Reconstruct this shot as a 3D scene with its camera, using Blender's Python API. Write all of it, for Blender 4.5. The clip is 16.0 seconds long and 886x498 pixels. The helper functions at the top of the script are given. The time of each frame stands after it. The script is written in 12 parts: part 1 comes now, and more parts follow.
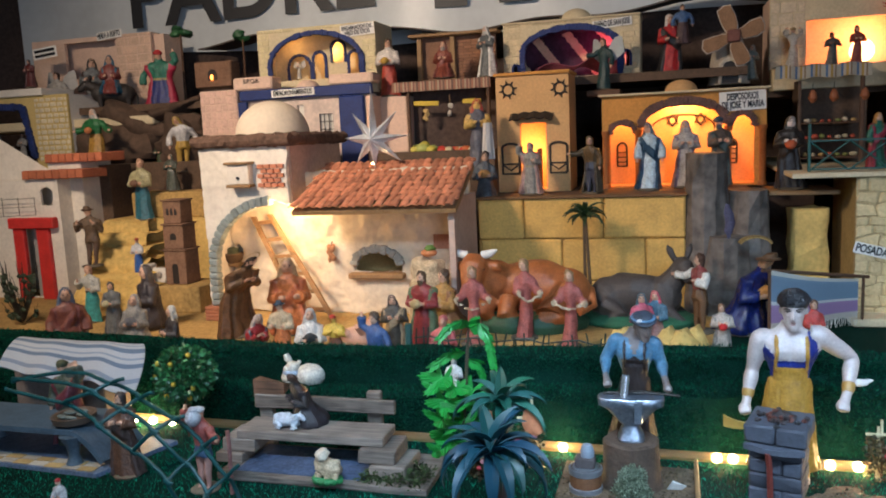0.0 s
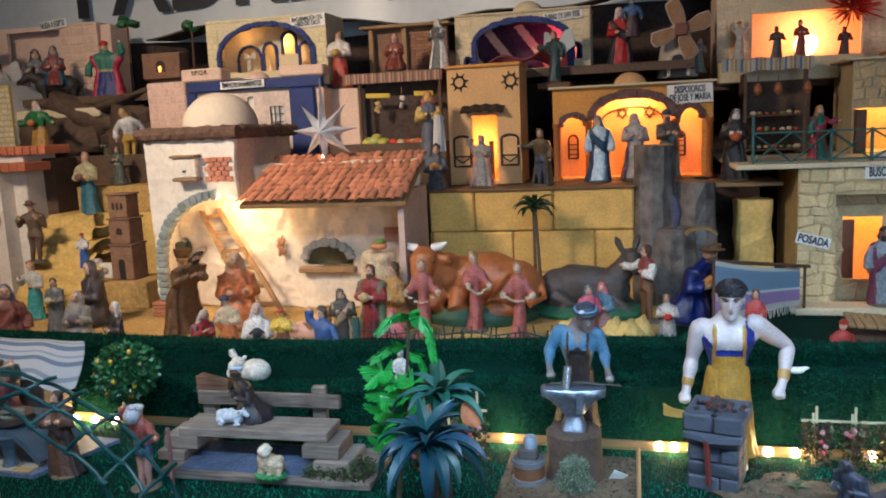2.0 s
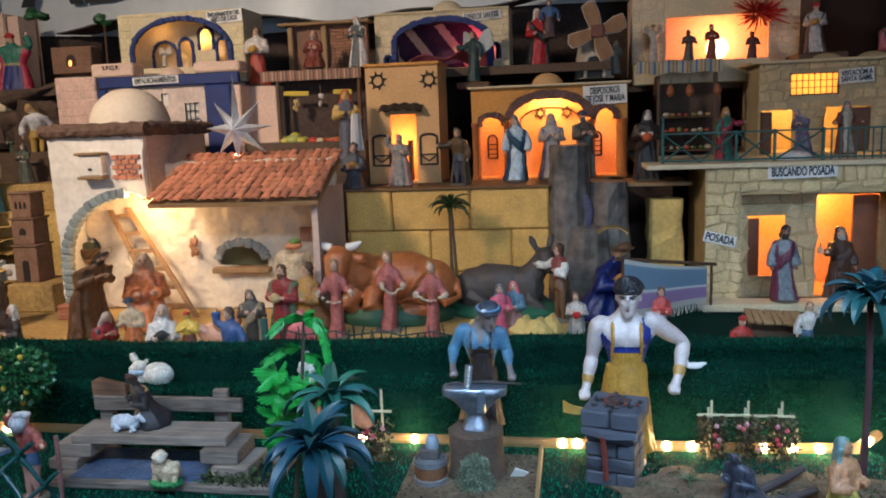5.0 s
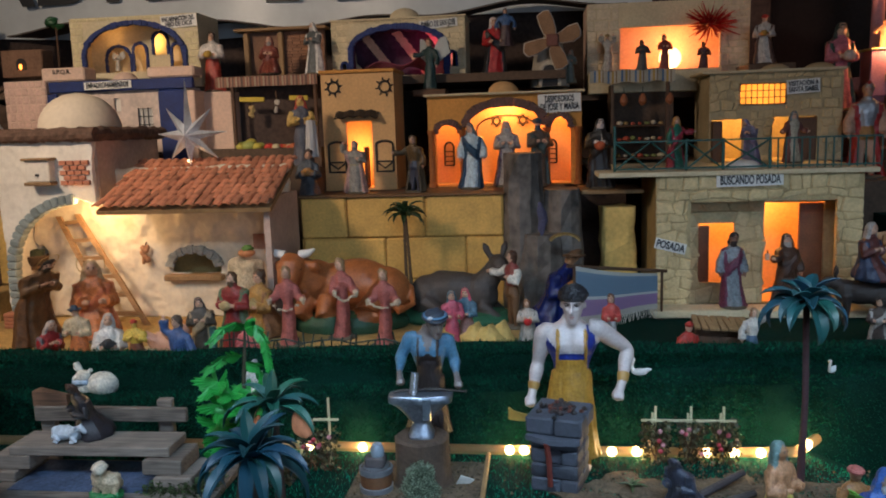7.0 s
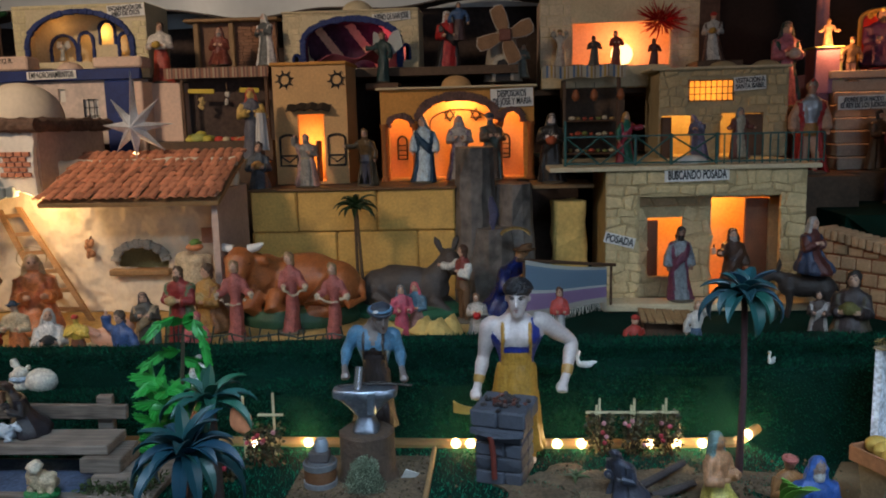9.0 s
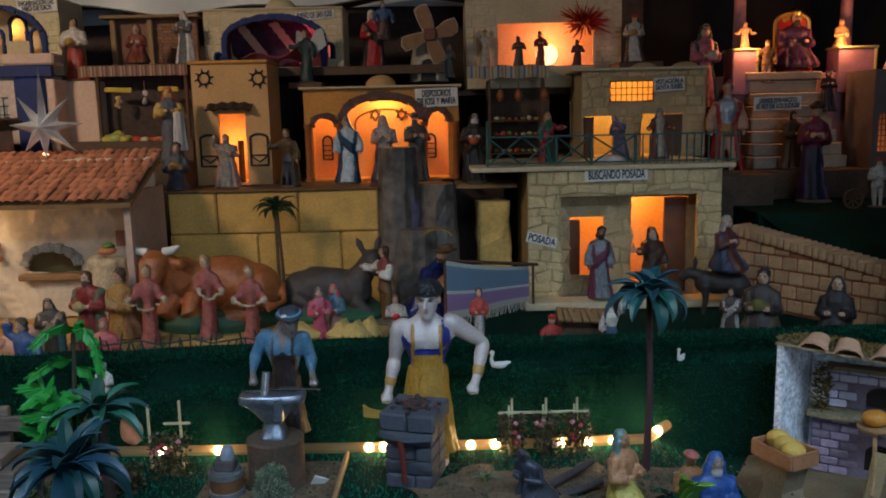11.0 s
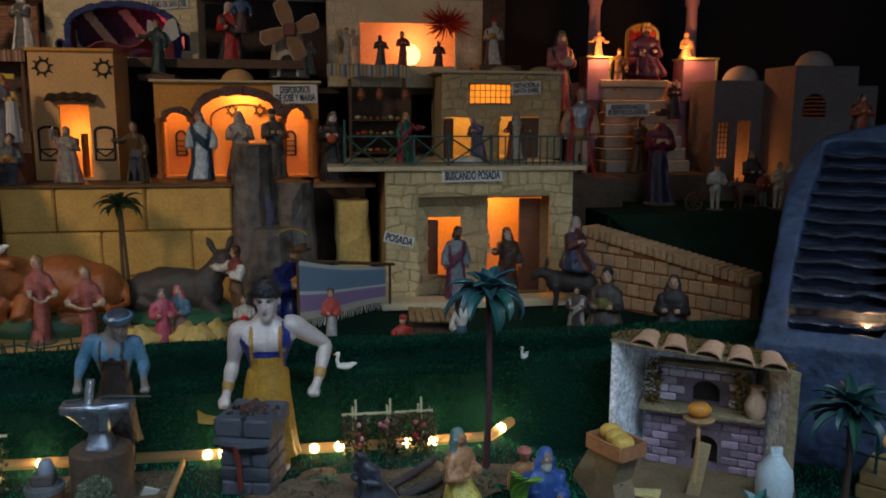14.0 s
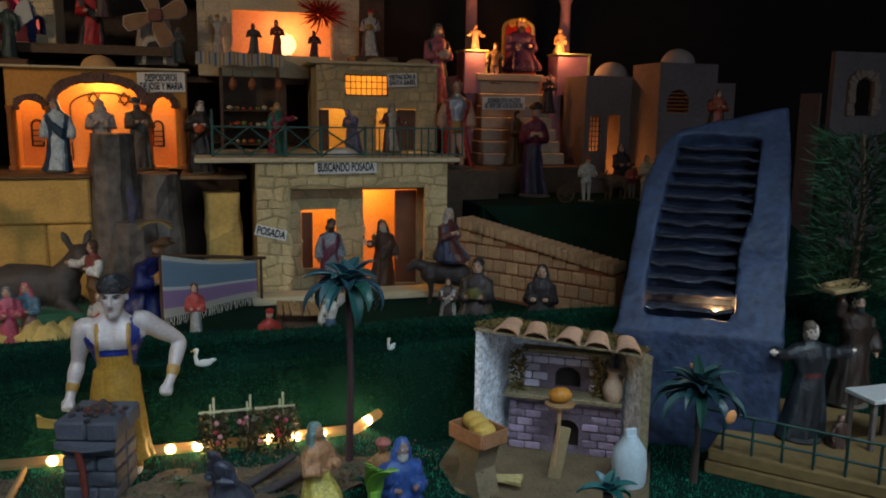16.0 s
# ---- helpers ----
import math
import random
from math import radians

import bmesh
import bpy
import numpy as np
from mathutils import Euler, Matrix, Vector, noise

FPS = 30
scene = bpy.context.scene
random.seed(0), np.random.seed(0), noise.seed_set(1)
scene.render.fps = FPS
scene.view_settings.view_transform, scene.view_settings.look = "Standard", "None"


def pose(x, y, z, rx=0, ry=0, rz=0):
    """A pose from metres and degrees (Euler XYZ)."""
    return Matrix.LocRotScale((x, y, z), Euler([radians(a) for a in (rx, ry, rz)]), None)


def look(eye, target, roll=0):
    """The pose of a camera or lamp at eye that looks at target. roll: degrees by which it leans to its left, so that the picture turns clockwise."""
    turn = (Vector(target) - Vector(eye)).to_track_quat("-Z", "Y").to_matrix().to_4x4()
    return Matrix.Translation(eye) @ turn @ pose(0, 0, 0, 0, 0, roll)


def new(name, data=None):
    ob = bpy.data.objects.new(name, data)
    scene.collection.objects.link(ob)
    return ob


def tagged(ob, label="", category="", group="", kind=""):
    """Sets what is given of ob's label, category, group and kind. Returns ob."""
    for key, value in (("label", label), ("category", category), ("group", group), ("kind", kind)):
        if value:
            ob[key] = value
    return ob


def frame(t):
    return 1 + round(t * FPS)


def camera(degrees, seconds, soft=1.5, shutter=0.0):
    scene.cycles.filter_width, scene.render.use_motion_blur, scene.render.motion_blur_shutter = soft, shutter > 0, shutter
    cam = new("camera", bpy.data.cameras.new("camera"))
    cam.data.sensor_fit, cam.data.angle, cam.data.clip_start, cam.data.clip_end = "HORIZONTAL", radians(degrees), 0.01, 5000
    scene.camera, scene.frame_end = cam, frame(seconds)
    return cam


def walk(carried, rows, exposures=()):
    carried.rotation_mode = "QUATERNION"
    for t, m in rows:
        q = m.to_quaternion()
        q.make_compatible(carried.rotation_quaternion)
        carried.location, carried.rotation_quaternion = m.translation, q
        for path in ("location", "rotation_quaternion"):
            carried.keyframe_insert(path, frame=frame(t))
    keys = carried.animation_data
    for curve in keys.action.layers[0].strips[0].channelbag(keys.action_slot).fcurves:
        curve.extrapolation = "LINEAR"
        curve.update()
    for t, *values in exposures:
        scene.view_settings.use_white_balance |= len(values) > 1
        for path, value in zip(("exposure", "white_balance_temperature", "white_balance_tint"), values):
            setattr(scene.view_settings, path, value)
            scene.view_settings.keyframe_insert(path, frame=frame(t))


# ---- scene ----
from mathutils.bvhtree import BVHTree

cam = camera(58.3, 16.0, soft=1.9)
METRES, EYE, TILT, LEAN, TURN = 0.4, 1.5, -8.2, 2.6, 16.0
ROWS = [
    (0.0, 0.0, 0.0, 0.0, 0.0, 0.0, -0.0),
    (0.5, 0.0254, 0.0026, -0.0057, -1.05, -0.22, -0.03),
    (1.0, 0.0482, 0.0056, -0.009, -1.36, -0.41, 0.21),
    (1.5, 0.0675, 0.0089, -0.009, -1.83, -0.59, 0.47),
    (2.0, 0.0937, 0.0135, -0.0015, -2.68, -0.51, 0.4),
    (2.5, 0.126, 0.0167, -0.0048, -3.44, -0.67, 0.44),
    (3.0, 0.1651, 0.0224, -0.0096, -4.22, -0.6, 0.68),
    (3.5, 0.1914, 0.0341, -0.0169, -5.3, -0.8, 0.85),
    (4.0, 0.2177, 0.0396, -0.0121, -6.11, -0.75, 0.65),
    (6.5, 0.3432, 0.0073, -0.0034, -8.57, -0.24, 0.72),
    (7.0, 0.3655, 0.0086, -0.0019, -9.43, -0.12, 0.58),
    (7.5, 0.3832, 0.007, -0.0029, -10.22, -0.02, 0.57),
    (8.0, 0.3891, 0.0134, -0.0051, -10.92, -0.13, 0.49),
    (8.5, 0.4003, 0.01, -0.005, -11.43, -0.28, 0.49),
    (9.0, 0.4409, 0.0065, -0.0103, -12.22, -0.5, 0.57),
    (11.5, 0.6427, -0.0067, 0.0001, -16.98, -0.67, 1.15),
    (12.0, 0.6727, -0.0096, -0.002, -17.87, -0.77, 1.14),
    (12.5, 0.6813, -0.0019, -0.0036, -19.83, -0.67, 0.98),
    (13.0, 0.7015, -0.0031, -0.0001, -21.34, -0.61, 0.81),
    (13.5, 0.7405, -0.0155, 0.0012, -22.97, -0.78, 0.85),
    (14.0, 0.7783, -0.0348, -0.0007, -24.84, -0.81, 0.87),
    (14.5, 0.816, -0.0506, -0.0016, -26.99, -0.97, 1.01),
    (15.0, 0.8401, -0.0595, -0.0082, -28.39, -0.97, 0.94),
    (15.5, 0.9013, -0.0746, -0.0222, -29.99, -1.36, 1.17),
    (16.0, 0.9384, -0.0841, -0.0242, -32.3, -1.33, 1.37),
]
EXPOSURES = [(0.0, 0.12, 6200, 10), (4.2, 0.03, 5950, 10), (6.5, -0.5, 6250, 10), (9.2, -0.85, 6600, 10), (11.5, -1.17, 6500, 10), (13.5, -1.25, 6800, 10), (16.0, -1.13, 7300, 10)]
walk(cam, [(t, pose(0, 0, EYE, TILT, LEAN, TURN) @ pose(METRES * x, METRES * y, METRES * z, 90 + pitch, roll, yaw)) for t, x, y, z, yaw, pitch, roll in ROWS], EXPOSURES)

# ---- light of the hall ----
world = bpy.data.worlds.new("hall_air")
world.use_nodes = True
world.node_tree.nodes["Background"].inputs[0].default_value = (0.5, 0.62, 0.8, 1)
world.node_tree.nodes["Background"].inputs[1].default_value = 0.01
scene.world = world


def area_lamp(name, eye, target, size_x, size_y, watts, colour, spread=180):
    data = bpy.data.lights.new(name, "AREA")
    data.shape, data.size, data.size_y, data.energy, data.color = "RECTANGLE", size_x, size_y, watts, colour
    data.spread = radians(spread)
    ob = new(name, data)
    ob.matrix_world = look(eye, target)
    return ob


LAMP_POWER = 2.95


def bulb_lamp(name, x, y, z, watts, colour, radius=0.015):
    data = bpy.data.lights.new(name, "POINT")
    data.energy, data.color, data.shadow_soft_size = LAMP_POWER * watts, colour, radius
    ob = new(name, data)
    ob.location = (x, y, z)
    return ob


# a warm ceiling lamp to one side, a cool tube over the front of the stand, an added cool fill behind the camera
area_lamp("warm_ceiling_lamp", (-1.9, 0.55, 2.75), (-1.08, 2.9, 1.40), 0.4, 0.25, 20.0, (1.0, 0.77, 0.575), 100)
area_lamp("cool_ceiling_tube", (0.6, 0.38, 2.2), (0.6, 1.4, 0.9), 2.9, 0.12, 18.5, (0.56, 0.77, 1.0), 78)
area_lamp("cool_front_fill", (1.5, -2.4, 1.7), (1.0, 1.5, 1.0), 1.6, 1.9, 50.0, (0.60, 0.76, 1.0))

# ---- materials ----
MATS = {}


def paint(r, g, b, rough=0.6, vary=0.22, grain=160.0, metal=0.0, bump=0.25, name="paint", blotch=22.0):
    """A painted or raw surface: blotches and fine grain in the colour, fine relief."""
    key = (name, r, g, b, rough, vary, grain, metal, bump, blotch)
    if key in MATS:
        return MATS[key]
    m = bpy.data.materials.new(name)
    m.use_nodes = True
    nt = m.node_tree
    p = nt.nodes["Principled BSDF"]
    co = nt.nodes.new("ShaderNodeTexCoord")
    big = nt.nodes.new("ShaderNodeTexNoise")
    big.inputs["Scale"].default_value, big.inputs["Detail"].default_value = blotch, 4
    fine = nt.nodes.new("ShaderNodeTexNoise")
    fine.inputs["Scale"].default_value, fine.inputs["Detail"].default_value = grain, 3
    add = nt.nodes.new("ShaderNodeMath")
    add.operation = "ADD"
    for n in (big, fine):
        nt.links.new(co.outputs["Object"], n.inputs["Vector"])
    nt.links.new(big.outputs["Fac"], add.inputs[0])
    nt.links.new(fine.outputs["Fac"], add.inputs[1])
    ramp = nt.nodes.new("ShaderNodeMapRange")
    ramp.inputs["From Min"].default_value, ramp.inputs["From Max"].default_value = 0.65, 1.35
    ramp.inputs["To Min"].default_value, ramp.inputs["To Max"].default_value = 1 - vary, 1 + vary
    nt.links.new(add.outputs[0], ramp.inputs["Value"])
    mul = nt.nodes.new("ShaderNodeMix")
    mul.data_type, mul.blend_type = "RGBA", "MULTIPLY"
    mul.inputs["Factor"].default_value = 1.0
    mul.inputs["A"].default_value = (r, g, b, 1)
    nt.links.new(ramp.outputs["Result"], mul.inputs["B"])
    nt.links.new(mul.outputs["Result"], p.inputs["Base Color"])
    p.inputs["Roughness"].default_value, p.inputs["Metallic"].default_value = rough, metal
    bu = nt.nodes.new("ShaderNodeBump")
    bu.inputs["Strength"].default_value, bu.inputs["Distance"].default_value = bump, 0.003
    nt.links.new(add.outputs[0], bu.inputs["Height"])
    nt.links.new(bu.outputs["Normal"], p.inputs["Normal"])
    MATS[key] = m
    return m


def pieces(r, g, b, rough=0.8, vary=0.25, name="pieces", bump=0.5):
    """Like paint, and each object of it is a little lighter or darker than the next."""
    key = (name, r, g, b, rough, vary)
    if key in MATS:
        return MATS[key]
    m = paint(r, g, b, rough, 0.2, 120.0, 0.0, bump, name + "_").copy()
    m.name = name
    nt = m.node_tree
    info = nt.nodes.new("ShaderNodeObjectInfo")
    rng = nt.nodes.new("ShaderNodeMapRange")
    rng.inputs["To Min"].default_value, rng.inputs["To Max"].default_value = 1 - vary, 1 + vary
    nt.links.new(info.outputs["Random"], rng.inputs["Value"])
    mul = nt.nodes.new("ShaderNodeMix")
    mul.data_type, mul.blend_type = "RGBA", "MULTIPLY"
    mul.inputs["Factor"].default_value = 1.0
    p = nt.nodes["Principled BSDF"]
    src = p.inputs["Base Color"].links[0].from_socket
    nt.links.new(src, mul.inputs["A"])
    nt.links.new(rng.outputs["Result"], mul.inputs["B"])
    nt.links.new(mul.outputs["Result"], p.inputs["Base Color"])
    MATS[key] = m
    return m


def leafy(r, g, b, rough=0.5, vary=0.45, name="leaf", trans=0.0):
    """Leaves, blades: each island has its own tone."""
    key = (name, r, g, b, rough, vary)
    if key in MATS:
        return MATS[key]
    m = bpy.data.materials.new(name)
    m.use_nodes = True
    nt = m.node_tree
    p = nt.nodes["Principled BSDF"]
    geo = nt.nodes.new("ShaderNodeNewGeometry")
    rng = nt.nodes.new("ShaderNodeMapRange")
    rng.inputs["To Min"].default_value, rng.inputs["To Max"].default_value = 1 - vary, 1 + vary
    nt.links.new(geo.outputs["Random Per Island"], rng.inputs["Value"])
    mul = nt.nodes.new("ShaderNodeMix")
    mul.data_type, mul.blend_type = "RGBA", "MULTIPLY"
    mul.inputs["Factor"].default_value = 1.0
    mul.inputs["A"].default_value = (r, g, b, 1)
    nt.links.new(rng.outputs["Result"], mul.inputs["B"])
    nt.links.new(mul.outputs["Result"], p.inputs["Base Color"])
    p.inputs["Roughness"].default_value = rough
    if trans:
        p.inputs["Transmission Weight"].default_value = 0.0
        p.inputs["Subsurface Weight"].default_value = trans
        p.inputs["Subsurface Radius"].default_value = (0.004, 0.008, 0.003)
    MATS[key] = m
    return m


def glow(r, g, b, strength, name="glow"):
    key = (name, r, g, b, strength)
    if key in MATS:
        return MATS[key]
    m = bpy.data.materials.new(name)
    m.use_nodes = True
    p = m.node_tree.nodes["Principled BSDF"]
    p.inputs["Base Color"].default_value = (r, g, b, 1)
    p.inputs["Emission Color"].default_value = (r, g, b, 1)
    p.inputs["Emission Strength"].default_value = strength
    MATS[key] = m
    return m


def translucent(r, g, b, name="translucent"):
    """Thin paper or cloth that lets light through."""
    m = bpy.data.materials.new(name)
    m.use_nodes = True
    nt = m.node_tree
    tr = nt.nodes.new("ShaderNodeBsdfTranslucent")
    df = nt.nodes.new("ShaderNodeBsdfDiffuse")
    mx = nt.nodes.new("ShaderNodeMixShader")
    tr.inputs[0].default_value = df.inputs[0].default_value = (r, g, b, 1)
    mx.inputs[0].default_value = 0.35
    nt.links.new(tr.outputs[0], mx.inputs[1])
    nt.links.new(df.outputs[0], mx.inputs[2])
    nt.links.new(mx.outputs[0], nt.nodes["Material Output"].inputs[0])
    return m


def striped(bands, period, axis, rough=0.85, name="striped_cloth"):
    """Woven cloth with bands of colour across one axis. bands: (where in the period, r, g, b)."""
    m = bpy.data.materials.new(name)
    m.use_nodes = True
    nt = m.node_tree
    p = nt.nodes["Principled BSDF"]
    co = nt.nodes.new("ShaderNodeUVMap")
    sep = nt.nodes.new("ShaderNodeSeparateXYZ")
    nt.links.new(co.outputs[0], sep.inputs[0])
    mul = nt.nodes.new("ShaderNodeMath")
    mul.operation = "DIVIDE"
    mul.inputs[1].default_value = period
    nt.links.new(sep.outputs[axis], mul.inputs[0])
    fr = nt.nodes.new("ShaderNodeMath")
    fr.operation = "FRACT"
    nt.links.new(mul.outputs[0], fr.inputs[0])
    ramp = nt.nodes.new("ShaderNodeValToRGB")
    ramp.color_ramp.interpolation = "CONSTANT"
    el = ramp.color_ramp.elements
    while len(el) < len(bands):
        el.new(0.5)
    for e, (w, r, g, b) in zip(el, bands):
        e.position, e.color = w, (r, g, b, 1)
    nt.links.new(fr.outputs[0], ramp.inputs[0])
    wv = nt.nodes.new("ShaderNodeTexNoise")
    wv.inputs["Scale"].default_value = 350
    mix = nt.nodes.new("ShaderNodeMix")
    mix.data_type, mix.blend_type = "RGBA", "MULTIPLY"
    mix.inputs["Factor"].default_value = 0.5
    nt.links.new(ramp.outputs[0], mix.inputs["A"])
    nt.links.new(wv.outputs["Fac"], mix.inputs["B"])
    nt.links.new(mix.outputs["Result"], p.inputs["Base Color"])
    bu = nt.nodes.new("ShaderNodeBump")
    bu.inputs["Strength"].default_value, bu.inputs["Distance"].default_value = 0.5, 0.002
    nt.links.new(wv.outputs["Fac"], bu.inputs["Height"])
    nt.links.new(bu.outputs["Normal"], p.inputs["Normal"])
    p.inputs["Roughness"].default_value = rough
    return m


# ---- mesh building ----
class Build:
    """Collects solids into one mesh."""

    def __init__(self):
        self.v, self.f, self.k, self.mats, self.uv = [], [], [], [], {}

    def slot(self, mat):
        if mat not in self.mats:
            self.mats.append(mat)
        return self.mats.index(mat)

    def add(self, verts, faces, mat):
        n, s = len(self.v), self.slot(mat)
        self.v += [Vector(q) for q in verts]
        self.f += [tuple(i + n for i in f) for f in faces]
        self.k += [s] * len(faces)
        return n

    def box(self, x0, x1, y0, y1, z0, z1, mat, c=0.0, m=None):
        """A block; c bevels its edges."""
        x0, x1, y0, y1, z0, z1 = min(x0, x1), max(x0, x1), min(y0, y1), max(y0, y1), min(z0, z1), max(z0, z1)
        if c <= 0:
            vs = [(x, y, z) for z in (z0, z1) for y in (y0, y1) for x in (x0, x1)]
            fs = [(0, 2, 3, 1), (4, 5, 7, 6), (0, 1, 5, 4), (2, 6, 7, 3), (0, 4, 6, 2), (1, 3, 7, 5)]
        else:
            c = min(c, (x1 - x0) / 2.2, (y1 - y0) / 2.2, (z1 - z0) / 2.2)
            bm = bmesh.new()
            bmesh.ops.create_cube(bm, size=1)
            for q in bm.verts:
                q.co = ((x0 + x1) / 2 + q.co.x * (x1 - x0), (y0 + y1) / 2 + q.co.y * (y1 - y0), (z0 + z1) / 2 + q.co.z * (z1 - z0))
            bmesh.ops.bevel(bm, geom=bm.edges[:], offset=c, segments=1, affect="EDGES")
            bm.verts.index_update()
            vs = [q.co.copy() for q in bm.verts]
            fs = [tuple(q.index for q in f.verts) for f in bm.faces]
            bm.free()
        if m is not None:
            vs = [m @ Vector(q) for q in vs]
        self.add(vs, fs, mat)
        return self

    def loft(self, rings, mat, cap=True, closed=True):
        n = len(rings[0])
        vs = [q for r in rings for q in r]
        fs = []
        for i in range(len(rings) - 1):
            for j in range(n if closed else n - 1):
                a, b = i * n + j, i * n + (j + 1) % n
                fs.append((a, b, b + n, a + n))
        if cap and closed:
            fs.append(tuple(range(n - 1, -1, -1)))
            fs.append(tuple((len(rings) - 1) * n + j for j in range(n)))
        self.add(vs, fs, mat)
        return self

    def lathe(self, x, y, profile, mat, n=16, squash=1.0):
        """profile: (radius, z) from bottom to top."""
        return self.loft([[(x + r * math.cos(2 * math.pi * j / n), y + squash * r * math.sin(2 * math.pi * j / n), z) for j in range(n)] for r, z in profile], mat)

    def tube(self, pts, radii, mat, n=8):
        pts = [Vector(q) for q in pts]
        if not isinstance(radii, (list, tuple)):
            radii = [radii] * len(pts)
        rings, side = [], None
        for i, q in enumerate(pts):
            d = (pts[min(i + 1, len(pts) - 1)] - pts[max(i - 1, 0)]).normalized()
            if side is None:
                side = d.orthogonal().normalized()
            side = (side - d * side.dot(d))
            side = side.normalized() if side.length > 1e-6 else d.orthogonal().normalized()
            up = d.cross(side)
            rings.append([q + radii[i] * (math.cos(2 * math.pi * j / n) * side + math.sin(2 * math.pi * j / n) * up) for j in range(n)])
        return self.loft(rings, mat)

    def ball(self, c, rx, ry, rz, mat, n=12, k=8, m=None, rough=0.0):
        c = Vector(c)
        rings = []
        for i in range(k + 1):
            a = math.pi * (0.02 + 0.96 * i / k) - math.pi / 2
            rings.append([Vector((rx * math.cos(a) * math.cos(2 * math.pi * j / n), ry * math.cos(a) * math.sin(2 * math.pi * j / n), rz * math.sin(a))) for j in range(n)])
        if rough:
            rings = [[q * (1 + rough * noise.noise(q * (2.5 / max(rx, ry, rz)) + c * 37)) for q in r] for r in rings]
        if m is not None:
            rings = [[m @ q for q in r] for r in rings]
        return self.loft([[q + c for q in r] for r in rings], mat)

    def sheet(self, fn, nu, nv, mat, thick=0.0):
        """A surface fn(u, v); thick gives it a back. Lays its u, v as UV."""
        grid = [[Vector(fn(i / nu, j / nv)) for i in range(nu + 1)] for j in range(nv + 1)]
        vs = [q for r in grid for q in r]
        w = nu + 1
        fs = [(j * w + i, j * w + i + 1, (j + 1) * w + i + 1, (j + 1) * w + i) for j in range(nv) for i in range(nu)]
        if thick:
            back = []
            for j in range(nv + 1):
                for i in range(nu + 1):
                    du = grid[j][min(i + 1, nu)] - grid[j][max(i - 1, 0)]
                    dv = grid[min(j + 1, nv)][i] - grid[max(j - 1, 0)][i]
                    back.append(grid[j][i] - du.cross(dv).normalized() * thick)
            o = len(vs)
            vs += back
            fs += [tuple(o + q for q in reversed(f)) for f in fs]
            rim = [(0, i) for i in range(nu)] + [(j, nu) for j in range(nv)] + [(nv, i) for i in range(nu, 0, -1)] + [(j, 0) for j in range(nv, 0, -1)]
            ids = [j * w + i for j, i in rim]
            for a, b in zip(ids, ids[1:] + ids[:1]):
                fs.append((b, a, a + o, b + o))
        n0 = self.add(vs, fs, mat)
        for j in range(nv + 1):
            for i in range(nu + 1):
                for o2 in ((0,) if not thick else (0, (nu + 1) * (nv + 1))):
                    self.uv[n0 + o2 + j * w + i] = (i / nu, j / nv)
        return self

    def jitter(self, amount, scale):
        for q in self.v:
            q += amount * noise.noise_vector(q * scale)
        return self

    def object(self, name, m=None, parent=None, smooth=True):
        me = bpy.data.meshes.new(name)
        me.from_pydata([tuple(q) for q in self.v], [], self.f)
        for mt in self.mats:
            me.materials.append(mt)
        me.polygons.foreach_set("material_index", self.k)
        if smooth:
            me.polygons.foreach_set("use_smooth", [True] * len(self.f))
            me.set_sharp_from_angle(angle=radians(40))
        if self.uv:
            lay = me.uv_layers.new(name="UVMap")
            for loop in me.loops:
                lay.data[loop.index].uv = self.uv.get(loop.vertex_index, (0, 0))
        me.update()
        ob = new(name, me)
        if parent is not None:
            ob.parent = parent
        if m is not None:
            ob.matrix_basis = m
        return ob


def sculpt(b, voxel, relax=3, folds=0.0, cloth=()):
    """Fuses overlapping solids into one modelled body; each spot keeps the paint of the solid it came from. folds: relief on the cloth paints."""
    me = bpy.data.meshes.new("clay")
    me.from_pydata([tuple(q) for q in b.v], [], b.f)
    tmp = bpy.data.objects.new("clay", me)
    scene.collection.objects.link(tmp)
    re = tmp.modifiers.new("fuse", "REMESH")
    re.mode, re.voxel_size = "VOXEL", voxel
    sm = tmp.modifiers.new("relax", "SMOOTH")
    sm.factor, sm.iterations = 0.5, relax
    bpy.context.view_layer.update()
    got = bpy.data.meshes.new_from_object(tmp.evaluated_get(bpy.context.evaluated_depsgraph_get()))
    bpy.data.objects.remove(tmp)
    bpy.data.meshes.remove(me)
    tree = BVHTree.FromPolygons(b.v, b.f)
    out = Build()
    out.mats = list(b.mats)
    out.v = [q.co.copy() for q in got.vertices]
    out.f = [tuple(p.vertices) for p in got.polygons]
    for p in got.polygons:
        hit = tree.find_nearest(p.center)
        out.k.append(b.k[hit[2]] if hit[2] is not None else 0)
    if folds:
        soft = {b.slot(m) for m in cloth}
        drape = set()
        for f, k in zip(out.f, out.k):
            if k in soft:
                drape.update(f)
        for i in drape:
            q, n = out.v[i], got.vertices[i].normal
            w = noise.noise(Vector((q.x * 3.2, q.y * 3.2, q.z * 1.1)) / (folds * 14)) * 0.9
            w += 0.6 * abs(noise.noise(Vector((q.x * 5.5, q.y * 5.5, q.z * 2.2)) / (folds * 14) + Vector((9, 4, 1))))
            out.v[i] = q + n.copy() * folds * (w - 0.2)
    bpy.data.meshes.remove(got)
    return out


def join(a, b):
    """Adds the solids of b to a, as they are."""
    o = len(a.v)
    ids = [a.slot(m) for m in b.mats]
    a.v += b.v
    a.f += [tuple(i + o for i in f) for f in b.f]
    a.k += [ids[k] for k in b.k]
    return a


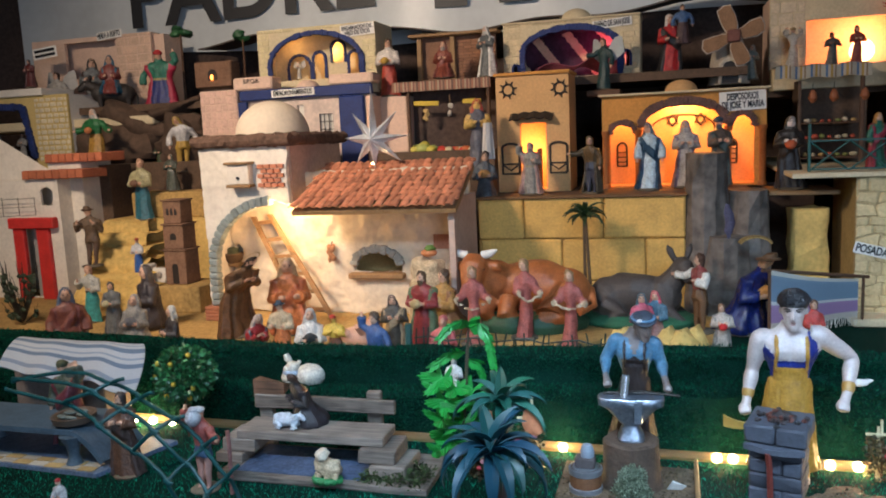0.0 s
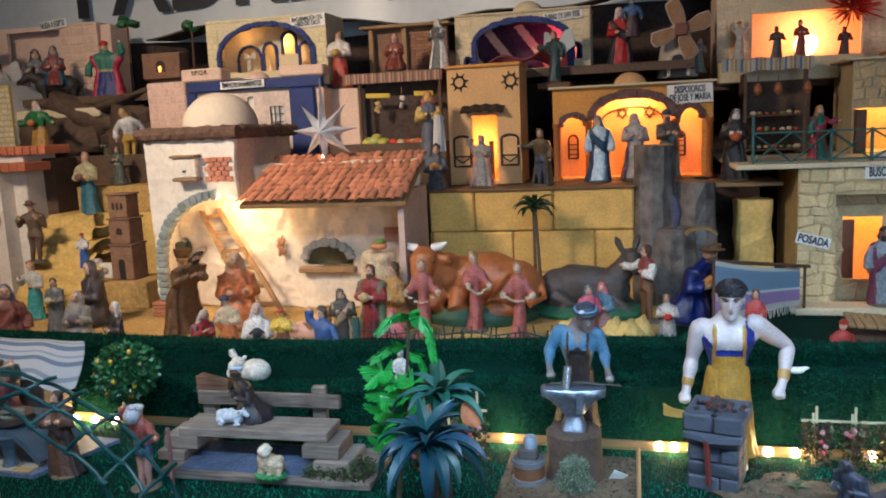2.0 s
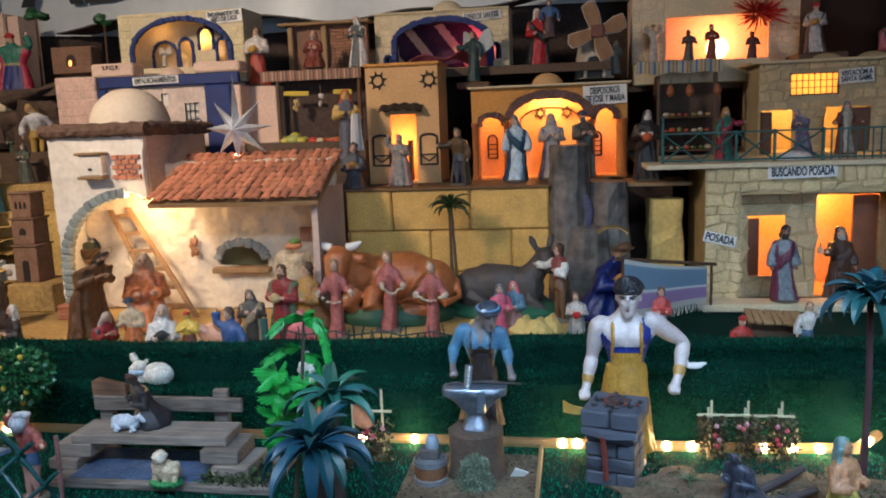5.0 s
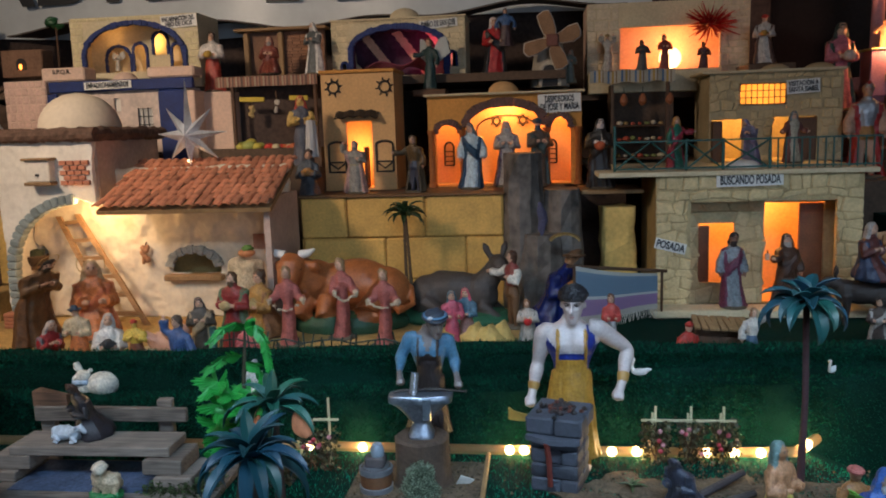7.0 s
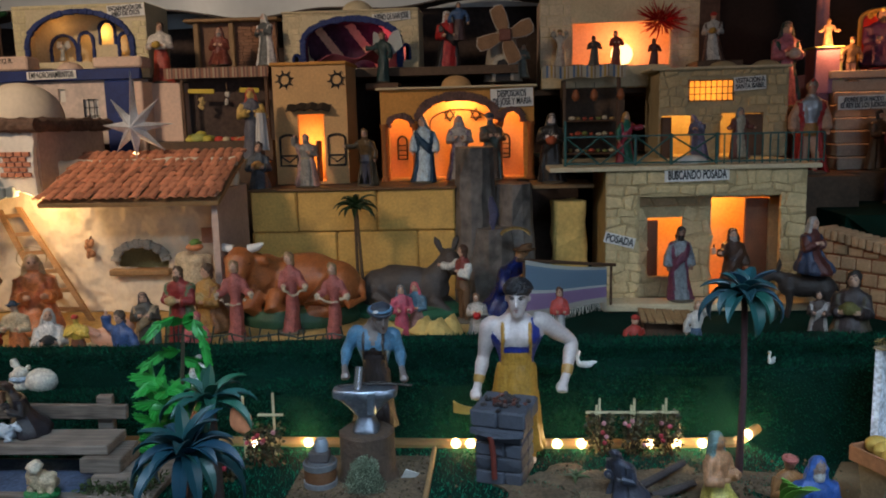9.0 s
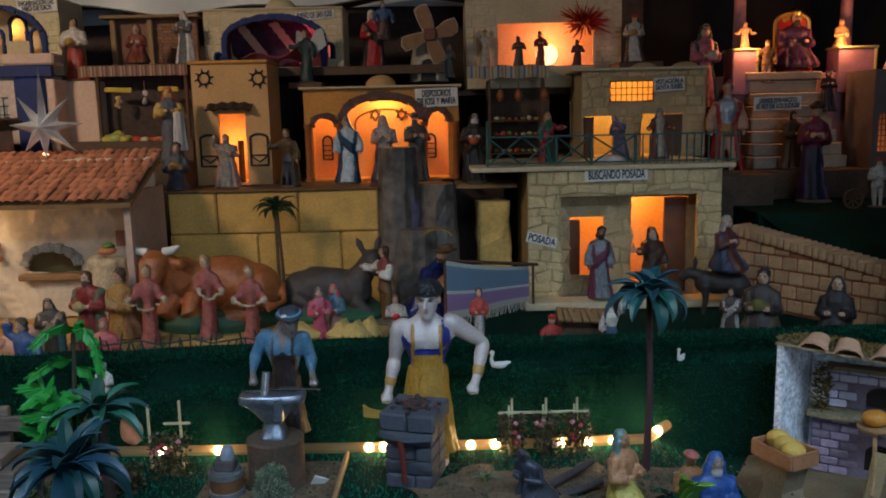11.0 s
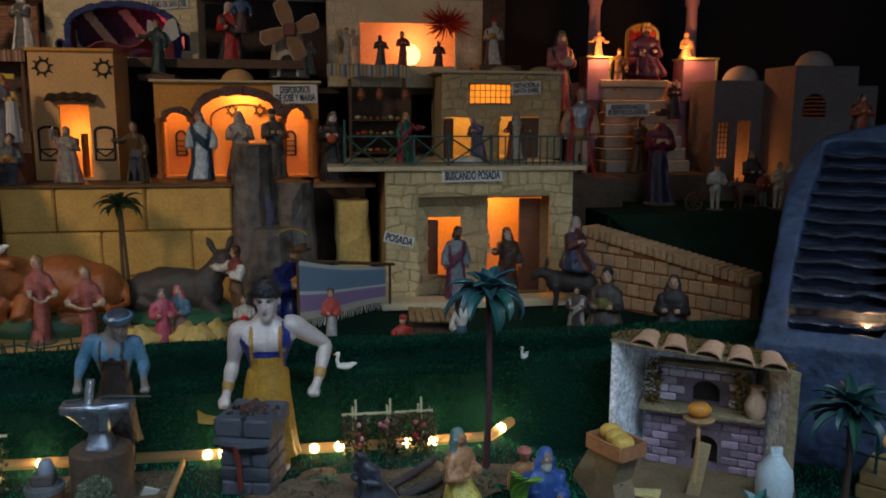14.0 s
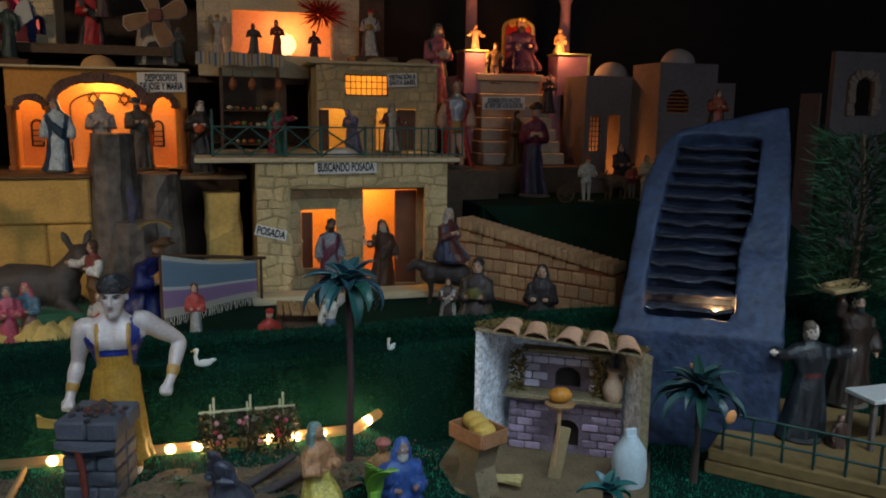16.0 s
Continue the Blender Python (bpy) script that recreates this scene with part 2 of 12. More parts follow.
def part(name, build, parent, label="", m=None, smooth=True):
    ob = build.object(name, m, parent, smooth)
    return tagged(ob, label) if label else ob


def thing(name, m, label, category, group="", kind=""):
    """An empty that parents the parts of a thing; parts are laid out in its own frame."""
    ob = new(name)
    ob.empty_display_size = 0.02
    ob.matrix_basis = m
    return tagged(ob, label, category, group, kind)


def single(name, build, m, label, category, group="", kind="", smooth=True):
    return tagged(build.object(name, m, None, smooth), label, category, group, kind)


def arch_outline(x0, x1, z0, spring, rise, n=14):
    """Points of an arched opening, from the bottom right, over the top, to the bottom left."""
    pts = [(x1, z0), (x1, spring)]
    for i in range(1, n):
        a = math.pi * i / n
        pts.append(((x0 + x1) / 2 + (x1 - x0) / 2 * math.cos(a), spring + rise * math.sin(a)))
    return pts + [(x0, spring), (x0, z0)]


def wall_with_holes(b, x0, x1, z0, z1, y0, y1, holes, mat, step=0.0):
    """A wall from y0 (front) to y1 with openings cut through. holes: lists of (x, z) outlines, arches or rectangles."""
    bm = bmesh.new()

    def loop(pts):
        vs = [bm.verts.new((x, 0, z)) for x, z in pts]
        return [bm.edges.new((vs[i], vs[(i + 1) % len(vs)])) for i in range(len(vs))]
    edges = loop([(x0, z0), (x1, z0), (x1, z1), (x0, z1)])
    for h in holes:
        edges += loop(h)
    bmesh.ops.triangle_fill(bm, use_beauty=True, use_dissolve=False, edges=edges)
    bm.faces.ensure_lookup_table()
    bm.normal_update()
    drop = []
    for f in bm.faces:
        c = f.calc_center_median()
        for h in holes:
            inside = False
            for (ax, az), (bx, bz) in zip(h, h[1:] + h[:1]):
                if (az > c.z) != (bz > c.z) and c.x < (bx - ax) * (c.z - az) / (bz - az) + ax:
                    inside = not inside
            if inside:
                drop.append(f)
                break
    bmesh.ops.delete(bm, geom=drop, context="FACES")
    for f in bm.faces:
        if f.normal.y > 0:
            f.normal_flip()
    res = bmesh.ops.extrude_face_region(bm, geom=bm.faces[:])
    for q in res["geom"]:
        if isinstance(q, bmesh.types.BMVert):
            q.co.y = 1.0
    bmesh.ops.recalc_face_normals(bm, faces=bm.faces[:])
    for q in bm.verts:
        q.co.y = y0 if q.co.y < 0.5 else y1
    bm.verts.index_update()
    b.add([q.co.copy() for q in bm.verts], [tuple(q.index for q in f.verts) for f in bm.faces], mat)
    bm.free()
    return b


def rect(x0, x1, z0, z1):
    return [(x1, z0), (x1, z1), (x0, z1), (x0, z0)]


def lettering(text, size, mat, parent, x, y, z, wide=None, name="lettering", rz=0.0, tilt=0.0):
    cu = bpy.data.curves.new(name, "FONT")
    cu.body, cu.size, cu.align_x, cu.align_y, cu.extrude = text, size, "CENTER", "CENTER", 0.0004
    cu.offset = size * 0.022
    tmp = bpy.data.objects.new(name, cu)
    scene.collection.objects.link(tmp)
    bpy.context.view_layer.update()
    me = bpy.data.meshes.new_from_object(tmp.evaluated_get(bpy.context.evaluated_depsgraph_get()))
    bpy.data.objects.remove(tmp)
    bpy.data.curves.remove(cu)
    w = max(q.co.x for q in me.vertices) - min(q.co.x for q in me.vertices)
    k = wide / w if wide else 1.0
    for q in me.vertices:
        q.co.x *= k
    me.materials.clear()
    me.materials.append(mat)
    ob = new(name, me)
    ob.parent = parent
    ob.matrix_basis = pose(x, y, z, 90, tilt, rz)
    return ob


def paper_label(x, y, z, w, h, lines, about, roll=0.0, rz=0.0, bars=False, dx=0.0):
    """A white paper strip with black print, stuck to a front."""
    t = thing("paper_label", pose(x, y, z, 0, roll, rz), about, "label", "printed paper labels")
    b = Build()
    wob = random.random() * 9
    b.sheet(lambda u, v: ((u - 0.5) * w, -0.0015 + 0.0015 * math.sin(5 * u + wob), (v - 0.5) * h), 8, 2, paint(0.82, 0.8, 0.74, 0.75, 0.06, name="paper"), 0.0008)
    part("paper", b, t)
    ink = paint(0.015, 0.015, 0.016, 0.6, 0.1, name="black_ink")
    n = len(lines)
    for i, line in enumerate(lines):
        zz = (n / 2 - 0.5 - i) * h * 0.84 / n
        size = h * 0.98 / n
        if bars:
            bb = Build()
            bb.box(-w * 0.42, w * 0.42, -0.0042, -0.0036, zz - size * 0.25, zz + size * 0.25, ink)
            part("print_bar", bb, t)
        else:
            lettering(line, size * 1.02, ink, t, 0, -0.0042, zz, w * 0.9 * min(1.0, len(line) / max(len(q) for q in lines) * 1.02))
    return t


def grained(r, g, b, name, vary=0.5, rough=0.75, along=(4.0, 60.0, 60.0)):
    """Weathered wood: long streaks along x, cracks in relief, each plank a little different."""
    m = bpy.data.materials.new(name)
    m.use_nodes = True
    nt = m.node_tree
    p = nt.nodes["Principled BSDF"]
    co, mp, no, no2 = nt.nodes.new("ShaderNodeTexCoord"), nt.nodes.new("ShaderNodeMapping"), nt.nodes.new("ShaderNodeTexNoise"), nt.nodes.new("ShaderNodeTexNoise")
    mp.inputs["Scale"].default_value = along
    no.inputs["Scale"].default_value, no.inputs["Detail"].default_value = 4.0, 6
    no2.inputs["Scale"].default_value = 14.0
    nt.links.new(co.outputs["Object"], mp.inputs["Vector"])
    nt.links.new(mp.outputs["Vector"], no.inputs["Vector"])
    nt.links.new(co.outputs["Object"], no2.inputs["Vector"])
    info = nt.nodes.new("ShaderNodeObjectInfo")
    add = nt.nodes.new("ShaderNodeMath")
    add.operation = "ADD"
    nt.links.new(no.outputs["Fac"], add.inputs[0])
    nt.links.new(no2.outputs["Fac"], add.inputs[1])
    add2 = nt.nodes.new("ShaderNodeMath")
    add2.operation = "MULTIPLY_ADD"
    add2.inputs[1].default_value = 0.25
    nt.links.new(info.outputs["Random"], add2.inputs[0])
    nt.links.new(add.outputs[0], add2.inputs[2])
    rng = nt.nodes.new("ShaderNodeMapRange")
    rng.inputs["From Min"].default_value, rng.inputs["From Max"].default_value = 0.75, 1.5
    rng.inputs["To Min"].default_value, rng.inputs["To Max"].default_value = 1 - vary, 1 + vary
    nt.links.new(add2.outputs[0], rng.inputs["Value"])
    mul = nt.nodes.new("ShaderNodeMix")
    mul.data_type, mul.blend_type = "RGBA", "MULTIPLY"
    mul.inputs["Factor"].default_value = 1.0
    mul.inputs["A"].default_value = (r, g, b, 1)
    nt.links.new(rng.outputs["Result"], mul.inputs["B"])
    nt.links.new(mul.outputs["Result"], p.inputs["Base Color"])
    p.inputs["Roughness"].default_value = rough
    bu = nt.nodes.new("ShaderNodeBump")
    bu.inputs["Strength"].default_value, bu.inputs["Distance"].default_value = 0.8, 0.002
    nt.links.new(no.outputs["Fac"], bu.inputs["Height"])
    nt.links.new(bu.outputs["Normal"], p.inputs["Normal"])
    return m


# ---- painted plaster figurines ----
SKIN = (0.56, 0.34, 0.23)
PALE = (0.72, 0.58, 0.50)


def plaster(c, gloss=0.5):
    """Hand-painted plaster: uneven coat, dark wash in patches, rough relief."""
    return paint(c[0], c[1], c[2], gloss, 0.5, 260.0, 0.0, 0.55, "painted_plaster", 62.0)


def figurine(name, label, x, y, z, h, robe, cloak=None, hood=None, hair=(0.05, 0.03, 0.02), skin=SKIN, arms="down", stance="stand", turn=0.0,
             lean=0.0, hat=None, sash=None, base=(0.12, 0.1, 0.07), beard=False, legs=None, group="painted nativity figurines", gloss=0.42, wide=1.0, wings=None, halo=False, carry=None, skirt=None, garland=None, metal=0.0, sleeve=None):
    """A small painted statue, one mesh. It faces -y; turn: degrees to its left. skirt: another colour below the waist."""
    b = Build()
    seed = (x * 7.3 + y * 3.1 + z * 5.7)
    mr = plaster(robe, gloss) if not metal else paint(*robe, gloss, 0.3, 200.0, metal, 0.3, "silver_armour")
    ms = paint(*skin, 0.5, 0.28, 260.0, 0.0, 0.3, "painted_plaster", 80.0)
    mh = plaster(hair, 0.6)
    mk = plaster(skirt, gloss) if skirt else mr
    n, s = 30, 1.0
    if stance == "stand":
        prof = [(0.0, 0.158, 0.130, 0.0), (0.04, 0.148, 0.122, 0.0), (0.22, 0.124, 0.100, 0.0), (0.42, 0.108, 0.084, 0.0), (0.55, 0.090, 0.070, 0.0), (0.62, 0.102, 0.076, -0.004), (0.71, 0.130, 0.086, -0.006), (0.785, 0.138, 0.072, 0.0), (0.81, 0.095, 0.058, 0.004), (0.835, 0.045, 0.043, 0.004), (0.875, 0.040, 0.040, 0.0)]
        waist, head, sh = 0.56, 0.915, 0.765
    else:
        s = 1.38 if stance == "kneel" else 1.46
        fwd = 0.08 if stance == "kneel" else -0.10
        prof = [(0.0, 0.21, 0.26, fwd), (0.06, 0.22, 0.27, fwd), (0.17, 0.20, 0.235, fwd * 0.8), (0.28, 0.165, 0.165, fwd * 0.35), (0.42, 0.150, 0.120, 0.0), (0.54, 0.165, 0.118, -0.01), (0.64, 0.182, 0.115, -0.01), (0.70, 0.180, 0.100, 0.0), (0.745, 0.125, 0.08, 0.0), (0.775, 0.062, 0.060, 0.0), (0.83, 0.055, 0.055, 0.0)]
        waist, head, sh = 0.36, 0.885, 0.675

    def ring(zz, rx, ry, cy, k=1.0, fold=1.0):
        out = []
        for j in range(n):
            a = 2 * math.pi * j / n
            crease = abs(math.sin(3.5 * a + seed + 1.2 * noise.noise((zz * 2.5, math.cos(a), seed))))
            f = 1 + fold * (0.20 * crease - 0.11) * max(0.12, 1 - zz / (waist + 0.12))
            f += 0.07 * noise.noise((math.cos(a) * 2.4, math.sin(a) * 2.4, zz * 6 + seed))
            out.append(Vector((wide * rx * k * f * math.cos(a), cy + ry * k * f * math.sin(a), zz)))
        return out
    start = 0
    if legs is not None and stance == "stand":
        start = 3
        ml = paint(*legs, 0.55, 0.2, name="painted_plaster")
        for sx in (-1, 1):
            b.tube([(sx * 0.055 * wide, 0, 0.4), (sx * 0.062, -0.008 * sx, 0.2), (sx * 0.06, 0, 0.03)], [0.055, 0.046, 0.032], ml, 8)
            b.ball((sx * 0.062, -0.03, 0.018), 0.032, 0.062, 0.02, mh if legs == skin else ml, 8, 5)
    lower = [ring(*p) for p in prof[start:] if p[0] <= waist + 0.01]
    upper = [ring(*p) for p in prof if p[0] >= waist - 0.011]
    if lower[-1][0].z < upper[0][0].z - 1e-6:
        lower.append([q.copy() for q in upper[0]])
    b.loft(lower, mk)
    b.loft(upper, mr)
    if sash:
        p = min(prof, key=lambda q: abs(q[0] - waist))
        b.loft([ring(p[0] - 0.018, p[1], p[2], p[3], 1.06, 0.2), ring(p[0] + 0.018, p[1], p[2], p[3], 1.06, 0.2)], paint(*sash, 0.6, 0.2, name="painted_plaster"))
    if cloak:
        mc = plaster(cloak, gloss)
        outer, inner = [], []
        top = [p for p in prof if p[0] <= sh + 0.06]
        for zz, rx, ry, cy in [(p[0] * 0.97 + 0.015, p[1], p[2], p[3]) for p in top]:
            o, i2 = [], []
            for j in range(19):
                a = math.radians(-42 + 264 * j / 18)
                f = 1 + 0.16 * max(0.0, 1 - zz) * abs(math.sin(4.5 * a + seed + noise.noise((zz * 3, a, seed)))) - 0.04 + 0.07 * noise.noise((a * 2, zz * 4, seed + 3))
                o.append(Vector((wide * (rx * 1.22 + 0.012) * f * math.cos(a), cy + 0.012 + (ry * 1.25 + 0.014) * f * math.sin(a), zz)))
                i2.append(Vector((wide * rx * 1.02 * math.cos(a), cy + 0.01 + ry * 1.02 * math.sin(a), zz)))
            outer.append(o + i2[::-1])
        b.loft(outer, mc)
        if math.sin(seed * 13.7) > 0.35 and "out" not in arms and not metal:
            sd = 1 if math.sin(seed * 29.3) > 0 else -1
            k = 1.0 if stance == "stand" else 1.35
            for d in (0.0, 0.035, 0.07):
                b.tube([(sd * 0.115 * wide * k, -0.03, sh + 0.02 - d * 0.5), (sd * 0.06 * wide * k, -0.095 * k, sh - 0.10 - d), (-sd * 0.05 * wide * k, -0.10 * k, waist + 0.02 - d), (-sd * 0.125 * wide * k, -0.03, waist - 0.05 - d * 1.3)], [0.022, 0.026, 0.028, 0.018], mc, 7)
    # head
    fx = Build()
    hc = Vector((0, -0.012 * s, head))
    hr = 0.058 * s
    b.ball(hc, hr * 0.88, hr * 1.02, hr * 1.25, ms, 12, 9)
    b.ball(hc + Vector((0, -hr * 1.02, -hr * 0.12)), hr * 0.16, hr * 0.26, hr * 0.3, ms, 6, 4)
    for sx in (-1, 1):
        fx.ball(hc + Vector((sx * hr * 0.36, -hr * 0.90, hr * 0.15)), hr * 0.17, hr * 0.12, hr * 0.09, mh, 6, 4)
        fx.tube([hc + Vector((sx * hr * 0.14, -hr * 1.0, hr * 0.36)), hc + Vector((sx * hr * 0.58, -hr * 0.82, hr * 0.36))], hr * 0.05, mh, 5)
    if beard:
        b.ball(hc + Vector((0, -hr * 0.55, -hr * 0.95)), hr * 0.7, hr * 0.62, hr * 0.85, mh, 10, 6, rough=0.2)
    if hood:
        mo = plaster(hood, gloss)
        b.ball(hc + Vector((0, hr * 0.33, hr * 0.16)), hr * 1.16, hr * 1.12, hr * 1.42, mo, 12, 8)
        b.ball(hc + Vector((0, hr * 0.75, -hr * 1.3)), hr * 1.5, hr * 0.75, hr * 1.7, mo, 12, 8, rough=0.12)
        b.tube([hc + Vector((-hr * 1.02, -hr * 0.1, hr * 0.1)), hc + Vector((-hr * 1.15, 0, -hr * 1.3)), hc + Vector((-hr * 1.5, 0.0, -hr * 2.4))], [hr * 0.34, hr * 0.42, hr * 0.3], mo, 8)
        b.tube([hc + Vector((hr * 1.02, -hr * 0.1, hr * 0.1)), hc + Vector((hr * 1.15, 0, -hr * 1.3)), hc + Vector((hr * 1.5, 0.0, -hr * 2.4))], [hr * 0.34, hr * 0.42, hr * 0.3], mo, 8)
    elif hat == "brim":
        mo = plaster(hair, 0.7)
        b.lathe(0, hc.y, [(hr * 1.9, head + hr * 0.55), (hr * 1.95, head + hr * 0.68), (hr * 1.0, head + hr * 0.8), (hr * 0.9, head + hr * 1.5), (hr * 0.5, head + hr * 1.75)], mo, 12)
    elif hat == "cap":
        mo = plaster(hair, 0.7)
        b.ball(hc + Vector((0, 0, hr * 0.75)), hr * 1.1, hr * 1.2, hr * 0.75, mo, 12, 6, rough=0.1)
    elif hat == "turban":
        mo = plaster(hair, 0.7)
        b.tube([hc + Vector((hr * 1.0 * math.cos(a), hr * 1.05 * math.sin(a), hr * (0.72 + 0.12 * math.sin(a)))) for a in [k * math.pi / 5 for k in range(11)]], hr * 0.38, mo, 7)
        b.ball(hc + Vector((0, 0, hr * 0.95)), hr * 0.95, hr, hr * 0.6, mo, 10, 6)
    elif hat == "crest":
        mo = paint(0.45, 0.42, 0.36, 0.35, 0.3, metal=0.8, name="helmet")
        b.ball(hc + Vector((0, hr * 0.12, hr * 0.45)), hr * 1.08, hr * 1.15, hr * 1.0, mo, 14, 8)
        b.tube([hc + Vector((0, hr * (0.15 - 1.1 * math.cos(a)), hr * (0.5 + 1.25 * math.sin(a)))) for a in [0.5 + k * 0.4 for k in range(7)]], hr * 0.22, mh, 7)
    elif hat == "crown":
        mo = paint(0.7, 0.5, 0.12, 0.35, 0.15, metal=0.8, name="gilt")
        b.lathe(0, hc.y, [(hr * 0.9, head + hr * 0.7), (hr * 1.0, head + hr * 0.75), (hr * 1.2, head + hr * 1.35), (hr * 0.6, head + hr * 1.5)], mo, 10)
        b.ball(hc + Vector((0, hr * 0.4, hr * 0.1)), hr * 1.08, hr * 0.95, hr * 1.2, mh, 10, 6, rough=0.2)
    else:
        b.ball(hc + Vector((0, hr * 0.28, hr * 0.42)), hr * 1.14, hr * 1.08, hr * 1.16, mh, 14, 9, rough=0.35)
        b.ball(hc + Vector((0, hr * 0.55, -hr * 0.6)), hr * 1.15, hr * 0.6, hr * 1.1, mh, 12, 7, rough=0.4)
    # arms
    sw = 0.125 * wide * (1.0 if stance == "stand" else 1.35)
    ends = {
        "down": ((0.20, 0.0, -0.16), (0.19, -0.05, -0.33)), "pray": ((0.165, -0.05, -0.17), (0.02, -0.16, -0.06)),
        "out": ((0.21, -0.02, -0.15), (0.30, -0.10, -0.16)), "carry": ((0.18, -0.03, -0.18), (0.06, -0.17, -0.15)),
        "chest": ((0.19, -0.03, -0.16), (0.035, -0.13, -0.09)), "wide": ((0.24, 0.0, -0.05), (0.36, -0.04, -0.01)),
        "up": ((0.20, -0.02, 0.05), (0.17, -0.03, 0.22)), "play": ((0.19, -0.05, -0.15), (0.10, -0.18, 0.02)), "point": ((0.22, -0.06, -0.08), (0.36, -0.15, -0.06))}
    left, right = arms.split("+") if "+" in arms else (arms, arms)
    for sx, kind in ((-1, left), (1, right)):
        e, w = ends[kind]
        k = 1.0 if stance == "stand" else 1.3
        p0 = Vector((sx * sw * 0.92, 0, sh))
        p1 = Vector((sx * e[0] * wide * k * 0.95, e[1] * k, sh + e[2] * k))
        p2 = Vector((sx * w[0] * wide * k, w[1] * k, sh + w[2] * k))
        mt = ms if metal else plaster(sleeve or (cloak if cloak and kind in ("out", "point") else robe), gloss)
        b.tube([p0, p0.lerp(p1, 0.5), p1, p1.lerp(p2, 0.75)], [0.050 * s, 0.050 * s, 0.052 * s, 0.060 * s], mt, 10)
        b.tube([p1.lerp(p2, 0.6), p2], [0.024 * s, 0.02 * s], ms, 6)
        b.ball(p2, 0.024 * s, 0.022 * s, 0.028 * s, ms, 8, 5)
    if carry:
        mc2 = paint(*carry, 0.8, 0.3, name="painted_plaster")
        b.ball((0, -0.19, sh - 0.15), 0.105 * s * 0.8, 0.06 * s, 0.065 * s, mc2, 10, 6, rough=0.25)
    if garland:
        k = 1.0 if stance == "stand" else 1.3
        e = ends[left][1]
        f = ends[right][1]
        pa, pb = Vector((-e[0] * wide * k, e[1] * k - 0.015, sh + e[2] * k)), Vector((f[0] * wide * k, f[1] * k - 0.015, sh + f[2] * k))
        mg = plaster(garland, 0.7)
        for q in range(7):
            u = q / 6
            c = pa.lerp(pb, u) - Vector((0, 0.05 * math.sin(math.pi * u), 0.13 * math.sin(math.pi * u) * (0.7 + 0.3 * math.sin(seed))))
            b.ball(c, 0.040, 0.022, 0.020, mg, 8, 5, rough=0.35)
        for pq in (pa, pb):
            b.ball(pq - Vector((0, 0, 0.035)), 0.022, 0.018, 0.05, mg, 7, 5, rough=0.35)
    if wings:
        mw = paint(*wings, 0.6, 0.15, name="painted_plaster")
        for sx in (-1, 1):
            fx.sheet(lambda u, v: (sx * (0.04 + 0.30 * u + 0.05 * v), 0.10 + 0.06 * u * u, sh + 0.02 + 0.24 * math.sin(1.9 * u) * (1 - v) - (0.30 - 0.22 * u) * v + 0.012 * math.cos(22 * u)), 10, 4, mw, 0.014)
    if halo:
        fx.tube([hc + Vector((hr * 1.9 * math.cos(a), hr * 0.8, hr * 0.7 + hr * 1.9 * math.sin(a))) for a in [k * math.pi / 9 - 0.5 for k in range(14)]], 0.006, paint(0.5, 0.4, 0.2, 0.35, 0.1, metal=0.9, name="wire"), 5)
    b = join(sculpt(b, 0.018, 1, 0.013, [q for q in b.mats if q not in (ms, mh)]), fx) if h > 0.13 else join(b, fx)
    if lean:
        for q in b.v:
            a = math.radians(lean) * max(0.0, q.z - 0.25)
            q.y, q.z = q.y - math.sin(a) * (q.z - 0.2) * 1.2, q.z - (1 - math.cos(a)) * (q.z - 0.2)
    sway, twist = 0.035 * math.sin(seed * 17.0), 0.5 * math.sin(seed * 23.0)
    for q in b.v:
        if q.z > head - hr * 1.5 and stance == "stand" and abs(q.x) < hr * 3 and not halo and not wings:
            a = twist
            q.x, q.y = q.x * math.cos(a) - q.y * math.sin(a), q.x * math.sin(a) + q.y * math.cos(a)
        q.x += sway * math.sin(3.0 * q.z)
    if base and not (stance != "stand" and base == "none"):
        b.lathe(0, 0.0 if stance == "stand" else fwd, [(0.17 * (1.0 if stance == "stand" else 1.6), -0.002), (0.175 * (1.0 if stance == "stand" else 1.6), 0.012), (0.15 * (1.0 if stance == "stand" else 1.6), 0.03)], paint(*base, 0.8, 0.3, name="painted_plaster"), 12)
    zt = max(q.z for q in b.v) if hat is None and not wings else max(1.0, head + hr * 1.4)
    zlow = min(q.z for q in b.v)
    for q in b.v:
        q.z -= zlow
        q *= h / (zt - zlow)
    return single(name, b, pose(x, y, z, 0, 0, turn), label, "figurine", group)


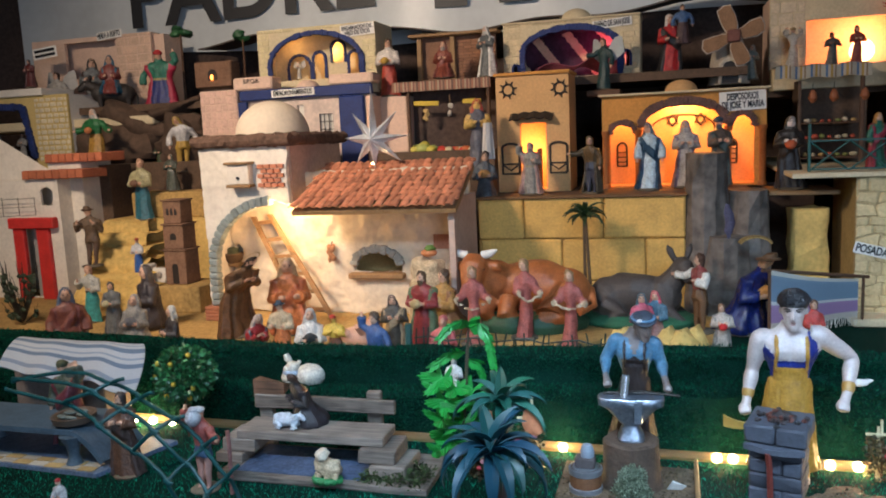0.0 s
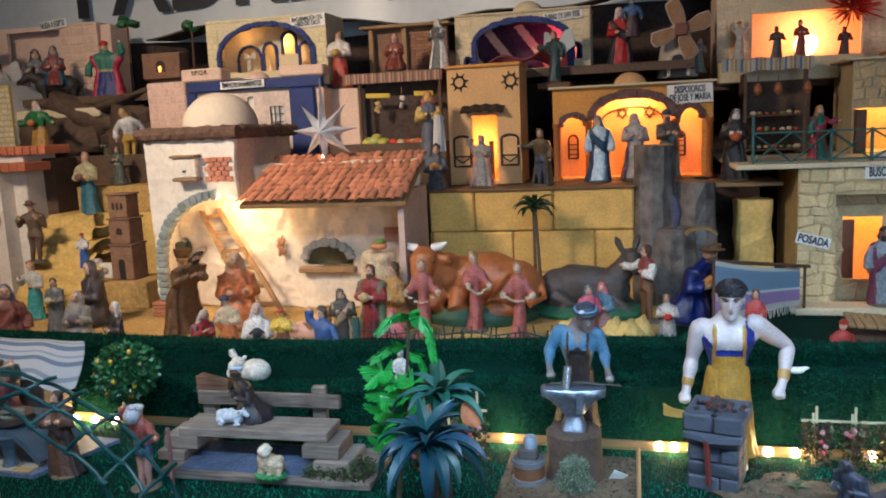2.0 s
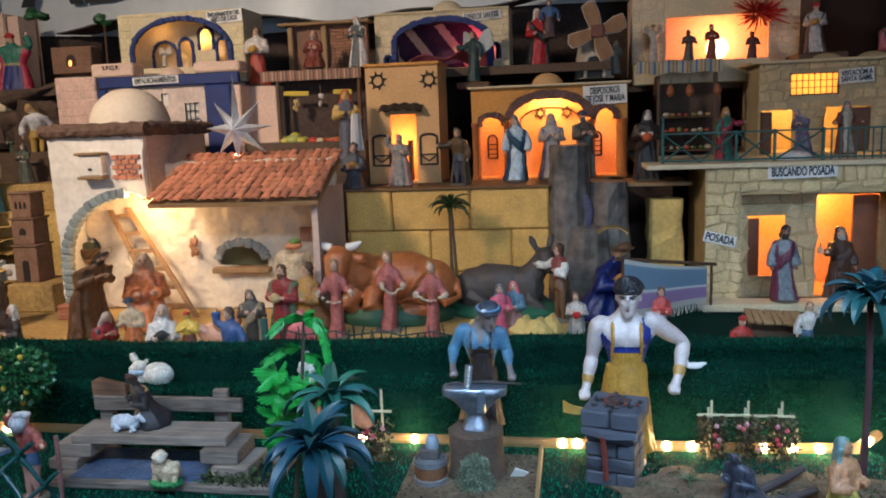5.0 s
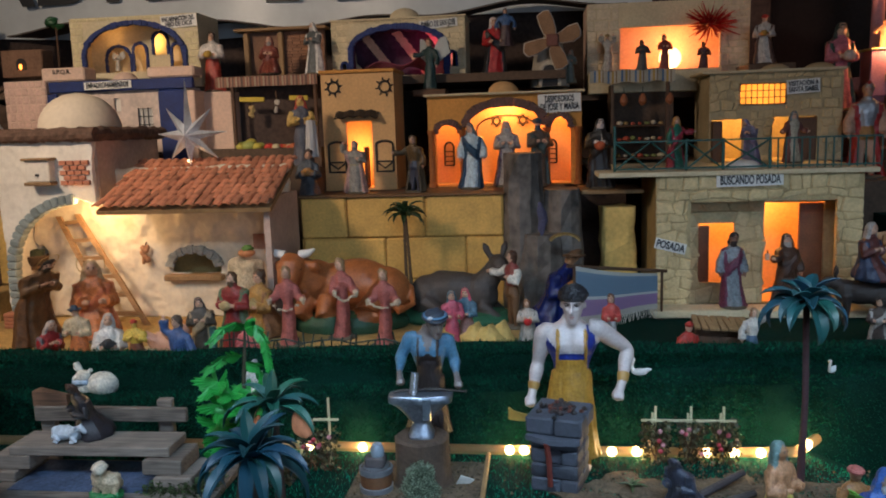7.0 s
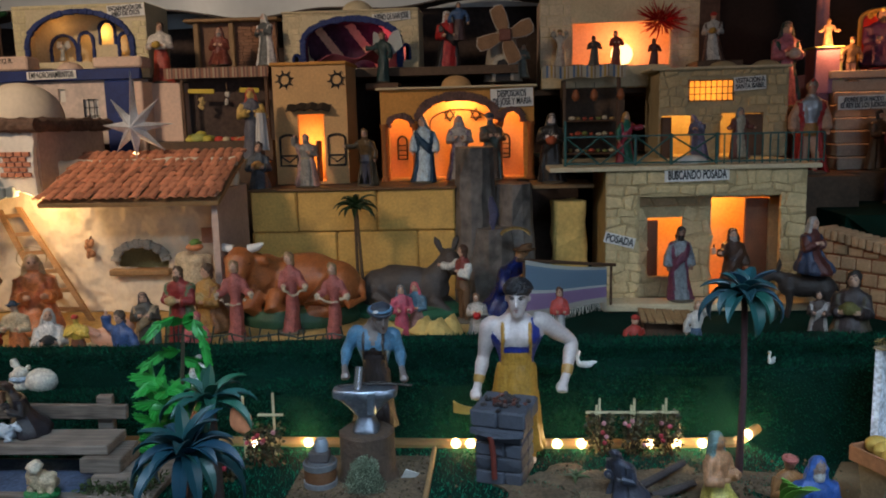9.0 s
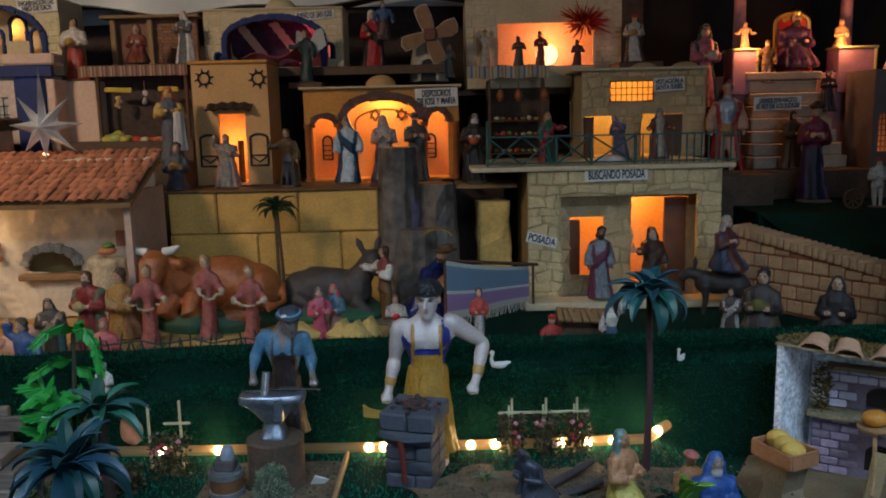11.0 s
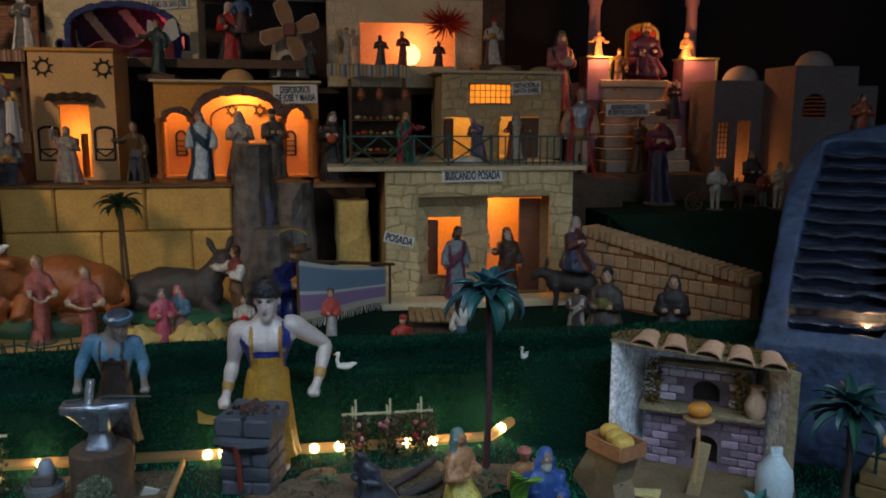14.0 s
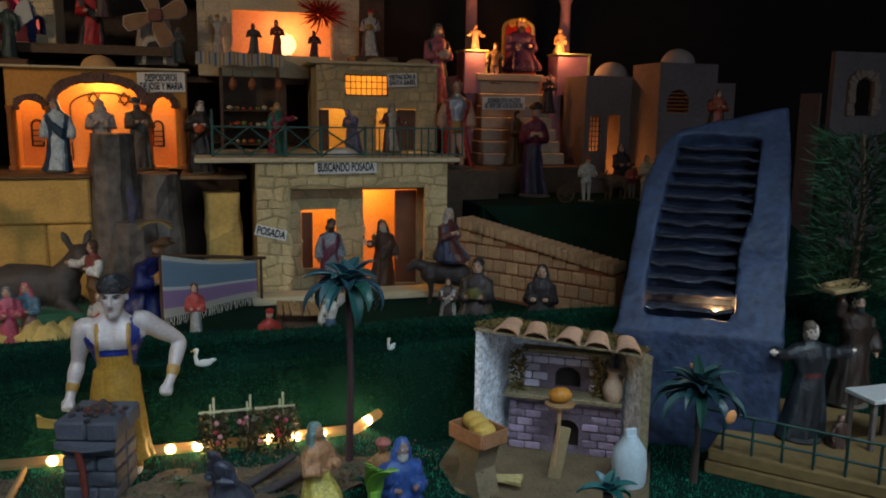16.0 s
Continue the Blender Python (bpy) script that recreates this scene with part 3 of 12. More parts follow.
def quadruped(name, label, x, y, z, length, coat, turn=0.0, lying=True, head_up=0.5, horns=None, ears=0.5, wool=0.0, muzzle=None, group="painted nativity animals", base=None, neck=0.28, head_turn=0.0):
    """An animal statue, one mesh; its head points along -x before the turn."""
    b = Build()
    m = paint(*coat, 0.6, 0.22, name="painted_plaster", blotch=40.0)
    L = length
    lift = 0.16 * L if lying else 0.42 * L
    b.ball((0.05 * L, 0, lift + 0.07 * L), 0.36 * L, 0.17 * L, 0.185 * L, m, 16, 10, rough=0.1 + wool)
    b.ball((0.26 * L, 0, lift + 0.03 * L), 0.19 * L, 0.19 * L, 0.19 * L, m, 14, 8, rough=0.08 + wool)
    b.ball((-0.2 * L, 0, lift + 0.06 * L), 0.16 * L, 0.155 * L, 0.18 * L, m, 14, 8, rough=0.08 + wool)
    hx, hz = -0.36 * L - 0.06 * L * (1 - head_up), lift + 0.10 * L + neck * L * head_up
    b.tube([(-0.2 * L, 0, lift + 0.1 * L), (-0.3 * L, 0, (lift + 0.12 * L + hz) / 2), (hx, 0, hz)], [0.13 * L, 0.10 * L, 0.085 * L], m, 12)
    h0 = len(b.v)
    b.tube([(hx + 0.05 * L, 0, hz + 0.03 * L), (hx - 0.04 * L, 0, hz), (hx - 0.14 * L, 0, hz - 0.08 * L), (hx - 0.17 * L, 0, hz - 0.105 * L)], [0.065 * L, 0.082 * L, 0.058 * L, 0.036 * L], m, 12)
    if muzzle:
        b.ball((hx - 0.155 * L, 0, hz - 0.095 * L), 0.05 * L, 0.056 * L, 0.045 * L, paint(*muzzle, 0.6, 0.2, name="painted_plaster"), 10, 6)
    dark = paint(0.02, 0.015, 0.012, 0.3, 0.1, name="painted_plaster")
    for s in (-1, 1):
        b.ball((hx - 0.05 * L, s * 0.066 * L, hz + 0.02 * L), 0.014 * L, 0.012 * L, 0.014 * L, dark, 6, 4)
        b.tube([(hx + 0.04 * L, s * 0.05 * L, hz + 0.05 * L), (hx + 0.06 * L, s * (0.07 + 0.05 * (1 - ears)) * L, hz + (0.06 + 0.14 * ears) * L), (hx + 0.07 * L, s * (0.085 + 0.07 * (1 - ears)) * L, hz + (0.05 + 0.24 * ears) * L)], [0.022 * L, 0.034 * L, 0.006 * L], m, 8)
        if horns:
            b.tube([(hx + 0.02 * L, s * 0.05 * L, hz + 0.07 * L), (hx + 0.0 * L, s * 0.12 * L, hz + 0.10 * L), (hx - 0.01 * L, s * 0.15 * L, hz + 0.16 * L)], [0.022 * L, 0.018 * L, 0.004 * L], paint(*horns, 0.5, 0.15, name="painted_plaster"), 8)
    a = math.radians(head_turn)
    for q in b.v[h0:]:
        q.x, q.y = hx + (q.x - hx) * math.cos(a) - q.y * math.sin(a), (q.x - hx) * math.sin(a) + q.y * math.cos(a)
    for s in (-1, 1):
        if lying:
            b.tube([(-0.22 * L, s * 0.12 * L, 0.14 * L), (-0.36 * L, s * 0.14 * L, 0.055 * L), (-0.25 * L, s * 0.15 * L, 0.04 * L), (-0.17 * L, s * 0.15 * L, 0.04 * L)], [0.06 * L, 0.045 * L, 0.034 * L, 0.036 * L], m, 8)
            b.tube([(0.28 * L, s * 0.15 * L, 0.16 * L), (0.12 * L, s * 0.2 * L, 0.085 * L), (0.28 * L, s * 0.21 * L, 0.04 * L), (0.12 * L, s * 0.22 * L, 0.04 * L)], [0.10 * L, 0.07 * L, 0.04 * L, 0.034 * L], m, 8)
        else:
            for fx, k in ((-0.2, 1.0), (0.3, 1.1)):
                b.tube([(fx * L, s * 0.1 * L, lift + 0.02 * L), (fx * L + 0.02 * L, s * 0.1 * L, lift * 0.5), (fx * L, s * 0.1 * L, 0.03 * L), (fx * L - 0.015 * L, s * 0.1 * L, 0.0)], [0.075 * L * k, 0.038 * L, 0.028 * L, 0.036 * L], m, 8)
    b.tube([(0.42 * L, 0, lift + 0.1 * L), (0.48 * L, 0.02 * L, lift - 0.02 * L), (0.46 * L, 0.04 * L, lift * 0.35)], [0.022 * L, 0.017 * L, 0.026 * L], m, 6)
    if base:
        b.loft([[(0.02 * L + k * 0.52 * L * math.cos(a) * (1 + 0.1 * noise.noise((a, zz * 9, x))), k * 0.33 * L * math.sin(a), zz) for a in [j * math.pi / 10 for j in range(20)]] for k, zz in ((1, 0), (1.02, 0.04 * L), (0.85, 0.085 * L))], paint(*base, 0.75, 0.3, name="painted_plaster"))
        for q in b.v:
            q.z += 0.02 * L if q.z > 0.09 * L else 0
    b = sculpt(b, 0.014 * L, 1)
    zl = min(q.z for q in b.v)
    for q in b.v:
        q.z -= zl
    return single(name, b, pose(x, y, z, 0, 0, turn), label, "animal figurine", group)


# ---- the hall and the stepped stand ----
G, GE, LEDGE, HEDGE, T, P2, BALC, P3 = 0.845, 0.775, 0.94, 1.015, 0.925, 1.285, 1.345, 1.69
TURF = (0.003, 0.026, 0.018)


def setting(name, b, label, category, smooth=False):
    return single(name, b, pose(0, 0, 0), label, category, kind="structure", smooth=smooth)


plaster_dim = paint(0.32, 0.30, 0.28, 0.9, 0.12, 40.0, name="hall_plaster", blotch=2.0)
cloth_and_shade = paint(0.075, 0.050, 0.040, 0.95, 0.4, 60.0, name="backcloth_and_shade", blotch=3.0)
b = Build()
b.box(-6, 6, -4.5, 4.6, -0.1, 0.0, paint(0.25, 0.22, 0.2, 0.6, 0.15, 30.0, name="floor_tile", blotch=3.0))
setting("floor", b, "dull grey tiled hall floor", "floor")
b = Build()
b.box(-6, 6, -4.5, 4.6, 3.2, 3.3, plaster_dim)
setting("ceiling", b, "plain plastered hall ceiling", "ceiling")
b = Build()
b.box(-6, 6, 4.5, 4.6, 0, 3.2, plaster_dim)
setting("wall_north", b, "plain plastered hall wall behind the stand", "wall")
b = Build()
b.box(-6, -5.9, -4.5, 4.5, 0, 3.2, plaster_dim)
setting("wall_west", b, "plain plastered hall wall", "wall")
b = Build()
b.box(5.9, 6, -4.5, 4.5, 0, 3.2, plaster_dim)
setting("wall_east", b, "plain plastered hall wall", "wall")
b = Build()
b.box(-5.9, 5.9, -4.5, -4.4, 0, 3.2, plaster_dim)
setting("wall_south", b, "plain plastered hall wall behind the viewer", "wall")
b = Build()
b.sheet(lambda u, v: (-3.6 + 4.72 * u, 3.62 + 0.03 * math.sin(25 * u) + 0.02 * math.sin(60 * u), 0.9 + 2.0 * v), 120, 3, cloth_and_shade, 0.01)
setting("backdrop", b, "dark brown cloth hung behind the scenery", "backcloth", True)
# east length of the same backcloth, its darkness painted into the colour
b = Build()
b.sheet(lambda u, v: (1.10 + 2.9 * u, 3.64 + 0.03 * math.sin(18 * u), 0.9 + 2.0 * v), 60, 3, paint(0.012, 0.009, 0.009, 0.95, 0.4, 60.0, name="shaded_backcloth", blotch=3.0), 0.01)
setting("backdrop_east", b, "backcloth behind the palace, blackened for shade", "backcloth", True)

# the stand: grass table, hedge steps, terrace floor, upper platforms
turf = paint(*TURF, 0.95, 0.45, 420.0, bump=1.0, name="artificial_turf", blotch=9.0)
turf.node_tree.nodes["Principled BSDF"].inputs["Specular IOR Level"].default_value = 0.08
ochre = paint(0.42, 0.27, 0.09, 0.9, 0.4, 90.0, name="ochre_plaster", blotch=8.0)
shelf_wood = paint(0.10, 0.06, 0.035, 0.75, 0.35, 90.0, name="dark_board", blotch=14.0)
b = Build()
b.box(-3.2, 0.64, 0.45, 1.62, G - 0.03, G, turf)
b.add([(0.64, 0.45, G), (0.80, 0.45, GE), (3.0, 0.45, GE), (3.0, 1.8, GE), (0.80, 1.8, GE), (0.64, 1.62, G)], [(0, 1, 4, 5), (1, 2, 3, 4)], turf)
setting("grass_table", b, "bright green artificial turf laid over a table", "turf")
b = Build()
b.box(-3.2, 3.0, 0.47, 3.6, 0.0, GE - 0.004, shelf_wood)
setting("stand", b, "dark boarded stand under the scenery", "stand")


def hedge_line(x):
    """How far back the hedge's face stands at x; it bows away at its ends."""
    return 1.6 + 0.05 * max(0.0, x - 0.55) ** 1.0 + 0.03 * math.sin(2.1 * x)


def ledge(x):
    return float(np.interp(x, [-0.7, 0.13, 0.4], [LEDGE, 0.973, 0.980]))


def hedge_top(x):
    return float(np.interp(x, [-0.7, 0.14, 0.42], [HEDGE, 1.030, 1.017]))


b = Build()
def hedge_at(u, v):
    x = -3.2 + 6.0 * u
    le, to = ledge(x), hedge_top(x)
    dy = np.interp(v * 7, range(8), [0.0, 0.0, 0.012, 0.062, 0.066, 0.08, 0.13, 0.135])
    z = np.interp(v * 7, range(8), [GE - 0.005, le - 0.012, le, le + 0.002, to - 0.012, to, to, T - 0.03])
    return (x, hedge_line(x) + dy + 0.006 * noise.noise((u * 70, v * 9, 0)), z + 0.006 * noise.noise((u * 60, v * 5, 3)))


b.sheet(hedge_at, 300, 28, turf)
setting("hedge", b, "two-stepped dark green artificial hedge", "hedge", True)
b = Build()
b.box(-3.2, 0.12, 1.735, 3.6, G - 0.03, T, ochre)
setting("terrace_floor", b, "ochre painted floor of the upper terrace", "floor")
b = Build()
b.box(0.124, 3.0, 1.735, 3.6, G - 0.03, T - 0.006, turf)
setting("terrace_turf", b, "dark green turf on the upper terrace", "turf")


def blades(name, label, count, where, size, mat, seed):
    """Short turf fibres. where(rng) gives a root and the way that the fibre points."""
    rng = random.Random(seed)
    vs, fs = [], []
    for i in range(count):
        q, d = where(rng)
        side = Vector((rng.uniform(-1, 1), rng.uniform(-1, 1), rng.uniform(-1, 1))).cross(d).normalized() * size * 0.16
        tip = q + (d + Vector((rng.uniform(-.6, .6), rng.uniform(-.6, .6), rng.uniform(-.6, .6)))).normalized() * size * rng.uniform(0.6, 1.2)
        vs += [q - side, q + side, tip]
        fs.append((3 * i, 3 * i + 1, 3 * i + 2))
    me = bpy.data.meshes.new(name)
    me.from_pydata([tuple(q) for q in vs], [], fs)
    me.materials.append(mat)
    return tagged(new(name, me), label, "turf", "", "stuff")


fibre = leafy(0.003, 0.060, 0.032, 0.7, 0.9, "turf_fibre")
fibre.node_tree.nodes["Principled BSDF"].inputs["Specular IOR Level"].default_value = 0.12


def on_hedge(rng):
    x = rng.uniform(-2.3, 2.3)
    y = hedge_line(x)
    k = rng.random()
    le, to = ledge(x), hedge_top(x)
    if k < 0.42:
        return Vector((x, y, rng.uniform(G if x < 0.7 else GE, le))), Vector((0, -1, 0.2))
    if k < 0.55:
        return Vector((x, y + rng.uniform(0, 0.065), le)), Vector((0, -0.3, 1))
    if k < 0.9:
        return Vector((x, y + 0.066, rng.uniform(le, to))), Vector((0, -1, 0.2))
    return Vector((x, y + rng.uniform(0.066, 0.13), to)), Vector((0, -0.3, 1))


blades("hedge_fibres", "short dark green fibres of the hedge", 130000, on_hedge, 0.009, fibre, 1)
def on_lawn(g):
    x = g.uniform(-1.9, 2.0)
    return Vector((x, g.uniform(0.75, 1.6), np.interp(x, [0.64, 0.80], [G, GE]))), Vector((0, 0, 1))


lawn = leafy(0.006, 0.165, 0.095, 0.6, 0.75, "lawn_fibre")
lawn.node_tree.nodes["Principled BSDF"].inputs["Specular IOR Level"].default_value = 0.15
blades("turf_fibres", "short green fibres of the turf", 80000, on_lawn, 0.007, lawn, 2)

# upper platforms
b = Build()
b.box(-0.62, 0.235, 2.56, 3.6, T, P2, shelf_wood)
b.box(0.235, 0.46, 2.95, 3.6, T, P2, cloth_and_shade)
setting("platform", b, "dark board platform that carries the middle houses", "platform")
b = Build()
b.box(-2.4, -0.63, 2.86, 3.6, T, 1.44, shelf_wood)
setting("platform_west", b, "dark board platform behind the stable", "platform")
b = Build()
b.box(-2.9, 0.25, 3.02, 3.6, 1.66, P3, shelf_wood)
setting("shelf", b, "dark board shelf for the highest houses", "shelf")
b = Build()
b.box(0.25, 1.15, 3.16, 3.6, 1.58, 1.60, shelf_wood)
setting("shelf_east", b, "dark board shelf under the highest room", "shelf")

# banner above the scenery
t = thing("banner", pose(0, 3.56, 0), "white vinyl banner with large black letters", "banner")
b = Build()
b.sheet(lambda u, v: (-3.32 + 3.95 * u, 0.02 * math.sin(9 * u) + 0.012 * math.sin(31 * u), 1.945 + 0.03 * math.sin(3.1 * u * 3) + 0.62 * v), 60, 4, paint(0.62, 0.66, 0.66, 0.35, 0.08, 20.0, name="vinyl", blotch=3.0), 0.003)
part("vinyl_sheet", b, t)
ink = paint(0.02, 0.022, 0.025, 0.5, 0.1, name="black_print")
lettering("PADRE", 0.42, ink, t, -1.965, -0.03, 2.126 + 0.105, 1.303)
for x in (-0.948, -0.654, -0.421):
    b = Build()
    b.box(x - 0.075, x + 0.075, -0.034, -0.03, 2.06, 2.06 + 0.3, ink)
    part("print_bar", b, t)


# ---- houses ----
def wpart(name, b, parent, label="", smooth=False):
    """A part laid out in the world's frame."""
    m = parent.matrix_world if parent.parent is None else None
    inv = parent.matrix_basis.inverted()
    if parent.parent is not None:
        inv = parent.matrix_basis.inverted() @ parent.parent.matrix_basis.inverted()
    b.v = [inv @ q for q in b.v]
    return part(name, b, parent, label, None, smooth)


def shell_parts(parent, x0, x1, y0, y1, z0, z1, mat, w=0.012):
    """Side walls, back, ceiling and floor of a house behind its front, each a part."""
    for nm, a in (("side_wall", (x0, x0 + w, y0, y1, z0, z1)), ("side_wall", (x1 - w, x1, y0, y1, z0, z1)), ("back_wall", (x0 + w, x1 - w, y1 - w, y1, z0, z1)), ("roof_panel", (x0 + w, x1 - w, y0, y1 - w, z1 - w, z1)), ("floor_panel", (x0 + w, x1 - w, y0, y1 - w, z0, z0 + 0.004))):
        wpart(nm, Build().box(*a, mat), parent)


def block(x0, x1, y0, y1, z0, z1, mat, c=0.004, wob=0.0):
    b = Build()
    b.box(x0, x1, y0, y1, z0, z1, mat, c)
    if wob:
        s = random.random() * 50
        for q in b.v:
            q += wob * noise.noise_vector(q * 60 + Vector((s, s, s)))
    return b


def inside(x, z, outline):
    r = False
    for (ax, az), (bx, bz) in zip(outline, outline[1:] + outline[:1]):
        if (az > z) != (bz > z) and x < (bx - ax) * (z - az) / (bz - az) + ax:
            r = not r
    return r


def stone_face(parent, x0, x1, z0, z1, y, w, h, mat, holes=(), depth=0.008, uneven=0.35, name="stone", gap=0.004, seed=1, skip=0.0, warp=0.0):
    """Rough stones in uneven courses on a front that faces -y, each a piece of its own."""
    rng = random.Random(seed)
    z = z0
    while z < z1 - h * 0.4:
        hh = min(h * (1 + rng.uniform(-uneven, uneven) * 0.6), z1 - z)
        if z1 - z - hh < h * 0.4:
            hh = z1 - z
        x = x0 - rng.random() * w * 0.5
        while x < x1:
            ww = w * (1 + rng.uniform(-uneven, uneven))
            a, c = max(x, x0), min(x + ww, x1)
            x += ww
            if c - a < w * 0.25 or rng.random() < skip:
                continue
            for hole in holes:
                hx0, hx1 = min(q[0] for q in hole), max(q[0] for q in hole)
                hz0, hz1 = min(q[1] for q in hole), max(q[1] for q in hole)
                if z + hh > hz0 + 0.004 and z < hz1 - 0.004:
                    if a < hx0 < c and c - hx0 < hx1 - hx0:
                        c = min(c, hx0)
                    if a < hx1 < c:
                        a = max(a, hx1)
                    if a >= hx0 - 1e-6 and c <= hx1 + 1e-6:
                        a = c
            if c - a < w * 0.2:
                continue
            b = block(a + gap / 2, c - gap / 2, y - depth * rng.uniform(0.6, 1.2), y + 0.003, z + gap / 2, z + hh - gap / 2, mat, min(w, h) * 0.12, min(w, h) * 0.09 * uneven * 2)
            for q in b.v if warp else ():
                f = Vector((q.x * 21 + seed, 0.0, q.z * 21))
                q.x = min(x1, max(x0, q.x + warp * noise.noise(f) * 1.2 + warp * 0.6 * noise.noise(f * 2.3)))
                q.z = min(z1, max(z0, q.z + warp * noise.noise(f + Vector((9.0, 4.0, 7.0))) * 1.2 + warp * 0.5 * noise.noise(f * 2.6 + Vector((3.0, 4.0, 1.0)))))
            wpart(name, b, parent)
        z += hh


def jagged_trim(pts, y, width, depth, mat, seed=0, step=0.012):
    """A rough carved band that follows an outline on a front."""
    b = Build()
    rng = random.Random(seed)
    for (ax, az), (bx, bz) in zip(pts, pts[1:]):
        d = math.hypot(bx - ax, bz - az)
        k = max(1, round(d / step))
        for i in range(k):
            u = (i + 0.5) / k
            cx, cz = ax + (bx - ax) * u, az + (bz - az) * u
            w = width * rng.uniform(0.75, 1.2)
            m = pose(cx, y, cz, 0, math.degrees(-math.atan2(bz - az, bx - ax)) + rng.uniform(-8, 8))
            b.box(-d / k * 0.55, d / k * 0.55, -depth * rng.uniform(0.7, 1.2), 0.002, -w / 2, w / 2, mat, 0.002, m)
    return b


ORANGE = paint(0.64, 0.38, 0.16, 0.8, 0.16, 120.0, name="orange_plaster", blotch=9.0)
ORANGE2 = paint(0.58, 0.27, 0.06, 0.8, 0.2, 120.0, name="deep_orange_plaster", blotch=9.0)
CREAM = paint(0.62, 0.52, 0.33, 0.85, 0.16, 110.0, name="cream_plaster", blotch=10.0)
PINK = paint(0.70, 0.50, 0.38, 0.85, 0.15, 100.0, name="pink_plaster", blotch=10.0)
WHITE = paint(0.72, 0.68, 0.60, 0.85, 0.12, 110.0, name="white_plaster", blotch=10.0)
BLACKP = paint(0.02, 0.015, 0.012, 0.6, 0.3, name="black_paint")
BLUE = paint(0.012, 0.03, 0.14, 0.65, 0.35, name="deep_blue_paint", bump=0.7)
BROWN = paint(0.10, 0.05, 0.025, 0.7, 0.35, name="brown_wood", grain=220.0)
WOODL = paint(0.30, 0.18, 0.08, 0.7, 0.3, name="light_wood", grain=220.0)
WOODG = paint(0.16, 0.13, 0.11, 0.75, 0.35, name="weathered_wood", grain=240.0)
STONE = pieces(0.63, 0.50, 0.27, 0.9, 0.10, "stone_piece", 0.9)
STONEJ = paint(0.46, 0.36, 0.19, 0.95, 0.25, name="stone_joint")
LAMP = (1.0, 0.45, 0.12)

# orange house with two painted suns
x0, x1 = -0.602, -0.346
ztop = 1.691
h = thing("orange_house", pose((x0 + x1) / 2, 2.9, P2), "orange plaster house with black painted suns and a lit doorway", "model house", "model houses")
door = rect(-0.519, -0.428, P2 + 0.008, 1.526)
b = wall_with_holes(Build(), x0, x1, P2, ztop, 2.80, 2.812, [door], ORANGE)
wpart("front_wall", b, h)
shell_parts(h, x0, x1, 2.812, 3.0, P2, ztop, ORANGE)
b = Build()
b.box(x0 - 0.006, x1 + 0.006, 2.79, 3.004, ztop, ztop + 0.012, ORANGE2, 0.003)
wpart("roof", b, h)
for px, pz in ((-0.558, 1.644), (-0.377, 1.641)):
    b = Build()
    b.tube([(px + 0.019 * math.cos(a), 2.797, pz + 0.019 * math.sin(a)) for a in [k * math.pi / 10 for k in range(21)]], 0.0035, BLACKP, 6)
    for k in range(8):
        a = k * math.pi / 4 + 0.2
        b.tube([(px + 0.021 * math.cos(a), 2.797, pz + 0.021 * math.sin(a)), (px + 0.033 * math.cos(a), 2.797, pz + 0.033 * math.sin(a))], [0.004, 0.002], BLACKP, 5)
    wpart("painted_sun", b, h)
b = Build()
ax0, ax1 = -0.551, -0.399
az = 1.534
b.sheet(lambda u, v: (ax0 + (ax1 - ax0) * u, 2.80 - 0.035 * v, az + 0.022 * (1 - v) + 0.006 * math.sin(u * 3.14) + 0.003 * math.sin(u * 25)), 16, 3, BLACKP, 0.004)
wpart("awning", b, h, "black shingled awning")
for wx0, wx1 in ((-0.585, -0.525), (-0.415, -0.356)):
    b = Build()
    wz0, wz1 = 1.35, 1.457
    b.tube([(x, 2.797, z) for x, z in arch_outline(wx0, wx1, wz0, wz1 - 0.015, 0.014)] + [(wx1, 2.797, wz0)], 0.0042, BLACKP, 6)
    b.tube([(wx0, 2.797, wz0 + 0.035), (wx1, 2.797, wz0 + 0.035)], 0.003, BLACKP, 5)
    b.tube([(wx0, 2.797, wz0 + 0.033), ((wx0 + wx1) / 2, 2.797, wz0 + 0.012), (wx1, 2.797, wz0 + 0.033)], 0.003, BLACKP, 5)
    wpart("painted_window", b, h)
b = Build()
b.box((x0 + x1) / 2 + 0.012, (x0 + x1) / 2 + 0.022, 2.81, 2.86, P2 + 0.006, P2 + 0.15, BROWN, 0.002)
wpart("door", b, h)
bulb_lamp("orange_house_bulb", (x0 + x1) / 2 - 0.03, 2.92, P2 + 0.14, 0.5, LAMP)

# hall of three arches
x0, x1 = -0.24, 0.298
ztop = 1.603
h = thing("arcade_house", pose((x0 + x1) / 2, 2.95, P2), "orange arcade house with brown scaly arches and a lit inside", "model house", "model houses")
mx0, mx1 = -0.107, 0.171
l0, l1 = -0.213, -0.128
r0, r1 = 0.184, 0.261
spr = 1.503
holes = [arch_outline(mx0, mx1, P2 + 0.006, spr, 1.579 - spr), arch_outline(l0, l1, P2 + 0.006, spr - 0.02, 0.03), arch_outline(r0, r1, P2 + 0.006, spr - 0.01, 0.035)]
wpart("front_wall", wall_with_holes(Build(), x0, x1, P2, ztop, 2.87, 2.885, holes, ORANGE2), h)
shell_parts(h, x0, x1, 2.885, 3.02, P2, ztop, ORANGE)
SCALE = paint(0.13, 0.065, 0.05, 0.6, 0.5, name="brown_scales", bump=0.8)
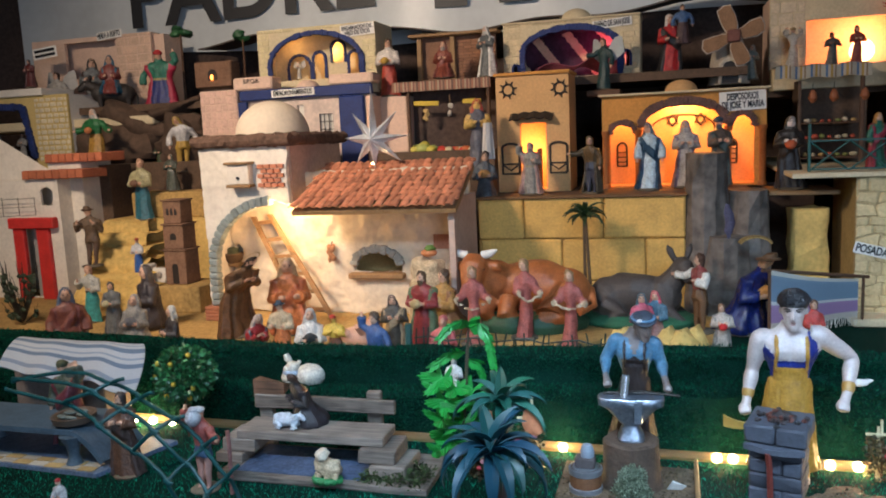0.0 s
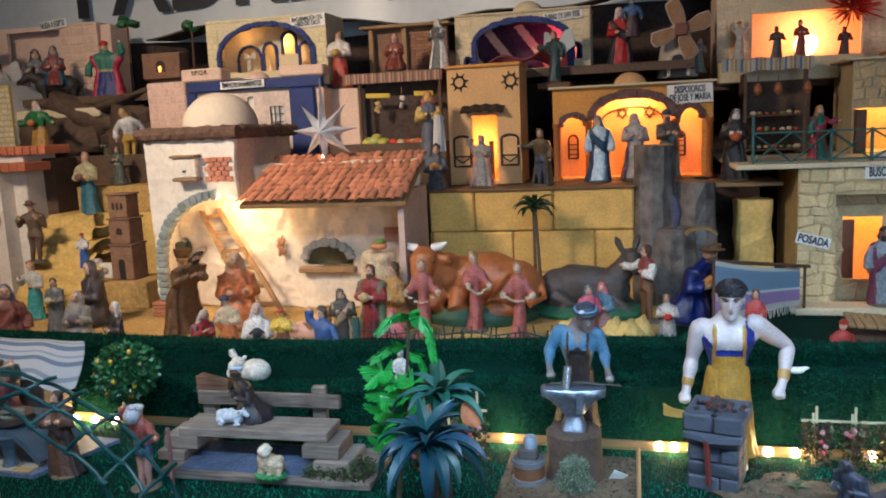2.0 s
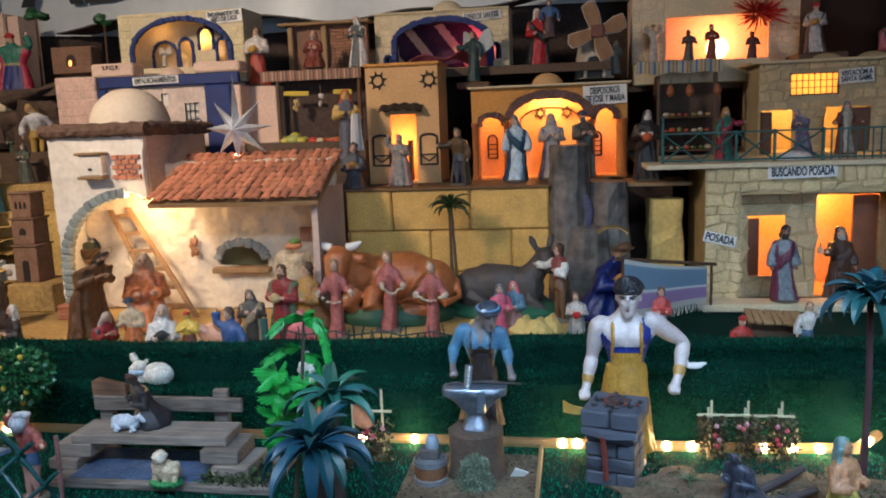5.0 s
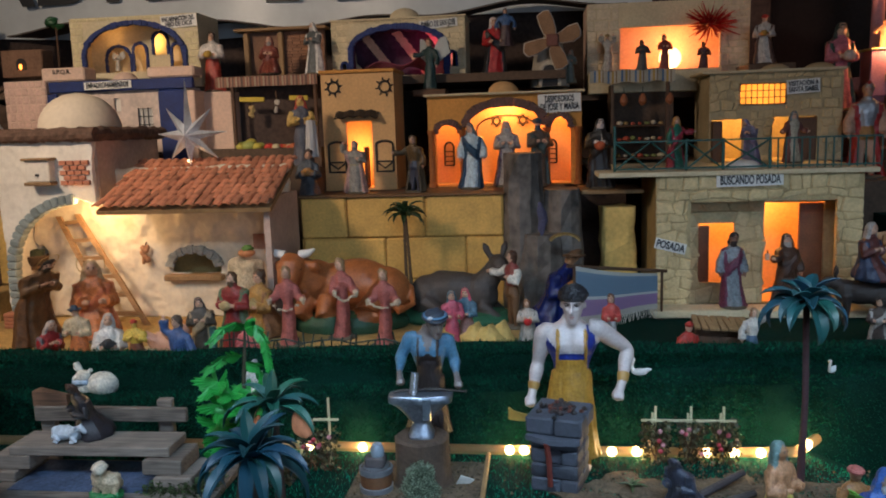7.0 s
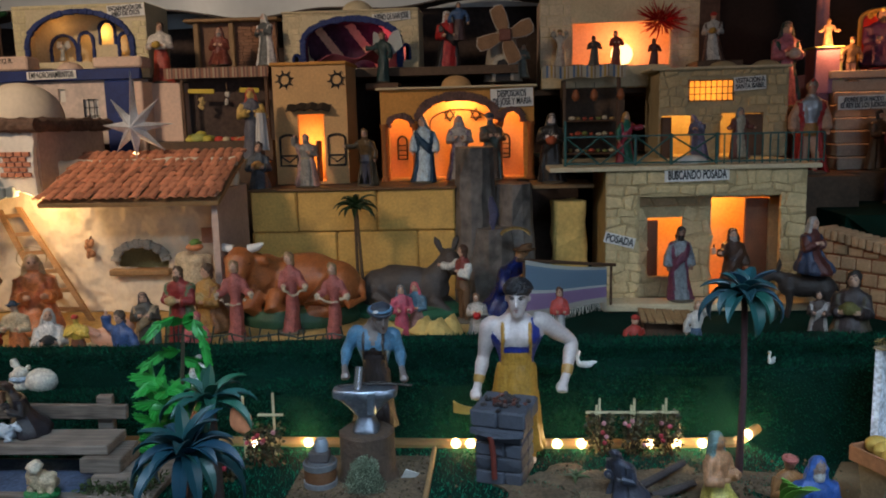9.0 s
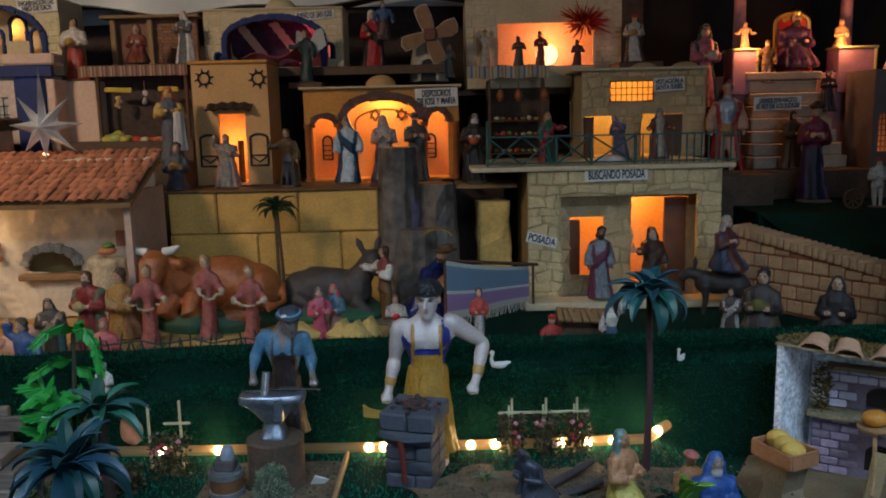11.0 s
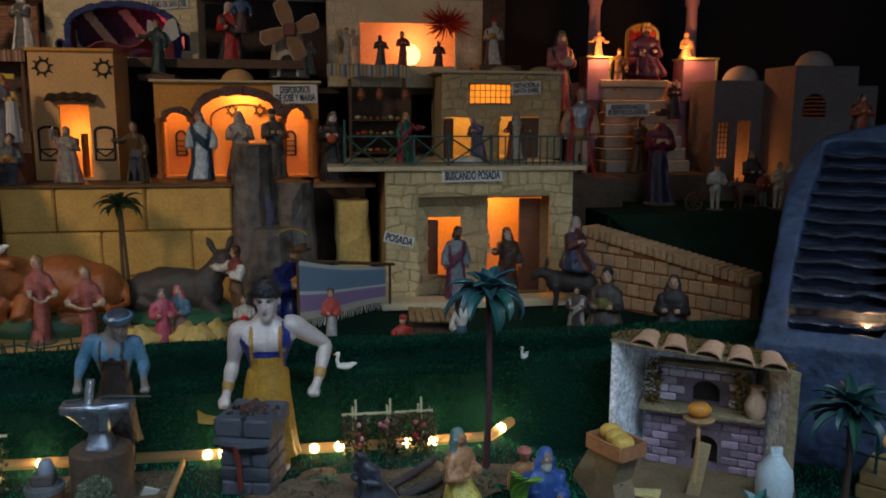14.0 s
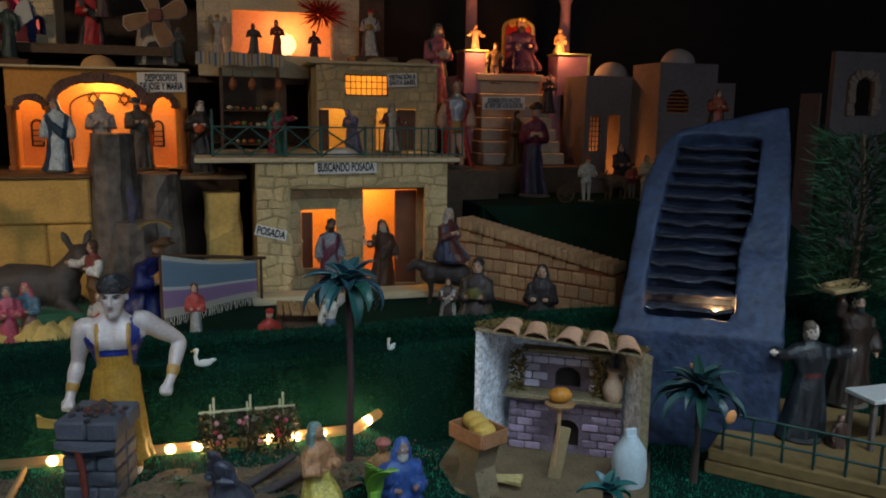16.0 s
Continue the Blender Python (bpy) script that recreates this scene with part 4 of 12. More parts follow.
for k, (a0, a1, sp, ri) in enumerate(((mx0, mx1, spr, holes[0][7][1] - spr), (l0, l1, spr - 0.02, 0.03), (r0, r1, spr - 0.01, 0.035))):
    pts = arch_outline(a0, a1, sp - 0.01, sp, ri)
    wpart("arch_trim", jagged_trim(pts, 2.868, 0.03 if k == 0 else 0.022, 0.012, SCALE, k, 0.014), h, "brown scaly arch band")
COL = paint(0.36, 0.12, 0.03, 0.7, 0.25, name="column_paint")
for cx in (x0 + 0.012, l1 + 0.011, (mx1 + r0) / 2, x1 - 0.012):
    b = Build()
    b.lathe(cx, 2.862, [(0.015, P2), (0.015, P2 + 0.012), (0.011, P2 + 0.016), (0.0105, spr - 0.035), (0.014, spr - 0.03), (0.015, spr - 0.018)], COL, 12)
    wpart("column", b, h, "", True)
b = Build()
b.box(x0 - 0.012, x1 + 0.012, 2.85, 3.03, ztop, ztop + 0.008, CREAM, 0.002)
wpart("roof_board", b, h)
dz = ztop + 0.008
for dx, dr in ((0.026, 0.055),):
    b = Build()
    b.lathe(dx, 2.94, [(dr * math.cos(a), dz + dr * 0.75 * math.sin(a)) for a in [k * math.pi / 2 / 7 for k in range(8)]], ORANGE, 18)
    wpart("dome", b, h, "", True)
# niche, star lattice and windows drawn on the back of the hall
bk = 3.007
b = Build()
for cx in (-0.003, 0.093):
    cz = 1.513
    for flip in (0, math.pi):
        pts = [(cx + 0.022 * math.sin(flip + k * 2 * math.pi / 3), bk - 0.003, cz + 0.022 * math.cos(flip + k * 2 * math.pi / 3)) for k in range(4)]
        b.tube(pts, 0.0028, BLACKP, 5)
b.tube([(x, bk - 0.003, z) for x, z in arch_outline(mx0 + 0.03, mx1 - 0.03, P2 + 0.02, spr - 0.02, 0.05)], 0.003, BROWN, 5)
wpart("star_lattice", b, h)
for wx in ((l0 + l1) / 2 - 0.01, (r0 + r1) / 2 - 0.025):
    b = Build()
    b.tube([(x, bk - 0.003, z) for x, z in arch_outline(wx - 0.017, wx + 0.017, P2 + 0.07, P2 + 0.135, 0.02)] + [(wx + 0.017, bk - 0.003, P2 + 0.07)], 0.0035, BLACKP, 5)
    for k in range(3):
        b.tube([(wx - 0.017, bk - 0.003, P2 + 0.085 + 0.018 * k), (wx + 0.017, bk - 0.003, P2 + 0.085 + 0.018 * k)], 0.002, BLACKP, 5)
    wpart("lattice_window", b, h)
bulb_lamp("arcade_bulb", (mx0 + mx1) / 2, 2.945, ztop - 0.035, 0.95, LAMP)
bulb_lamp("arcade_bulb_west", (l0 + l1) / 2, 2.945, ztop - 0.06, 0.22, LAMP)
bulb_lamp("arcade_bulb_east", (r0 + r1) / 2, 2.945, ztop - 0.06, 0.22, LAMP)
paper_label(0.222, 2.863, 1.567, 0.147, 0.064, ["DESPOSORIOS", "DE JOSE Y MARIA"], "white paper label with black capitals, stuck to an arcade", -1.5)

# house of the dream: cream front, wide arch with a dark blue rim, pink light
x0, x1 = -0.622, -0.115
ztop = 1.899
z0 = P3
h = thing("dream_house", pose((x0 + x1) / 2, 3.15, P3), "cream brick house with a wide blue-rimmed arch and pink light", "model house", "model houses")
a0, a1 = -0.549, -0.186
spr = 1.792
ri = 1.874 - spr
hole = arch_outline(a0, a1, z0 + 0.004, spr, ri)
wl, wr = -0.574, -0.162
hl = arch_outline(wl - 0.012, wl + 0.012, z0 + 0.02, z0 + 0.045, 0.014)
hr = arch_outline(wr - 0.014, wr + 0.014, z0 + 0.03, z0 + 0.07, 0.016)
wpart("front_wall", wall_with_holes(Build(), x0, x1, z0, ztop, 3.06, 3.072, [hole, hl, hr], CREAM), h)
shell_parts(h, x0, x1, 3.072, 3.25, z0, ztop, CREAM)
stone_face(h, x0, x1, z0, ztop, 3.06, 0.04, 0.022, pieces(0.64, 0.53, 0.33, 0.9, 0.08, "cream_brick"), [hole, hl, hr, rect(-0.29, -0.14, 1.853, 1.897)], 0.003, 0.12, "brick", 0.003, 5)
for k, o in enumerate((hole, hl, hr)):
    wpart("arch_trim", jagged_trim(o, 3.058, 0.022 if k == 0 else 0.009, 0.012, BLUE, 9 + k), h, "dark blue jagged rim")
b = Build()
b.sheet(lambda u, v: (a0 + (a1 - a0) * (0.1 + 0.85 * u), 3.1 + 0.1 * v, z0 + 0.03 + 0.07 * u * (1 - v) + 0.02 * math.sin(9 * u + 3 * v)), 14, 6, paint(0.22, 0.05, 0.08, 0.8, 0.4, name="red_cloth"), 0.004)
wpart("draped_bed", b, h, "crumpled red cloth bed", True)
b = Build()
dk = paint(0.05, 0.022, 0.045, 0.9, 0.5, 60.0, name="dark_lining", blotch=14.0)
b.sheet(lambda u, v: (a0 - 0.02 + (a1 - a0 + 0.04) * u, 3.235 + 0.006 * math.sin(19 * u + 7 * v), z0 + 0.004 + (ztop - z0 - 0.012) * v), 24, 8, dk, 0.003)
b.sheet(lambda u, v: (a0 - 0.02 + (a1 - a0 + 0.04) * u, 3.08 + 0.155 * v, ztop - 0.014 - 0.012 * abs(math.sin(14 * u))), 24, 4, dk, 0.003)
for sx in (a0 - 0.022, a1 + 0.022):
    b.sheet(lambda u, v: (sx + 0.003 * math.sin(20 * v), 3.08 + 0.155 * u, z0 + 0.004 + (ztop - z0 - 0.03) * v), 6, 6, dk, 0.003)
wpart("dark_lining", b, h, "dark purple cloth lining", True)
b = Build()
b.box(x0 - 0.004, x1 + 0.004, 3.052, 3.255, ztop, ztop + 0.007, CREAM, 0.002)
wpart("roof_board", b, h)
b = Build()
b.lathe(-0.354, 3.15, [(0.06 * math.cos(a), ztop + 0.007 + 0.045 * math.sin(a)) for a in [k * math.pi / 2 / 7 for k in range(8)]], CREAM, 18)
wpart("dome", b, h, "", True)
bulb_lamp("dream_bulb", a1 - 0.05, 3.16, z0 + 0.11, 0.16, (1.0, 0.10, 0.22))
paper_label(-0.214, 3.054, 1.876, 0.142, 0.03, ["SUEÑO DE SAN JOSE"], "white paper label with black capitals on a cream house", -4)

# house of the annunciation
x0, x1 = -1.631, -1.119
ztop = 1.951
h = thing("annunciation_house", pose((x0 + x1) / 2, 3.08, 1.44), "cream house with a round blue-rimmed arch and lit niches", "model house", "model houses")
z0 = 1.74
a0, a1 = -1.578, -1.175
spr = 1.807
ri = 1.925 - spr
hole = arch_outline(a0, a1, z0 + 0.004, spr, ri)
wpart("front_wall", wall_with_holes(Build(), x0, x1, z0 - 0.06, ztop, 3.0, 3.012, [hole], CREAM), h)
shell_parts(h, x0, x1, 3.012, 3.2, z0 - 0.06, ztop, CREAM)
wpart("raised_floor", Build().box(x0 + 0.012, x1 - 0.012, 3.012, 3.188, z0 - 0.01, z0, CREAM), h)
stone_face(h, x0, x1, z0, ztop, 3.0, 0.045, 0.024, pieces(0.64, 0.55, 0.32, 0.9, 0.07, "cream_brick"), [hole, rect(-1.26, -1.116, 1.903, 1.951)], 0.003, 0.12, "brick", 0.003, 6)
wpart("arch_trim", jagged_trim(hole, 2.998, 0.02, 0.014, BLUE, 31), h, "dark blue jagged rim")
# niche wall inside
n0, n1 = -1.574, -1.229
holes = []
for cx0, cx1, top, bot in ((-1.556, -1.452, 1.856, z0), (-1.442, -1.385, 1.864, z0), (-1.357, -1.296, 1.903, 1.812), (-1.283, -1.233, 1.857, z0)):
    w = cx1 - cx0
    holes.append(arch_outline(cx0, cx1, bot + 0.004, top - w * 0.5, w * 0.5, 8))
wpart("niche_wall", wall_with_holes(Build(), x0 + 0.012, x1 - 0.012, z0, ztop - 0.012, 3.12, 3.13, holes, CREAM), h)
for k, o in enumerate(holes):
    wpart("niche_trim", jagged_trim(o, 3.118, 0.012, 0.008, BLUE, 40 + k), h)
bulb_lamp("annunciation_bulb", (x0 + x1) / 2, 3.16, z0 + 0.13, 0.12, (1.0, 0.55, 0.16))
bulb_lamp("annunciation_front_bulb", a0 + 0.06, 3.07, z0 + 0.15, 0.04, (1.0, 0.5, 0.15), 0.008)
paper_label(-1.189, 2.994, 1.922, 0.143, 0.045, ["ENCARNACIÓN DEL", "HIJO DE DIOS"], "white paper label with black capitals on a cream house", -3)

# registry house with the blue frame
x0, x1 = -1.822, -1.085
z0, zt = 1.30, 1.693
h = thing("registry_house", pose((x0 + x1) / 2, 2.95, z0), "white and pink house framed in deep blue paint", "model house", "model houses")
w0, w1 = -1.641, -1.224
holes = [rect(-1.313, -1.256, 1.511, 1.6), rect(-1.404, -1.376, 1.592, 1.639)]
wpart("front_wall", wall_with_holes(Build(), w0, w1, z0, zt - 0.02, 2.86, 2.872, holes, paint(0.62, 0.50, 0.42, 0.85, 0.25, 60.0, name="pale_pink_plaster", blotch=12.0)), h)
b = Build()
b.box(w0 - 0.0, x1, 2.838, 2.858, zt - 0.028, zt + 0.012, BLUE, 0.004)
b.box(w0 - 0.012, w0 + 0.03, 2.84, 2.858, z0, zt - 0.03, BLUE, 0.004)
b.box(w1 + 0.002, w1 + 0.105, 2.838, 2.858, z0, zt - 0.03, BLUE, 0.006)
b.jitter(0.003, 60)
wpart("blue_frame", b, h, "deep blue rough frame")
b = Build()
b.box(w1 + 0.11, x1, 2.845, 2.95, z0, zt - 0.035, PINK, 0.004)
b.box(x0, w0 - 0.014, 2.845, 2.95, z0, 1.713, PINK, 0.004)
b.box(w0, w1 + 0.1, 2.873, 2.99, z0, zt - 0.022, WHITE)
wpart("body", b, h)
stone_face(h, x0, w0 - 0.014, z0, 1.713, 2.845, 0.026, 0.03, pieces(0.66, 0.45, 0.36, 0.9, 0.08, "pink_brick"), (), 0.003, 0.1, "brick", 0.003, 3)
for ax, bx, top in ((-1.669, -1.499, 1.756), (-1.26, -1.081, 1.745)):
    b = Build()
    b.box(ax, bx, 2.845, 2.93, zt + 0.014, top, PINK, 0.006)
    wpart("parapet", b, h)
b = Build()
b.lathe(-1.381, 2.92, [(0.05 * math.cos(a), zt + 0.0 + 0.045 * math.sin(a)) for a in [k * math.pi / 2 / 6 for k in range(7)]], PINK, 16)
wpart("dome", b, h, "", True)
b = Build()
gx0, gx1 = -1.313, -1.256
gz0, gz1 = 1.511, 1.6
for k in range(4):
    b.box(gx0 + (gx1 - gx0) * k / 3 - 0.0015, gx0 + (gx1 - gx0) * k / 3 + 0.0015, 2.862, 2.865, gz0, gz1, BLACKP)
    b.box(gx0, gx1, 2.8655, 2.868, gz0 + (gz1 - gz0) * k / 3 - 0.0015, gz0 + (gz1 - gz0) * k / 3 + 0.0015, BLACKP)
wpart("window_grille", b, h)
paper_label(-1.405, 2.832, 1.686, 0.181, 0.028, ["EMPADRONAMIENTOS"], "white paper label with black capitals on a blue frame", -1)
lettering("S.P.Q.R.", 0.022, BLACKP, h, -1.585 - (x0 + x1) / 2, 2.8425 - 2.95, 1.74 - z0)

# yellow wall of large blocks under the middle houses
YELLOW = pieces(0.66, 0.385, 0.10, 0.85, 0.09, "yellow_block", 0.4)
x0, x1 = -0.615, 0.036
w = thing("block_wall", pose((x0 + x1) / 2, 2.54, T), "yellow ochre wall of large smooth blocks", "retaining wall", kind="structure")
zs = [T, 1.018, 1.153, P2 + 0.002]
joints = [[x0, -0.33, -0.12, x1], [x0, -0.61, -0.342, -0.084, x1], [x0, -0.465, -0.212, x1]]
b = Build()
b.box(x0, x1, 2.53, 2.556, T, P2 - 0.003, paint(0.36, 0.20, 0.05, 0.95, 0.3, name="dark_joint"))
wpart("core", b, w)
for za, zb, js in zip(zs, zs[1:], joints):
    for a, c in zip(js, js[1:]):
        if c - a > 0.004:
            wpart("block", block(a + 0.0015, c - 0.0015, 2.515, 2.532, za + 0.0015, zb - 0.0015, YELLOW, 0.005, 0.003), w)
b = Build()
b.box(x0 - 0.004, x1 + 0.004, 2.505, 2.56, P2 - 0.002, P2 + 0.006, paint(0.16, 0.08, 0.03, 0.8, 0.3, name="dark_edge"), 0.002)
wpart("edge_board", b, w)

# stable: white tower with a dome and arch, open room under a tiled roof
STW = paint(0.74, 0.68, 0.58, 0.9, 0.12, 70.0, name="rough_whitewash", bump=0.6, blotch=12.0)
STP = paint(0.52, 0.38, 0.30, 0.9, 0.16, 70.0, name="pinkish_plaster", bump=0.6, blotch=12.0)
x0, x1 = -1.484, -1.168
xr = -0.615
ztow = 1.494
s = thing("stable", pose(-1.05, 2.3, T), "whitewashed stable with a domed tower, stone arch and tiled roof", "model house", "model houses")
ac0, ac1 = -1.45, x1 + 0.16
zspr = 1.106
hole = [(ac1, T + 0.001), (ac1, zspr)] + [(ac0 + (ac1 - ac0) * (0.5 + 0.5 * math.cos(a)), zspr + (1.316 - zspr) * math.sin(a)) for a in [k * math.pi / 14 for k in range(1, 14)]] + [(ac0, zspr), (ac0, T + 0.001)]
hole = [(x1 - 0.003, T + 0.001), (x1 - 0.003, 1.304)] + [q for q in hole if q[0] < x1 - 0.04]
front = [(x0, T), (ac0, T)] + [q for q in hole if q[0] < x1 - 0.04][::-1][1:] + [(x1, 1.304), (x1, ztow), (x0, ztow)]
b = sculpt(Build().loft([[(x, yy, z) for x, z in front] for yy in (2.28, 2.302)], STW), 0.006, 2)
b.jitter(0.007, 9)
b.jitter(0.0025, 45)
wpart("tower_front", b, s, "", True)
wpart("tower_wall", Build().box(x0, x0 + 0.02, 2.30, 2.70, T, ztow, STW), s)
wpart("tower_wall", Build().box(x1 - 0.02, x1, 2.305, 2.70, 1.297, ztow, STP), s, "pinkish plaster")
wpart("tower_wall", Build().box(x0 + 0.02, x1 - 0.02, 2.68, 2.70, T, ztow, STW), s)
b = Build()
EAV = paint(0.13, 0.075, 0.05, 0.9, 0.5, 80.0, name="rough_eaves", bump=0.9)
for q0, q1 in ((Vector((x0 - 0.012, 2.275, ztow)), Vector((x1 + 0.020, 2.275, ztow))), (Vector((x1, 2.27, ztow)), Vector((x1 + 0.006, 2.72, ztow)))):
    side = (q1 - q0).normalized().cross(Vector((0, 0, 1)))
    b.loft([[q0.lerp(q1, i / 30) + side * (0.022 * math.cos(a) * (1 + 0.35 * noise.noise((i * 0.5, a, 3)))) + Vector((0, 0, 0.014 + 0.021 * math.sin(a) * (1 + 0.4 * noise.noise((i * 0.6, a, 8))) + 0.004 * noise.noise((i * 0.3, 2, 2)))) for a in [j * math.pi / 5 for j in range(10)]] for i in range(31)], EAV)
b.box(x0, x1, 2.29, 2.71, ztow + 0.002, ztow + 0.024, EAV)
wpart("eaves_slab", b, s, "rough brown eaves slab")
b = Build()
b.lathe((x0 + x1) / 2 + 0.01, 2.48, [(0.125 * math.cos(a), ztow + 0.032 + 0.115 * math.sin(a)) for a in [k * math.pi / 2 / 10 for k in range(11)]], paint(0.70, 0.60, 0.46, 0.85, 0.08, 80.0, name="dome_plaster"), 28)
wpart("dome", b, s, "smooth cream dome", True)
# bird box and brick patch on the tower
b = Build()
bx0, bx1 = -1.364, -1.288
bz0, bz1 = 1.36, 1.435
b.box(bx0, bx1, 2.245, 2.28, bz0 + 0.012, bz1, STW, 0.003)
b.box(bx0 - 0.006, bx1 + 0.006, 2.235, 2.28, bz1, bz1 + 0.008, WOODL, 0.002)
b.box(bx0 - 0.004, bx1 + 0.004, 2.238, 2.28, bz0 + 0.002, bz0 + 0.012, WOODL, 0.002)
b.lathe((bx0 + bx1) / 2, 2.244, [(0.006, bz0 + 0.03), (0.006, bz0 + 0.036)], BLACKP, 8)
wpart("bird_box", b, s, "small whitewashed bird box with wooden lids")
b = Build()
px0, px1 = -1.271, -1.176
pz0, pz1 = 1.359, 1.433
for i in range(5):
    for j in range(4):
        w = (px1 - px0) / 4
        xx = px0 + w * (j + (0.5 if i % 2 else 0))
        if xx + w > px1 + 0.01:
            continue
        b.box(xx + 0.001, xx + w - 0.002, 2.268, 2.2815, pz0 + (pz1 - pz0) * i / 5 + 0.001, pz0 + (pz1 - pz0) * (i + 1) / 5 - 0.001, paint(0.50, 0.20, 0.11, 0.9, 0.3, name="brick_patch"), 0.001)
wpart("brick_patch", b, s, "bare patch of red bricks")
# arch stones
arch = [q for q in hole if q[0] < x1 - 0.04][::-1]
ARCHS = pieces(0.24, 0.28, 0.27, 0.9, 0.2, "grey_green_stone")
for i, ((ax, az), (bx, bz)) in enumerate(zip(arch, arch[1:])):
    k = max(1, round(math.hypot(bx - ax, bz - az) / 0.024))
    for j in range(k):
        u = (j + 0.5) / k
        b = Build()
        m = pose(ax + (bx - ax) * u - 0.006, 2.278, az + (bz - az) * u, 0, math.degrees(-math.atan2(bz - az, bx - ax)))
        d = math.hypot(bx - ax, bz - az) / k
        b.box(-d / 2 + 0.001, d / 2 - 0.001, -0.014, 0.02, -0.015, 0.017, ARCHS, 0.004, m)
        b.jitter(0.003, 50)
        wpart("arch_stone", b, s)
b = Build()
fx = ac0 - 0.012
for k in range(4):
    b.box(fx - 0.03, fx + 0.03, 2.25, 2.31, T + 0.012 * k, T + 0.012 * k + 0.011, paint(0.38, 0.15, 0.08, 0.9, 0.3, name="brick_red"), 0.002)
wpart("brick_foot", b, s, "foot of red bricks")
# back wall of the open room, with oven niche
BACK = paint(0.72, 0.62, 0.46, 0.92, 0.12, 60.0, name="room_plaster", bump=0.9, blotch=14.0)
ox0, ox1 = -1.01, -0.848
oz0, oz1 = 1.064, 1.143
hole = arch_outline(ox0, ox1, oz0, oz0 + 0.025, oz1 - oz0 - 0.025)
nx0, nx1 = -1.497, -1.42
hole2 = arch_outline(nx0, nx1, 1.101, 1.135, 0.03)
zroof = 1.40
b = sculpt(wall_with_holes(Build(), x0 + 0.02, xr, T, zroof, 2.40, 2.424, [hole, hole2], BACK), 0.007, 1)
b.jitter(0.007, 20)
b.jitter(0.0035, 60)
wpart("room_back", b, s, "rough cream plaster", True)
b = Build()
b.box(ox0 - 0.014, ox1 + 0.014, 2.37, 2.42, oz0 - 0.018, oz0, WOODL, 0.003)
wpart("niche_sill", b, s, "wooden sill")
b = Build()
b.box(nx0 - 0.012, nx1 + 0.014, 2.37, 2.42, 1.093 - 0.008, 1.097, WOODL, 0.003)
wpart("niche_sill", b, s, "wooden sill")
b = Build()
b.box(nx0 - 0.02, ox1 + 0.02, 2.50, 2.51, T, zroof, paint(0.50, 0.33, 0.12, 0.9, 0.2, name="niche_back"))
wpart("niche_back", b, s)
wpart("oven_rim", jagged_trim(hole[1:-1], 2.398, 0.026, 0.016, paint(0.34, 0.34, 0.30, 0.9, 0.25, name="grey_stone"), 77, 0.02), s, "grey stone rim of the niche")
b = Build()
b.box(xr - 0.012, xr + 0.006, 2.2, 2.47, T, 1.315, STP)
b.box(-0.733, -0.632, 2.392, 2.40, 1.142, 1.188, paint(0.40, 0.20, 0.13, 0.9, 0.3, name="brick_patch"))
wpart("end_wall", b, s, "pinkish plaster end wall")
# roof of barrel tiles
rx0, rx1 = -1.11, -0.595
ze, zr, ye, yr = 1.301, 1.411, 2.17, 2.47
rt0, rt1 = -1.116, -0.612
TILE = pieces(0.54, 0.205, 0.105, 0.9, 0.32, "clay_tile", 1.0)
b = Build()
b.sheet(lambda u, v: ((rx0 + (rx1 - rx0) * u) * (1 - v) + (rt0 + (rt1 - rt0) * u) * v, ye + (yr - ye) * v, ze - 0.012 + (zr - ze) * v), 4, 2, WOODL, 0.012)
roof = wpart("roof", b, s, "tiled roof")
nc, nr = 19, 9
tile = Build()
L, R2 = 0.052, 0.0112
rings = []
for i in range(3):
    v = i / 2
    rings.append([(R2 * (1.12 - 0.2 * v) * math.cos(a), L * (v - 0.5), R2 * 0.55 * (1.12 - 0.2 * v) * math.sin(a) + 0.002) for a in [math.pi * k / 6 for k in range(7)]] + [(R2 * (0.9 - 0.2 * v) * math.cos(a), L * (v - 0.5), R2 * 0.5 * (0.85 - 0.2 * v) * math.sin(a) + 0.0005) for a in [math.pi * k / 6 for k in range(6, -1, -1)]])
tile.loft(rings, TILE)
proto = part("tile", tile, roof, "", None, True)
slope = math.degrees(math.atan2(zr - ze, yr - ye))
inv = s.matrix_basis.inverted()
first = True
for j in range(nr):
    for i in range(nc):
        v, u = (j + 0.45) / nr, (i + 0.5) / nc
        xx = (rx0 + (rx1 - rx0) * u) * (1 - v) + (rt0 + (rt1 - rt0) * u) * v
        ob = proto if first else proto.copy()
        if not first:
            scene.collection.objects.link(ob)
        first = False
        ob.matrix_basis = inv @ pose(xx + random.uniform(-0.003, 0.003) + (0.005 if j % 2 else -0.003), ye + (yr - ye) * v + random.uniform(-0.004, 0.004), ze + (zr - ze) * v + 0.004 + random.uniform(-0.001, 0.0015), slope + 4.0 + random.uniform(-3, 3), random.uniform(-4, 4), -9 + 18 * u * 0.4 + random.uniform(-5, 5))
b = Build()
for k in range(22):
    xx = rt0 + (rt1 - rt0) * k / 21
    b.ball((xx, yr + 0.002, zr + 0.006), 0.010, 0.012, 0.007, paint(0.45, 0.18, 0.1, 0.9, 0.3, name="ridge_clay"), 8, 5, rough=0.2)
wpart("ridge", b, s, "clay ridge", True)
bulb_lamp("stable_bulb", -1.20, 2.30, 1.285, 0.95, (1.0, 0.62, 0.28), 0.035)
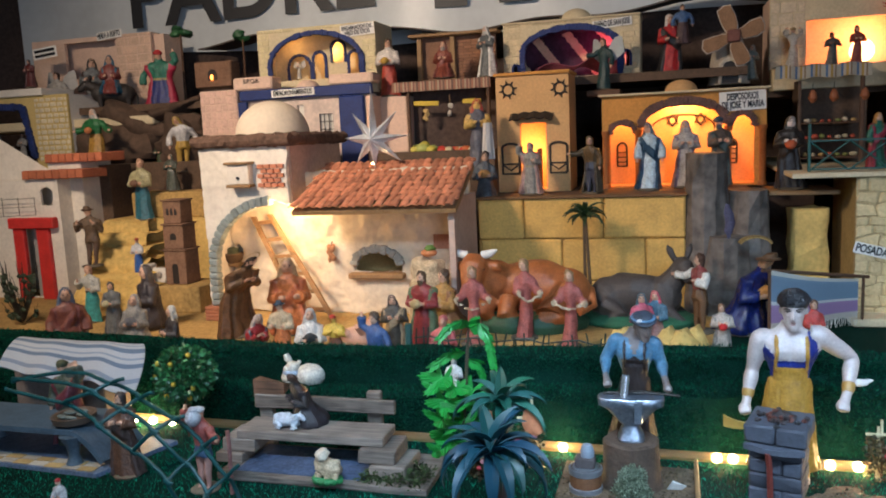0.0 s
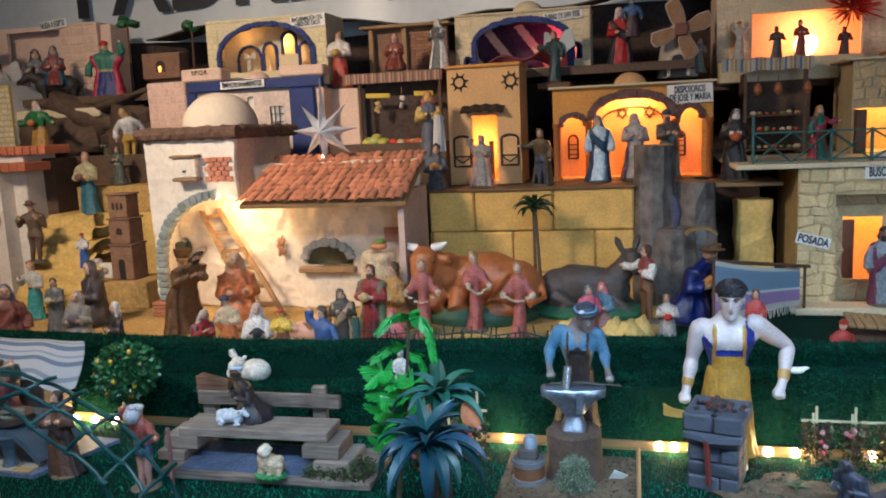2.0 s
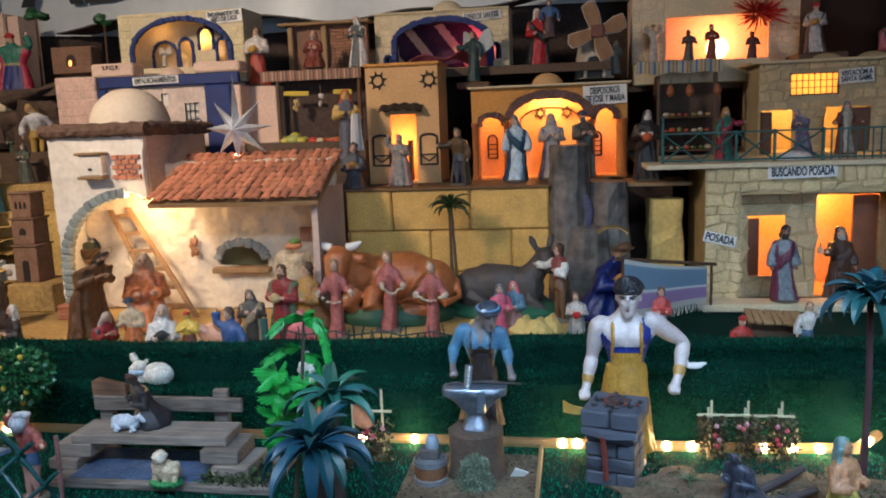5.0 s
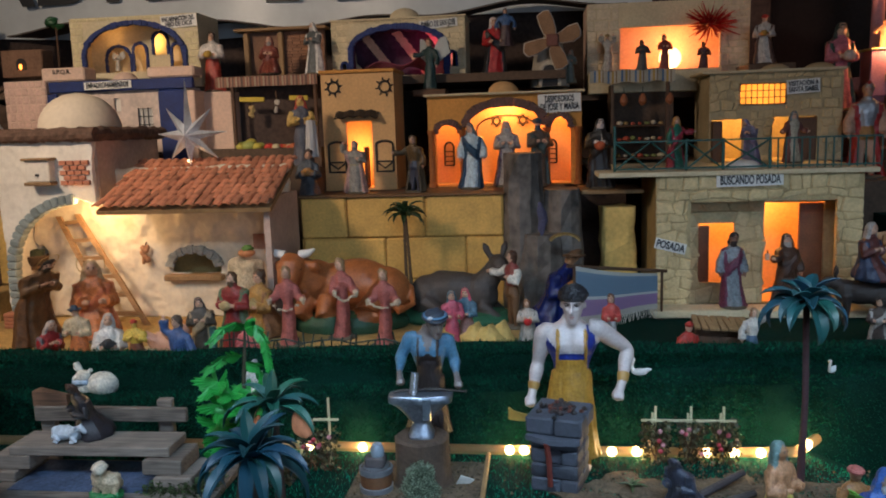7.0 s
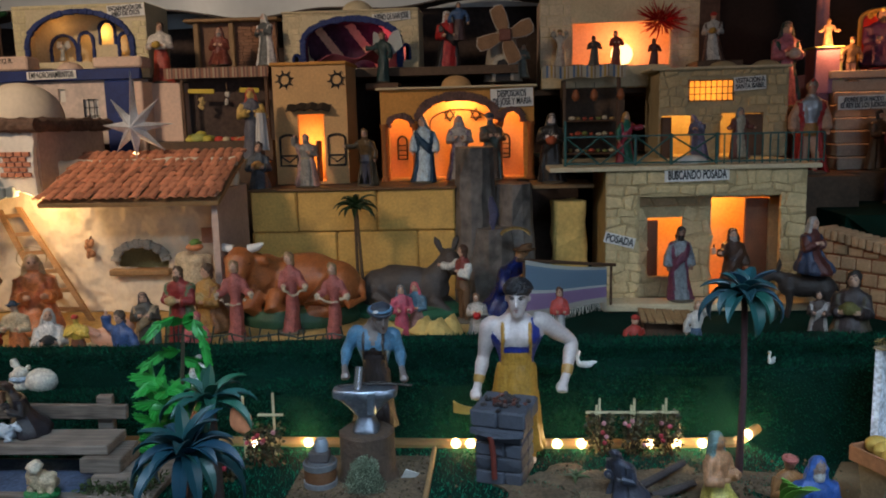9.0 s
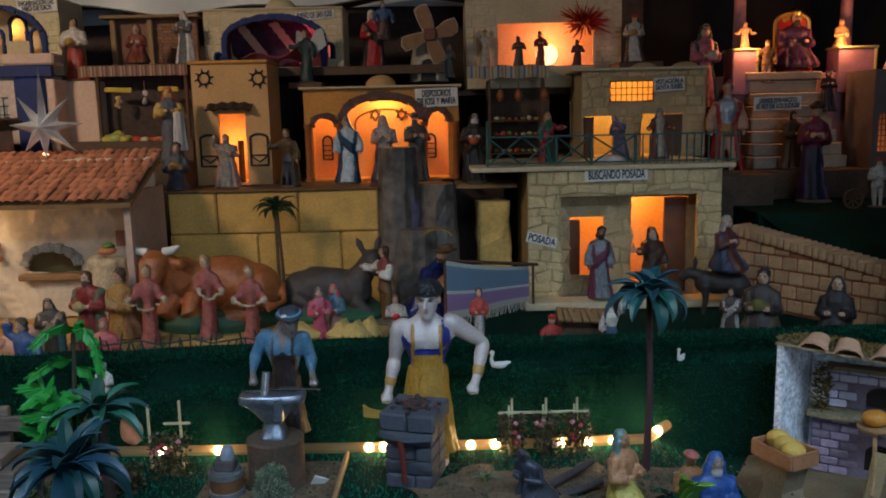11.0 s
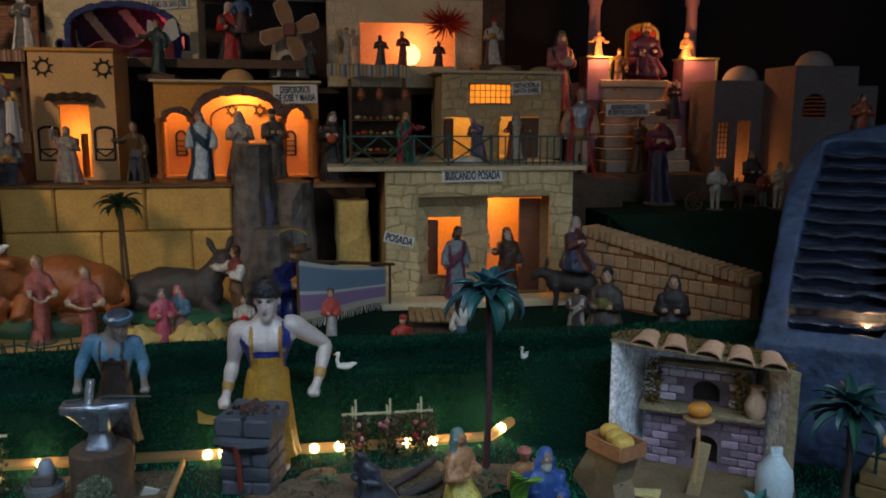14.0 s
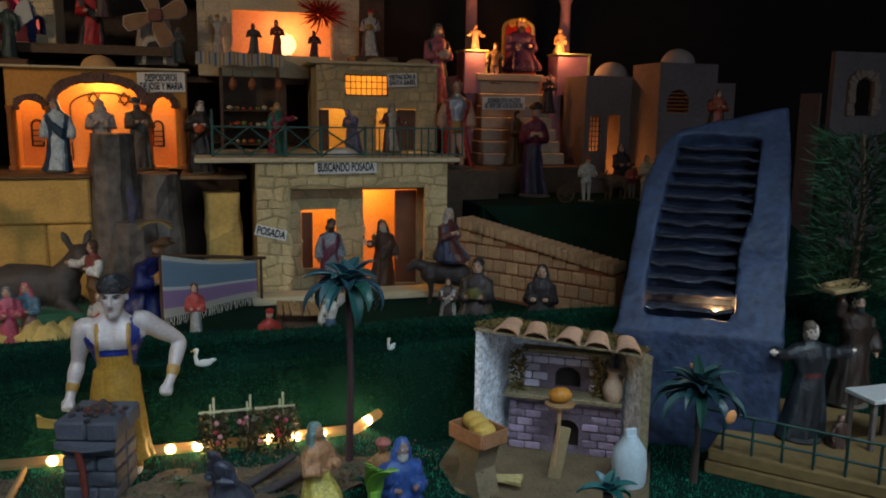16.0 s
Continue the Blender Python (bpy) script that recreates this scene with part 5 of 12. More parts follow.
# ladder in the room
lad = thing("ladder", pose(0, 0, 0), "small wooden ladder leaning on the stable wall", "ladder")
RUNG = grained(0.30, 0.17, 0.075, "ladder_wood")
la, lb = (Vector((-1.163, 2.30, 0.926)), Vector((-1.362, 2.385, 1.255))), (Vector((-1.048, 2.29, 0.926)), Vector((-1.300, 2.385, 1.262)))
for q0, q1 in (la, lb):
    b = Build()
    b.loft([[c + Vector(o) for o in ((-0.0085, -0.005, 0), (0.0085, -0.005, 0), (0.0085, 0.005, 0), (-0.0085, 0.005, 0))] for c in (q0, q0.lerp(q1, 0.35) + Vector((0.002, 0, 0)), q0.lerp(q1, 0.7), q1)], RUNG)
    part("rail", b, lad, "", None, False)
for k in range(6):
    b = Build()
    u = (k + 0.6) / 6
    q0, q1 = la[0].lerp(la[1], u), lb[0].lerp(lb[1], u)
    b.loft([[c + Vector(o) for o in ((0, -0.0045, -0.006), (0, -0.0045, 0.006), (0, 0.0035, 0.006), (0, 0.0035, -0.006))] for c in (q0, q1)], RUNG)
    part("rung", b, lad, "", None, False)
# bunch hung on the wall, basket in the niche
b = Build()
rng = random.Random(4)
for k in range(14):
    b.ball((rng.uniform(-0.012, 0.012), -0.008, -0.05 * rng.random()), 0.007, 0.006, 0.010, paint(0.36, 0.17, 0.08, 0.7, 0.35, name="dried_bunch"), 8, 6, rough=0.3)
b.tube([(0, 0.006, 0.012), (0, -0.004, 0.004), (0, -0.008, -0.01)], 0.002, BROWN, 5)
single("dried_bunch", b, pose(-1.084, 2.392, 1.155), "brown dried bunch hung on a plaster wall", "bunch")
b = Build()
b.lathe(0, 0, [(0.026, 0), (0.036, 0.012), (0.040, 0.03), (0.036, 0.034), (0.030, 0.02)], paint(0.10, 0.06, 0.03, 0.8, 0.5, 300.0, name="wicker"), 16)
b.ball((0, 0, 0.034), 0.030, 0.026, 0.018, paint(0.05, 0.06, 0.03, 0.8, 0.5, name="dark_greens"), 12, 8, rough=0.5)
single("wicker_basket", b, pose(-1.458, 2.395, 1.098), "small dark wicker basket on a niche sill", "basket")
# star of mirror foil on the roof
FOIL = paint(0.72, 0.74, 0.76, 0.3, 0.4, 300.0, metal=0.45, name="silver_glitter", bump=0.8)
b = Build()
c = Vector((-0.928, 2.42, 1.495))
pts = []
tips = [(90, 0.175), (46, 0.12), (4, 0.125), (-38, 0.118), (-90, 0.095), (-130, 0.095), (176, 0.10), (128, 0.11)]
tips.sort()
outl = []
for k, (a, rr) in enumerate(tips):
    a2 = (a + (tips[(k + 1) % len(tips)][0] + (360 if k == len(tips) - 1 else 0))) / 2
    outl.append((rr * math.cos(math.radians(a)), rr * math.sin(math.radians(a))))
    outl.append((0.038 * math.cos(math.radians(a2)), 0.038 * math.sin(math.radians(a2))))
n = len(outl)
vs = [c + Vector((x, 0, z)) for x, z in outl] + [c + Vector((0, -0.03, 0)), c + Vector((0, 0.03, 0))]
b.add(vs, [(i, (i + 1) % n, n) for i in range(n)] + [((i + 1) % n, i, n + 1) for i in range(n)], FOIL)
single("star", b, pose(0, 0, 0), "large eight-pointed silver glitter star standing on the roof", "star", smooth=False)
bulb_lamp("star_bulb", -0.948, 2.46, 1.409, 0.2, (1.0, 0.6, 0.3), 0.012)
b = Build()
b.ball((-0.945, 2.452, 1.409), 0.009, 0.009, 0.012, glow(1.0, 0.65, 0.3, 14.0, "star_bulb_glass"), 10, 7)
single("star_bulb_glass", b, pose(0, 0, 0), "small lit bulb beside the star", "bulb")

# inn of stone at the terrace, with a lit room
x0, x1 = 0.493, 1.079
zb, zt = T, 1.331
inn = thing("inn", pose((x0 + x1) / 2, 2.55, T), "pale rough stone inn with a wide opening and lit rooms", "model house", "model houses")
o0, o1 = 0.593, 1.007
oz = 1.252
hole = rect(o0, o1, zb + 0.006, oz)
INNB = paint(0.42, 0.33, 0.18, 0.95, 0.25, 90.0, name="inn_plaster", blotch=14.0)
wpart("front_wall", wall_with_holes(Build(), x0, x1, zb, zt, 2.46, 2.475, [hole], STONEJ), inn)
b = Build()
b.box(x0, x0 + 0.014, 2.475, 2.80, zb, zt, paint(0.42, 0.29, 0.11, 0.9, 0.25, 90.0, name="ochre_side", blotch=10.0))
b.box(x1 - 0.014, x1, 2.475, 2.80, zb, zt, INNB)
b.box(x0 + 0.014, x1 - 0.014, 2.78, 2.80, zb, zt, INNB)
wpart("body", b, inn)
stone_face(inn, x0, x1, zb, zt, 2.46, 0.046, 0.034, STONE, [hole], 0.007, 0.5, "stone", 0.0028, 11, 0.0, 0.013)
# inner wall with a window and a doorway
iw = 2.55
h1 = rect(0.634, 0.744, 0.991, 1.178)
h2 = rect(0.828, 1.004, zb + 0.005, 1.238)
wpart("inner_wall", wall_with_holes(Build(), x0 + 0.014, x1 - 0.014, zb, zt - 0.006, iw, iw + 0.012, [h1, h2], INNB), inn)
stone_face(inn, o0 - 0.02, o1, zb + 0.004, oz + 0.02, iw, 0.06, 0.045, pieces(0.54, 0.43, 0.24, 0.9, 0.1, "inner_stone", 0.9), [h1, h2], 0.004, 0.4, "inner_stone", 0.0024, 12, 0.0, 0.012)
b = Build()
b.box(0.935, 1.007, 2.565, 2.575, zb + 0.004, 1.234, paint(0.20, 0.075, 0.03, 0.6, 0.3, 200.0, name="red_door_wood"), 0.002)
d = wpart("door", b, inn, "reddish brown wooden door, half open")
b = Build()
b.box(0.637, 0.67, 2.565, 2.572, 0.99, 1.168, paint(0.17, 0.06, 0.025, 0.6, 0.3, 200.0, name="red_door_wood"), 0.002)
wpart("shutter", b, inn)
shell_parts(inn, x0 + 0.016, x1 - 0.016, 2.565, 2.775, zb + 0.001, zt - 0.008, ORANGE)
bulb_lamp("inn_bulb", h2[2][0] + 0.04, 2.66, zt - 0.08, 1.0, (1.0, 0.48, 0.12))
bulb_lamp("inn_bulb_west", h1[2][0] + 0.04, 2.66, zt - 0.1, 0.5, (1.0, 0.48, 0.12))
b = Build()
b.box(x0 - 0.02, x1 + 0.03, 2.36, 2.452, T - 0.002, 0.946, CREAM, 0.004)
wpart("doorstep", b, inn, "pale plastered step before the inn")
b = Build()
b.box(x0 - 0.17, x1 + 0.035, 2.44, 3.6, zt, BALC, CREAM, 0.002)
wpart("roof_slab", b, inn, "thin pale slab that makes a terrace")
paper_label(0.757, 2.448, 1.316, 0.188, 0.036, ["BUSCANDO POSADA"], "white paper label with black capitals on the inn's lintel", -1)
paper_label(0.533, 2.448, 1.124, 0.093, 0.032, ["POSADA"], "white paper label with black capitals, hung askew on the inn", 14)

# upper house of the visitation
x0, x1 = 0.726, 1.158
zt = 1.644
h = thing("visit_house", pose((x0 + x1) / 2, 3.0, BALC), "beige stone house with a lit grilled window and two doorways", "model house", "model houses")
wz0, wz1 = 1.539, 1.607
win = rect(0.826, 0.975, wz0, wz1)
d1 = rect(0.733, 0.836, BALC + 0.004, 1.491)
d2 = rect(0.935, 1.079, BALC + 0.004, 1.495)
VIS = paint(0.44, 0.35, 0.20, 0.9, 0.18, 90.0, name="beige_plaster", blotch=10.0)
wpart("front_wall", wall_with_holes(Build(), x0, x1, BALC, zt, 2.87, 2.882, [win, d1, d2], VIS), h)
shell_parts(h, x0, x1, 2.882, 3.12, BALC, zt, VIS)
stone_face(h, x0, x1, BALC, zt, 2.87, 0.038, 0.03, pieces(0.54, 0.42, 0.23, 0.9, 0.08, "beige_stone", 0.8), [win, d1, d2, rect(0.976, 1.085, 1.568, 1.618)], 0.005, 0.4, "stone", 0.0028, 13, 0.18, 0.008)
b = Build()
for k in range(9):
    xx = win[2][0] + (win[0][0] - win[2][0]) * k / 8
    b.box(xx - 0.0013, xx + 0.0013, 2.868, 2.871, wz0, wz1, BLACKP)
for k in range(4):
    zz = wz0 + (wz1 - wz0) * k / 3
    b.box(win[2][0] - 0.003, win[0][0] + 0.003, 2.8645, 2.8678, zz - 0.0013, zz + 0.0013, BLACKP)
wpart("window_grille", b, h, "black window grille")
b = Build()
b.box(win[2][0] - 0.004, win[0][0] + 0.004, 2.886, 2.888, wz0 - 0.004, wz1 + 0.004, translucent(0.8, 0.62, 0.36, "oiled_paper"))
wpart("window_paper", b, h)
b = Build()
b.box(0.733, 0.764, 2.84, 2.869, BALC + 0.003, 1.487, BROWN, 0.002)
wpart("door", b, h, "dark brown door standing open")
b = Build()
b.box(1.012, 1.079, 2.874, 2.882, BALC + 0.003, 1.491, BROWN, 0.002)
wpart("door", b, h, "dark brown door")
b = Build()
b.box(x0 - 0.03, x1 + 0.004, 2.85, 3.125, zt, zt + 0.009, CREAM, 0.002)
wpart("roof_board", b, h)
for dx in (0.967, 1.115):
    b = Build()
    b.lathe(dx, 2.98, [(0.05 * math.cos(a), zt + 0.009 + 0.024 * math.sin(a)) for a in [k * math.pi / 2 / 6 for k in range(7)]], VIS, 16)
    wpart("low_dome", b, h, "", True)
bulb_lamp("visit_bulb", (x0 + x1) / 2 - 0.04, 3.0, zt - 0.06, 1.1, (1.0, 0.52, 0.13))
bulb_lamp("visit_window_bulb", (win[0][0] + win[2][0]) / 2, 2.93, (wz0 + wz1) / 2, 0.3, (1.0, 0.55, 0.15))
paper_label(1.027, 2.862, 1.594, 0.107, 0.046, ["VISITACIÓN A", "SANTA ISABEL"], "white paper label with black capitals beside a lit window", -3)

# terrace railing of crossed slats
GREENW = paint(0.012, 0.075, 0.06, 0.55, 0.3, name="green_slat")
r = thing("terrace_railing", pose(0, 2.5, BALC), "dark green railing of crossed slats on the terrace edge", "railing")
xs = [0.375, 0.585, 0.692, 0.826]
zr0, zr1 = BALC + 0.004, 1.433
for a in xs:
    b = Build()
    b.box(a - 0.004, a + 0.004, 2.496, 2.504, BALC, zr1 + (0.05 if a == xs[0] else 0.005), GREENW, 0.001)
    wpart("post", b, r)
for a, c in zip(xs, xs[1:]):
    k = max(1, round((c - a) / 0.12))
    for i in range(k):
        p, q = a + (c - a) * i / k, a + (c - a) * (i + 1) / k
        for za, zb2, yy in ((zr0, zr1, 2.497), (zr1, zr0, 2.503)):
            b = Build()
            b.tube([(p, yy, za), (q, yy, zb2)], 0.003, GREENW, 5)
            wpart("slat", b, r)
for zz in (zr0 + 0.003, zr1):
    b = Build()
    b.box(xs[0], 1.139, 2.4965, 2.5035, zz - 0.0025, zz + 0.0025, GREENW)
    wpart("rail", b, r)
e0, e1 = xs[-1], 1.139
for k in range(15):
    b = Build()
    b.box(e0 + (e1 - e0) * k / 14 - 0.002, e0 + (e1 - e0) * k / 14 + 0.002, 2.498, 2.502, BALC, zr1, GREENW)
    wpart("picket", b, r)

# market stall beside it
st = thing("market_stall", pose(0.505, 2.97, BALC), "dark wooden market stall with laden shelves and striped awning", "stall")
sx0, sx1 = 0.426, 0.594
szt = 1.625
b = Build()
b.box(sx0 - 0.02, sx1 + 0.05, 3.09, 3.1, BALC, szt + 0.02, shelf_wood)
b.box(sx0 - 0.02, sx0 - 0.01, 2.96, 3.09, BALC, szt, shelf_wood)
wpart("back", b, st)
for sz in (1.483, 1.427, 1.367):
    b = Build()
    b.box(sx0 - 0.01, sx1 + 0.012, 2.95, 3.09, sz - 0.006, sz, BROWN, 0.002)
    wpart("shelf", b, st)
b = Build()
b.box(sx1 + 0.0, sx1 + 0.013, 2.945, 2.958, BALC, szt + 0.03, BROWN, 0.002)
wpart("post", b, st)
aw0, aw1 = 0.331, 0.622
az0, az1 = 1.631, 1.675
cl = striped([(0.0, 0.55, 0.52, 0.42), (0.3, 0.12, 0.22, 0.4), (0.45, 0.6, 0.55, 0.45), (0.62, 0.55, 0.36, 0.1), (0.78, 0.6, 0.56, 0.48), (0.9, 0.3, 0.2, 0.12)], 0.16, 0)
b = Build()
b.sheet(lambda u, v: (aw0 + (aw1 - aw0) * u, 2.93 + 0.2 * max(0.0, v - 0.4) + 0.004 * math.sin(30 * u), az0 + (az1 - az0) * min(1.0, v / 0.4) + 0.003 * math.sin(18 * u)), 40, 8, cl, 0.003)
wpart("awning", b, st, "striped cloth awning", True)
rng = random.Random(5)
for sz in (1.483, 1.427, 1.367):
    for k in range(7):
        rr = rng.uniform(0.006, 0.011)
        b = Build()
        b.ball((0, 0, rr * 0.8), rr * rng.uniform(0.9, 1.5), rr, rr * 0.8, paint(*rng.choice([(0.5, 0.3, 0.1), (0.45, 0.08, 0.04), (0.5, 0.42, 0.25), (0.2, 0.22, 0.06), (0.6, 0.5, 0.35)]), 0.6, name="stall_ware"), 10, 6, rough=0.1)
        single("stall_ware", b, pose(sx0 + (sx1 - sx0) * (k + 0.5) / 7, 2.97 + rng.uniform(0, 0.05), sz), "small round loaf or fruit on a stall shelf", "ware", "wares on the stall")
for k, hx in enumerate((0.45, 0.515, 0.607)):
    b = Build()
    zc = 1.57
    b.tube([(0, 0, 0.045), (0, 0, 0.02)], 0.0012, BLACKP, 5)
    b.lathe(0, 0, [(0.004, 0.022), (0.012, 0.01), (0.015, -0.006), (0.006, -0.02)], paint(0.30, 0.10, 0.04, 0.5, name="ham"), 10)
    single("hanging_ham", b, pose(hx, 2.95, zc), "small cured ham hung from the stall", "ham", "hams on the stall")

# highest room with a glowing globe
x0, x1 = 0.337, 0.931
zt, zb = 1.915 + 0.02, 1.60
h = thing("pink_room", pose((x0 + x1) / 2, 3.3, zb), "pale open room with a pink back wall and glowing globe", "model house", "model houses")
o = rect(0.46, 0.824, zb + 0.004, 1.845)
wpart("front_wall", wall_with_holes(Build(), x0, x1, zb, zt, 3.18, 3.195, [o], CREAM), h)
shell_parts(h, x0, x1, 3.195, 3.42, zb, zt, PINK)
stone_face(h, x0, o[2][0] - 0.004, zb, zt, 3.18, 0.05, 0.04, pieces(0.62, 0.52, 0.36, 0.9, 0.07, "pale_block"), (), 0.003, 0.15, "block", 0.003, 21)
stone_face(h, o[0][0] + 0.004, x1, zb, zt, 3.18, 0.04, 0.022, pieces(0.62, 0.52, 0.36, 0.9, 0.07, "pale_block"), (), 0.003, 0.15, "block", 0.003, 22)
gx, gz = 0.655, 1.731
b = Build()
b.ball((gx, 3.25, gz), 0.042, 0.042, 0.042, glow(1.0, 0.62, 0.28, 5.5, "globe_glass"), 20, 14)
single("globe_lamp", b, pose(0, 0, 0), "round glowing globe lamp standing for the sun", "lamp")
b = Build()
b.box(gx - 0.02, gx + 0.02, 3.235, 3.265, zb, gz - 0.038, BROWN, 0.003)
wpart("globe_stand", b, h)
bulb_lamp("globe_bulb", gx + 0.03, 3.33, gz + 0.05, 0.8, (1.0, 0.34, 0.10), 0.03)

# ---- village at the west end ----
# white house with a red doorway and brick caps
Yh = 2.55
h = thing("white_house", pose(-2.5, 2.65, T), "whitewashed house with a red doorway and red brick caps", "model house", "model houses")
fx0, fx1 = -2.774, -2.294
zt = 1.397
door = rect(-2.475, -2.415, T + 0.006, 1.208)
wn = arch_outline(-2.38, -2.324, 1.296, 1.349, 0.018)
wpart("front_wall", wall_with_holes(Build(), fx0, fx1, T, zt, Yh, Yh + 0.012, [door, wn], STW), h)
b = Build()
b.box(fx1 - 0.012, fx1, Yh + 0.012, Yh + 0.2, T, zt, STW)
b.box(fx0, fx1 - 0.012, Yh + 0.19, Yh + 0.2, T, zt, STW)
wpart("side_wall", b, h)
ux0, ux1 = -2.395, -2.237
b = Build()
b.box(ux0, ux1, 2.62, 2.80, T, 1.459, STW, 0.003)
wpart("upper_block", b, h)
RED = paint(0.55, 0.03, 0.025, 0.6, 0.2, name="red_paint")
for a, c, za, zb2 in ((-2.518, -2.466, T, 1.218), (-2.405, -2.348, T, 1.218)):
    b = Build()
    b.box(a, c, Yh - 0.02, Yh, za, zb2, RED, 0.003)
    wpart("door_post", b, h, "red painted post")
b = Build()
b.box(-2.525, -2.308, Yh - 0.034, Yh, 1.208, 1.25, RED, 0.004)
wpart("lintel", b, h, "red painted lintel")
b = Build()
b.box(door[2][0], door[0][0], Yh + 0.04, Yh + 0.05, T, door[1][1], paint(0.35, 0.33, 0.3, 0.7, 0.1, name="grey_door"))
wpart("door", b, h)
BR = pieces(0.48, 0.15, 0.07, 0.9, 0.25, "brick_piece", 0.7)
for a, c, za, yy, n in ((-2.443, -2.153, 1.399, 2.53, 8), (-2.389, -2.118, 1.459, 2.60, 8)):
    for k in range(n):
        w = (c - a) / n
        wpart("cap_brick", block(a + w * k + 0.001, a + w * (k + 1) - 0.002, yy, yy + 0.14, za, za + 0.034, BR, 0.003, 0.002), h)
b = Build()
for k in range(6):
    xx = fx0 + (fx1 - 0.09 - fx0) * k / 5
    b.tube([(xx, Yh - 0.03, 1.26), (xx, Yh - 0.03, 1.331)], 0.0012, BLACKP, 4)
for zz in (1.262, 1.295, 1.328):
    b.tube([(fx0, Yh - 0.03, zz - 0.01), (fx1 - 0.09, Yh - 0.03, zz)], 0.0012, BLACKP, 4)
wpart("wire_grid", b, h, "thin black wire grid")
b = Build()
b.add([(-2.748, 2.6, 1.652), (-2.373, 2.6, 1.435), (-2.382, 2.6, 1.368), (-2.793, 2.6, 1.379), (-2.854, 2.7, 1.658), (-2.464, 2.7, 1.432), (-2.474, 2.7, 1.363), (-2.901, 2.7, 1.374)], [(0, 3, 2, 1), (4, 5, 6, 7), (0, 1, 5, 4), (1, 2, 6, 5), (2, 3, 7, 6), (3, 0, 4, 7)], STW)
wpart("gable", b, h)

# yellow rock stairs and ochre platform
ROCK = paint(0.62, 0.42, 0.13, 0.9, 0.25, 70.0, name="yellow_rock", bump=0.9, blotch=16.0)
sx0, sx1 = -2.115, -1.721
zpl = 1.224
b = Build()
b.box(sx0 - 0.06, sx1 + 0.1, 2.66, 2.86, T, zpl, ROCK, 0.004)
b.box(sx0 + 0.02, sx1 + 0.1, 2.72, 2.86, zpl, zpl + 0.1, ochre, 0.004)
single("ochre_platform", b, pose(0, 0, 0), "ochre platform behind the rock stairs", "platform", kind="structure", smooth=False)
stp = thing("rock_stairs", pose(-1.95, 2.45, T), "rough yellow rock stairs leading up to a platform", "stairs")
n = 7
for k in range(n):
    zz, za = T + (zpl - T) * (k + 1) / n, T if k == 0 else T + (zpl - T) * k / n - 0.01
    b = Build()
    cx = -1.886 - 0.02 * k
    xa, xb, ya, yb = cx - 0.20 + 0.012 * k, cx + 0.13 - 0.01 * k, 2.30 + 0.05 * k, 2.66

    def stone_top(u, v):
        front = 1 - max(0.0, min(1.0, v * 4))
        x = xa + (xb - xa) * u
        y = ya + (yb - ya) * max(0.0, v * 1.33 - 0.33)
        z = za + (zz - za) * min(1.0, v * 3.0)
        d = noise.noise_vector((x * 16, y * 16, z * 26 + k)) * 0.016 + noise.noise_vector((x * 50, y * 50, z * 50)) * 0.006
        return Vector((x, y - 0.012 * front, z)) + d * (1.0 if v > 0.01 else 0.2)
    b.sheet(stone_top, 34, 18, ROCK)
    wpart("rock_step", b, stp, "", True)
b = Build()
b.box(-1.74, -1.575, 2.35, 2.52, T, 1.018, ochre, 0.004)
single("ochre_block", b, pose(0, 0, 0), "ochre block beside the stable", "block", kind="structure", smooth=False)
# brown clay tower model
t = thing("clay_tower", pose(-1.686, 2.43, 1.018), "small brown clay church tower with arched openings", "model tower")
CLAY = paint(0.22, 0.12, 0.07, 0.85, 0.3, 120.0, name="brown_clay", bump=0.7)
z0 = 1.018
HH = 1.318 - z0
for k, (w, a, c) in enumerate(((0.043, 0.0, 0.42), (0.040, 0.42, 0.72), (0.036, 0.72, 1.0))):
    b = Build()
    b.box(-w, w, -w, w, HH * a, HH * c - 0.006, CLAY, 0.003)
    b.box(-w - 0.005, w + 0.005, -w - 0.005, w + 0.005, HH * c - 0.006, HH * c, CLAY, 0.002)
    st2 = part("stage", b, t)
    b = Build()
    zz = HH * (a + c) / 2
    for ox in ((0.0,) if k < 2 else (-0.016, 0.0, 0.016)):
        b.loft([[(x + ox, -w - 0.001 + d, z) for x, z in arch_outline(-0.012 if k < 2 else -0.005, 0.012 if k < 2 else 0.005, (0.004 if k == 0 else zz - 0.012), zz, 0.012, 6)] for d in (0.0, 0.002)], BLACKP)
    part("opening", b, t)
# small white crib houses
b = Build()
b.box(-0.03, 0.03, -0.02, 0.02, 0, 0.07, WHITE, 0.004)
b.box(0.03, 0.085, -0.01, 0.02, 0, 0.055, WHITE, 0.004)
b.ball((0.06, -0.012, 0.03), 0.012, 0.006, 0.012, paint(0.35, 0.3, 0.25, 0.8, name="grey_patch"), 8, 5)
single("tiny_house", b, pose(-1.859, 2.46, 1.011), "tiny white crib house with a round hole", "model house")
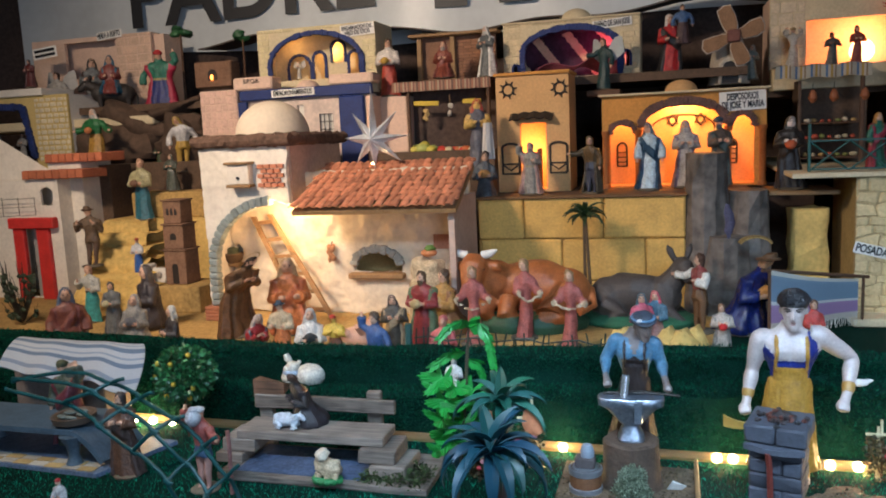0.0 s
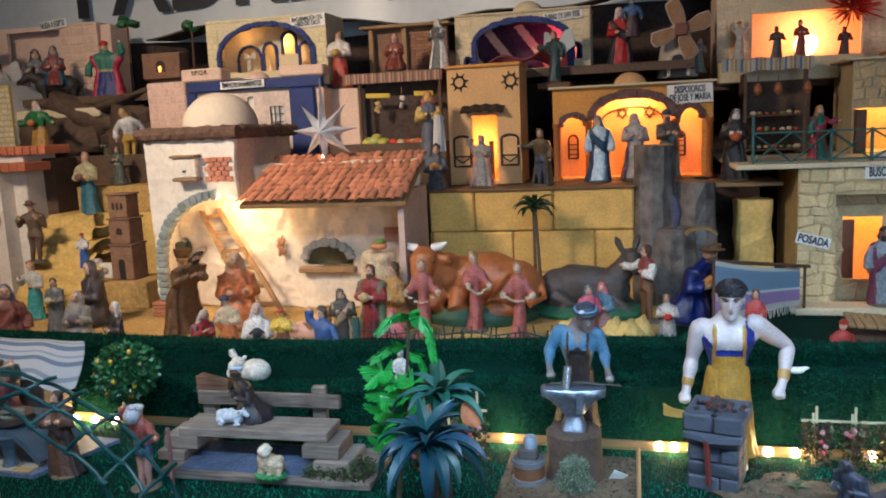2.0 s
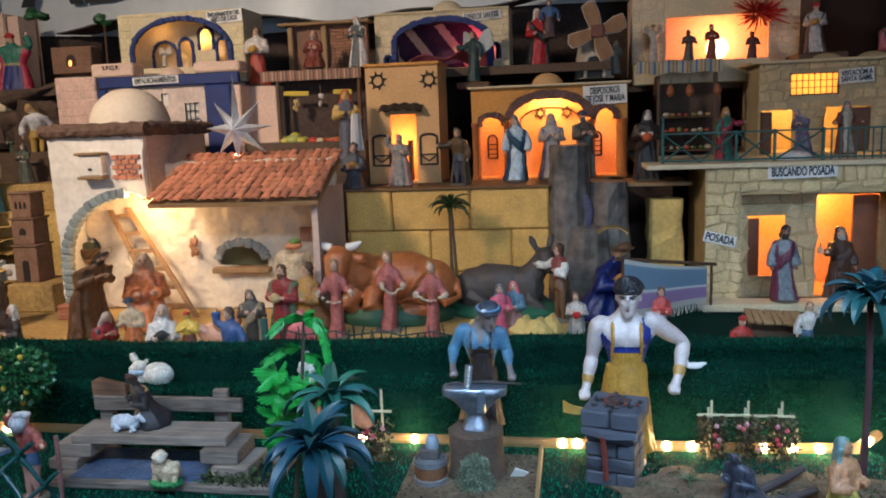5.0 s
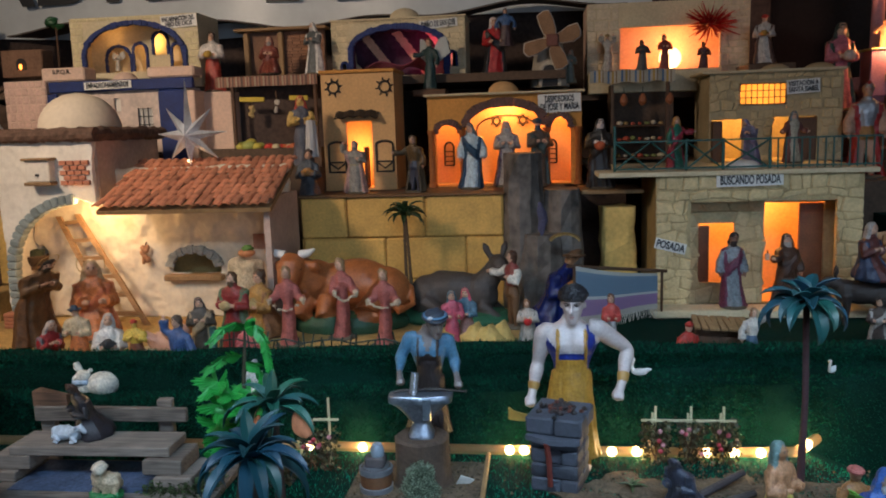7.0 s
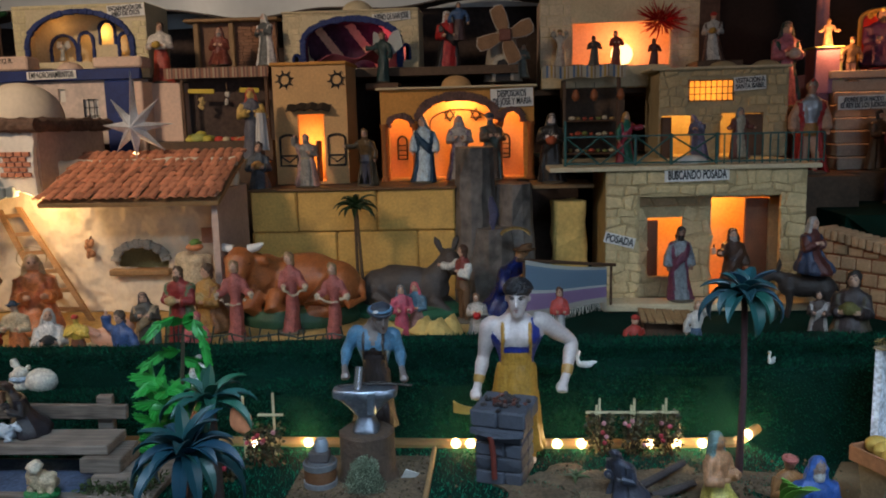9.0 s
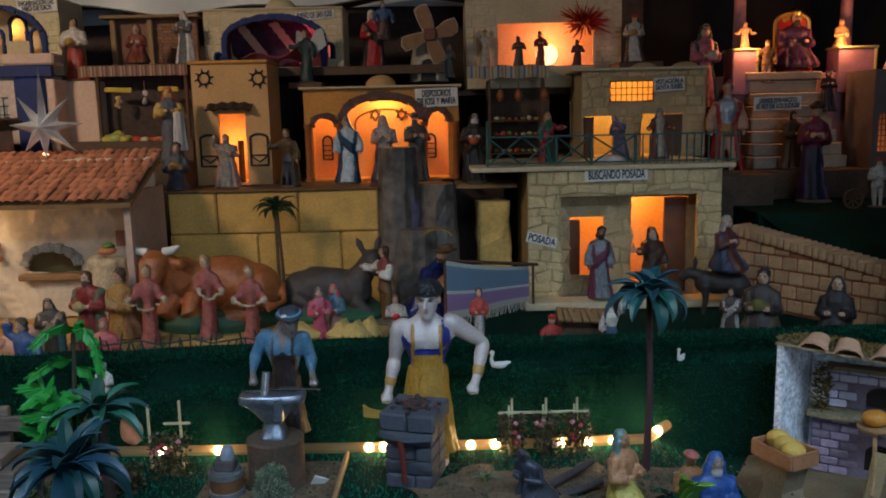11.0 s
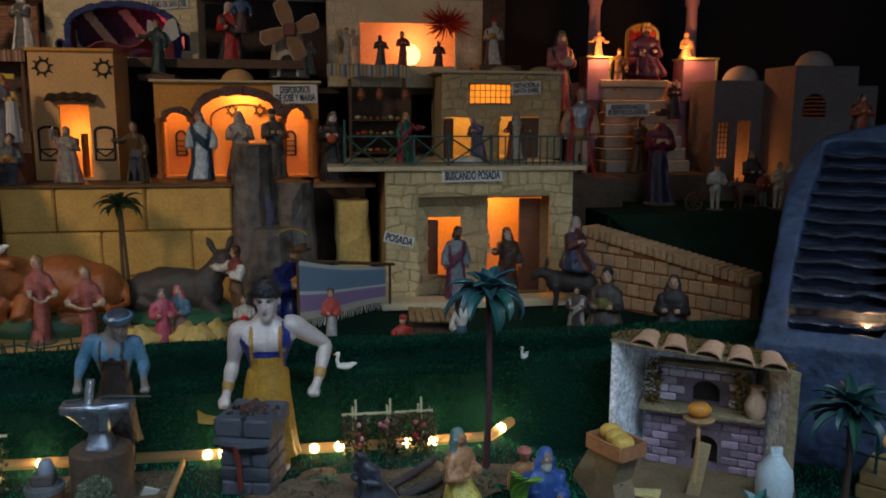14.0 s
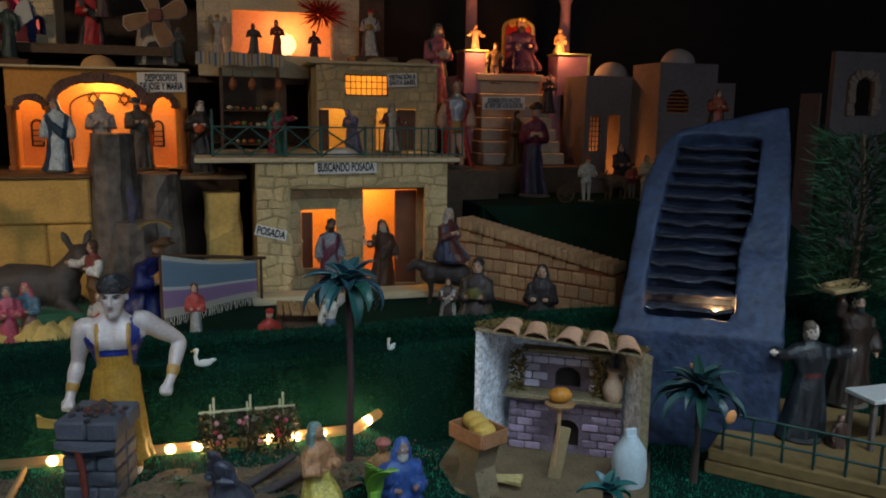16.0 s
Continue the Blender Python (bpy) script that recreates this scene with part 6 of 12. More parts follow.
# yellow brick arch with a blue rim
h = thing("brick_arch", pose(-2.6, 2.95, 1.44), "yellow brick arch with a deep blue rim", "model house", "model houses")
bx0, bx1 = -3.192, -2.553
zt, zb = 1.752, 1.30
ho = [(-2.744, zb), (-2.746, 1.478), (-2.788, 1.706), (bx0 + 0.02, 1.723), (bx0 + 0.02, zb)]
YB = paint(0.58, 0.44, 0.17, 0.9, 0.15, name="yellow_plaster")
wpart("front_wall", wall_with_holes(Build(), bx0, bx1, zb - 0.1, zt, 2.95, 2.965, [ho], YB), h)
b = Build()
b.box(bx1 - 0.015, bx1, 2.965, 3.15, zb - 0.1, zt, WHITE)
wpart("side_wall", b, h)
stone_face(h, -2.732, bx1, 1.46, zt - 0.01, 2.95, 0.034, 0.024, pieces(0.66, 0.58, 0.40, 0.9, 0.06, "pale_brick"), (), 0.004, 0.12, "brick", 0.006, 33)
wpart("arch_trim", jagged_trim(ho[1:4], 2.948, 0.03, 0.014, BLUE, 55), h, "deep blue rim")
b = Build()
b.box(bx0, -2.67, 2.935, 3.14, zt, 1.784, WHITE, 0.003)
wpart("top_slab", b, h)
# pink flight house high at the back
h = thing("pink_house", pose(-2.6, 3.3, 1.64), "pale pink block house with a shallow doorway recess", "model house", "model houses")
px0, px1 = -3.008, -2.334
zt = 2.035
ho = rect(-2.818, -2.529, 1.74, 2.014)
zb = 1.60
wpart("front_wall", wall_with_holes(Build(), px0, px1, zb, zt, 3.28, 3.30, [ho], PINK), h)
b = Build()
b.box(px0, px1, 3.35, 3.36, zb, zt, PINK)
b.box(px1 - 0.012, px1 + 0.05, 3.31, 3.45, zb, zt - 0.01, PINK)
b.box(px0, px1, 3.301, 3.36, zt - 0.012, zt, PINK)
wpart("body", b, h)
stone_face(h, ho[0][0] + 0.004, px1, zb + 0.02, zt, 3.28, 0.07, 0.036, pieces(0.66, 0.46, 0.33, 0.9, 0.06, "pink_block"), (), 0.003, 0.25, "block", 0.004, 44)
b = Build()
b.box(-3.3, -2.146, 2.98, 3.6, 1.60, 1.64, CREAM, 0.006)
b.jitter(0.006, 20)
setting("ledge_west", b, "pale rough ledge under the pink house", "ledge")
paper_label(-2.552, 3.272, 2.036, 0.141, 0.036, ["HUIDA A EGIPTO"], "white paper label with black print on a pink house", -5)
paper_label(-2.773, 3.1, 1.954, 0.135, 0.05, ["ESTRELLA", "EL RESPLANDOR"], "white paper label with two lines of black print", -5, bars=True)
# brown cave rocks
CAVE = paint(0.09, 0.055, 0.035, 0.9, 0.4, 50.0, name="brown_cave_rock", bump=1.0, blotch=10.0)
for k, (px, py, yy, rx, rz) in enumerate(((205, 262, 3.0, 0.20, 0.10), (250, 222, 3.05, 0.22, 0.06), (330, 250, 2.98, 0.12, 0.14), (310, 190, 3.05, 0.14, 0.03), (160, 300, 3.05, 0.12, 0.1))):
    c = [Vector((-2.364, 3, 1.507)), Vector((-2.257, 3.05, 1.618)), Vector((-1.994, 2.98, 1.493)), Vector((-2.08, 3.05, 1.658)), Vector((-2.552, 3.05, 1.416))][k]
    b = Build()
    b.ball((0, 0, 0), rx, 0.09, rz, CAVE, 20, 12, rough=0.5)
    single("cave_rock", b, pose(*c, 0, 18 if k == 1 else -6 * k, 0), "dark brown crumpled rock of the cave", "rock", "cave rocks")
b = Build()
b.box(-2.35, -1.5, 2.9, 3.3, T, 1.336, CAVE, 0.01)
setting("cave_floor", b, "dark brown ledge in front of the cave", "ledge")
# oven far back with a small fire
b = Build()
b.box(-0.09, 0.09, 0, 0.08, 0, 0.11, CLAY, 0.005)
b.loft([[(x, -0.002 + d, z) for x, z in arch_outline(-0.022, 0.022, 0.03, 0.055, 0.022, 6)] for d in (0, 0.003)], BLACKP)
b.ball((0, -0.008, 0.042), 0.007, 0.004, 0.012, glow(1.0, 0.3, 0.05, 6.0, "ember"), 8, 6)
single("clay_oven", b, pose(-1.925, 3.12, 1.749), "brown clay oven with a small glowing fire", "oven")
for k, (gx, gz) in enumerate(((-2.123, 1.995), (-1.813, 1.964))):
    b = Build()
    b.tube([(0, 0, 1.645 - gz), (0.004, 0, 0)], [0.006, 0.004], BROWN, 6)
    rng = random.Random(k)
    for j in range(7 if k == 0 else 4):
        b.ball((rng.uniform(-0.05, 0.05) * (1 if k == 0 else 0.6), rng.uniform(-0.02, 0.02), rng.uniform(-0.012, 0.03)), 0.026, 0.02, 0.014, leafy(0.02, 0.09, 0.03, 0.5, 0.4, "bush_leaf"), 10, 6, rough=0.4)
    single("small_tree", b, pose(gx, 3.2, gz), "small dark green toy tree", "toy tree")

# ---- stall between the cream houses ----
st = thing("fruit_stall", pose(-0.82, 2.98, 1.38), "dark wooden fruit stall with a striped roof edge", "stall")
sx0, sx1 = -0.975, -0.652
sz0, szt = 1.386, 1.669
b = Build()
# back takes the dark cloth colour to paint in the shade under the roof
b.box(sx0, sx1 + 0.04, 3.0, 3.01, 1.285, szt + 0.026, cloth_and_shade)
wpart("back", b, st)
for a in (sx0 + 0.002, sx1 - 0.01):
    b = Build()
    b.box(a, a + 0.012, 2.91, 2.922, sz0 - 0.06, szt, BROWN, 0.002)
    wpart("post", b, st)
b = Build()
b.box(sx0, sx1, 2.905, 3.0, 1.422, 1.432, WOODL, 0.002)
wpart("counter", b, st)
b = Build()
b.box(sx0 - 0.05, sx1 + 0.01, 2.905, 3.1, szt + 0.028, szt + 0.034, BROWN)
wpart("roof_board", b, st)
cl2 = striped([(0.0, 0.42, 0.20, 0.13), (0.25, 0.55, 0.42, 0.28), (0.45, 0.30, 0.12, 0.10), (0.6, 0.5, 0.3, 0.2), (0.8, 0.22, 0.14, 0.11)], 0.09, 0)
b = Build()
b.sheet(lambda u, v: (sx0 - 0.05 + (sx1 - sx0 + 0.06) * u, 2.9 + 0.004 * math.sin(50 * u), szt - 0.004 + 0.036 * v), 40, 3, cl2, 0.003)
wpart("striped_valance", b, st, "red and cream striped valance", True)
for xa, xc in ((-0.942, -0.846), (-0.752, -0.682)):
    b = Build()
    b.box(xa, xc, 2.905, 2.912, 1.610, 1.627, paint(0.58, 0.43, 0.05, 0.7, 0.2, name="yellow_card"), 0.002, pose((xa + xc) / 2, 0, 1.62, 0, 2, 0) @ pose(-(xa + xc) / 2, 0, -1.62))
    wpart("yellow_card", b, st)
for xg, zg2, cg in ((-0.902, 1.60, (0.50, 0.36, 0.14)), (-0.806, 1.618, (0.55, 0.50, 0.42)), (-0.722, 1.60, (0.34, 0.17, 0.07))):
    b = Build()
    rng = random.Random(int(-xg * 1000))
    b.tube([(0, 0, 0.03), (0.002, 0, 0.0)], 0.0014, WOODL, 5)
    for k in range(9):
        b.ball((rng.uniform(-0.009, 0.009), rng.uniform(-0.006, 0.006), -0.05 * rng.random()), 0.0065, 0.006, 0.0075, paint(*cg, 0.7, 0.3, name="dried_bunch"), 8, 5, rough=0.25)
    single("hanging_bunch", b, pose(xg, 2.92, zg2), "small dried bunch hung under a stall roof", "bunch", "bunches in the stall", "stuff")
rng = random.Random(8)
for k in range(18):
    rr = rng.uniform(0.011, 0.016) if k >= 6 else rng.uniform(0.017, 0.024)
    b = Build()
    b.ball((0, 0, rr * 0.8), rr * 1.2, rr, rr * 0.8, paint(*([(0.55, 0.48, 0.08), (0.42, 0.46, 0.12)][k % 2] if k < 6 else [(0.55, 0.05, 0.03), (0.55, 0.14, 0.04), (0.60, 0.50, 0.30)][k % 3]), 0.45, name="fruit"), 12, 7)
    u = (0.06 + 0.30 * (k % 3) / 3 if k < 6 else 0.40 + 0.5 * (k - 6) / 12)
    single("fruit", b, pose(sx0 + (sx1 - sx0) * u, 2.925 + 0.03 * (k // 3 % 2), 1.432 + (0.018 if k == 4 else 0.0)), "small painted fruit on a stall counter", "fruit", "fruit on the stall")
# carpenter's hut behind, over the stall
h = thing("brick_hut", pose(-0.861, 3.12, P3), "small dark brick hut with wooden frame", "model house", "model houses")
hx0, hx1 = -0.989, -0.673
hz0, hz1 = P3, 1.886
b = Build()
b.box(hx0, hx1, 3.15, 3.17, hz0, hz1, paint(0.24, 0.13, 0.08, 0.9, 0.3, name="hut_brick"))
wpart("back_wall", b, h)
for a in (hx0, (hx0 + hx1) / 2 - 0.02):
    b = Build()
    b.box(a, a + 0.02, 3.12, 3.14, hz0, hz1, WOODL, 0.003)
    wpart("post", b, h)
b = Build()
b.box(hx0 - 0.03, hx1 + 0.02, 3.10, 3.17, hz1, hz1 + 0.012, WOODL, 0.003)
wpart("beam", b, h)
stone_face(h, (hx0 + hx1) / 2, hx1, hz0, hz1, 3.15, 0.034, 0.012, pieces(0.32, 0.16, 0.09, 0.9, 0.2, "hut_brick_piece"), (), 0.004, 0.1, "brick", 0.002, 60)
# hanging dark canopy behind the top row
b = Build()
b.sheet(lambda u, v: (-2.1 + 2.6 * u, 3.3 + 0.25 * v, 1.955 + 0.02 * math.sin(9 * u) - 0.035 * math.cos(26 * u) * 0.4 + 0.02 * v), 50, 3, paint(0.10, 0.08, 0.065, 0.9, 0.3, name="grey_brown_cloth"), 0.006)
setting("canopy_cloth", b, "grey brown cloth hung over the highest houses", "cloth", True)

# windmill of cardboard
w = thing("windmill", pose(0.194, 3.1, 1.632), "toy windmill with rough cardboard sails", "toy windmill")
zl = 1.632
hgt = 1.79 - zl
CARD = paint(0.30, 0.17, 0.09, 0.9, 0.3, 200.0, name="cardboard")
TORN = paint(0.58, 0.50, 0.40, 0.95, 0.3, 200.0, name="torn_paper")
b = Build()
b.lathe(0, 0.03, [(0.075, 0), (0.062, hgt * 0.6), (0.05, hgt), (0.02, hgt + 0.03)], paint(0.42, 0.36, 0.28, 0.9, 0.25, name="mill_plaster"), 16)
part("tower", b, w)
b = Build()
b.loft([[(x, -0.05 + d, z) for x, z in arch_outline(-0.028, 0.028, 0.002, 0.05, 0.03, 8)] for d in (0, 0.008)], BLACKP)
part("doorway", b, w)
part("door_rim", jagged_trim(arch_outline(-0.034, 0.034, 0.002, 0.05, 0.036, 10), -0.048, 0.014, 0.008, paint(0.5, 0.45, 0.36, 0.9, 0.25, name="pale_stone"), 4, 0.016), w)
for k in range(4):
    a = math.radians(19 + 90 * k)
    b = Build()
    rng = random.Random(k + 3)
    m = pose(0.01, -0.075, hgt + 0.005, 0, math.degrees(-a), 0)
    pts = [(0.01, -0.012), (0.035, -0.022), (0.07, -0.026), (0.100, -0.024), (0.106, 0.0), (0.098, 0.024), (0.065, 0.026), (0.035, 0.018), (0.01, 0.010)]
    pts = [(x + rng.uniform(-0.003, 0.003), z + rng.uniform(-0.003, 0.003)) for x, z in pts]
    b.loft([[m @ Vector((x, d, z)) for x, z in pts] for d in (0, 0.005)], CARD)
    b.loft([[m @ Vector((0.055 + (x - 0.055) * 1.07, d, z * 1.12)) for x, z in pts] for d in (0.0055, 0.009)], TORN)
    part("sail", b, w, "torn cardboard sail", None, False)
b = Build()
b.box(-0.012, 0.032, -0.086, -0.02, hgt - 0.016, hgt + 0.026, paint(0.2, 0.08, 0.06, 0.8, name="mill_hub"), 0.004)
part("hub", b, w)

# dark cliff of painted paper between wall and inn
CLIFF = paint(0.15, 0.125, 0.105, 0.75, 0.75, 30.0, name="grey_brown_cliff", bump=1.0, blotch=7.0)
for k, (xa, xb, zt, y0) in enumerate(((0.034, 0.158, 1.409, 2.47), (0.163, 0.28, 1.293, 2.49), (0.078, 0.222, 1.163, 2.43))):
    b = Build()
    n = 6
    rings = []
    for i in range(n + 1):
        v = i / n
        zz = T + (zt - T) * v
        ww = (xb - xa) / 2 * (1.25 - 0.3 * v)
        rings.append([Vector(((xa + xb) / 2 + ww * math.cos(a) * (1 + 0.25 * noise.noise((a * 1.3, zz * 9, k * 5))), y0 + 0.09 + 0.085 * math.sin(a) * (1 + 0.3 * noise.noise((a * 1.6, zz * 12, k * 7 + 3))), zz)) for a in [2 * math.pi * j / 11 for j in range(11)]])
    b.loft(rings, CLIFF)
    single("cliff", b, pose(0, 0, 0), "dark grey brown crumpled paper cliff", "rock", "painted paper rocks", smooth=False)
BLUEROCK = paint(0.06, 0.055, 0.10, 0.6, 0.5, name="blue_rock", bump=1.0)
b = Build()
b.ball((0, 0, 0), 0.014, 0.006, 0.05, BLUEROCK, 9, 6, rough=0.8)
single("waterfall", b, pose(0.153, 2.42, 1.21), "bluish painted waterfall on the cliff", "painted water")
# yellow rock by the inn
b = Build()
yx0, yx1 = 0.344, 0.467
zy = 1.226
rings = []
for i in range(9):
    v = i / 8
    cx, hw = (yx0 + yx1) / 2 - 0.01 * v, (yx1 - yx0) / 2 * (1.06 - 0.2 * v)
    rings.append([Vector((cx + hw * math.copysign(abs(math.cos(a)) ** 0.35, math.cos(a)), 2.66 + 0.05 * math.copysign(abs(math.sin(a)) ** 0.35, math.sin(a)), T + (zy - T) * v)) for a in [j * math.pi / 8 + 0.2 for j in range(16)]])
b.loft(rings, ROCK)
b.jitter(0.012, 18)
b.jitter(0.005, 60)
single("yellow_rock", b, pose(0, 0, 0), "tall rough yellow rock beside the inn", "rock", smooth=False)

# ---- east end ----
# brick ramp wall
rw = thing("brick_ramp", pose(1.25, 2.2, T), "pale brick ramp wall with reddish joints and a brick coping", "wall")
p0, p1 = Vector((1.107, 2.42, 1.161)), Vector((1.423, 1.98, 1.078))
d = (p1 - p0)
L = math.hypot(d.x, d.y)
ang = math.degrees(math.atan2(d.y, d.x))
mw = pose(p0.x, p0.y, 0, 0, 0, ang)
JOINT = paint(0.30, 0.11, 0.05, 0.95, 0.25, name="red_joint")
b = Build()
ztl, ztr = p0.z - 0.03, p1.z - 0.03
b.add([mw @ Vector(q) for q in ((0, 0, T - 0.005), (L, 0, T - 0.005), (L, 0, ztr), (0, 0, ztl), (0, 0.05, T - 0.005), (L, 0.05, T - 0.005), (L, 0.05, ztr), (0, 0.05, ztl))], [(0, 1, 2, 3), (5, 4, 7, 6), (3, 2, 6, 7), (1, 5, 6, 2), (4, 0, 3, 7)], JOINT)
wpart("core", b, rw)
BP = pieces(0.48, 0.30, 0.16, 0.9, 0.15, "pale_brick_piece", 0.6)
slope = (ztr - ztl) / L
rows_n = 5
for j in range(rows_n):
    k = 0
    x = -0.02 * (j % 2)
    while x < L:
        w = 0.045
        a, c = max(x, 0.0), min(x + w, L)
        top = min(ztl + slope * a, ztl + slope * c)
        zlo = T + 0.002 + j * 0.04
        if c - a > 0.012 and zlo < top - 0.012:
            wpart("brick", (lambda bb: (bb.box(a + 0.002, c - 0.002, -0.006, 0.01, zlo, min(zlo + 0.035, top - 0.002), BP, 0.003, mw), bb)[1])(Build()), rw)
        x += w
nb = 26
for k in range(nb):
    a, c = L * k / nb, L * (k + 1) / nb
    b = Build()
    b.box(a + 0.001, c - 0.002, -0.016, 0.066, ztl + slope * (a + c) / 2 + 0.001, ztl + slope * (a + c) / 2 + 0.032, BP, 0.004, mw)
    wpart("coping_brick", b, rw)
# green slope behind it
b = Build()
zg = 1.18
b.box(1.14 + 0.08, 3.0, 2.52, 3.6, T - 0.006, zg, turf)
b.add([(1.22, 2.52, zg), (3.0, 2.52, zg), (3.0, 2.0, T), (1.42, 2.0, T)], [(0, 3, 2, 1)], turf)
setting("green_slope", b, "dark green turf slope behind the ramp wall", "turf")
# palace of the king
zp = 1.639
pl = thing("palace", pose(1.6, 3.25, zg), "small palace with mauve pillars, steps and a throne terrace", "model palace", "model houses")
MAUVE = paint(0.34, 0.19, 0.24, 0.7, 0.2, name="mauve_paint")
STEP = paint(0.42, 0.36, 0.28, 0.8, 0.2, name="step_plaster")
qx0, qx1 = 1.352, 1.908
b = Build()
b.box(qx0, qx1, 3.14, 3.5, zg, zp - 0.004, MAUVE, 0.003)
wpart("terrace", b, pl)
nst = 7
s0, s1 = 1.397, 1.648
for k in range(nst):
    b = Build()
    za, zc = 1.285 + (zp - 0.03 - 1.285) * k / nst, 1.285 + (zp - 0.03 - 1.285) * (k + 1) / nst
    b.box(s0 - 0.02 + 0.004 * k, s1 + 0.07 - 0.010 * k, 2.98 + 0.022 * k, 3.14, za, zc - 0.001, STEP, 0.004)
    wpart("step", b, pl)
b = Build()
b.box(s0 - 0.01, s1 + 0.02, 3.10, 3.16, zp - 0.028, zp, STEP, 0.003)
wpart("top_step", b, pl)
b = Build()
b.box(s0 - 0.06, s1 + 0.12, 2.9, 3.14, zg + 0.001, 1.284, shelf_wood, 0.003)
wpart("base", b, pl)
for px in (1.409, 1.825):
    b = Build()
    b.lathe(px, 3.26, [(0.03, zp), (0.03, zp + 0.02), (0.024, zp + 0.026), (0.022, zp + 0.30), (0.028, zp + 0.31), (0.03, zp + 0.34)], MAUVE, 16)
    wpart("pillar", b, pl, "mauve round pillar", True)
PED = paint(0.30, 0.17, 0.26, 0.7, 0.2, name="mauve_panel")
GREENT = paint(0.35, 0.40, 0.16, 0.6, 0.2, name="green_trim")
for a, c in ((1.337, 1.433), (1.736, 1.878)):
    b = Build()
    zz = 1.721
    b.box(a, c, 3.12, 3.22, 1.558, zz, PED, 0.003)
    p = wpart("pedestal", b, pl, "mauve panelled pedestal")
    b = Build()
    b.box(a - 0.005, c + 0.005, 3.112, 3.225, zz, zz + 0.008, GREENT, 0.002)
    wpart("pedestal_cap", b, pl)
    b = Build()
    b.box(c - 0.008, c - 0.001, 3.114, 3.12, 1.558, zz, GREENT)
    wpart("pedestal_edge", b, pl)
th = thing("throne", pose(1.622, 3.25, zp) @ Matrix.Diagonal((1.3, 1.0, 1.12, 1.0)), "red throne with a gilt frame", "throne")
b = Build()
b.box(-0.045, 0.045, -0.04, 0.03, 0, 0.075, RED, 0.006)
part("seat", b, th)
b = Build()
b.loft([[(x, 0.03 + dd, z) for x, z in arch_outline(-0.045, 0.045, 0.07, 0.17, 0.03, 8)] for dd in (0, 0.02)], RED)
part("backrest", b, th)
b = Build()
b.tube([(x, 0.026, z) for x, z in arch_outline(-0.05, 0.05, 0.0, 0.172, 0.034, 10)], 0.007, paint(0.55, 0.38, 0.10, 0.35, 0.2, metal=0.6, name="gilt"), 6)
part("gilt_frame", b, th)
b = Build()
for k in range(5):
    a = math.radians(-50 + 25 * k)
    b.ball((0.030 * math.sin(a), 0.024, 0.168 + 0.030 * math.cos(a)), 0.009, 0.006, 0.011, paint(0.55, 0.38, 0.10, 0.35, 0.2, metal=0.6, name="gilt"), 8, 6)
part("crest", b, th, "gilt carved crest")
bulb_lamp("palace_bulb_west", 1.388, 3.09, 1.745, 1.05, (1.0, 0.36, 0.12), 0.01)
bulb_lamp("palace_bulb_east", 1.74, 3.09, 1.748, 1.05, (1.0, 0.36, 0.12), 0.01)
paper_label(1.456, 2.985, 1.522, 0.172, 0.048, ["¿DONDE ESTA NACIDO", "EL REY DE LOS JUDIOS?"], "white paper label with two lines of black print on palace steps", -1)
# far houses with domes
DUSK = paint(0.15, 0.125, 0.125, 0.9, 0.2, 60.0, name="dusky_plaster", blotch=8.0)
h = thing("slit_house", pose(1.95, 2.95, zg), "dusky plaster house with a dome, lit slit and lattice", "model house", "model houses")
ha, hb2 = 1.76, 2.054
ht = 1.631
sl = rect(1.859, 1.911, 1.255, 1.483)
lt = rect(1.782, 1.826, 1.342, 1.479)
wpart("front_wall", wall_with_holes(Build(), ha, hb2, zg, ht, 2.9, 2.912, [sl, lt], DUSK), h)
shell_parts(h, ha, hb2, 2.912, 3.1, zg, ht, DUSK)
b = Build()
for k in range(8):
    zz = lt[0][1] + (lt[1][1] - lt[0][1]) * k / 7
    b.box(lt[2][0], lt[0][0], 2.902, 2.906, zz - 0.002, zz + 0.002, BLACKP)
for k in range(4):
    xx = lt[2][0] + (lt[0][0] - lt[2][0]) * k / 3
    b.box(xx - 0.0015, xx + 0.0015, 2.9065, 2.91, lt[0][1], lt[1][1], BLACKP)
wpart("lattice", b, h)
b = Build()
b.lathe((ha + hb2) / 2 + 0.02, 3.02, [(0.07 * math.cos(a), ht + 0.062 * math.sin(a)) for a in [k * math.pi / 2 / 7 for k in range(8)]], paint(0.32, 0.29, 0.28, 0.85, 0.2, name="pale_dome"), 18)
wpart("dome", b, h, "", True)
b = Build()
b.lathe(hb2 + 0.035, 2.98, [(0.07, zg), (0.07, ht - 0.02), (0.06, ht - 0.015)], paint(0.30, 0.28, 0.27, 0.9, 0.2, name="grey_plaster"), 18)
wpart("round_tower", b, h, "", True)
bulb_lamp("slit_house_bulb", (sl[0][0] + sl[2][0]) / 2 - 0.02, 2.975, zg + 0.06, 1.6, (1.0, 0.33, 0.08))
h = thing("vault_house", pose(2.2, 2.7, zg), "dusky plaster house with a dome and latticed arch", "model house", "model houses")
ha, hb2 = 1.956, 2.199
ht = 1.675
ar = arch_outline(1.991, 2.083, 1.493, 1.534, 0.045)
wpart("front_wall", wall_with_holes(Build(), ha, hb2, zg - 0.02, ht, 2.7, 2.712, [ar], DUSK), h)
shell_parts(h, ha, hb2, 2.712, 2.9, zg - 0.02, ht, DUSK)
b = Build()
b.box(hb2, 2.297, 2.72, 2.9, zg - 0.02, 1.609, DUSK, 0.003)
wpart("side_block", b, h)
b = Build()
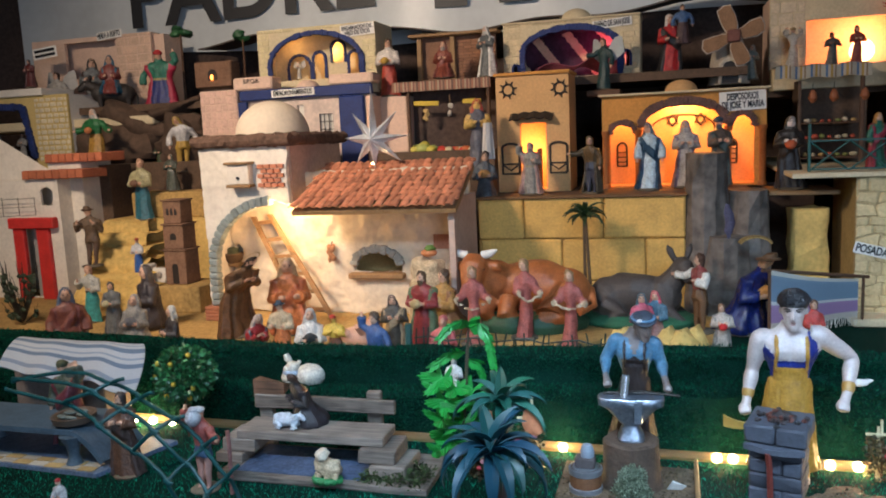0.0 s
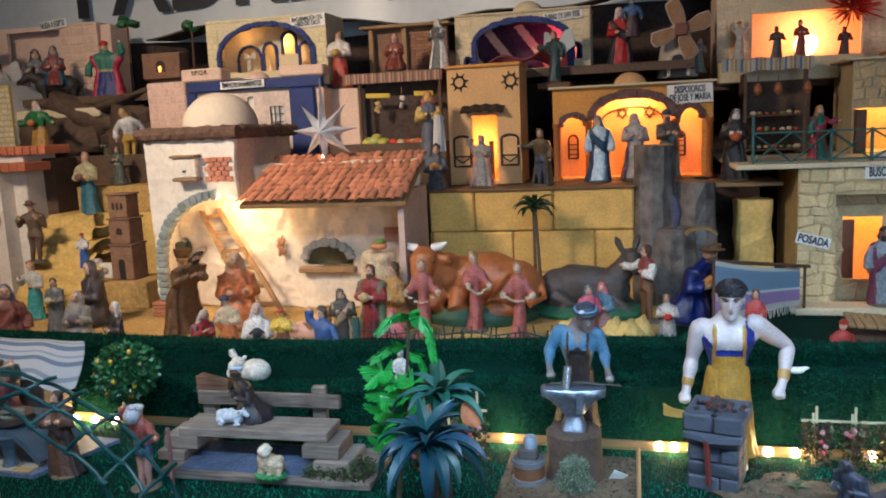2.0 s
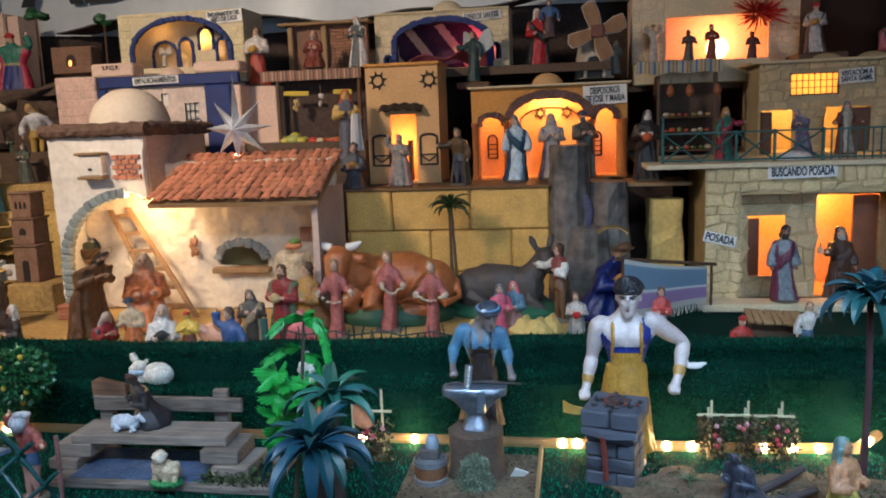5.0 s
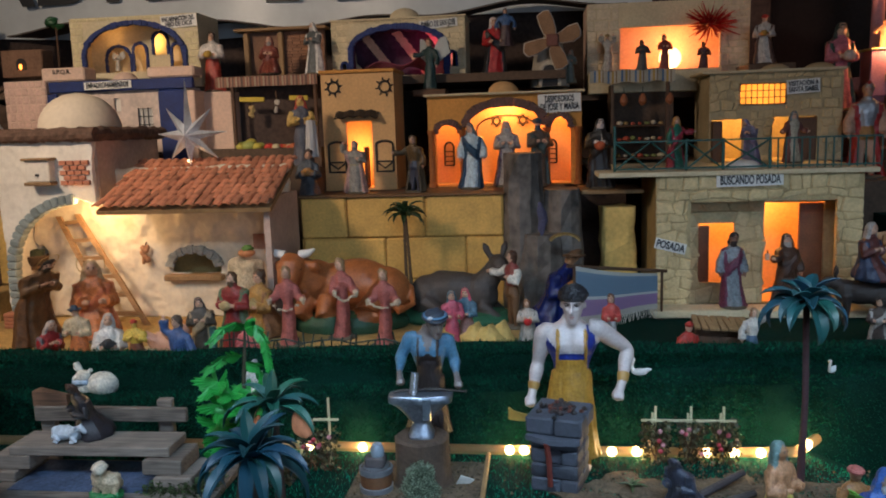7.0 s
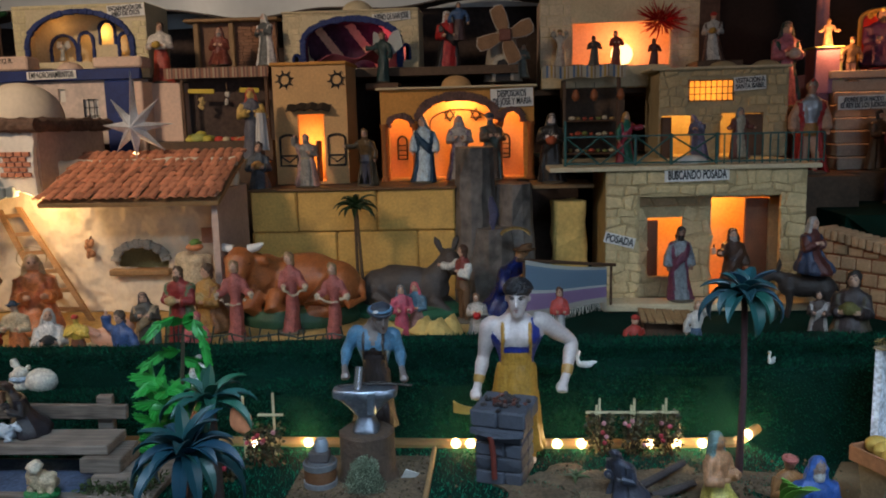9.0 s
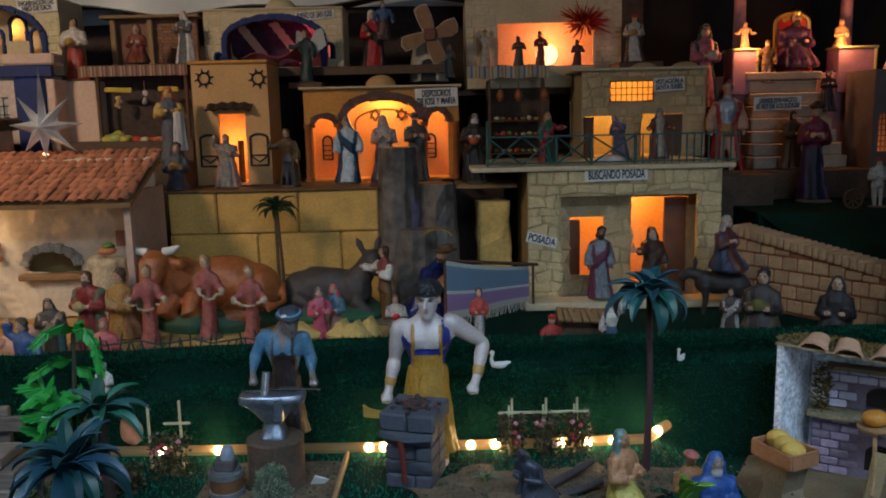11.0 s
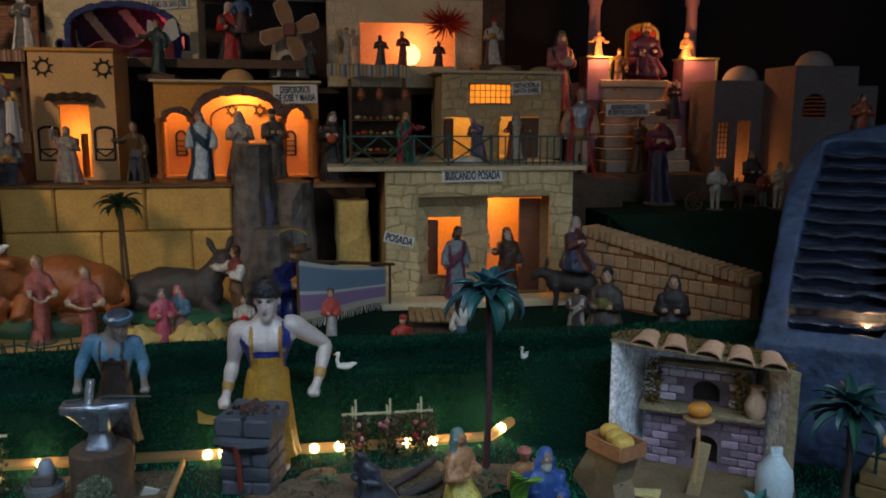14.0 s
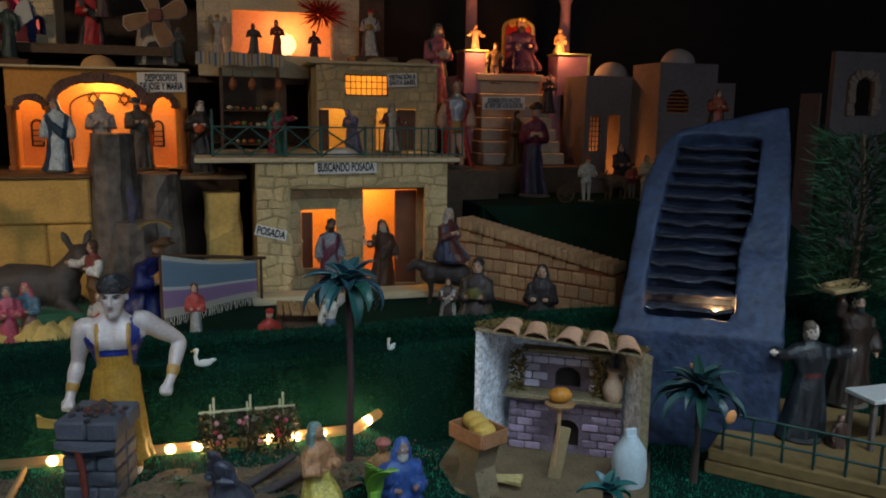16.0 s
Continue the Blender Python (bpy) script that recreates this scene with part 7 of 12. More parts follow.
for k in range(6):
    zz = ar[0][1] + 0.014 * k
    b.box(ar[-1][0], ar[0][0], 2.703, 2.707, zz, zz + 0.004, paint(0.3, 0.12, 0.05, 0.8, name="lattice_wood"))
wpart("lattice", b, h)
b = Build()
b.lathe((ha + hb2) / 2 + 0.01, 2.8, [(0.065 * math.cos(a), ht + 0.06 * math.sin(a)) for a in [k * math.pi / 2 / 7 for k in range(8)]], paint(0.32, 0.29, 0.28, 0.85, 0.2, name="pale_dome"), 18)
wpart("dome", b, h, "", True)
bulb_lamp("vault_house_bulb", (ha + hb2) / 2, 2.8, zg + 0.2, 0.05, (1.0, 0.2, 0.05))
h = thing("ruined_arch_house", pose(2.3, 2.3, zg), "dusky ruined house with a rough stone arch", "model house", "model houses")
ha, hb2 = 2.322, 2.622
ht = 1.697
ar = arch_outline(2.389, 2.488, 1.492, 1.593, 0.035)
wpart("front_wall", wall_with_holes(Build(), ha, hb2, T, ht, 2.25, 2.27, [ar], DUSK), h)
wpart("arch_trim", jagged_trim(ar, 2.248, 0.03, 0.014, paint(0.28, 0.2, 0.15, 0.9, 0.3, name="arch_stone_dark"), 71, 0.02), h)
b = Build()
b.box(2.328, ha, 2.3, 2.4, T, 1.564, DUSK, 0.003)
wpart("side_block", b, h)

# ---- blue stair tower ----
BLUEG = paint(0.026, 0.044, 0.092, 0.6, 0.55, 60.0, name="slate_blue_plaster", bump=0.9, blotch=14.0)
tw = thing("stair_tower", pose(1.55, 1.75, GE), "slate blue plaster tower with a recessed dark stairway", "model tower")
ORI, ALONG, UPHILL = Vector((1.268, 1.57, 1.073)), Vector((0.832, -0.555, 0)), Vector((0.361, 0.541, 0.760))
INWARD = ALONG.cross(UPHILL).normalized() * -1


def slope_at(u, v, d=0.0):
    """A place on the tower's leaning front, d metres behind it."""
    return ORI + ALONG * u + UPHILL * v + INWARD * d


def resample(pts, n):
    pts = [Vector((*q, 0)) for q in pts]
    run = [0.0]
    for a, c in zip(pts, pts[1:]):
        run.append(run[-1] + (c - a).length)
    return [tuple(float(np.interp(run[-1] * i / (n - 1), run, [q[k] for q in pts])) for k in (0, 1)) for i in range(n)]


rim = resample([(-0.058, -0.054), (-0.043, 0.097), (-0.037, 0.22), (-0.025, 0.335), (0.002, 0.435), (0.041, 0.49)], 14) + resample([(0.075, 0.505), (0.172, 0.532), (0.293, 0.57)], 10) + resample([(0.297, 0.50), (0.298, 0.303), (0.288, 0.082), (0.28, -0.054)], 14)
cut_l, cut_r = [(0.0, -0.012), (0.002, 0.13), (0.023, 0.321), (0.049, 0.476)], [(0.234, 0.472), (0.217, 0.267), (0.189, 0.145), (0.186, 0.006)]
well = resample(cut_l, 14) + resample([(0.07, 0.482), (0.215, 0.480)], 10) + resample(cut_r, 14)
rim = [(-0.062, -0.06)] + rim + [(0.284, -0.06)]
well = [(0.012, -0.020)] + well + [(0.172, -0.020)]
n = len(rim)
foot = [slope_at(*rim[0]), slope_at(*rim[-1])]
b = Build()
vs = [slope_at(*q) for q in rim] + [slope_at(*q) for q in well] + [slope_at(q[0] + 0.004, q[1], 0.05) for q in well] + [slope_at(*q) + Vector((0.16, 0.20, 0)) for q in rim]
fs = [(i, i + 1, n + i + 1, n + i) for i in range(n - 1)] + [(n - 1, 0, n, 2 * n - 1)]
fs += [(n + i, n + (i + 1) % n, 2 * n + (i + 1) % n, 2 * n + i) for i in range(n)]
fs += [tuple(2 * n + i for i in range(n))]
fs += [(i + 1, i, 3 * n + i, 3 * n + i + 1) for i in range(n - 1)]
fs += [tuple(3 * n + i for i in range(n - 1, -1, -1))]
base = len(vs)
vs += [Vector((q.x, q.y, GE)) for q in (foot[0], foot[1], foot[1] + Vector((0.16, 0.20, 0)), foot[0] + Vector((0.16, 0.20, 0)))]
fs += [(n - 1, base + 1, base, 0), (base, base + 1, base + 2, base + 3), (base + 1, n - 1, 4 * n - 1, base + 2), (0, base, base + 3, 3 * n), (3 * n, base + 3, base + 2, 4 * n - 1)]
b.add(vs, fs, BLUEG)
b = sculpt(b, 0.0055, 3)
for q in b.v:
    q += 0.004 * noise.noise_vector(q * 18) + 0.0016 * noise.noise_vector(q * 70)
wpart("tower_body", b, tw, "slate blue tower body", True)
STEPD = paint(0.03, 0.034, 0.05, 0.25, 0.5, 120.0, name="dark_glossy_step", bump=0.9)
ns = 13
for k in range(ns):
    v = -0.006 + 0.48 * k / ns
    ul, ur = float(np.interp(v, [q[1] for q in cut_l], [q[0] for q in cut_l])), float(np.interp(v, [q[1] for q in cut_r][::-1], [q[0] for q in cut_r][::-1]))
    b = Build()
    rows = []
    for i in range(15):
        u = ul - 0.004 + (ur - ul + 0.008) * i / 14
        wob = 0.008 * noise.noise((u * 18, k * 3.1, 2)) + 0.005 * noise.noise((u * 70, k * 3.1, 7))
        p = slope_at(u, v, 0.018 + 0.004 * noise.noise((u * 20, k * 1.7, 5)))
        back = Vector((0.028, 0.046, 0))
        rows.append([p + Vector((0, 0, 0.004)) + back * 0.3, p + Vector((0, 0, 0.010 + wob)), p + Vector((0.001, 0.002, 0.0135 + wob)), p + Vector((0.003, 0.006, 0.016 + wob)), p + back + Vector((0, 0, 0.015)), p + back + Vector((0, 0, -0.008))])
    b.loft(rows, STEPD)
    wpart("step", b, tw, "", True)
bulb_lamp("stair_bulb", *(slope_at(0.150, 0.012, 0.030) + Vector((0, 0, 0.014))), 0.5, (1.0, 0.5, 0.18), 0.004)
# added fill lamp with no bulb of its own, carries the glow up the steps
bulb_lamp("stair_bulb_upper", *(slope_at(0.165, 0.075, 0.030) + Vector((0, 0, 0.014))), 0.16, (1.0, 0.5, 0.18), 0.004)

# ---- bakery ----
bk0, bk1 = Vector((0.871, 1.54, 1.05)), Vector((1.165, 1.36, 1.024))
dx = bk1 - bk0
ang = math.degrees(math.atan2(dx.y, dx.x))
W = math.hypot(dx.x, dx.y)
ba = thing("bakery", pose(bk0.x, bk0.y, GE, 0, 0, ang), "small open bakery with stucco walls, brick oven and tiled roof", "model house", "model houses")
SPECK = paint(0.66, 0.70, 0.76, 0.95, 0.6, 150.0, name="speckled_stucco", bump=1.0, blotch=60.0)
RAWC = paint(0.24, 0.19, 0.11, 0.95, 0.4, 120.0, name="cork_edge", bump=1.0)
hl, hr = bk0.z - GE, bk1.z - GE
Dp = 0.135
b = Build()
b.add([(0, 0, 0), (0.012, 0, 0), (0.050, Dp, 0), (0.038, Dp, 0), (0, 0, hl), (0.012, 0, hl), (0.050, Dp, hl - 0.016), (0.038, Dp, hl - 0.016)], [(0, 3, 2, 1), (4, 5, 6, 7), (0, 1, 5, 4), (1, 2, 6, 5), (2, 3, 7, 6), (3, 0, 4, 7)], SPECK)
part("left_wall", b, ba, "grey speckled stucco", None, False)
b = Build()
b.add([(W - 0.012, 0, 0), (W, 0, 0), (W - 0.062, Dp, 0), (W - 0.074, Dp, 0), (W - 0.012, 0, hr), (W, 0, hr), (W - 0.062, Dp, hr - 0.016), (W - 0.074, Dp, hr - 0.016)], [(0, 3, 2, 1), (4, 5, 6, 7), (0, 1, 5, 4), (1, 2, 6, 5), (2, 3, 7, 6), (3, 0, 4, 7)], SPECK)
part("right_wall", b, ba, "grey speckled stucco", None, False)
b = Build()
b.box(W - 0.014, W + 0.002, -0.004, 0.0, 0, hr, RAWC)
part("wall_edge", b, ba, "raw cork edge")
b = Build()
b.box(0.050, W - 0.074, Dp - 0.012, Dp, 0, min(hl, hr) - 0.016, SPECK)
part("back_wall", b, ba, "grey speckled stucco")
b = Build()
b.add([(-0.003, -0.005, hl), (W + 0.003, -0.005, hr), (W - 0.058, Dp + 0.004, hr - 0.014), (0.036, Dp + 0.004, hl - 0.014), (-0.003, -0.005, hl + 0.005), (W + 0.003, -0.005, hr + 0.005), (W - 0.058, Dp + 0.004, hr - 0.009), (0.036, Dp + 0.004, hl - 0.009)], [(0, 3, 2, 1), (4, 5, 6, 7), (0, 1, 5, 4), (1, 2, 6, 5), (2, 3, 7, 6), (3, 0, 4, 7)], RAWC)
part("roof_board", b, ba, "cork roof board", None, False)
for k in range(5):
    u = (k + 1.05) / 5.75
    b = Build()
    rr = 0.026
    m = pose(W * u, -0.012, hl + (hr - hl) * u + 0.004, 8, math.degrees(math.atan2(hl - hr, W)), (-4, 5, -7, 3, 8)[k])
    rings = []
    for i in range(4):
        q = 1 - 0.10 * i
        rings.append([m @ Vector((rr * q * math.cos(a), 0.022 * i, rr * q * 0.60 * math.sin(a))) for a in [math.pi * j / 10 for j in range(11)]] + [m @ Vector((rr * (q - 0.15) * math.cos(a), 0.022 * i, rr * (q - 0.17) * 0.60 * math.sin(a))) for a in [math.pi * j / 10 for j in range(10, -1, -1)]])
    b.loft(rings, paint(0.52, 0.30, 0.19, 0.85, 0.25, name="pale_clay_tile"))
    part("tile", b, ba, "pale clay barrel tile", None, True)


def moss(count, box, seed, size=0.012, name="moss"):
    rng = random.Random(seed)
    b = Build()
    m = leafy(0.17, 0.115, 0.035, 0.9, 0.75, "dry_moss")
    vs, fs = [], []
    for i in range(count):
        q = Vector((rng.uniform(box[0], box[1]), rng.uniform(box[2], box[3]), rng.uniform(box[4], box[5])))
        d = Vector((rng.uniform(-1, 1), rng.uniform(-1, 1), rng.uniform(-0.3, 1))).normalized() * size * rng.uniform(0.5, 1.4)
        e = d.cross(Vector((rng.uniform(-1, 1), rng.uniform(-1, 1), rng.uniform(-1, 1)))).normalized() * size * 0.18
        o = len(vs)
        vs += [q - e, q + e, q + d + e * 0.3, q + d * 0.6 + e * 2]
        fs += [(o, o + 1, o + 2), (o, o + 2, o + 3)]
    b.add(vs, fs, m)
    return b


bm2 = moss(4600, (-0.004, W + 0.003, 0.004, Dp, 0.0, 0.007), 3, 0.0075)
for q in bm2.v:
    q.x += (0.036 + (-0.097) * q.x / W) * max(0.0, q.y) / Dp
    q.z += hl + (hr - hl) * q.x / W + 0.006 - 0.014 * q.y / Dp + 0.006 * max(0.0, noise.noise((q.x * 22, q.y * 22, 1)))
part("moss", bm2, ba, "dry yellow-green moss", None, False)
OVEN = pieces(0.30, 0.23, 0.31, 0.9, 0.4, "mauve_brick", 1.0)
OVEN_UP = pieces(0.58, 0.54, 0.64, 0.9, 0.35, "pale_mauve_brick", 1.0)
OVENJ = paint(0.17, 0.13, 0.17, 0.95, 0.3, name="mauve_joint")
zc = 0.122
for nm, xa, xb, za, zb2, y0, oz0, oz1, ow in (("oven_base", 0.06, W - 0.052, 0.004, zc, 0.075, 0.015, 0.075, 0.026), ("oven", 0.085, W - 0.085, zc + 0.012, zc + 0.088, 0.10, zc + 0.014, zc + 0.06, 0.027)):
    cx = (xa + xb) / 2 + 0.005
    ho = arch_outline(cx - ow, cx + ow, oz0, oz1 - 0.02, 0.022, 8)
    p = part(nm, wall_with_holes(Build(), xa, xb, za, zb2, y0, y0 + 0.02, [ho], OVENJ), ba, "mauve brick oven", None, False)
    b = Build()
    b.box(xa, xb, y0 + 0.021, Dp - 0.014, za, zb2, BLACKP if nm == "x" else OVENJ)
    b2 = Build()
    b2.box(cx - ow - 0.004, cx + ow + 0.004, y0 + 0.0202, y0 + 0.0208, za + 0.002, oz1 + 0.006, BLACKP)
    part("oven_mouth", b2, ba)
    part("oven_core", b, ba)
    rng = random.Random(len(nm))
    z = za
    r_ = 0
    while z < zb2 - 0.005:
        x = xa - 0.017 * (r_ % 2)
        while x < xb:
            a, c = max(x, xa), min(x + 0.034, xb)
            x += 0.034
            if c - a < 0.008 or (c > cx - ow - 0.004 and a < cx + ow + 0.004 and z < oz1 + 0.002 and z + 0.016 > oz0):
                continue
            bb = block(a + 0.001, c - 0.001, y0 - 0.004, y0 + 0.002, z + 0.001, min(z + 0.0165, zb2) - 0.001, OVEN if nm == "oven_base" else OVEN_UP, 0.002, 0.001)
            part("brick", bb, p)
        z += 0.0175
        r_ += 1
b = Build()
b.box(0.05, W - 0.052, 0.05, Dp - 0.013, zc, zc + 0.010, RAWC, 0.002)
part("oven_shelf", b, ba)
b = Build()
b.box(0.08, W - 0.08, 0.09, Dp - 0.013, zc + 0.0885, zc + 0.098, RAWC, 0.002)
part("oven_top", b, ba)
for k, (x, z, hh) in enumerate(((0.075, zc + 0.01, 0.09), (W - 0.098, zc + 0.01, 0.08))):
    part("moss", moss(240, (x - 0.014, x + 0.014, 0.06, 0.09, z, z + hh), 9 + k), ba, "dry moss", None, False)


def in_bakery(x, y, z):
    return ba.matrix_basis @ Vector((x, y, z))


ORG = paint(0.55, 0.22, 0.03, 0.45, 0.25, name="orange_loaf")
b = Build()
b.ball((0, 0, 0.016), 0.024, 0.019, 0.016, ORG, 14, 9, rough=0.06)
q = in_bakery(W * 0.5, 0.02, zc + 0.012)
single("round_loaf", b, pose(*q), "round glossy orange loaf on a baker's peel", "loaf")
b = Build()
b.lathe(0, 0, [(0.03, 0), (0.031, 0.004), (0.026, 0.005)], WOODL, 14)
b.tube([(0.0, 0.0, 0.002), (-0.03, -0.06, -0.05), (-0.05, -0.09, -0.088)], [0.004, 0.004, 0.004], WOODL, 6)
single("bakers_peel", b, pose(q.x, q.y, q.z - 0.005), "wooden baker's peel holding a loaf", "peel")
b = Build()
b.lathe(0, 0, [(0.013, 0), (0.019, 0.010), (0.021, 0.025), (0.016, 0.042), (0.010, 0.052), (0.010, 0.058), (0.013, 0.065)], paint(0.50, 0.33, 0.22, 0.7, 0.2, name="clay_jug"), 16)
b.tube([(0.011, 0, 0.060), (0.026, 0, 0.052), (0.019, 0, 0.032)], 0.004, paint(0.50, 0.33, 0.22, 0.7, 0.2, name="clay_jug"), 6)
single("clay_jug", b, pose(*in_bakery(W - 0.072, 0.064, zc + 0.01)), "pale clay jug on the bakery shelf", "jug")
b = Build()
b.lathe(0, 0, [(0.028, 0), (0.033, 0.01), (0.034, 0.045), (0.030, 0.075), (0.016, 0.095), (0.012, 0.102)], paint(0.45, 0.55, 0.60, 0.75, 0.15, name="white_sack"), 14)
for q2 in b.v:
    q2 += 0.004 * noise.noise_vector(q2 * 50)
b.box(-0.012, 0.012, -0.004, 0.004, 0.098, 0.116, paint(0.45, 0.55, 0.60, 0.75, 0.15, name="white_sack"), 0.002)
single("flour_sack", b, pose(*in_bakery(W - 0.03, -0.03, 0.0)), "white tied flour sack in front of the bakery", "sack")
b = Build()
b.box(-0.013, 0.014, -0.003, 0.003, 0, 0.105, paint(0.26, 0.19, 0.10, 0.85, 0.2, name="cardboard_strip"), 0.002)
single("wooden_paddle", b, pose(*in_bakery(W * 0.5, -0.05, 0.0), -18, 8, ang), "brown wooden paddle leaning on the oven", "paddle")
b = Build()
b.box(-0.06, W + 0.01, -0.16, Dp, 0, 0.012, paint(0.16, 0.11, 0.06, 0.9, 0.3, name="base_board"), 0.003)
single("base_board", b, pose(bk0.x, bk0.y, GE - 0.008, 0, 0, ang), "brown board under the bakery", "board")
# crate of loaves on a stool
cr = thing("loaf_crate", pose(0.832, 1.4, 0.88, 0, 0, ang - 35), "small wooden crate on a trestle", "crate")
zc0 = 0.88
for args in ((-0.045, 0.045, -0.032, 0.032, 0, 0.005), (-0.045, 0.045, -0.034, -0.03, 0, 0.028), (-0.045, 0.045, 0.03, 0.034, 0, 0.028), (-0.047, -0.043, -0.03, 0.03, 0, 0.028), (0.043, 0.047, -0.03, 0.03, 0, 0.028)):
    b = Build()
    b.box(*args, paint(0.34, 0.15, 0.07, 0.7, 0.25, name="crate_wood"), 0.001)
    part("board", b, cr)
b = Build()
b.loft([[(x, y, z) for x, y in ((-0.03 * k, -0.025), (0.03 * k, -0.025), (0.03 * k, 0.025), (-0.03 * k, 0.025))] for k, z in ((1.2, GE - zc0), (0.7, (GE - zc0) * 0.5), (1.1, -0.001))], paint(0.20, 0.15, 0.09, 0.85, 0.3, name="stump_wood"))
part("trestle", b, cr, "rough wooden trestle", None, False)
for k in range(3):
    b = Build()
    b.ball((0, 0, 0.014), 0.022, 0.018, 0.017, paint(0.60, 0.38, 0.08, 0.6, 0.2, name="yellow_loaf"), 12, 8, rough=0.08)
    q = cr.matrix_basis @ Vector((-0.026 + 0.026 * k, 0.012 - 0.01 * k, 0.012))
    single("yellow_loaf", b, pose(*q), "round yellow loaf in a wooden crate", "loaf", "loaves in the crate")
b = Build()
rng = random.Random(2)
for k in range(16):
    a = rng.uniform(-0.5, 0.5)
    b.tube([(-0.04, rng.uniform(-0.012, 0.012), 0.004 + rng.uniform(0, 0.008)), (0.045, rng.uniform(-0.018, 0.018), 0.004 + rng.uniform(0, 0.01))], 0.002, paint(0.50, 0.42, 0.18, 0.8, name="straw"), 5)
single("straw_bundle", b, pose(*in_bakery(W * 0.22, -0.12, 0.013), 0, 0, ang), "small bundle of yellow straw", "straw bundle")

# ---- yellow platform with fence at the east end ----
c0, c1 = Vector((1.298, 1.36, 0.826)), Vector((1.463, 1.18, 0.805))
dd = c1 - c0
ang2 = math.degrees(math.atan2(dd.y, dd.x))
pf = thing("yellow_platform", pose(c0.x, c0.y, GE, 0, 0, ang2), "yellow ochre platform box of boards", "platform", kind="structure")
YB2 = paint(0.20, 0.125, 0.045, 0.85, 0.25, 60.0, name="yellow_board", blotch=8.0)
b = Build()
b.box(0, 0.9, 0.0, 0.4, 0, 0.025, YB2, 0.003)
part("lower_board", b, pf)
b = Build()
b.box(0.004, 0.9, 0.006, 0.4, 0.026, 0.051, YB2, 0.003)
part("upper_board", b, pf)
fe = thing("platform_fence", pose(c0.x, c0.y, GE + 0.051, 0, 0, ang2), "low dark green wire fence along the platform", "fence")
GW = paint(0.01, 0.05, 0.04, 0.5, 0.3, name="green_wire")
for k in range(14):
    b = Build()
    b.tube([(0.03 + 0.055 * k, 0.014, 0), (0.03 + 0.055 * k, 0.014, 0.078)], 0.003, GW, 6)
    part("post", b, fe)
for zz in (0.028, 0.072):
    b = Build()
    b.tube([(-0.03, 0.014, zz + 0.006), (0.8, 0.014, zz)], 0.003, GW, 6)
    part("rail", b, fe)
zf = GE + 0.051
figurine("lady_in_black", "dark-robed lady figurine with outstretched arms on a platform", 1.524, 1.36, zf, 0.252, (0.02, 0.022, 0.025), (0.018, 0.025, 0.03), None, (0.10, 0.07, 0.05), PALE, "wide", turn=-10, sash=(0.12, 0.02, 0.02), gloss=0.35, base=(0.03, 0.03, 0.03))
figurine("porter", "brown-robed porter figurine carrying a tray on his head", 1.772, 1.5, zf, 0.267, (0.05, 0.03, 0.022), (0.035, 0.025, 0.02), None, (0.03, 0.04, 0.04), SKIN, "up+down", beard=True, gloss=0.4)
b = Build()
b.box(-0.05, 0.05, -0.035, 0.035, 0, 0.012, paint(0.40, 0.27, 0.12, 0.8, name="tray_wood"), 0.003)
for k in range(5):
    b.ball((-0.035 + 0.017 * k, 0, 0.016), 0.011, 0.014, 0.007, paint(0.5, 0.33, 0.14, 0.8, name="bread"), 8, 5)
single("bread_tray", b, pose(1.726, 1.5, 1.101, 0, -6, 0), "wooden tray with small loaves carried on a head", "tray")
figurine("kneeling_woman", "brown kneeling figurine behind a fence", 1.568, 1.3, zf, 0.07, (0.10, 0.05, 0.035), (0.06, 0.035, 0.03), (0.12, 0.06, 0.04), stance="kneel")
tb = thing("side_table", pose(1.656, 1.3, zf), "small white-topped table on the platform", "table")
zt2 = 0.935 - zf
b = Build()
b.box(-0.05, 0.06, -0.04, 0.04, zt2 - 0.01, zt2, paint(0.6, 0.6, 0.58, 0.7, 0.1, name="white_top"), 0.002)
part("tabletop", b, tb)
for sx in (-0.04, 0.05):
    for sy in (-0.03, 0.03):
        b = Build()
        b.box(sx - 0.005, sx + 0.005, sy - 0.005, sy + 0.005, 0, zt2 - 0.01, WOODG, 0.001)
        part("leg", b, tb)
# needle bush at the far east
b = Build()
rng = random.Random(12)
vs, fs = [], []
for i in range(2600):
    a, u = rng.uniform(0, 6.28), rng.random()
    q = Vector((0.11 * math.cos(a) * rng.random() ** 0.5, 0.07 * math.sin(a) * rng.random() ** 0.5, 0.36 * u))
    d = Vector((math.cos(a), math.sin(a), rng.uniform(-0.2, 0.9))).normalized() * 0.05
    e = d.cross(Vector((rng.uniform(-1, 1), rng.uniform(-1, 1), rng.uniform(-1, 1)))).normalized() * 0.0022
    o = len(vs)
    vs += [q - e, q + e, q + d]
    fs.append((o, o + 1, o + 2))
b.add(vs, fs, leafy(0.02, 0.075, 0.03, 0.5, 0.6, "needle"))
bush = thing("needle_bush", pose(1.772, 1.52, 1.084), "dark green artificial pine branches", "bush")
part("needles", b, bush, "", None, False)
b = Build()
b.tube([(0, 0.02, GE - 1.084), (0, 0, -0.03), (0.01, 0, 0.2), (0, 0.01, 0.36)], [0.012, 0.01, 0.007, 0.004], BROWN, 6)
part("stem", b, bush)


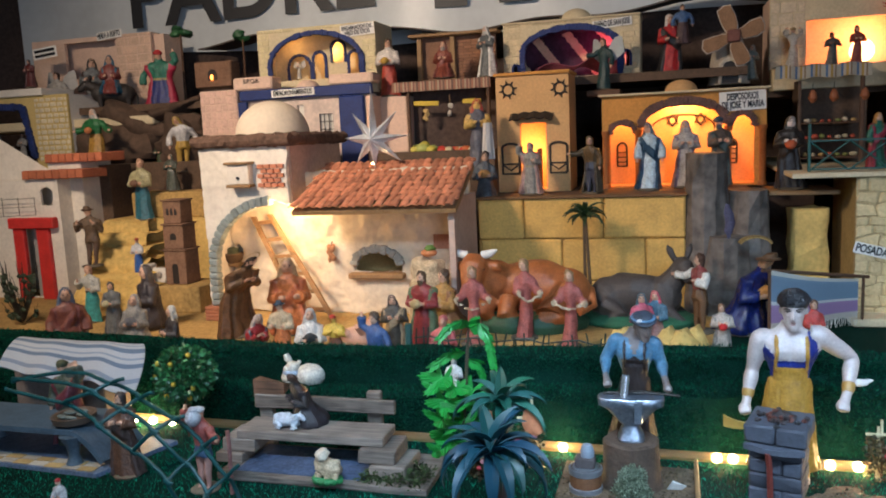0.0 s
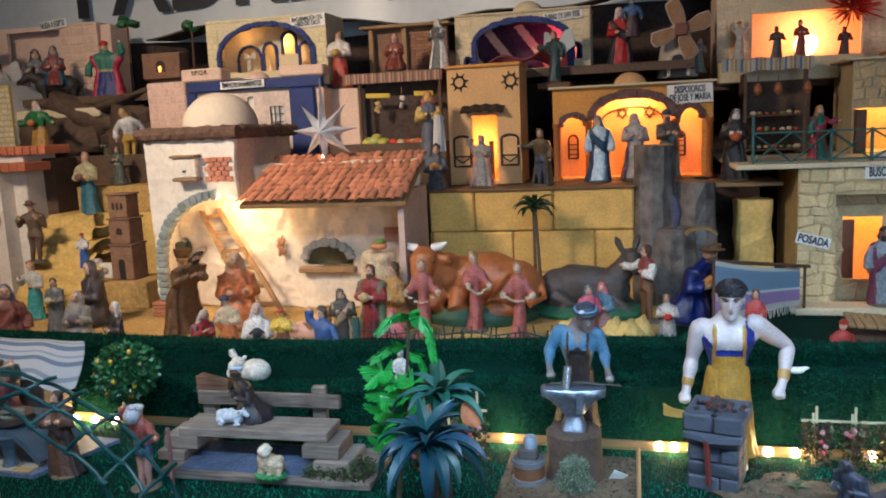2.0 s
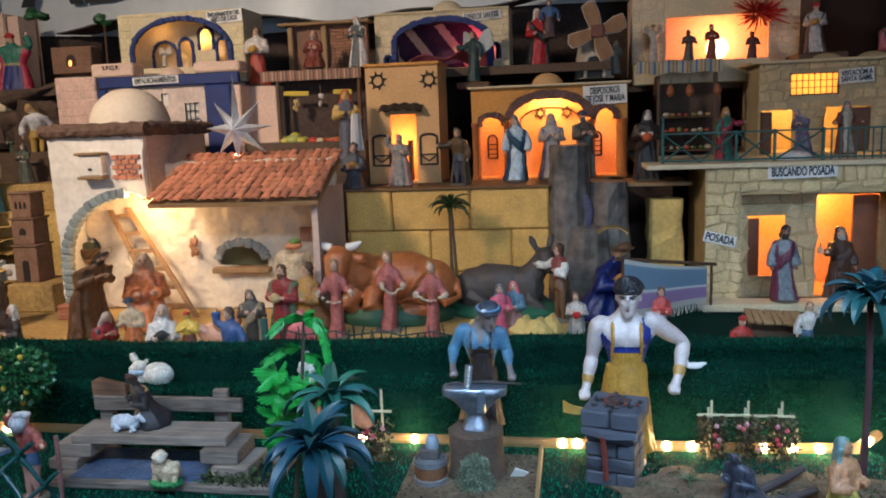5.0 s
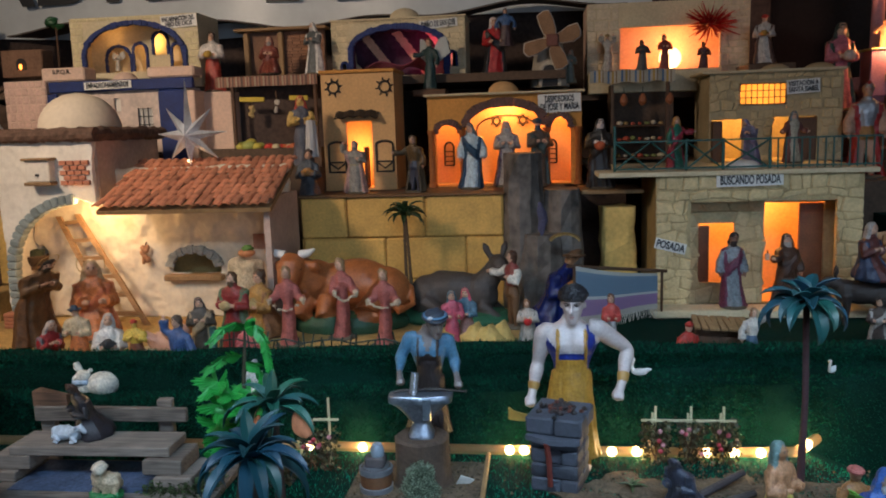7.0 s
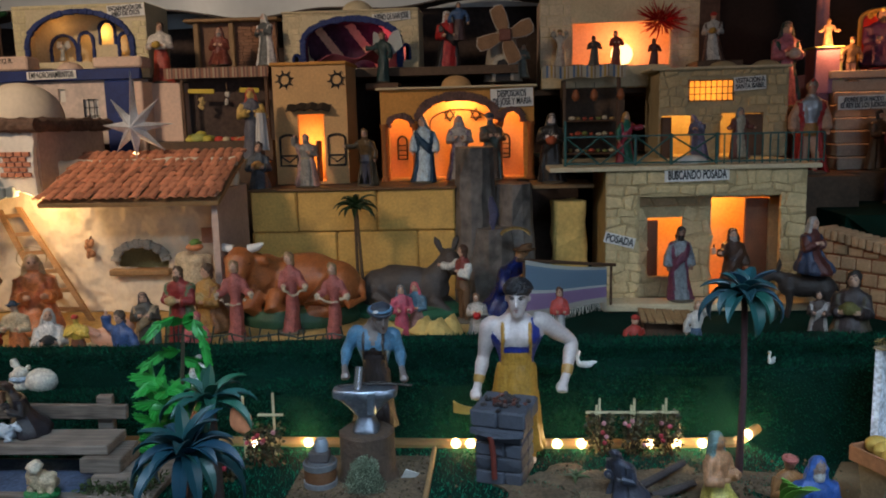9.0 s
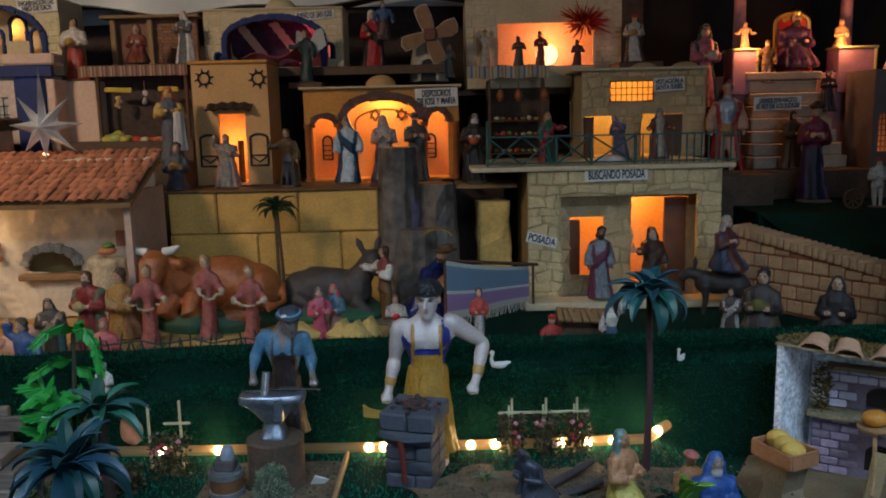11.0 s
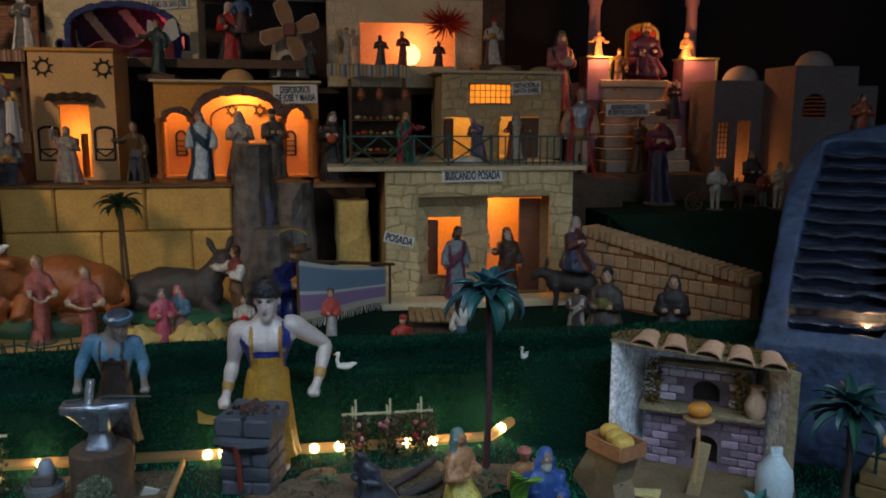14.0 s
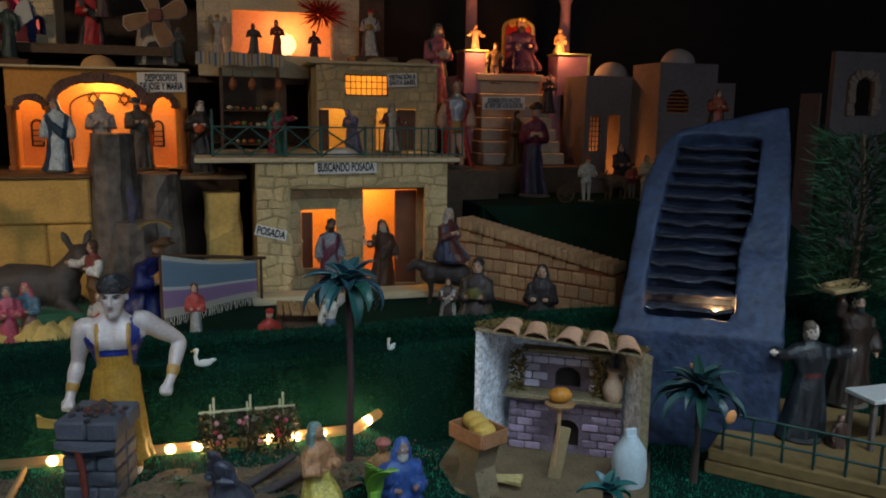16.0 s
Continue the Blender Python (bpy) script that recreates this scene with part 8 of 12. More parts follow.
# ---- plants ----
def strap_leaf(b, root, a, length, width, rise, droop, mat, n=9, crease=0.28, thick=0.0016):
    """A long leaf that leaves its root at the slope rise (radians) and bends down by droop along its way."""
    ca, sa = math.cos(a), math.sin(a)
    line = [(0.0, 0.0)]
    for i in range(40):
        e = rise - droop * ((i + 0.5) / 40) ** 1.4
        line.append((line[-1][0] + length / 40 * math.cos(e), line[-1][1] + length / 40 * math.sin(e)))

    def fn(u, v):
        k = min(39, int(v * 40))
        t = v * 40 - k
        out, z = [line[k][q] * (1 - t) + line[k + 1][q] * t for q in (0, 1)]
        e = rise - droop * v ** 1.4
        w = width * (0.62 + 0.38 * math.sin(math.pi * min(1.0, v * 1.25))) * (1.0 if v < 0.68 else max(0.03, 1 - ((v - 0.68) / 0.32) ** 2)) * (u - 0.5)
        up = crease * 2 * abs(w)
        return (root[0] + ca * (out - up * math.sin(e)) - sa * w, root[1] + sa * (out - up * math.sin(e)) + ca * w, root[2] + z + up * math.cos(e))
    return b.sheet(fn, 4, n, mat, thick)


def rosette(name, label, x, y, z0, zc, leaves, length, width, tint, seed, stem=0.006, stem_col=(0.05, 0.035, 0.03), drop=0.75):
    rng = random.Random(seed)
    t = thing(name, pose(x, y, z0), label, "plant")
    b = Build()
    b.tube([(0, 0, -0.004), (0.004, 0, (zc - z0) * 0.5), (0, 0, zc - z0)], [stem * 1.4, stem, stem], paint(*stem_col, 0.8, 0.3, name="stem"), 8)
    part("trunk", b, t)
    for k in range(leaves):
        u = k / leaves
        b = Build()
        mat = leafy(tint[0] * (0.8 + 0.5 * rng.random()), tint[1] * (0.8 + 0.4 * rng.random()), tint[2] * (0.8 + 0.5 * rng.random()), 0.42, 0.05, "strap_leaf%d" % (k % 5))
        strap_leaf(b, (0, 0, zc - z0), k * 2.399 + rng.uniform(-0.2, 0.2), length * rng.uniform(0.8, 1.1) * (1 - 0.35 * u), width, 0.15 + 1.2 * u ** 1.3 + rng.uniform(-0.12, 0.12), drop * (1.25 - 0.75 * u) * rng.uniform(0.75, 1.2), mat)
        part("leaf", b, t, "", None, True)
    return t


rosette("agave_plant", "dark blue-green artificial agave with long arching leaves", -0.239, 1, G, 1.067, 30, 0.112, 0.021, (0.008, 0.052, 0.064), 3, 0.010, drop=2.0)
rosette("agave_plant", "green artificial agave with long arching leaves in a clay pot", -0.249, 1.12, G, 1.095, 20, 0.095, 0.019, (0.014, 0.085, 0.062), 4, 0.008, drop=1.7)
for q0, sx, sz, tilt in (((-0.199, 1.1, 1.079), 0.017, 0.020, -35), ((-0.238, 0.985, 1.032), 0.005, 0.018, 5), ((-0.262, 1.09, 1.082), 0.006, 0.014, 10)):
    b = Build()
    b.sheet(lambda u, v: (sx * 2 * (u - 0.5) * math.sin(math.pi * (0.12 + 0.82 * v)), -0.004 * math.cos(3 * (u - 0.5)), sz * 2 * (v - 0.5)), 8, 10, paint(0.55, 0.20, 0.09, 0.75, 0.2, name="orange_felt"), 0.0015)
    single("felt_petal", b, pose(*q0, -12, tilt, 0), "orange felt petal tucked among agave leaves", "felt petal", "felt petals")
rosette("toy_palm", "tall toy palm with blue-green leaves on a thin dark trunk", 0.594, 1.43, G, 1.175, 28, 0.10, 0.027, (0.012, 0.065, 0.075), 6, 0.0055, (0.05, 0.02, 0.025), 1.9)
zpalm = 0.957
palm = rosette("toy_palm", "small toy palm with dark green leaves", 1.254, 1.33, GE, zpalm, 34, 0.115, 0.023, (0.010, 0.05, 0.05), 7, 0.006, (0.05, 0.03, 0.025), 1.7)
b = Build()
b.ball((0, 0, 0), 0.011, 0.005, 0.014, paint(0.75, 0.3, 0.1, 0.7, name="orange_felt"), 10, 6)
b.v = [pose(0, -0.10, zpalm - GE - 0.01, 0, 25, 0) @ q for q in b.v]
part("felt_leaf", b, palm, "orange felt leaf")
rosette("agave_plant", "small blue-green artificial agave in front of the bakery", 0.953, 1.12, GE, 0.893, 9, 0.06, 0.02, (0.02, 0.13, 0.14), 8, 0.008)
# twin toy palm before the yellow wall
tp = thing("toy_palm", pose(-0.253, 2.4, T), "toy palm with two thin trunks and dark fronds", "plant")
zt3 = 1.234 - T
for sx in (-1, 1):
    b = Build()
    b.tube([(0.008 * sx + 0.004, 0, -0.003), (0.006 * sx, 0, zt3 * 0.5), (-0.004 + 0.003 * sx, 0, zt3)], [0.007, 0.005, 0.004], paint(0.10, 0.06, 0.03, 0.85, 0.4, name="palm_trunk"), 7)
    part("trunk", b, tp)
rng = random.Random(9)
for k in range(24):
    b = Build()
    strap_leaf(b, (-0.004, 0, zt3), k * 2.4, rng.uniform(0.06, 0.09), 0.017, 0.2 + 0.05 * k, 1.7, leafy(0.025, 0.05, 0.014, 0.5, 0.3, "palm_frond"), 6)
    part("frond", b, tp, "", None, True)
# bright fern
fp = thing("fern_plant", pose(-0.361, 1.22, G), "bright green artificial plant with lobed leaves and arching fronds", "plant")
rng = random.Random(21)
BRT = leafy(0.022, 0.25, 0.04, 0.4, 0.55, "bright_leaf", 0.15)
base = Vector((-0.361, 1.22, G))


def lobed_leaf(c, size, face, droop):
    """A broad leaf with pointed lobes, hung from its stalk."""
    vs = [Vector((0, 0, 0))]
    n = 56
    for i in range(n + 1):
        a = math.radians(-150 + 300 * i / n)
        r2 = size * (0.40 + 0.62 * abs(math.cos(2.5 * a)) ** 1.3 + 0.16 * (i % 2)) * (1.0 + 0.25 * math.cos(a))
        vs.append(Vector((r2 * math.sin(a), -droop * r2 * r2 / size, -r2 * math.cos(a))))
    m = pose(*c, rng.uniform(-62, -20), rng.uniform(-25, 25), face)
    b = Build()
    vs = [m @ q for q in vs]
    o = len(vs)
    b.add(vs, [(0, i, i + 1) for i in range(1, n + 1)], BRT)
    return b


stem_top = Vector((-0.325, 1.22, 1.147)) - base
b = Build()
b.tube([(0, 0, -0.003), stem_top * 0.5 + Vector((0.004, 0, 0)), stem_top, stem_top + Vector((0.004, 0, 0.045))], [0.005, 0.004, 0.003, 0.002], paint(0.05, 0.045, 0.025, 0.8, name="stem"), 6)
part("stem", b, fp)
for q, sz in (((-0.363, 1.2, 1.108), 0.036), ((-0.341, 1.19, 1.093), 0.030), ((-0.357, 1.19, 1.073), 0.038), ((-0.33, 1.18, 1.066), 0.03), ((-0.363, 1.19, 1.042), 0.036), ((-0.335, 1.18, 1.036), 0.03), ((-0.363, 1.19, 1.015), 0.034), ((-0.342, 1.18, 1.007), 0.03), ((-0.374, 1.2, 0.983), 0.026), ((-0.318, 1.22, 1.084), 0.03), ((-0.315, 1.23, 1.053), 0.03), ((-0.334, 1.24, 1.023), 0.03), ((-0.388, 1.24, 1.074), 0.026)):
    part("leaf", lobed_leaf(Vector(q) - base, sz * 0.8, rng.uniform(-30, 30), 0.5), fp, "", None, False)


def frond(pts, leaf, count):
    """An arching frond with narrow leaflets on both sides."""
    pts = [Vector(q) - base for q in pts]
    b = Build()
    b.tube(pts, [0.002] * len(pts), BRT, 5)
    vs, fs = [], []
    for i in range(count):
        s = (i + 1) / count * (len(pts) - 1.001)
        k = int(s)
        q, d = pts[k].lerp(pts[k + 1], s - k), (pts[k + 1] - pts[k]).normalized()
        for sg in (-1, 1):
            side = Vector((-d.z, 0, d.x)) * sg
            tip = q + (side + d * 0.7 + Vector((0, rng.uniform(-0.6, 0.2), -0.35))).normalized() * leaf * (1.15 - 0.6 * i / count)
            w = d * 0.0032
            o = len(vs)
            vs += [q - w, q + w, tip.lerp(q, 0.4) + w * 1.6, tip, tip.lerp(q, 0.4) - w * 1.2]
            fs.append((o, o + 1, o + 2, o + 3, o + 4))
    b.add(vs, fs, BRT)
    return b


for pts, lf, ct in ((((-0.322, 1.22, 1.188), (-0.327, 1.2, 1.204), (-0.34, 1.18, 1.2), (-0.357, 1.17, 1.181)), 0.016, 22), (((-0.322, 1.22, 1.188), (-0.301, 1.21, 1.197), (-0.284, 1.2, 1.175), (-0.277, 1.2, 1.129)), 0.017, 26), (((-0.33, 1.22, 1.145), (-0.343, 1.2, 1.152), (-0.378, 1.19, 1.128)), 0.016, 18), (((-0.327, 1.22, 1.135), (-0.309, 1.23, 1.124), (-0.301, 1.23, 1.095)), 0.014, 16)):
    part("frond", frond(pts, lf, ct), fp, "", None, False)

# ---- smith, forge and anvil ----
def limb(b, pts, radii, mat, n=12):
    """A smooth limb through the points."""
    pts = [Vector(q) for q in pts]
    out, rad = [], []
    for i in range(len(pts) - 1):
        p0, p1, p2, p3 = pts[max(i - 1, 0)], pts[i], pts[i + 1], pts[min(i + 2, len(pts) - 1)]
        for k in range(4):
            u = k / 4
            out.append(0.5 * ((2 * p1) + (p2 - p0) * u + (2 * p0 - 5 * p1 + 4 * p2 - p3) * u * u + (3 * p1 - p0 - 3 * p2 + p3) * u ** 3))
            rad.append(radii[i] + (radii[i + 1] - radii[i]) * (u * u * (3 - 2 * u)))
    out.append(pts[-1])
    rad.append(radii[-1])
    return b.tube(out, rad, mat, n)


def smith(name, label, neck, sl, el, wl, fl, sr, er, wr, fr, head, hr, skin, shirt, apron, hair, waist_z, foot_z, y, band=None, sleeves=False, cap=None, gaze=0.0):
    """A painted plaster smith in an apron, one mesh."""
    b, fx = Build(), Build()
    ms = paint(*skin, 0.33, 0.14, 200.0, 0.0, 0.15, "painted_plaster", 50.0)
    mt = paint(*shirt, 0.42, 0.3, 200.0, 0.0, 0.3, "painted_plaster", 60.0)
    ma = paint(*apron, 0.4, 0.32, 200.0, 0.0, 0.35, "painted_plaster", 55.0)
    mh = paint(*hair, 0.45, 0.4, name="painted_plaster")
    mw = paint(0.55, 0.55, 0.55, 0.4, 0.15, name="painted_plaster")
    sl, sr, head = Vector(sl), Vector(sr), Vector(head)
    w = (sr.x - sl.x) / 2
    cx = (sl.x + sr.x) / 2
    zs = (sl.z + sr.z) / 2
    hgt = zs - waist_z
    n = 96

    def repaint(f0, fn):
        for i in range(f0, len(b.f)):
            c = sum((b.v[q] for q in b.f[i]), Vector((0, 0, 0))) / len(b.f[i])
            m = fn((c.x - cx) / w, (c.z - waist_z) / hgt, c.y < y)
            if m is not None:
                b.k[i] = b.slot(m)

    # torso: half widths, depths from waist to neck
    HH = [-0.12, 0.0, 0.18, 0.38, 0.58, 0.76, 0.90, 1.02, 1.12, 1.20, 1.29, 1.40]
    RX = [0.70, 0.64, 0.66, 0.76, 0.92, 1.04, 1.07, 1.00, 0.82, 0.56, 0.38, 0.30]
    RY = [0.46, 0.44, 0.45, 0.50, 0.56, 0.58, 0.54, 0.46, 0.39, 0.34, 0.31, 0.30]
    rings = []
    for i in range(111):
        h = -0.12 + 1.52 * i / 110
        rx, ry = np.interp(h, HH, RX) * w, np.interp(h, HH, RY) * w
        row = []
        for j in range(n):
            a = 2 * math.pi * j / n
            xx, yy = rx * math.copysign(abs(math.cos(a)) ** 0.85, math.cos(a)), ry * math.copysign(abs(math.sin(a)) ** 0.9, math.sin(a))
            if yy < 0:
                X = xx / w
                pec = sum(math.exp(-((X - s * 0.42) / 0.30) ** 2 - ((h - 0.70) / 0.17) ** 2) for s in (-1, 1))
                yy -= w * 0.10 * pec
                yy += w * 0.05 * math.exp(-(X / 0.07) ** 2 - ((h - 0.66) / 0.28) ** 2)
                yy += w * 0.04 * math.exp(-((h - 0.48) / 0.05) ** 2)
            else:
                yy *= 0.85
            row.append(Vector((cx + xx, y + yy, waist_z + h * hgt)))
        rings.append(row)
    f0 = len(b.f)
    b.loft(rings, ms)

    def dress(X, h, front):
        if sleeves:
            if front and h < 0.66 - 0.10 * abs(X) + 0.03 * math.cos(9 * X) and abs(X) < 0.66:
                return ma
            if front and abs(X) < 0.34 * (h - 0.66) / 0.5 and h > 0.66:
                return ms
            return mt if h < 1.16 else ms
        if front and h < 0.36 and abs(X) < 0.58 or h < 0.10:
            return ma
        if X < 0:
            edge = 0.56 + 0.44 * min(1.0, max(0.0, -X - 0.42) / 0.62) if front else 0.9
        else:
            edge = 0.56 + 0.35 * max(0.0, X - 0.38)
            if 0.56 < X < 0.88 and h < 1.18:
                return mt
        if h < edge - 0.025:
            return mt
        if h < edge:
            return mw if front else mt
        return None
    repaint(f0, dress)
    # skirt of the apron with folds
    rings = []
    for i in range(19):
        u = i / 18
        z = foot_z + (waist_z + hgt * 0.03 - foot_z) * u
        row = []
        for j in range(n):
            a = 2 * math.pi * j / n
            f = 1 + 0.10 * (1 - u) ** 0.6 * abs(math.sin(4 * a + 1.2 + 0.8 * u)) + 0.03 * noise.noise((3 * math.cos(a), 3 * math.sin(a), 5 * u))
            row.append(Vector((cx + w * (1.22 - 0.48 * u ** 0.7) * f * math.cos(a) - w * 0.16 * (1 - u), y + w * (0.62 - 0.17 * u) * f * math.sin(a), z)))
        rings.append(row)
    b.loft(rings, ma)
    for s in (-1, 1):
        limb(b, [(cx + s * w * (0.56 - 0.05 * q), y - w * (float(np.interp(q, HH, RY)) * 0.93 + 0.15 * math.exp(-((q - 0.70) / 0.17) ** 2)), waist_z + hgt * q) for q in (0.33, 0.50, 0.64, 0.76, 0.9, 1.02)] + [(cx + s * w * 0.46, y - w * 0.10, zs + w * 0.24), (cx + s * w * 0.28, y + w * 0.2, zs + w * 0.22)], [w * 0.055] * 8, ma, 8)
    # arms
    for s, e, wst, f in ((sl, el, wl, fl), (sr, er, wr, fr)):
        s, e, wst, f = Vector(s), Vector(e), Vector(wst), Vector(f)
        out = 1 if s.x > cx else -1
        mk = mt if sleeves else ms
        f0 = len(b.f)
        limb(b, [s + Vector((-out * w * 0.30, 0, w * 0.02)), s + Vector((-out * w * 0.02, 0, 0)), s.lerp(e, 0.45), e, e.lerp(wst, 0.35), wst], [w * 0.34, w * 0.38, w * 0.33, w * 0.235, w * 0.27, w * 0.155], mk, 18)
        if sleeves:
            limb(b, [s.lerp(e, 0.3), e, e.lerp(wst, 0.3)], [w * 0.34, w * 0.31, w * 0.31], mt, 14)
            limb(b, [e.lerp(wst, 0.25), e.lerp(wst, 0.6), wst], [w * 0.235, w * 0.17, w * 0.14], ms, 14)
        if band:
            d = (e - wst)
            limb(b, [wst - d * 0.03, wst + d * 0.22], [w * 0.20, w * 0.24], paint(*band, 0.45, 0.2, name="painted_plaster"), 14)
        d = (f - wst).normalized()
        limb(b, [wst, wst.lerp(f, 0.5), f], [w * 0.155, w * 0.17, w * 0.18], ms, 14)
        b.ball(f, w * 0.24, w * 0.22, w * 0.24, ms, 14, 9, rough=0.1)
        for k in range(4):
            q = f + Vector((out * (-w * 0.15 + w * 0.10 * k), -w * 0.15, -w * 0.02 - 0.012 * w * k))
            limb(b, [q + Vector((0, 0.02 * w, w * 0.09)), q + Vector((0, -w * 0.05, 0)), q + Vector((0, w * 0.03, -w * 0.10))], [w * 0.052, w * 0.06, w * 0.05], ms, 8)
        limb(b, [f + Vector((-out * w * 0.17, -w * 0.04, w * 0.10)), f + Vector((-out * w * 0.13, -w * 0.17, -w * 0.02))], [w * 0.05, w * 0.045], ms, 7)
    # head: a loft from the chin upwards
    h0 = len(b.v)
    limb(b, [Vector((cx, y + w * 0.04, zs + w * 0.2)), Vector(((cx + head.x) / 2, (y + head.y) / 2 + w * 0.02, (zs + head.z) / 2)), head + Vector((0, hr * 0.2, -hr * 0.3))], [w * 0.36, w * 0.27, w * 0.25], ms, 18)
    h1 = len(b.v)
    prof = [(-1.12, 0.12, 0.10, -0.56), (-1.08, 0.24, 0.24, -0.50), (-0.96, 0.34, 0.40, -0.40), (-0.74, 0.44, 0.58, -0.24), (-0.45, 0.54, 0.73, -0.10), (-0.15, 0.61, 0.84, -0.02), (0.1, 0.66, 0.88, 0.02), (0.35, 0.69, 0.92, 0.04), (0.65, 0.70, 0.90, 0.06), (0.9, 0.54, 0.72, 0.08), (1.08, 0.22, 0.30, 0.1)]
    rings = []
    for i in range(31):
        z = -1.12 + 2.2 * i / 30
        rx, ry, cy = [float(np.interp(z, [p[0] for p in prof], [p[k] for p in prof])) for k in (1, 2, 3)]
        row = []
        for j in range(36):
            a = 2 * math.pi * j / 36
            X, Y2 = rx * math.cos(a), cy + ry * math.sin(a)
            if math.sin(a) < 0:
                Y2 += 0.16 * sum(math.exp(-((X - s * 0.29) / 0.17) ** 2 - ((z - 0.10) / 0.10) ** 2) for s in (-1, 1))
                Y2 -= 0.07 * math.exp(-((z - 0.28) / 0.08) ** 2) * (1 if abs(X) < 0.5 else 0)
                Y2 -= 0.07 * sum(math.exp(-((X - s * 0.42) / 0.16) ** 2 - ((z + 0.12) / 0.14) ** 2) for s in (-1, 1))
                Y2 += 0.05 * math.exp(-(X / 0.3) ** 2 - ((z + 0.62) / 0.05) ** 2)
            row.append(head + hr * Vector((X, Y2, z)))
        rings.append(row)
    b.loft(rings, ms)
    h = head
    limb(b, [h + hr * Vector((0, -0.84, 0.22)), h + hr * Vector((0, -0.98, -0.05)), h + hr * Vector((0, -1.06, -0.26)), h + hr * Vector((0, -0.90, -0.33))], [hr * 0.07, hr * 0.085, hr * 0.12, hr * 0.07], ms, 9)
    dk = paint(0.03, 0.022, 0.02, 0.4, 0.1, name="painted_plaster")
    lip = paint(skin[0] * 0.75, skin[1] * 0.42, skin[2] * 0.40, 0.45, 0.1, name="painted_plaster")
    for s in (-1, 1):
        b.ball(h + hr * Vector((s * 0.10, -0.98, -0.28)), hr * 0.075, hr * 0.07, hr * 0.06, ms, 8, 5)
        limb(fx, [h + hr * Vector((s * 0.13, -0.89, 0.22)), h + hr * Vector((s * 0.32, -0.85, 0.30)), h + hr * Vector((s * 0.56, -0.66, 0.25))], [hr * 0.03, hr * 0.038, hr * 0.02], dk, 6)
        fx.ball(h + hr * Vector((s * 0.30, -0.73, 0.11)), hr * 0.115, hr * 0.07, hr * 0.042, paint(0.34, 0.32, 0.30, 0.4, 0.15, name="painted_plaster"), 10, 6)
        fx.ball(h + hr * Vector((s * 0.30, -0.79, 0.11)), hr * 0.042, hr * 0.035, hr * 0.04, dk, 8, 5)
        limb(fx, [h + hr * Vector((s * 0.15, -0.80, 0.14)), h + hr * Vector((s * 0.30, -0.80, 0.18)), h + hr * Vector((s * 0.46, -0.70, 0.12))], [hr * 0.02, hr * 0.025, hr * 0.015], dk, 6)
        b.ball(h + hr * Vector((s * 0.73, 0.05, 0.02)), hr * 0.08, hr * 0.17, hr * 0.23, ms, 9, 7)
    fx.ball(h + hr * Vector((0, -0.80, -0.55)), hr * 0.16, hr * 0.07, hr * 0.028, lip, 9, 5)
    fx.ball(h + hr * Vector((0, -0.78, -0.65)), hr * 0.13, hr * 0.08, hr * 0.035, lip, 9, 5)
    rng = random.Random(3)
    if cap:
        mc = paint(*cap, 0.6, 0.3, name="painted_plaster")
        fx.ball(h + hr * Vector((0, 0.1, 0.72)), hr * 0.80, hr * 0.90, hr * 0.46, mc, 16, 9, rough=0.25)
        limb(fx, [h + hr * Vector((0.92 * math.cos(a), 0.08 + 1.02 * math.sin(a), 0.52 + 0.10 * math.cos(2 * a))) for a in [k * math.pi / 8 for k in range(17)]], [hr * 0.13] * 17, mc, 8)
        limb(fx, [h + hr * Vector((0.84 * math.cos(a), 0.08 + 0.94 * math.sin(a), 0.72)) for a in [k * math.pi / 8 for k in range(17)]], [hr * 0.10] * 17, paint(0.10, 0.22, 0.36, 0.6, 0.3, name="painted_plaster"), 7)
        fx.ball(h + hr * Vector((-0.5, -0.75, 0.8)), hr * 0.24, hr * 0.15, hr * 0.14, mw, 8, 5, rough=0.3)
    else:
        limb(fx, [h + hr * Vector((0.78 * math.cos(a), 0.05 + 0.94 * math.sin(a), 0.46)) for a in [k * math.pi / 10 for k in range(21)]], [hr * 0.075] * 21, mh, 8)
        fx.ball(h + Vector((0, hr * 0.12, hr * 0.58)), hr * 0.86, hr * 1.0, hr * 0.68, mh, 18, 11, rough=0.1)
        for k in range(320):
            a, t2 = rng.uniform(0, 6.28), rng.uniform(0.05, 1.5)
            q = Vector((math.cos(a) * math.cos(t2) * 0.84, math.sin(a) * math.cos(t2) * 1.0 + 0.12, 0.52 + math.sin(t2) * 0.72))
            if q.y < -0.45 and q.z < 0.50:
                continue
            fx.ball(h + q * hr, hr * 0.13, hr * 0.13, hr * 0.11, mh, 7, 5, rough=0.6)
    if gaze:
        a = math.radians(gaze)
        for q in b.v[h1:] + fx.v:
            dx, dy = q.x - head.x, q.y - head.y
            q.x, q.y = head.x + dx * math.cos(a) - dy * math.sin(a), head.y + dx * math.sin(a) + dy * math.cos(a)
            if sleeves:
                dy, dz = q.y - head.y, q.z - head.z
                q.y, q.z = head.y + dy * 0.985 + dz * -0.17, head.z + dz * 0.985 + dy * 0.17
    # legs
    for s in (-1, 1):
        limb(b, [(cx + s * w * 0.42, y, foot_z + 0.01), (cx + s * w * 0.5, y - 0.004, (foot_z + G) / 2), (cx + s * w * 0.52, y, G + 0.012)], [w * 0.30, w * 0.26, w * 0.18], ma)
        b.ball((cx + s * w * 0.55, y - w * 0.25, G + w * 0.11), w * 0.19, w * 0.42, w * 0.12, ms, 10, 6)
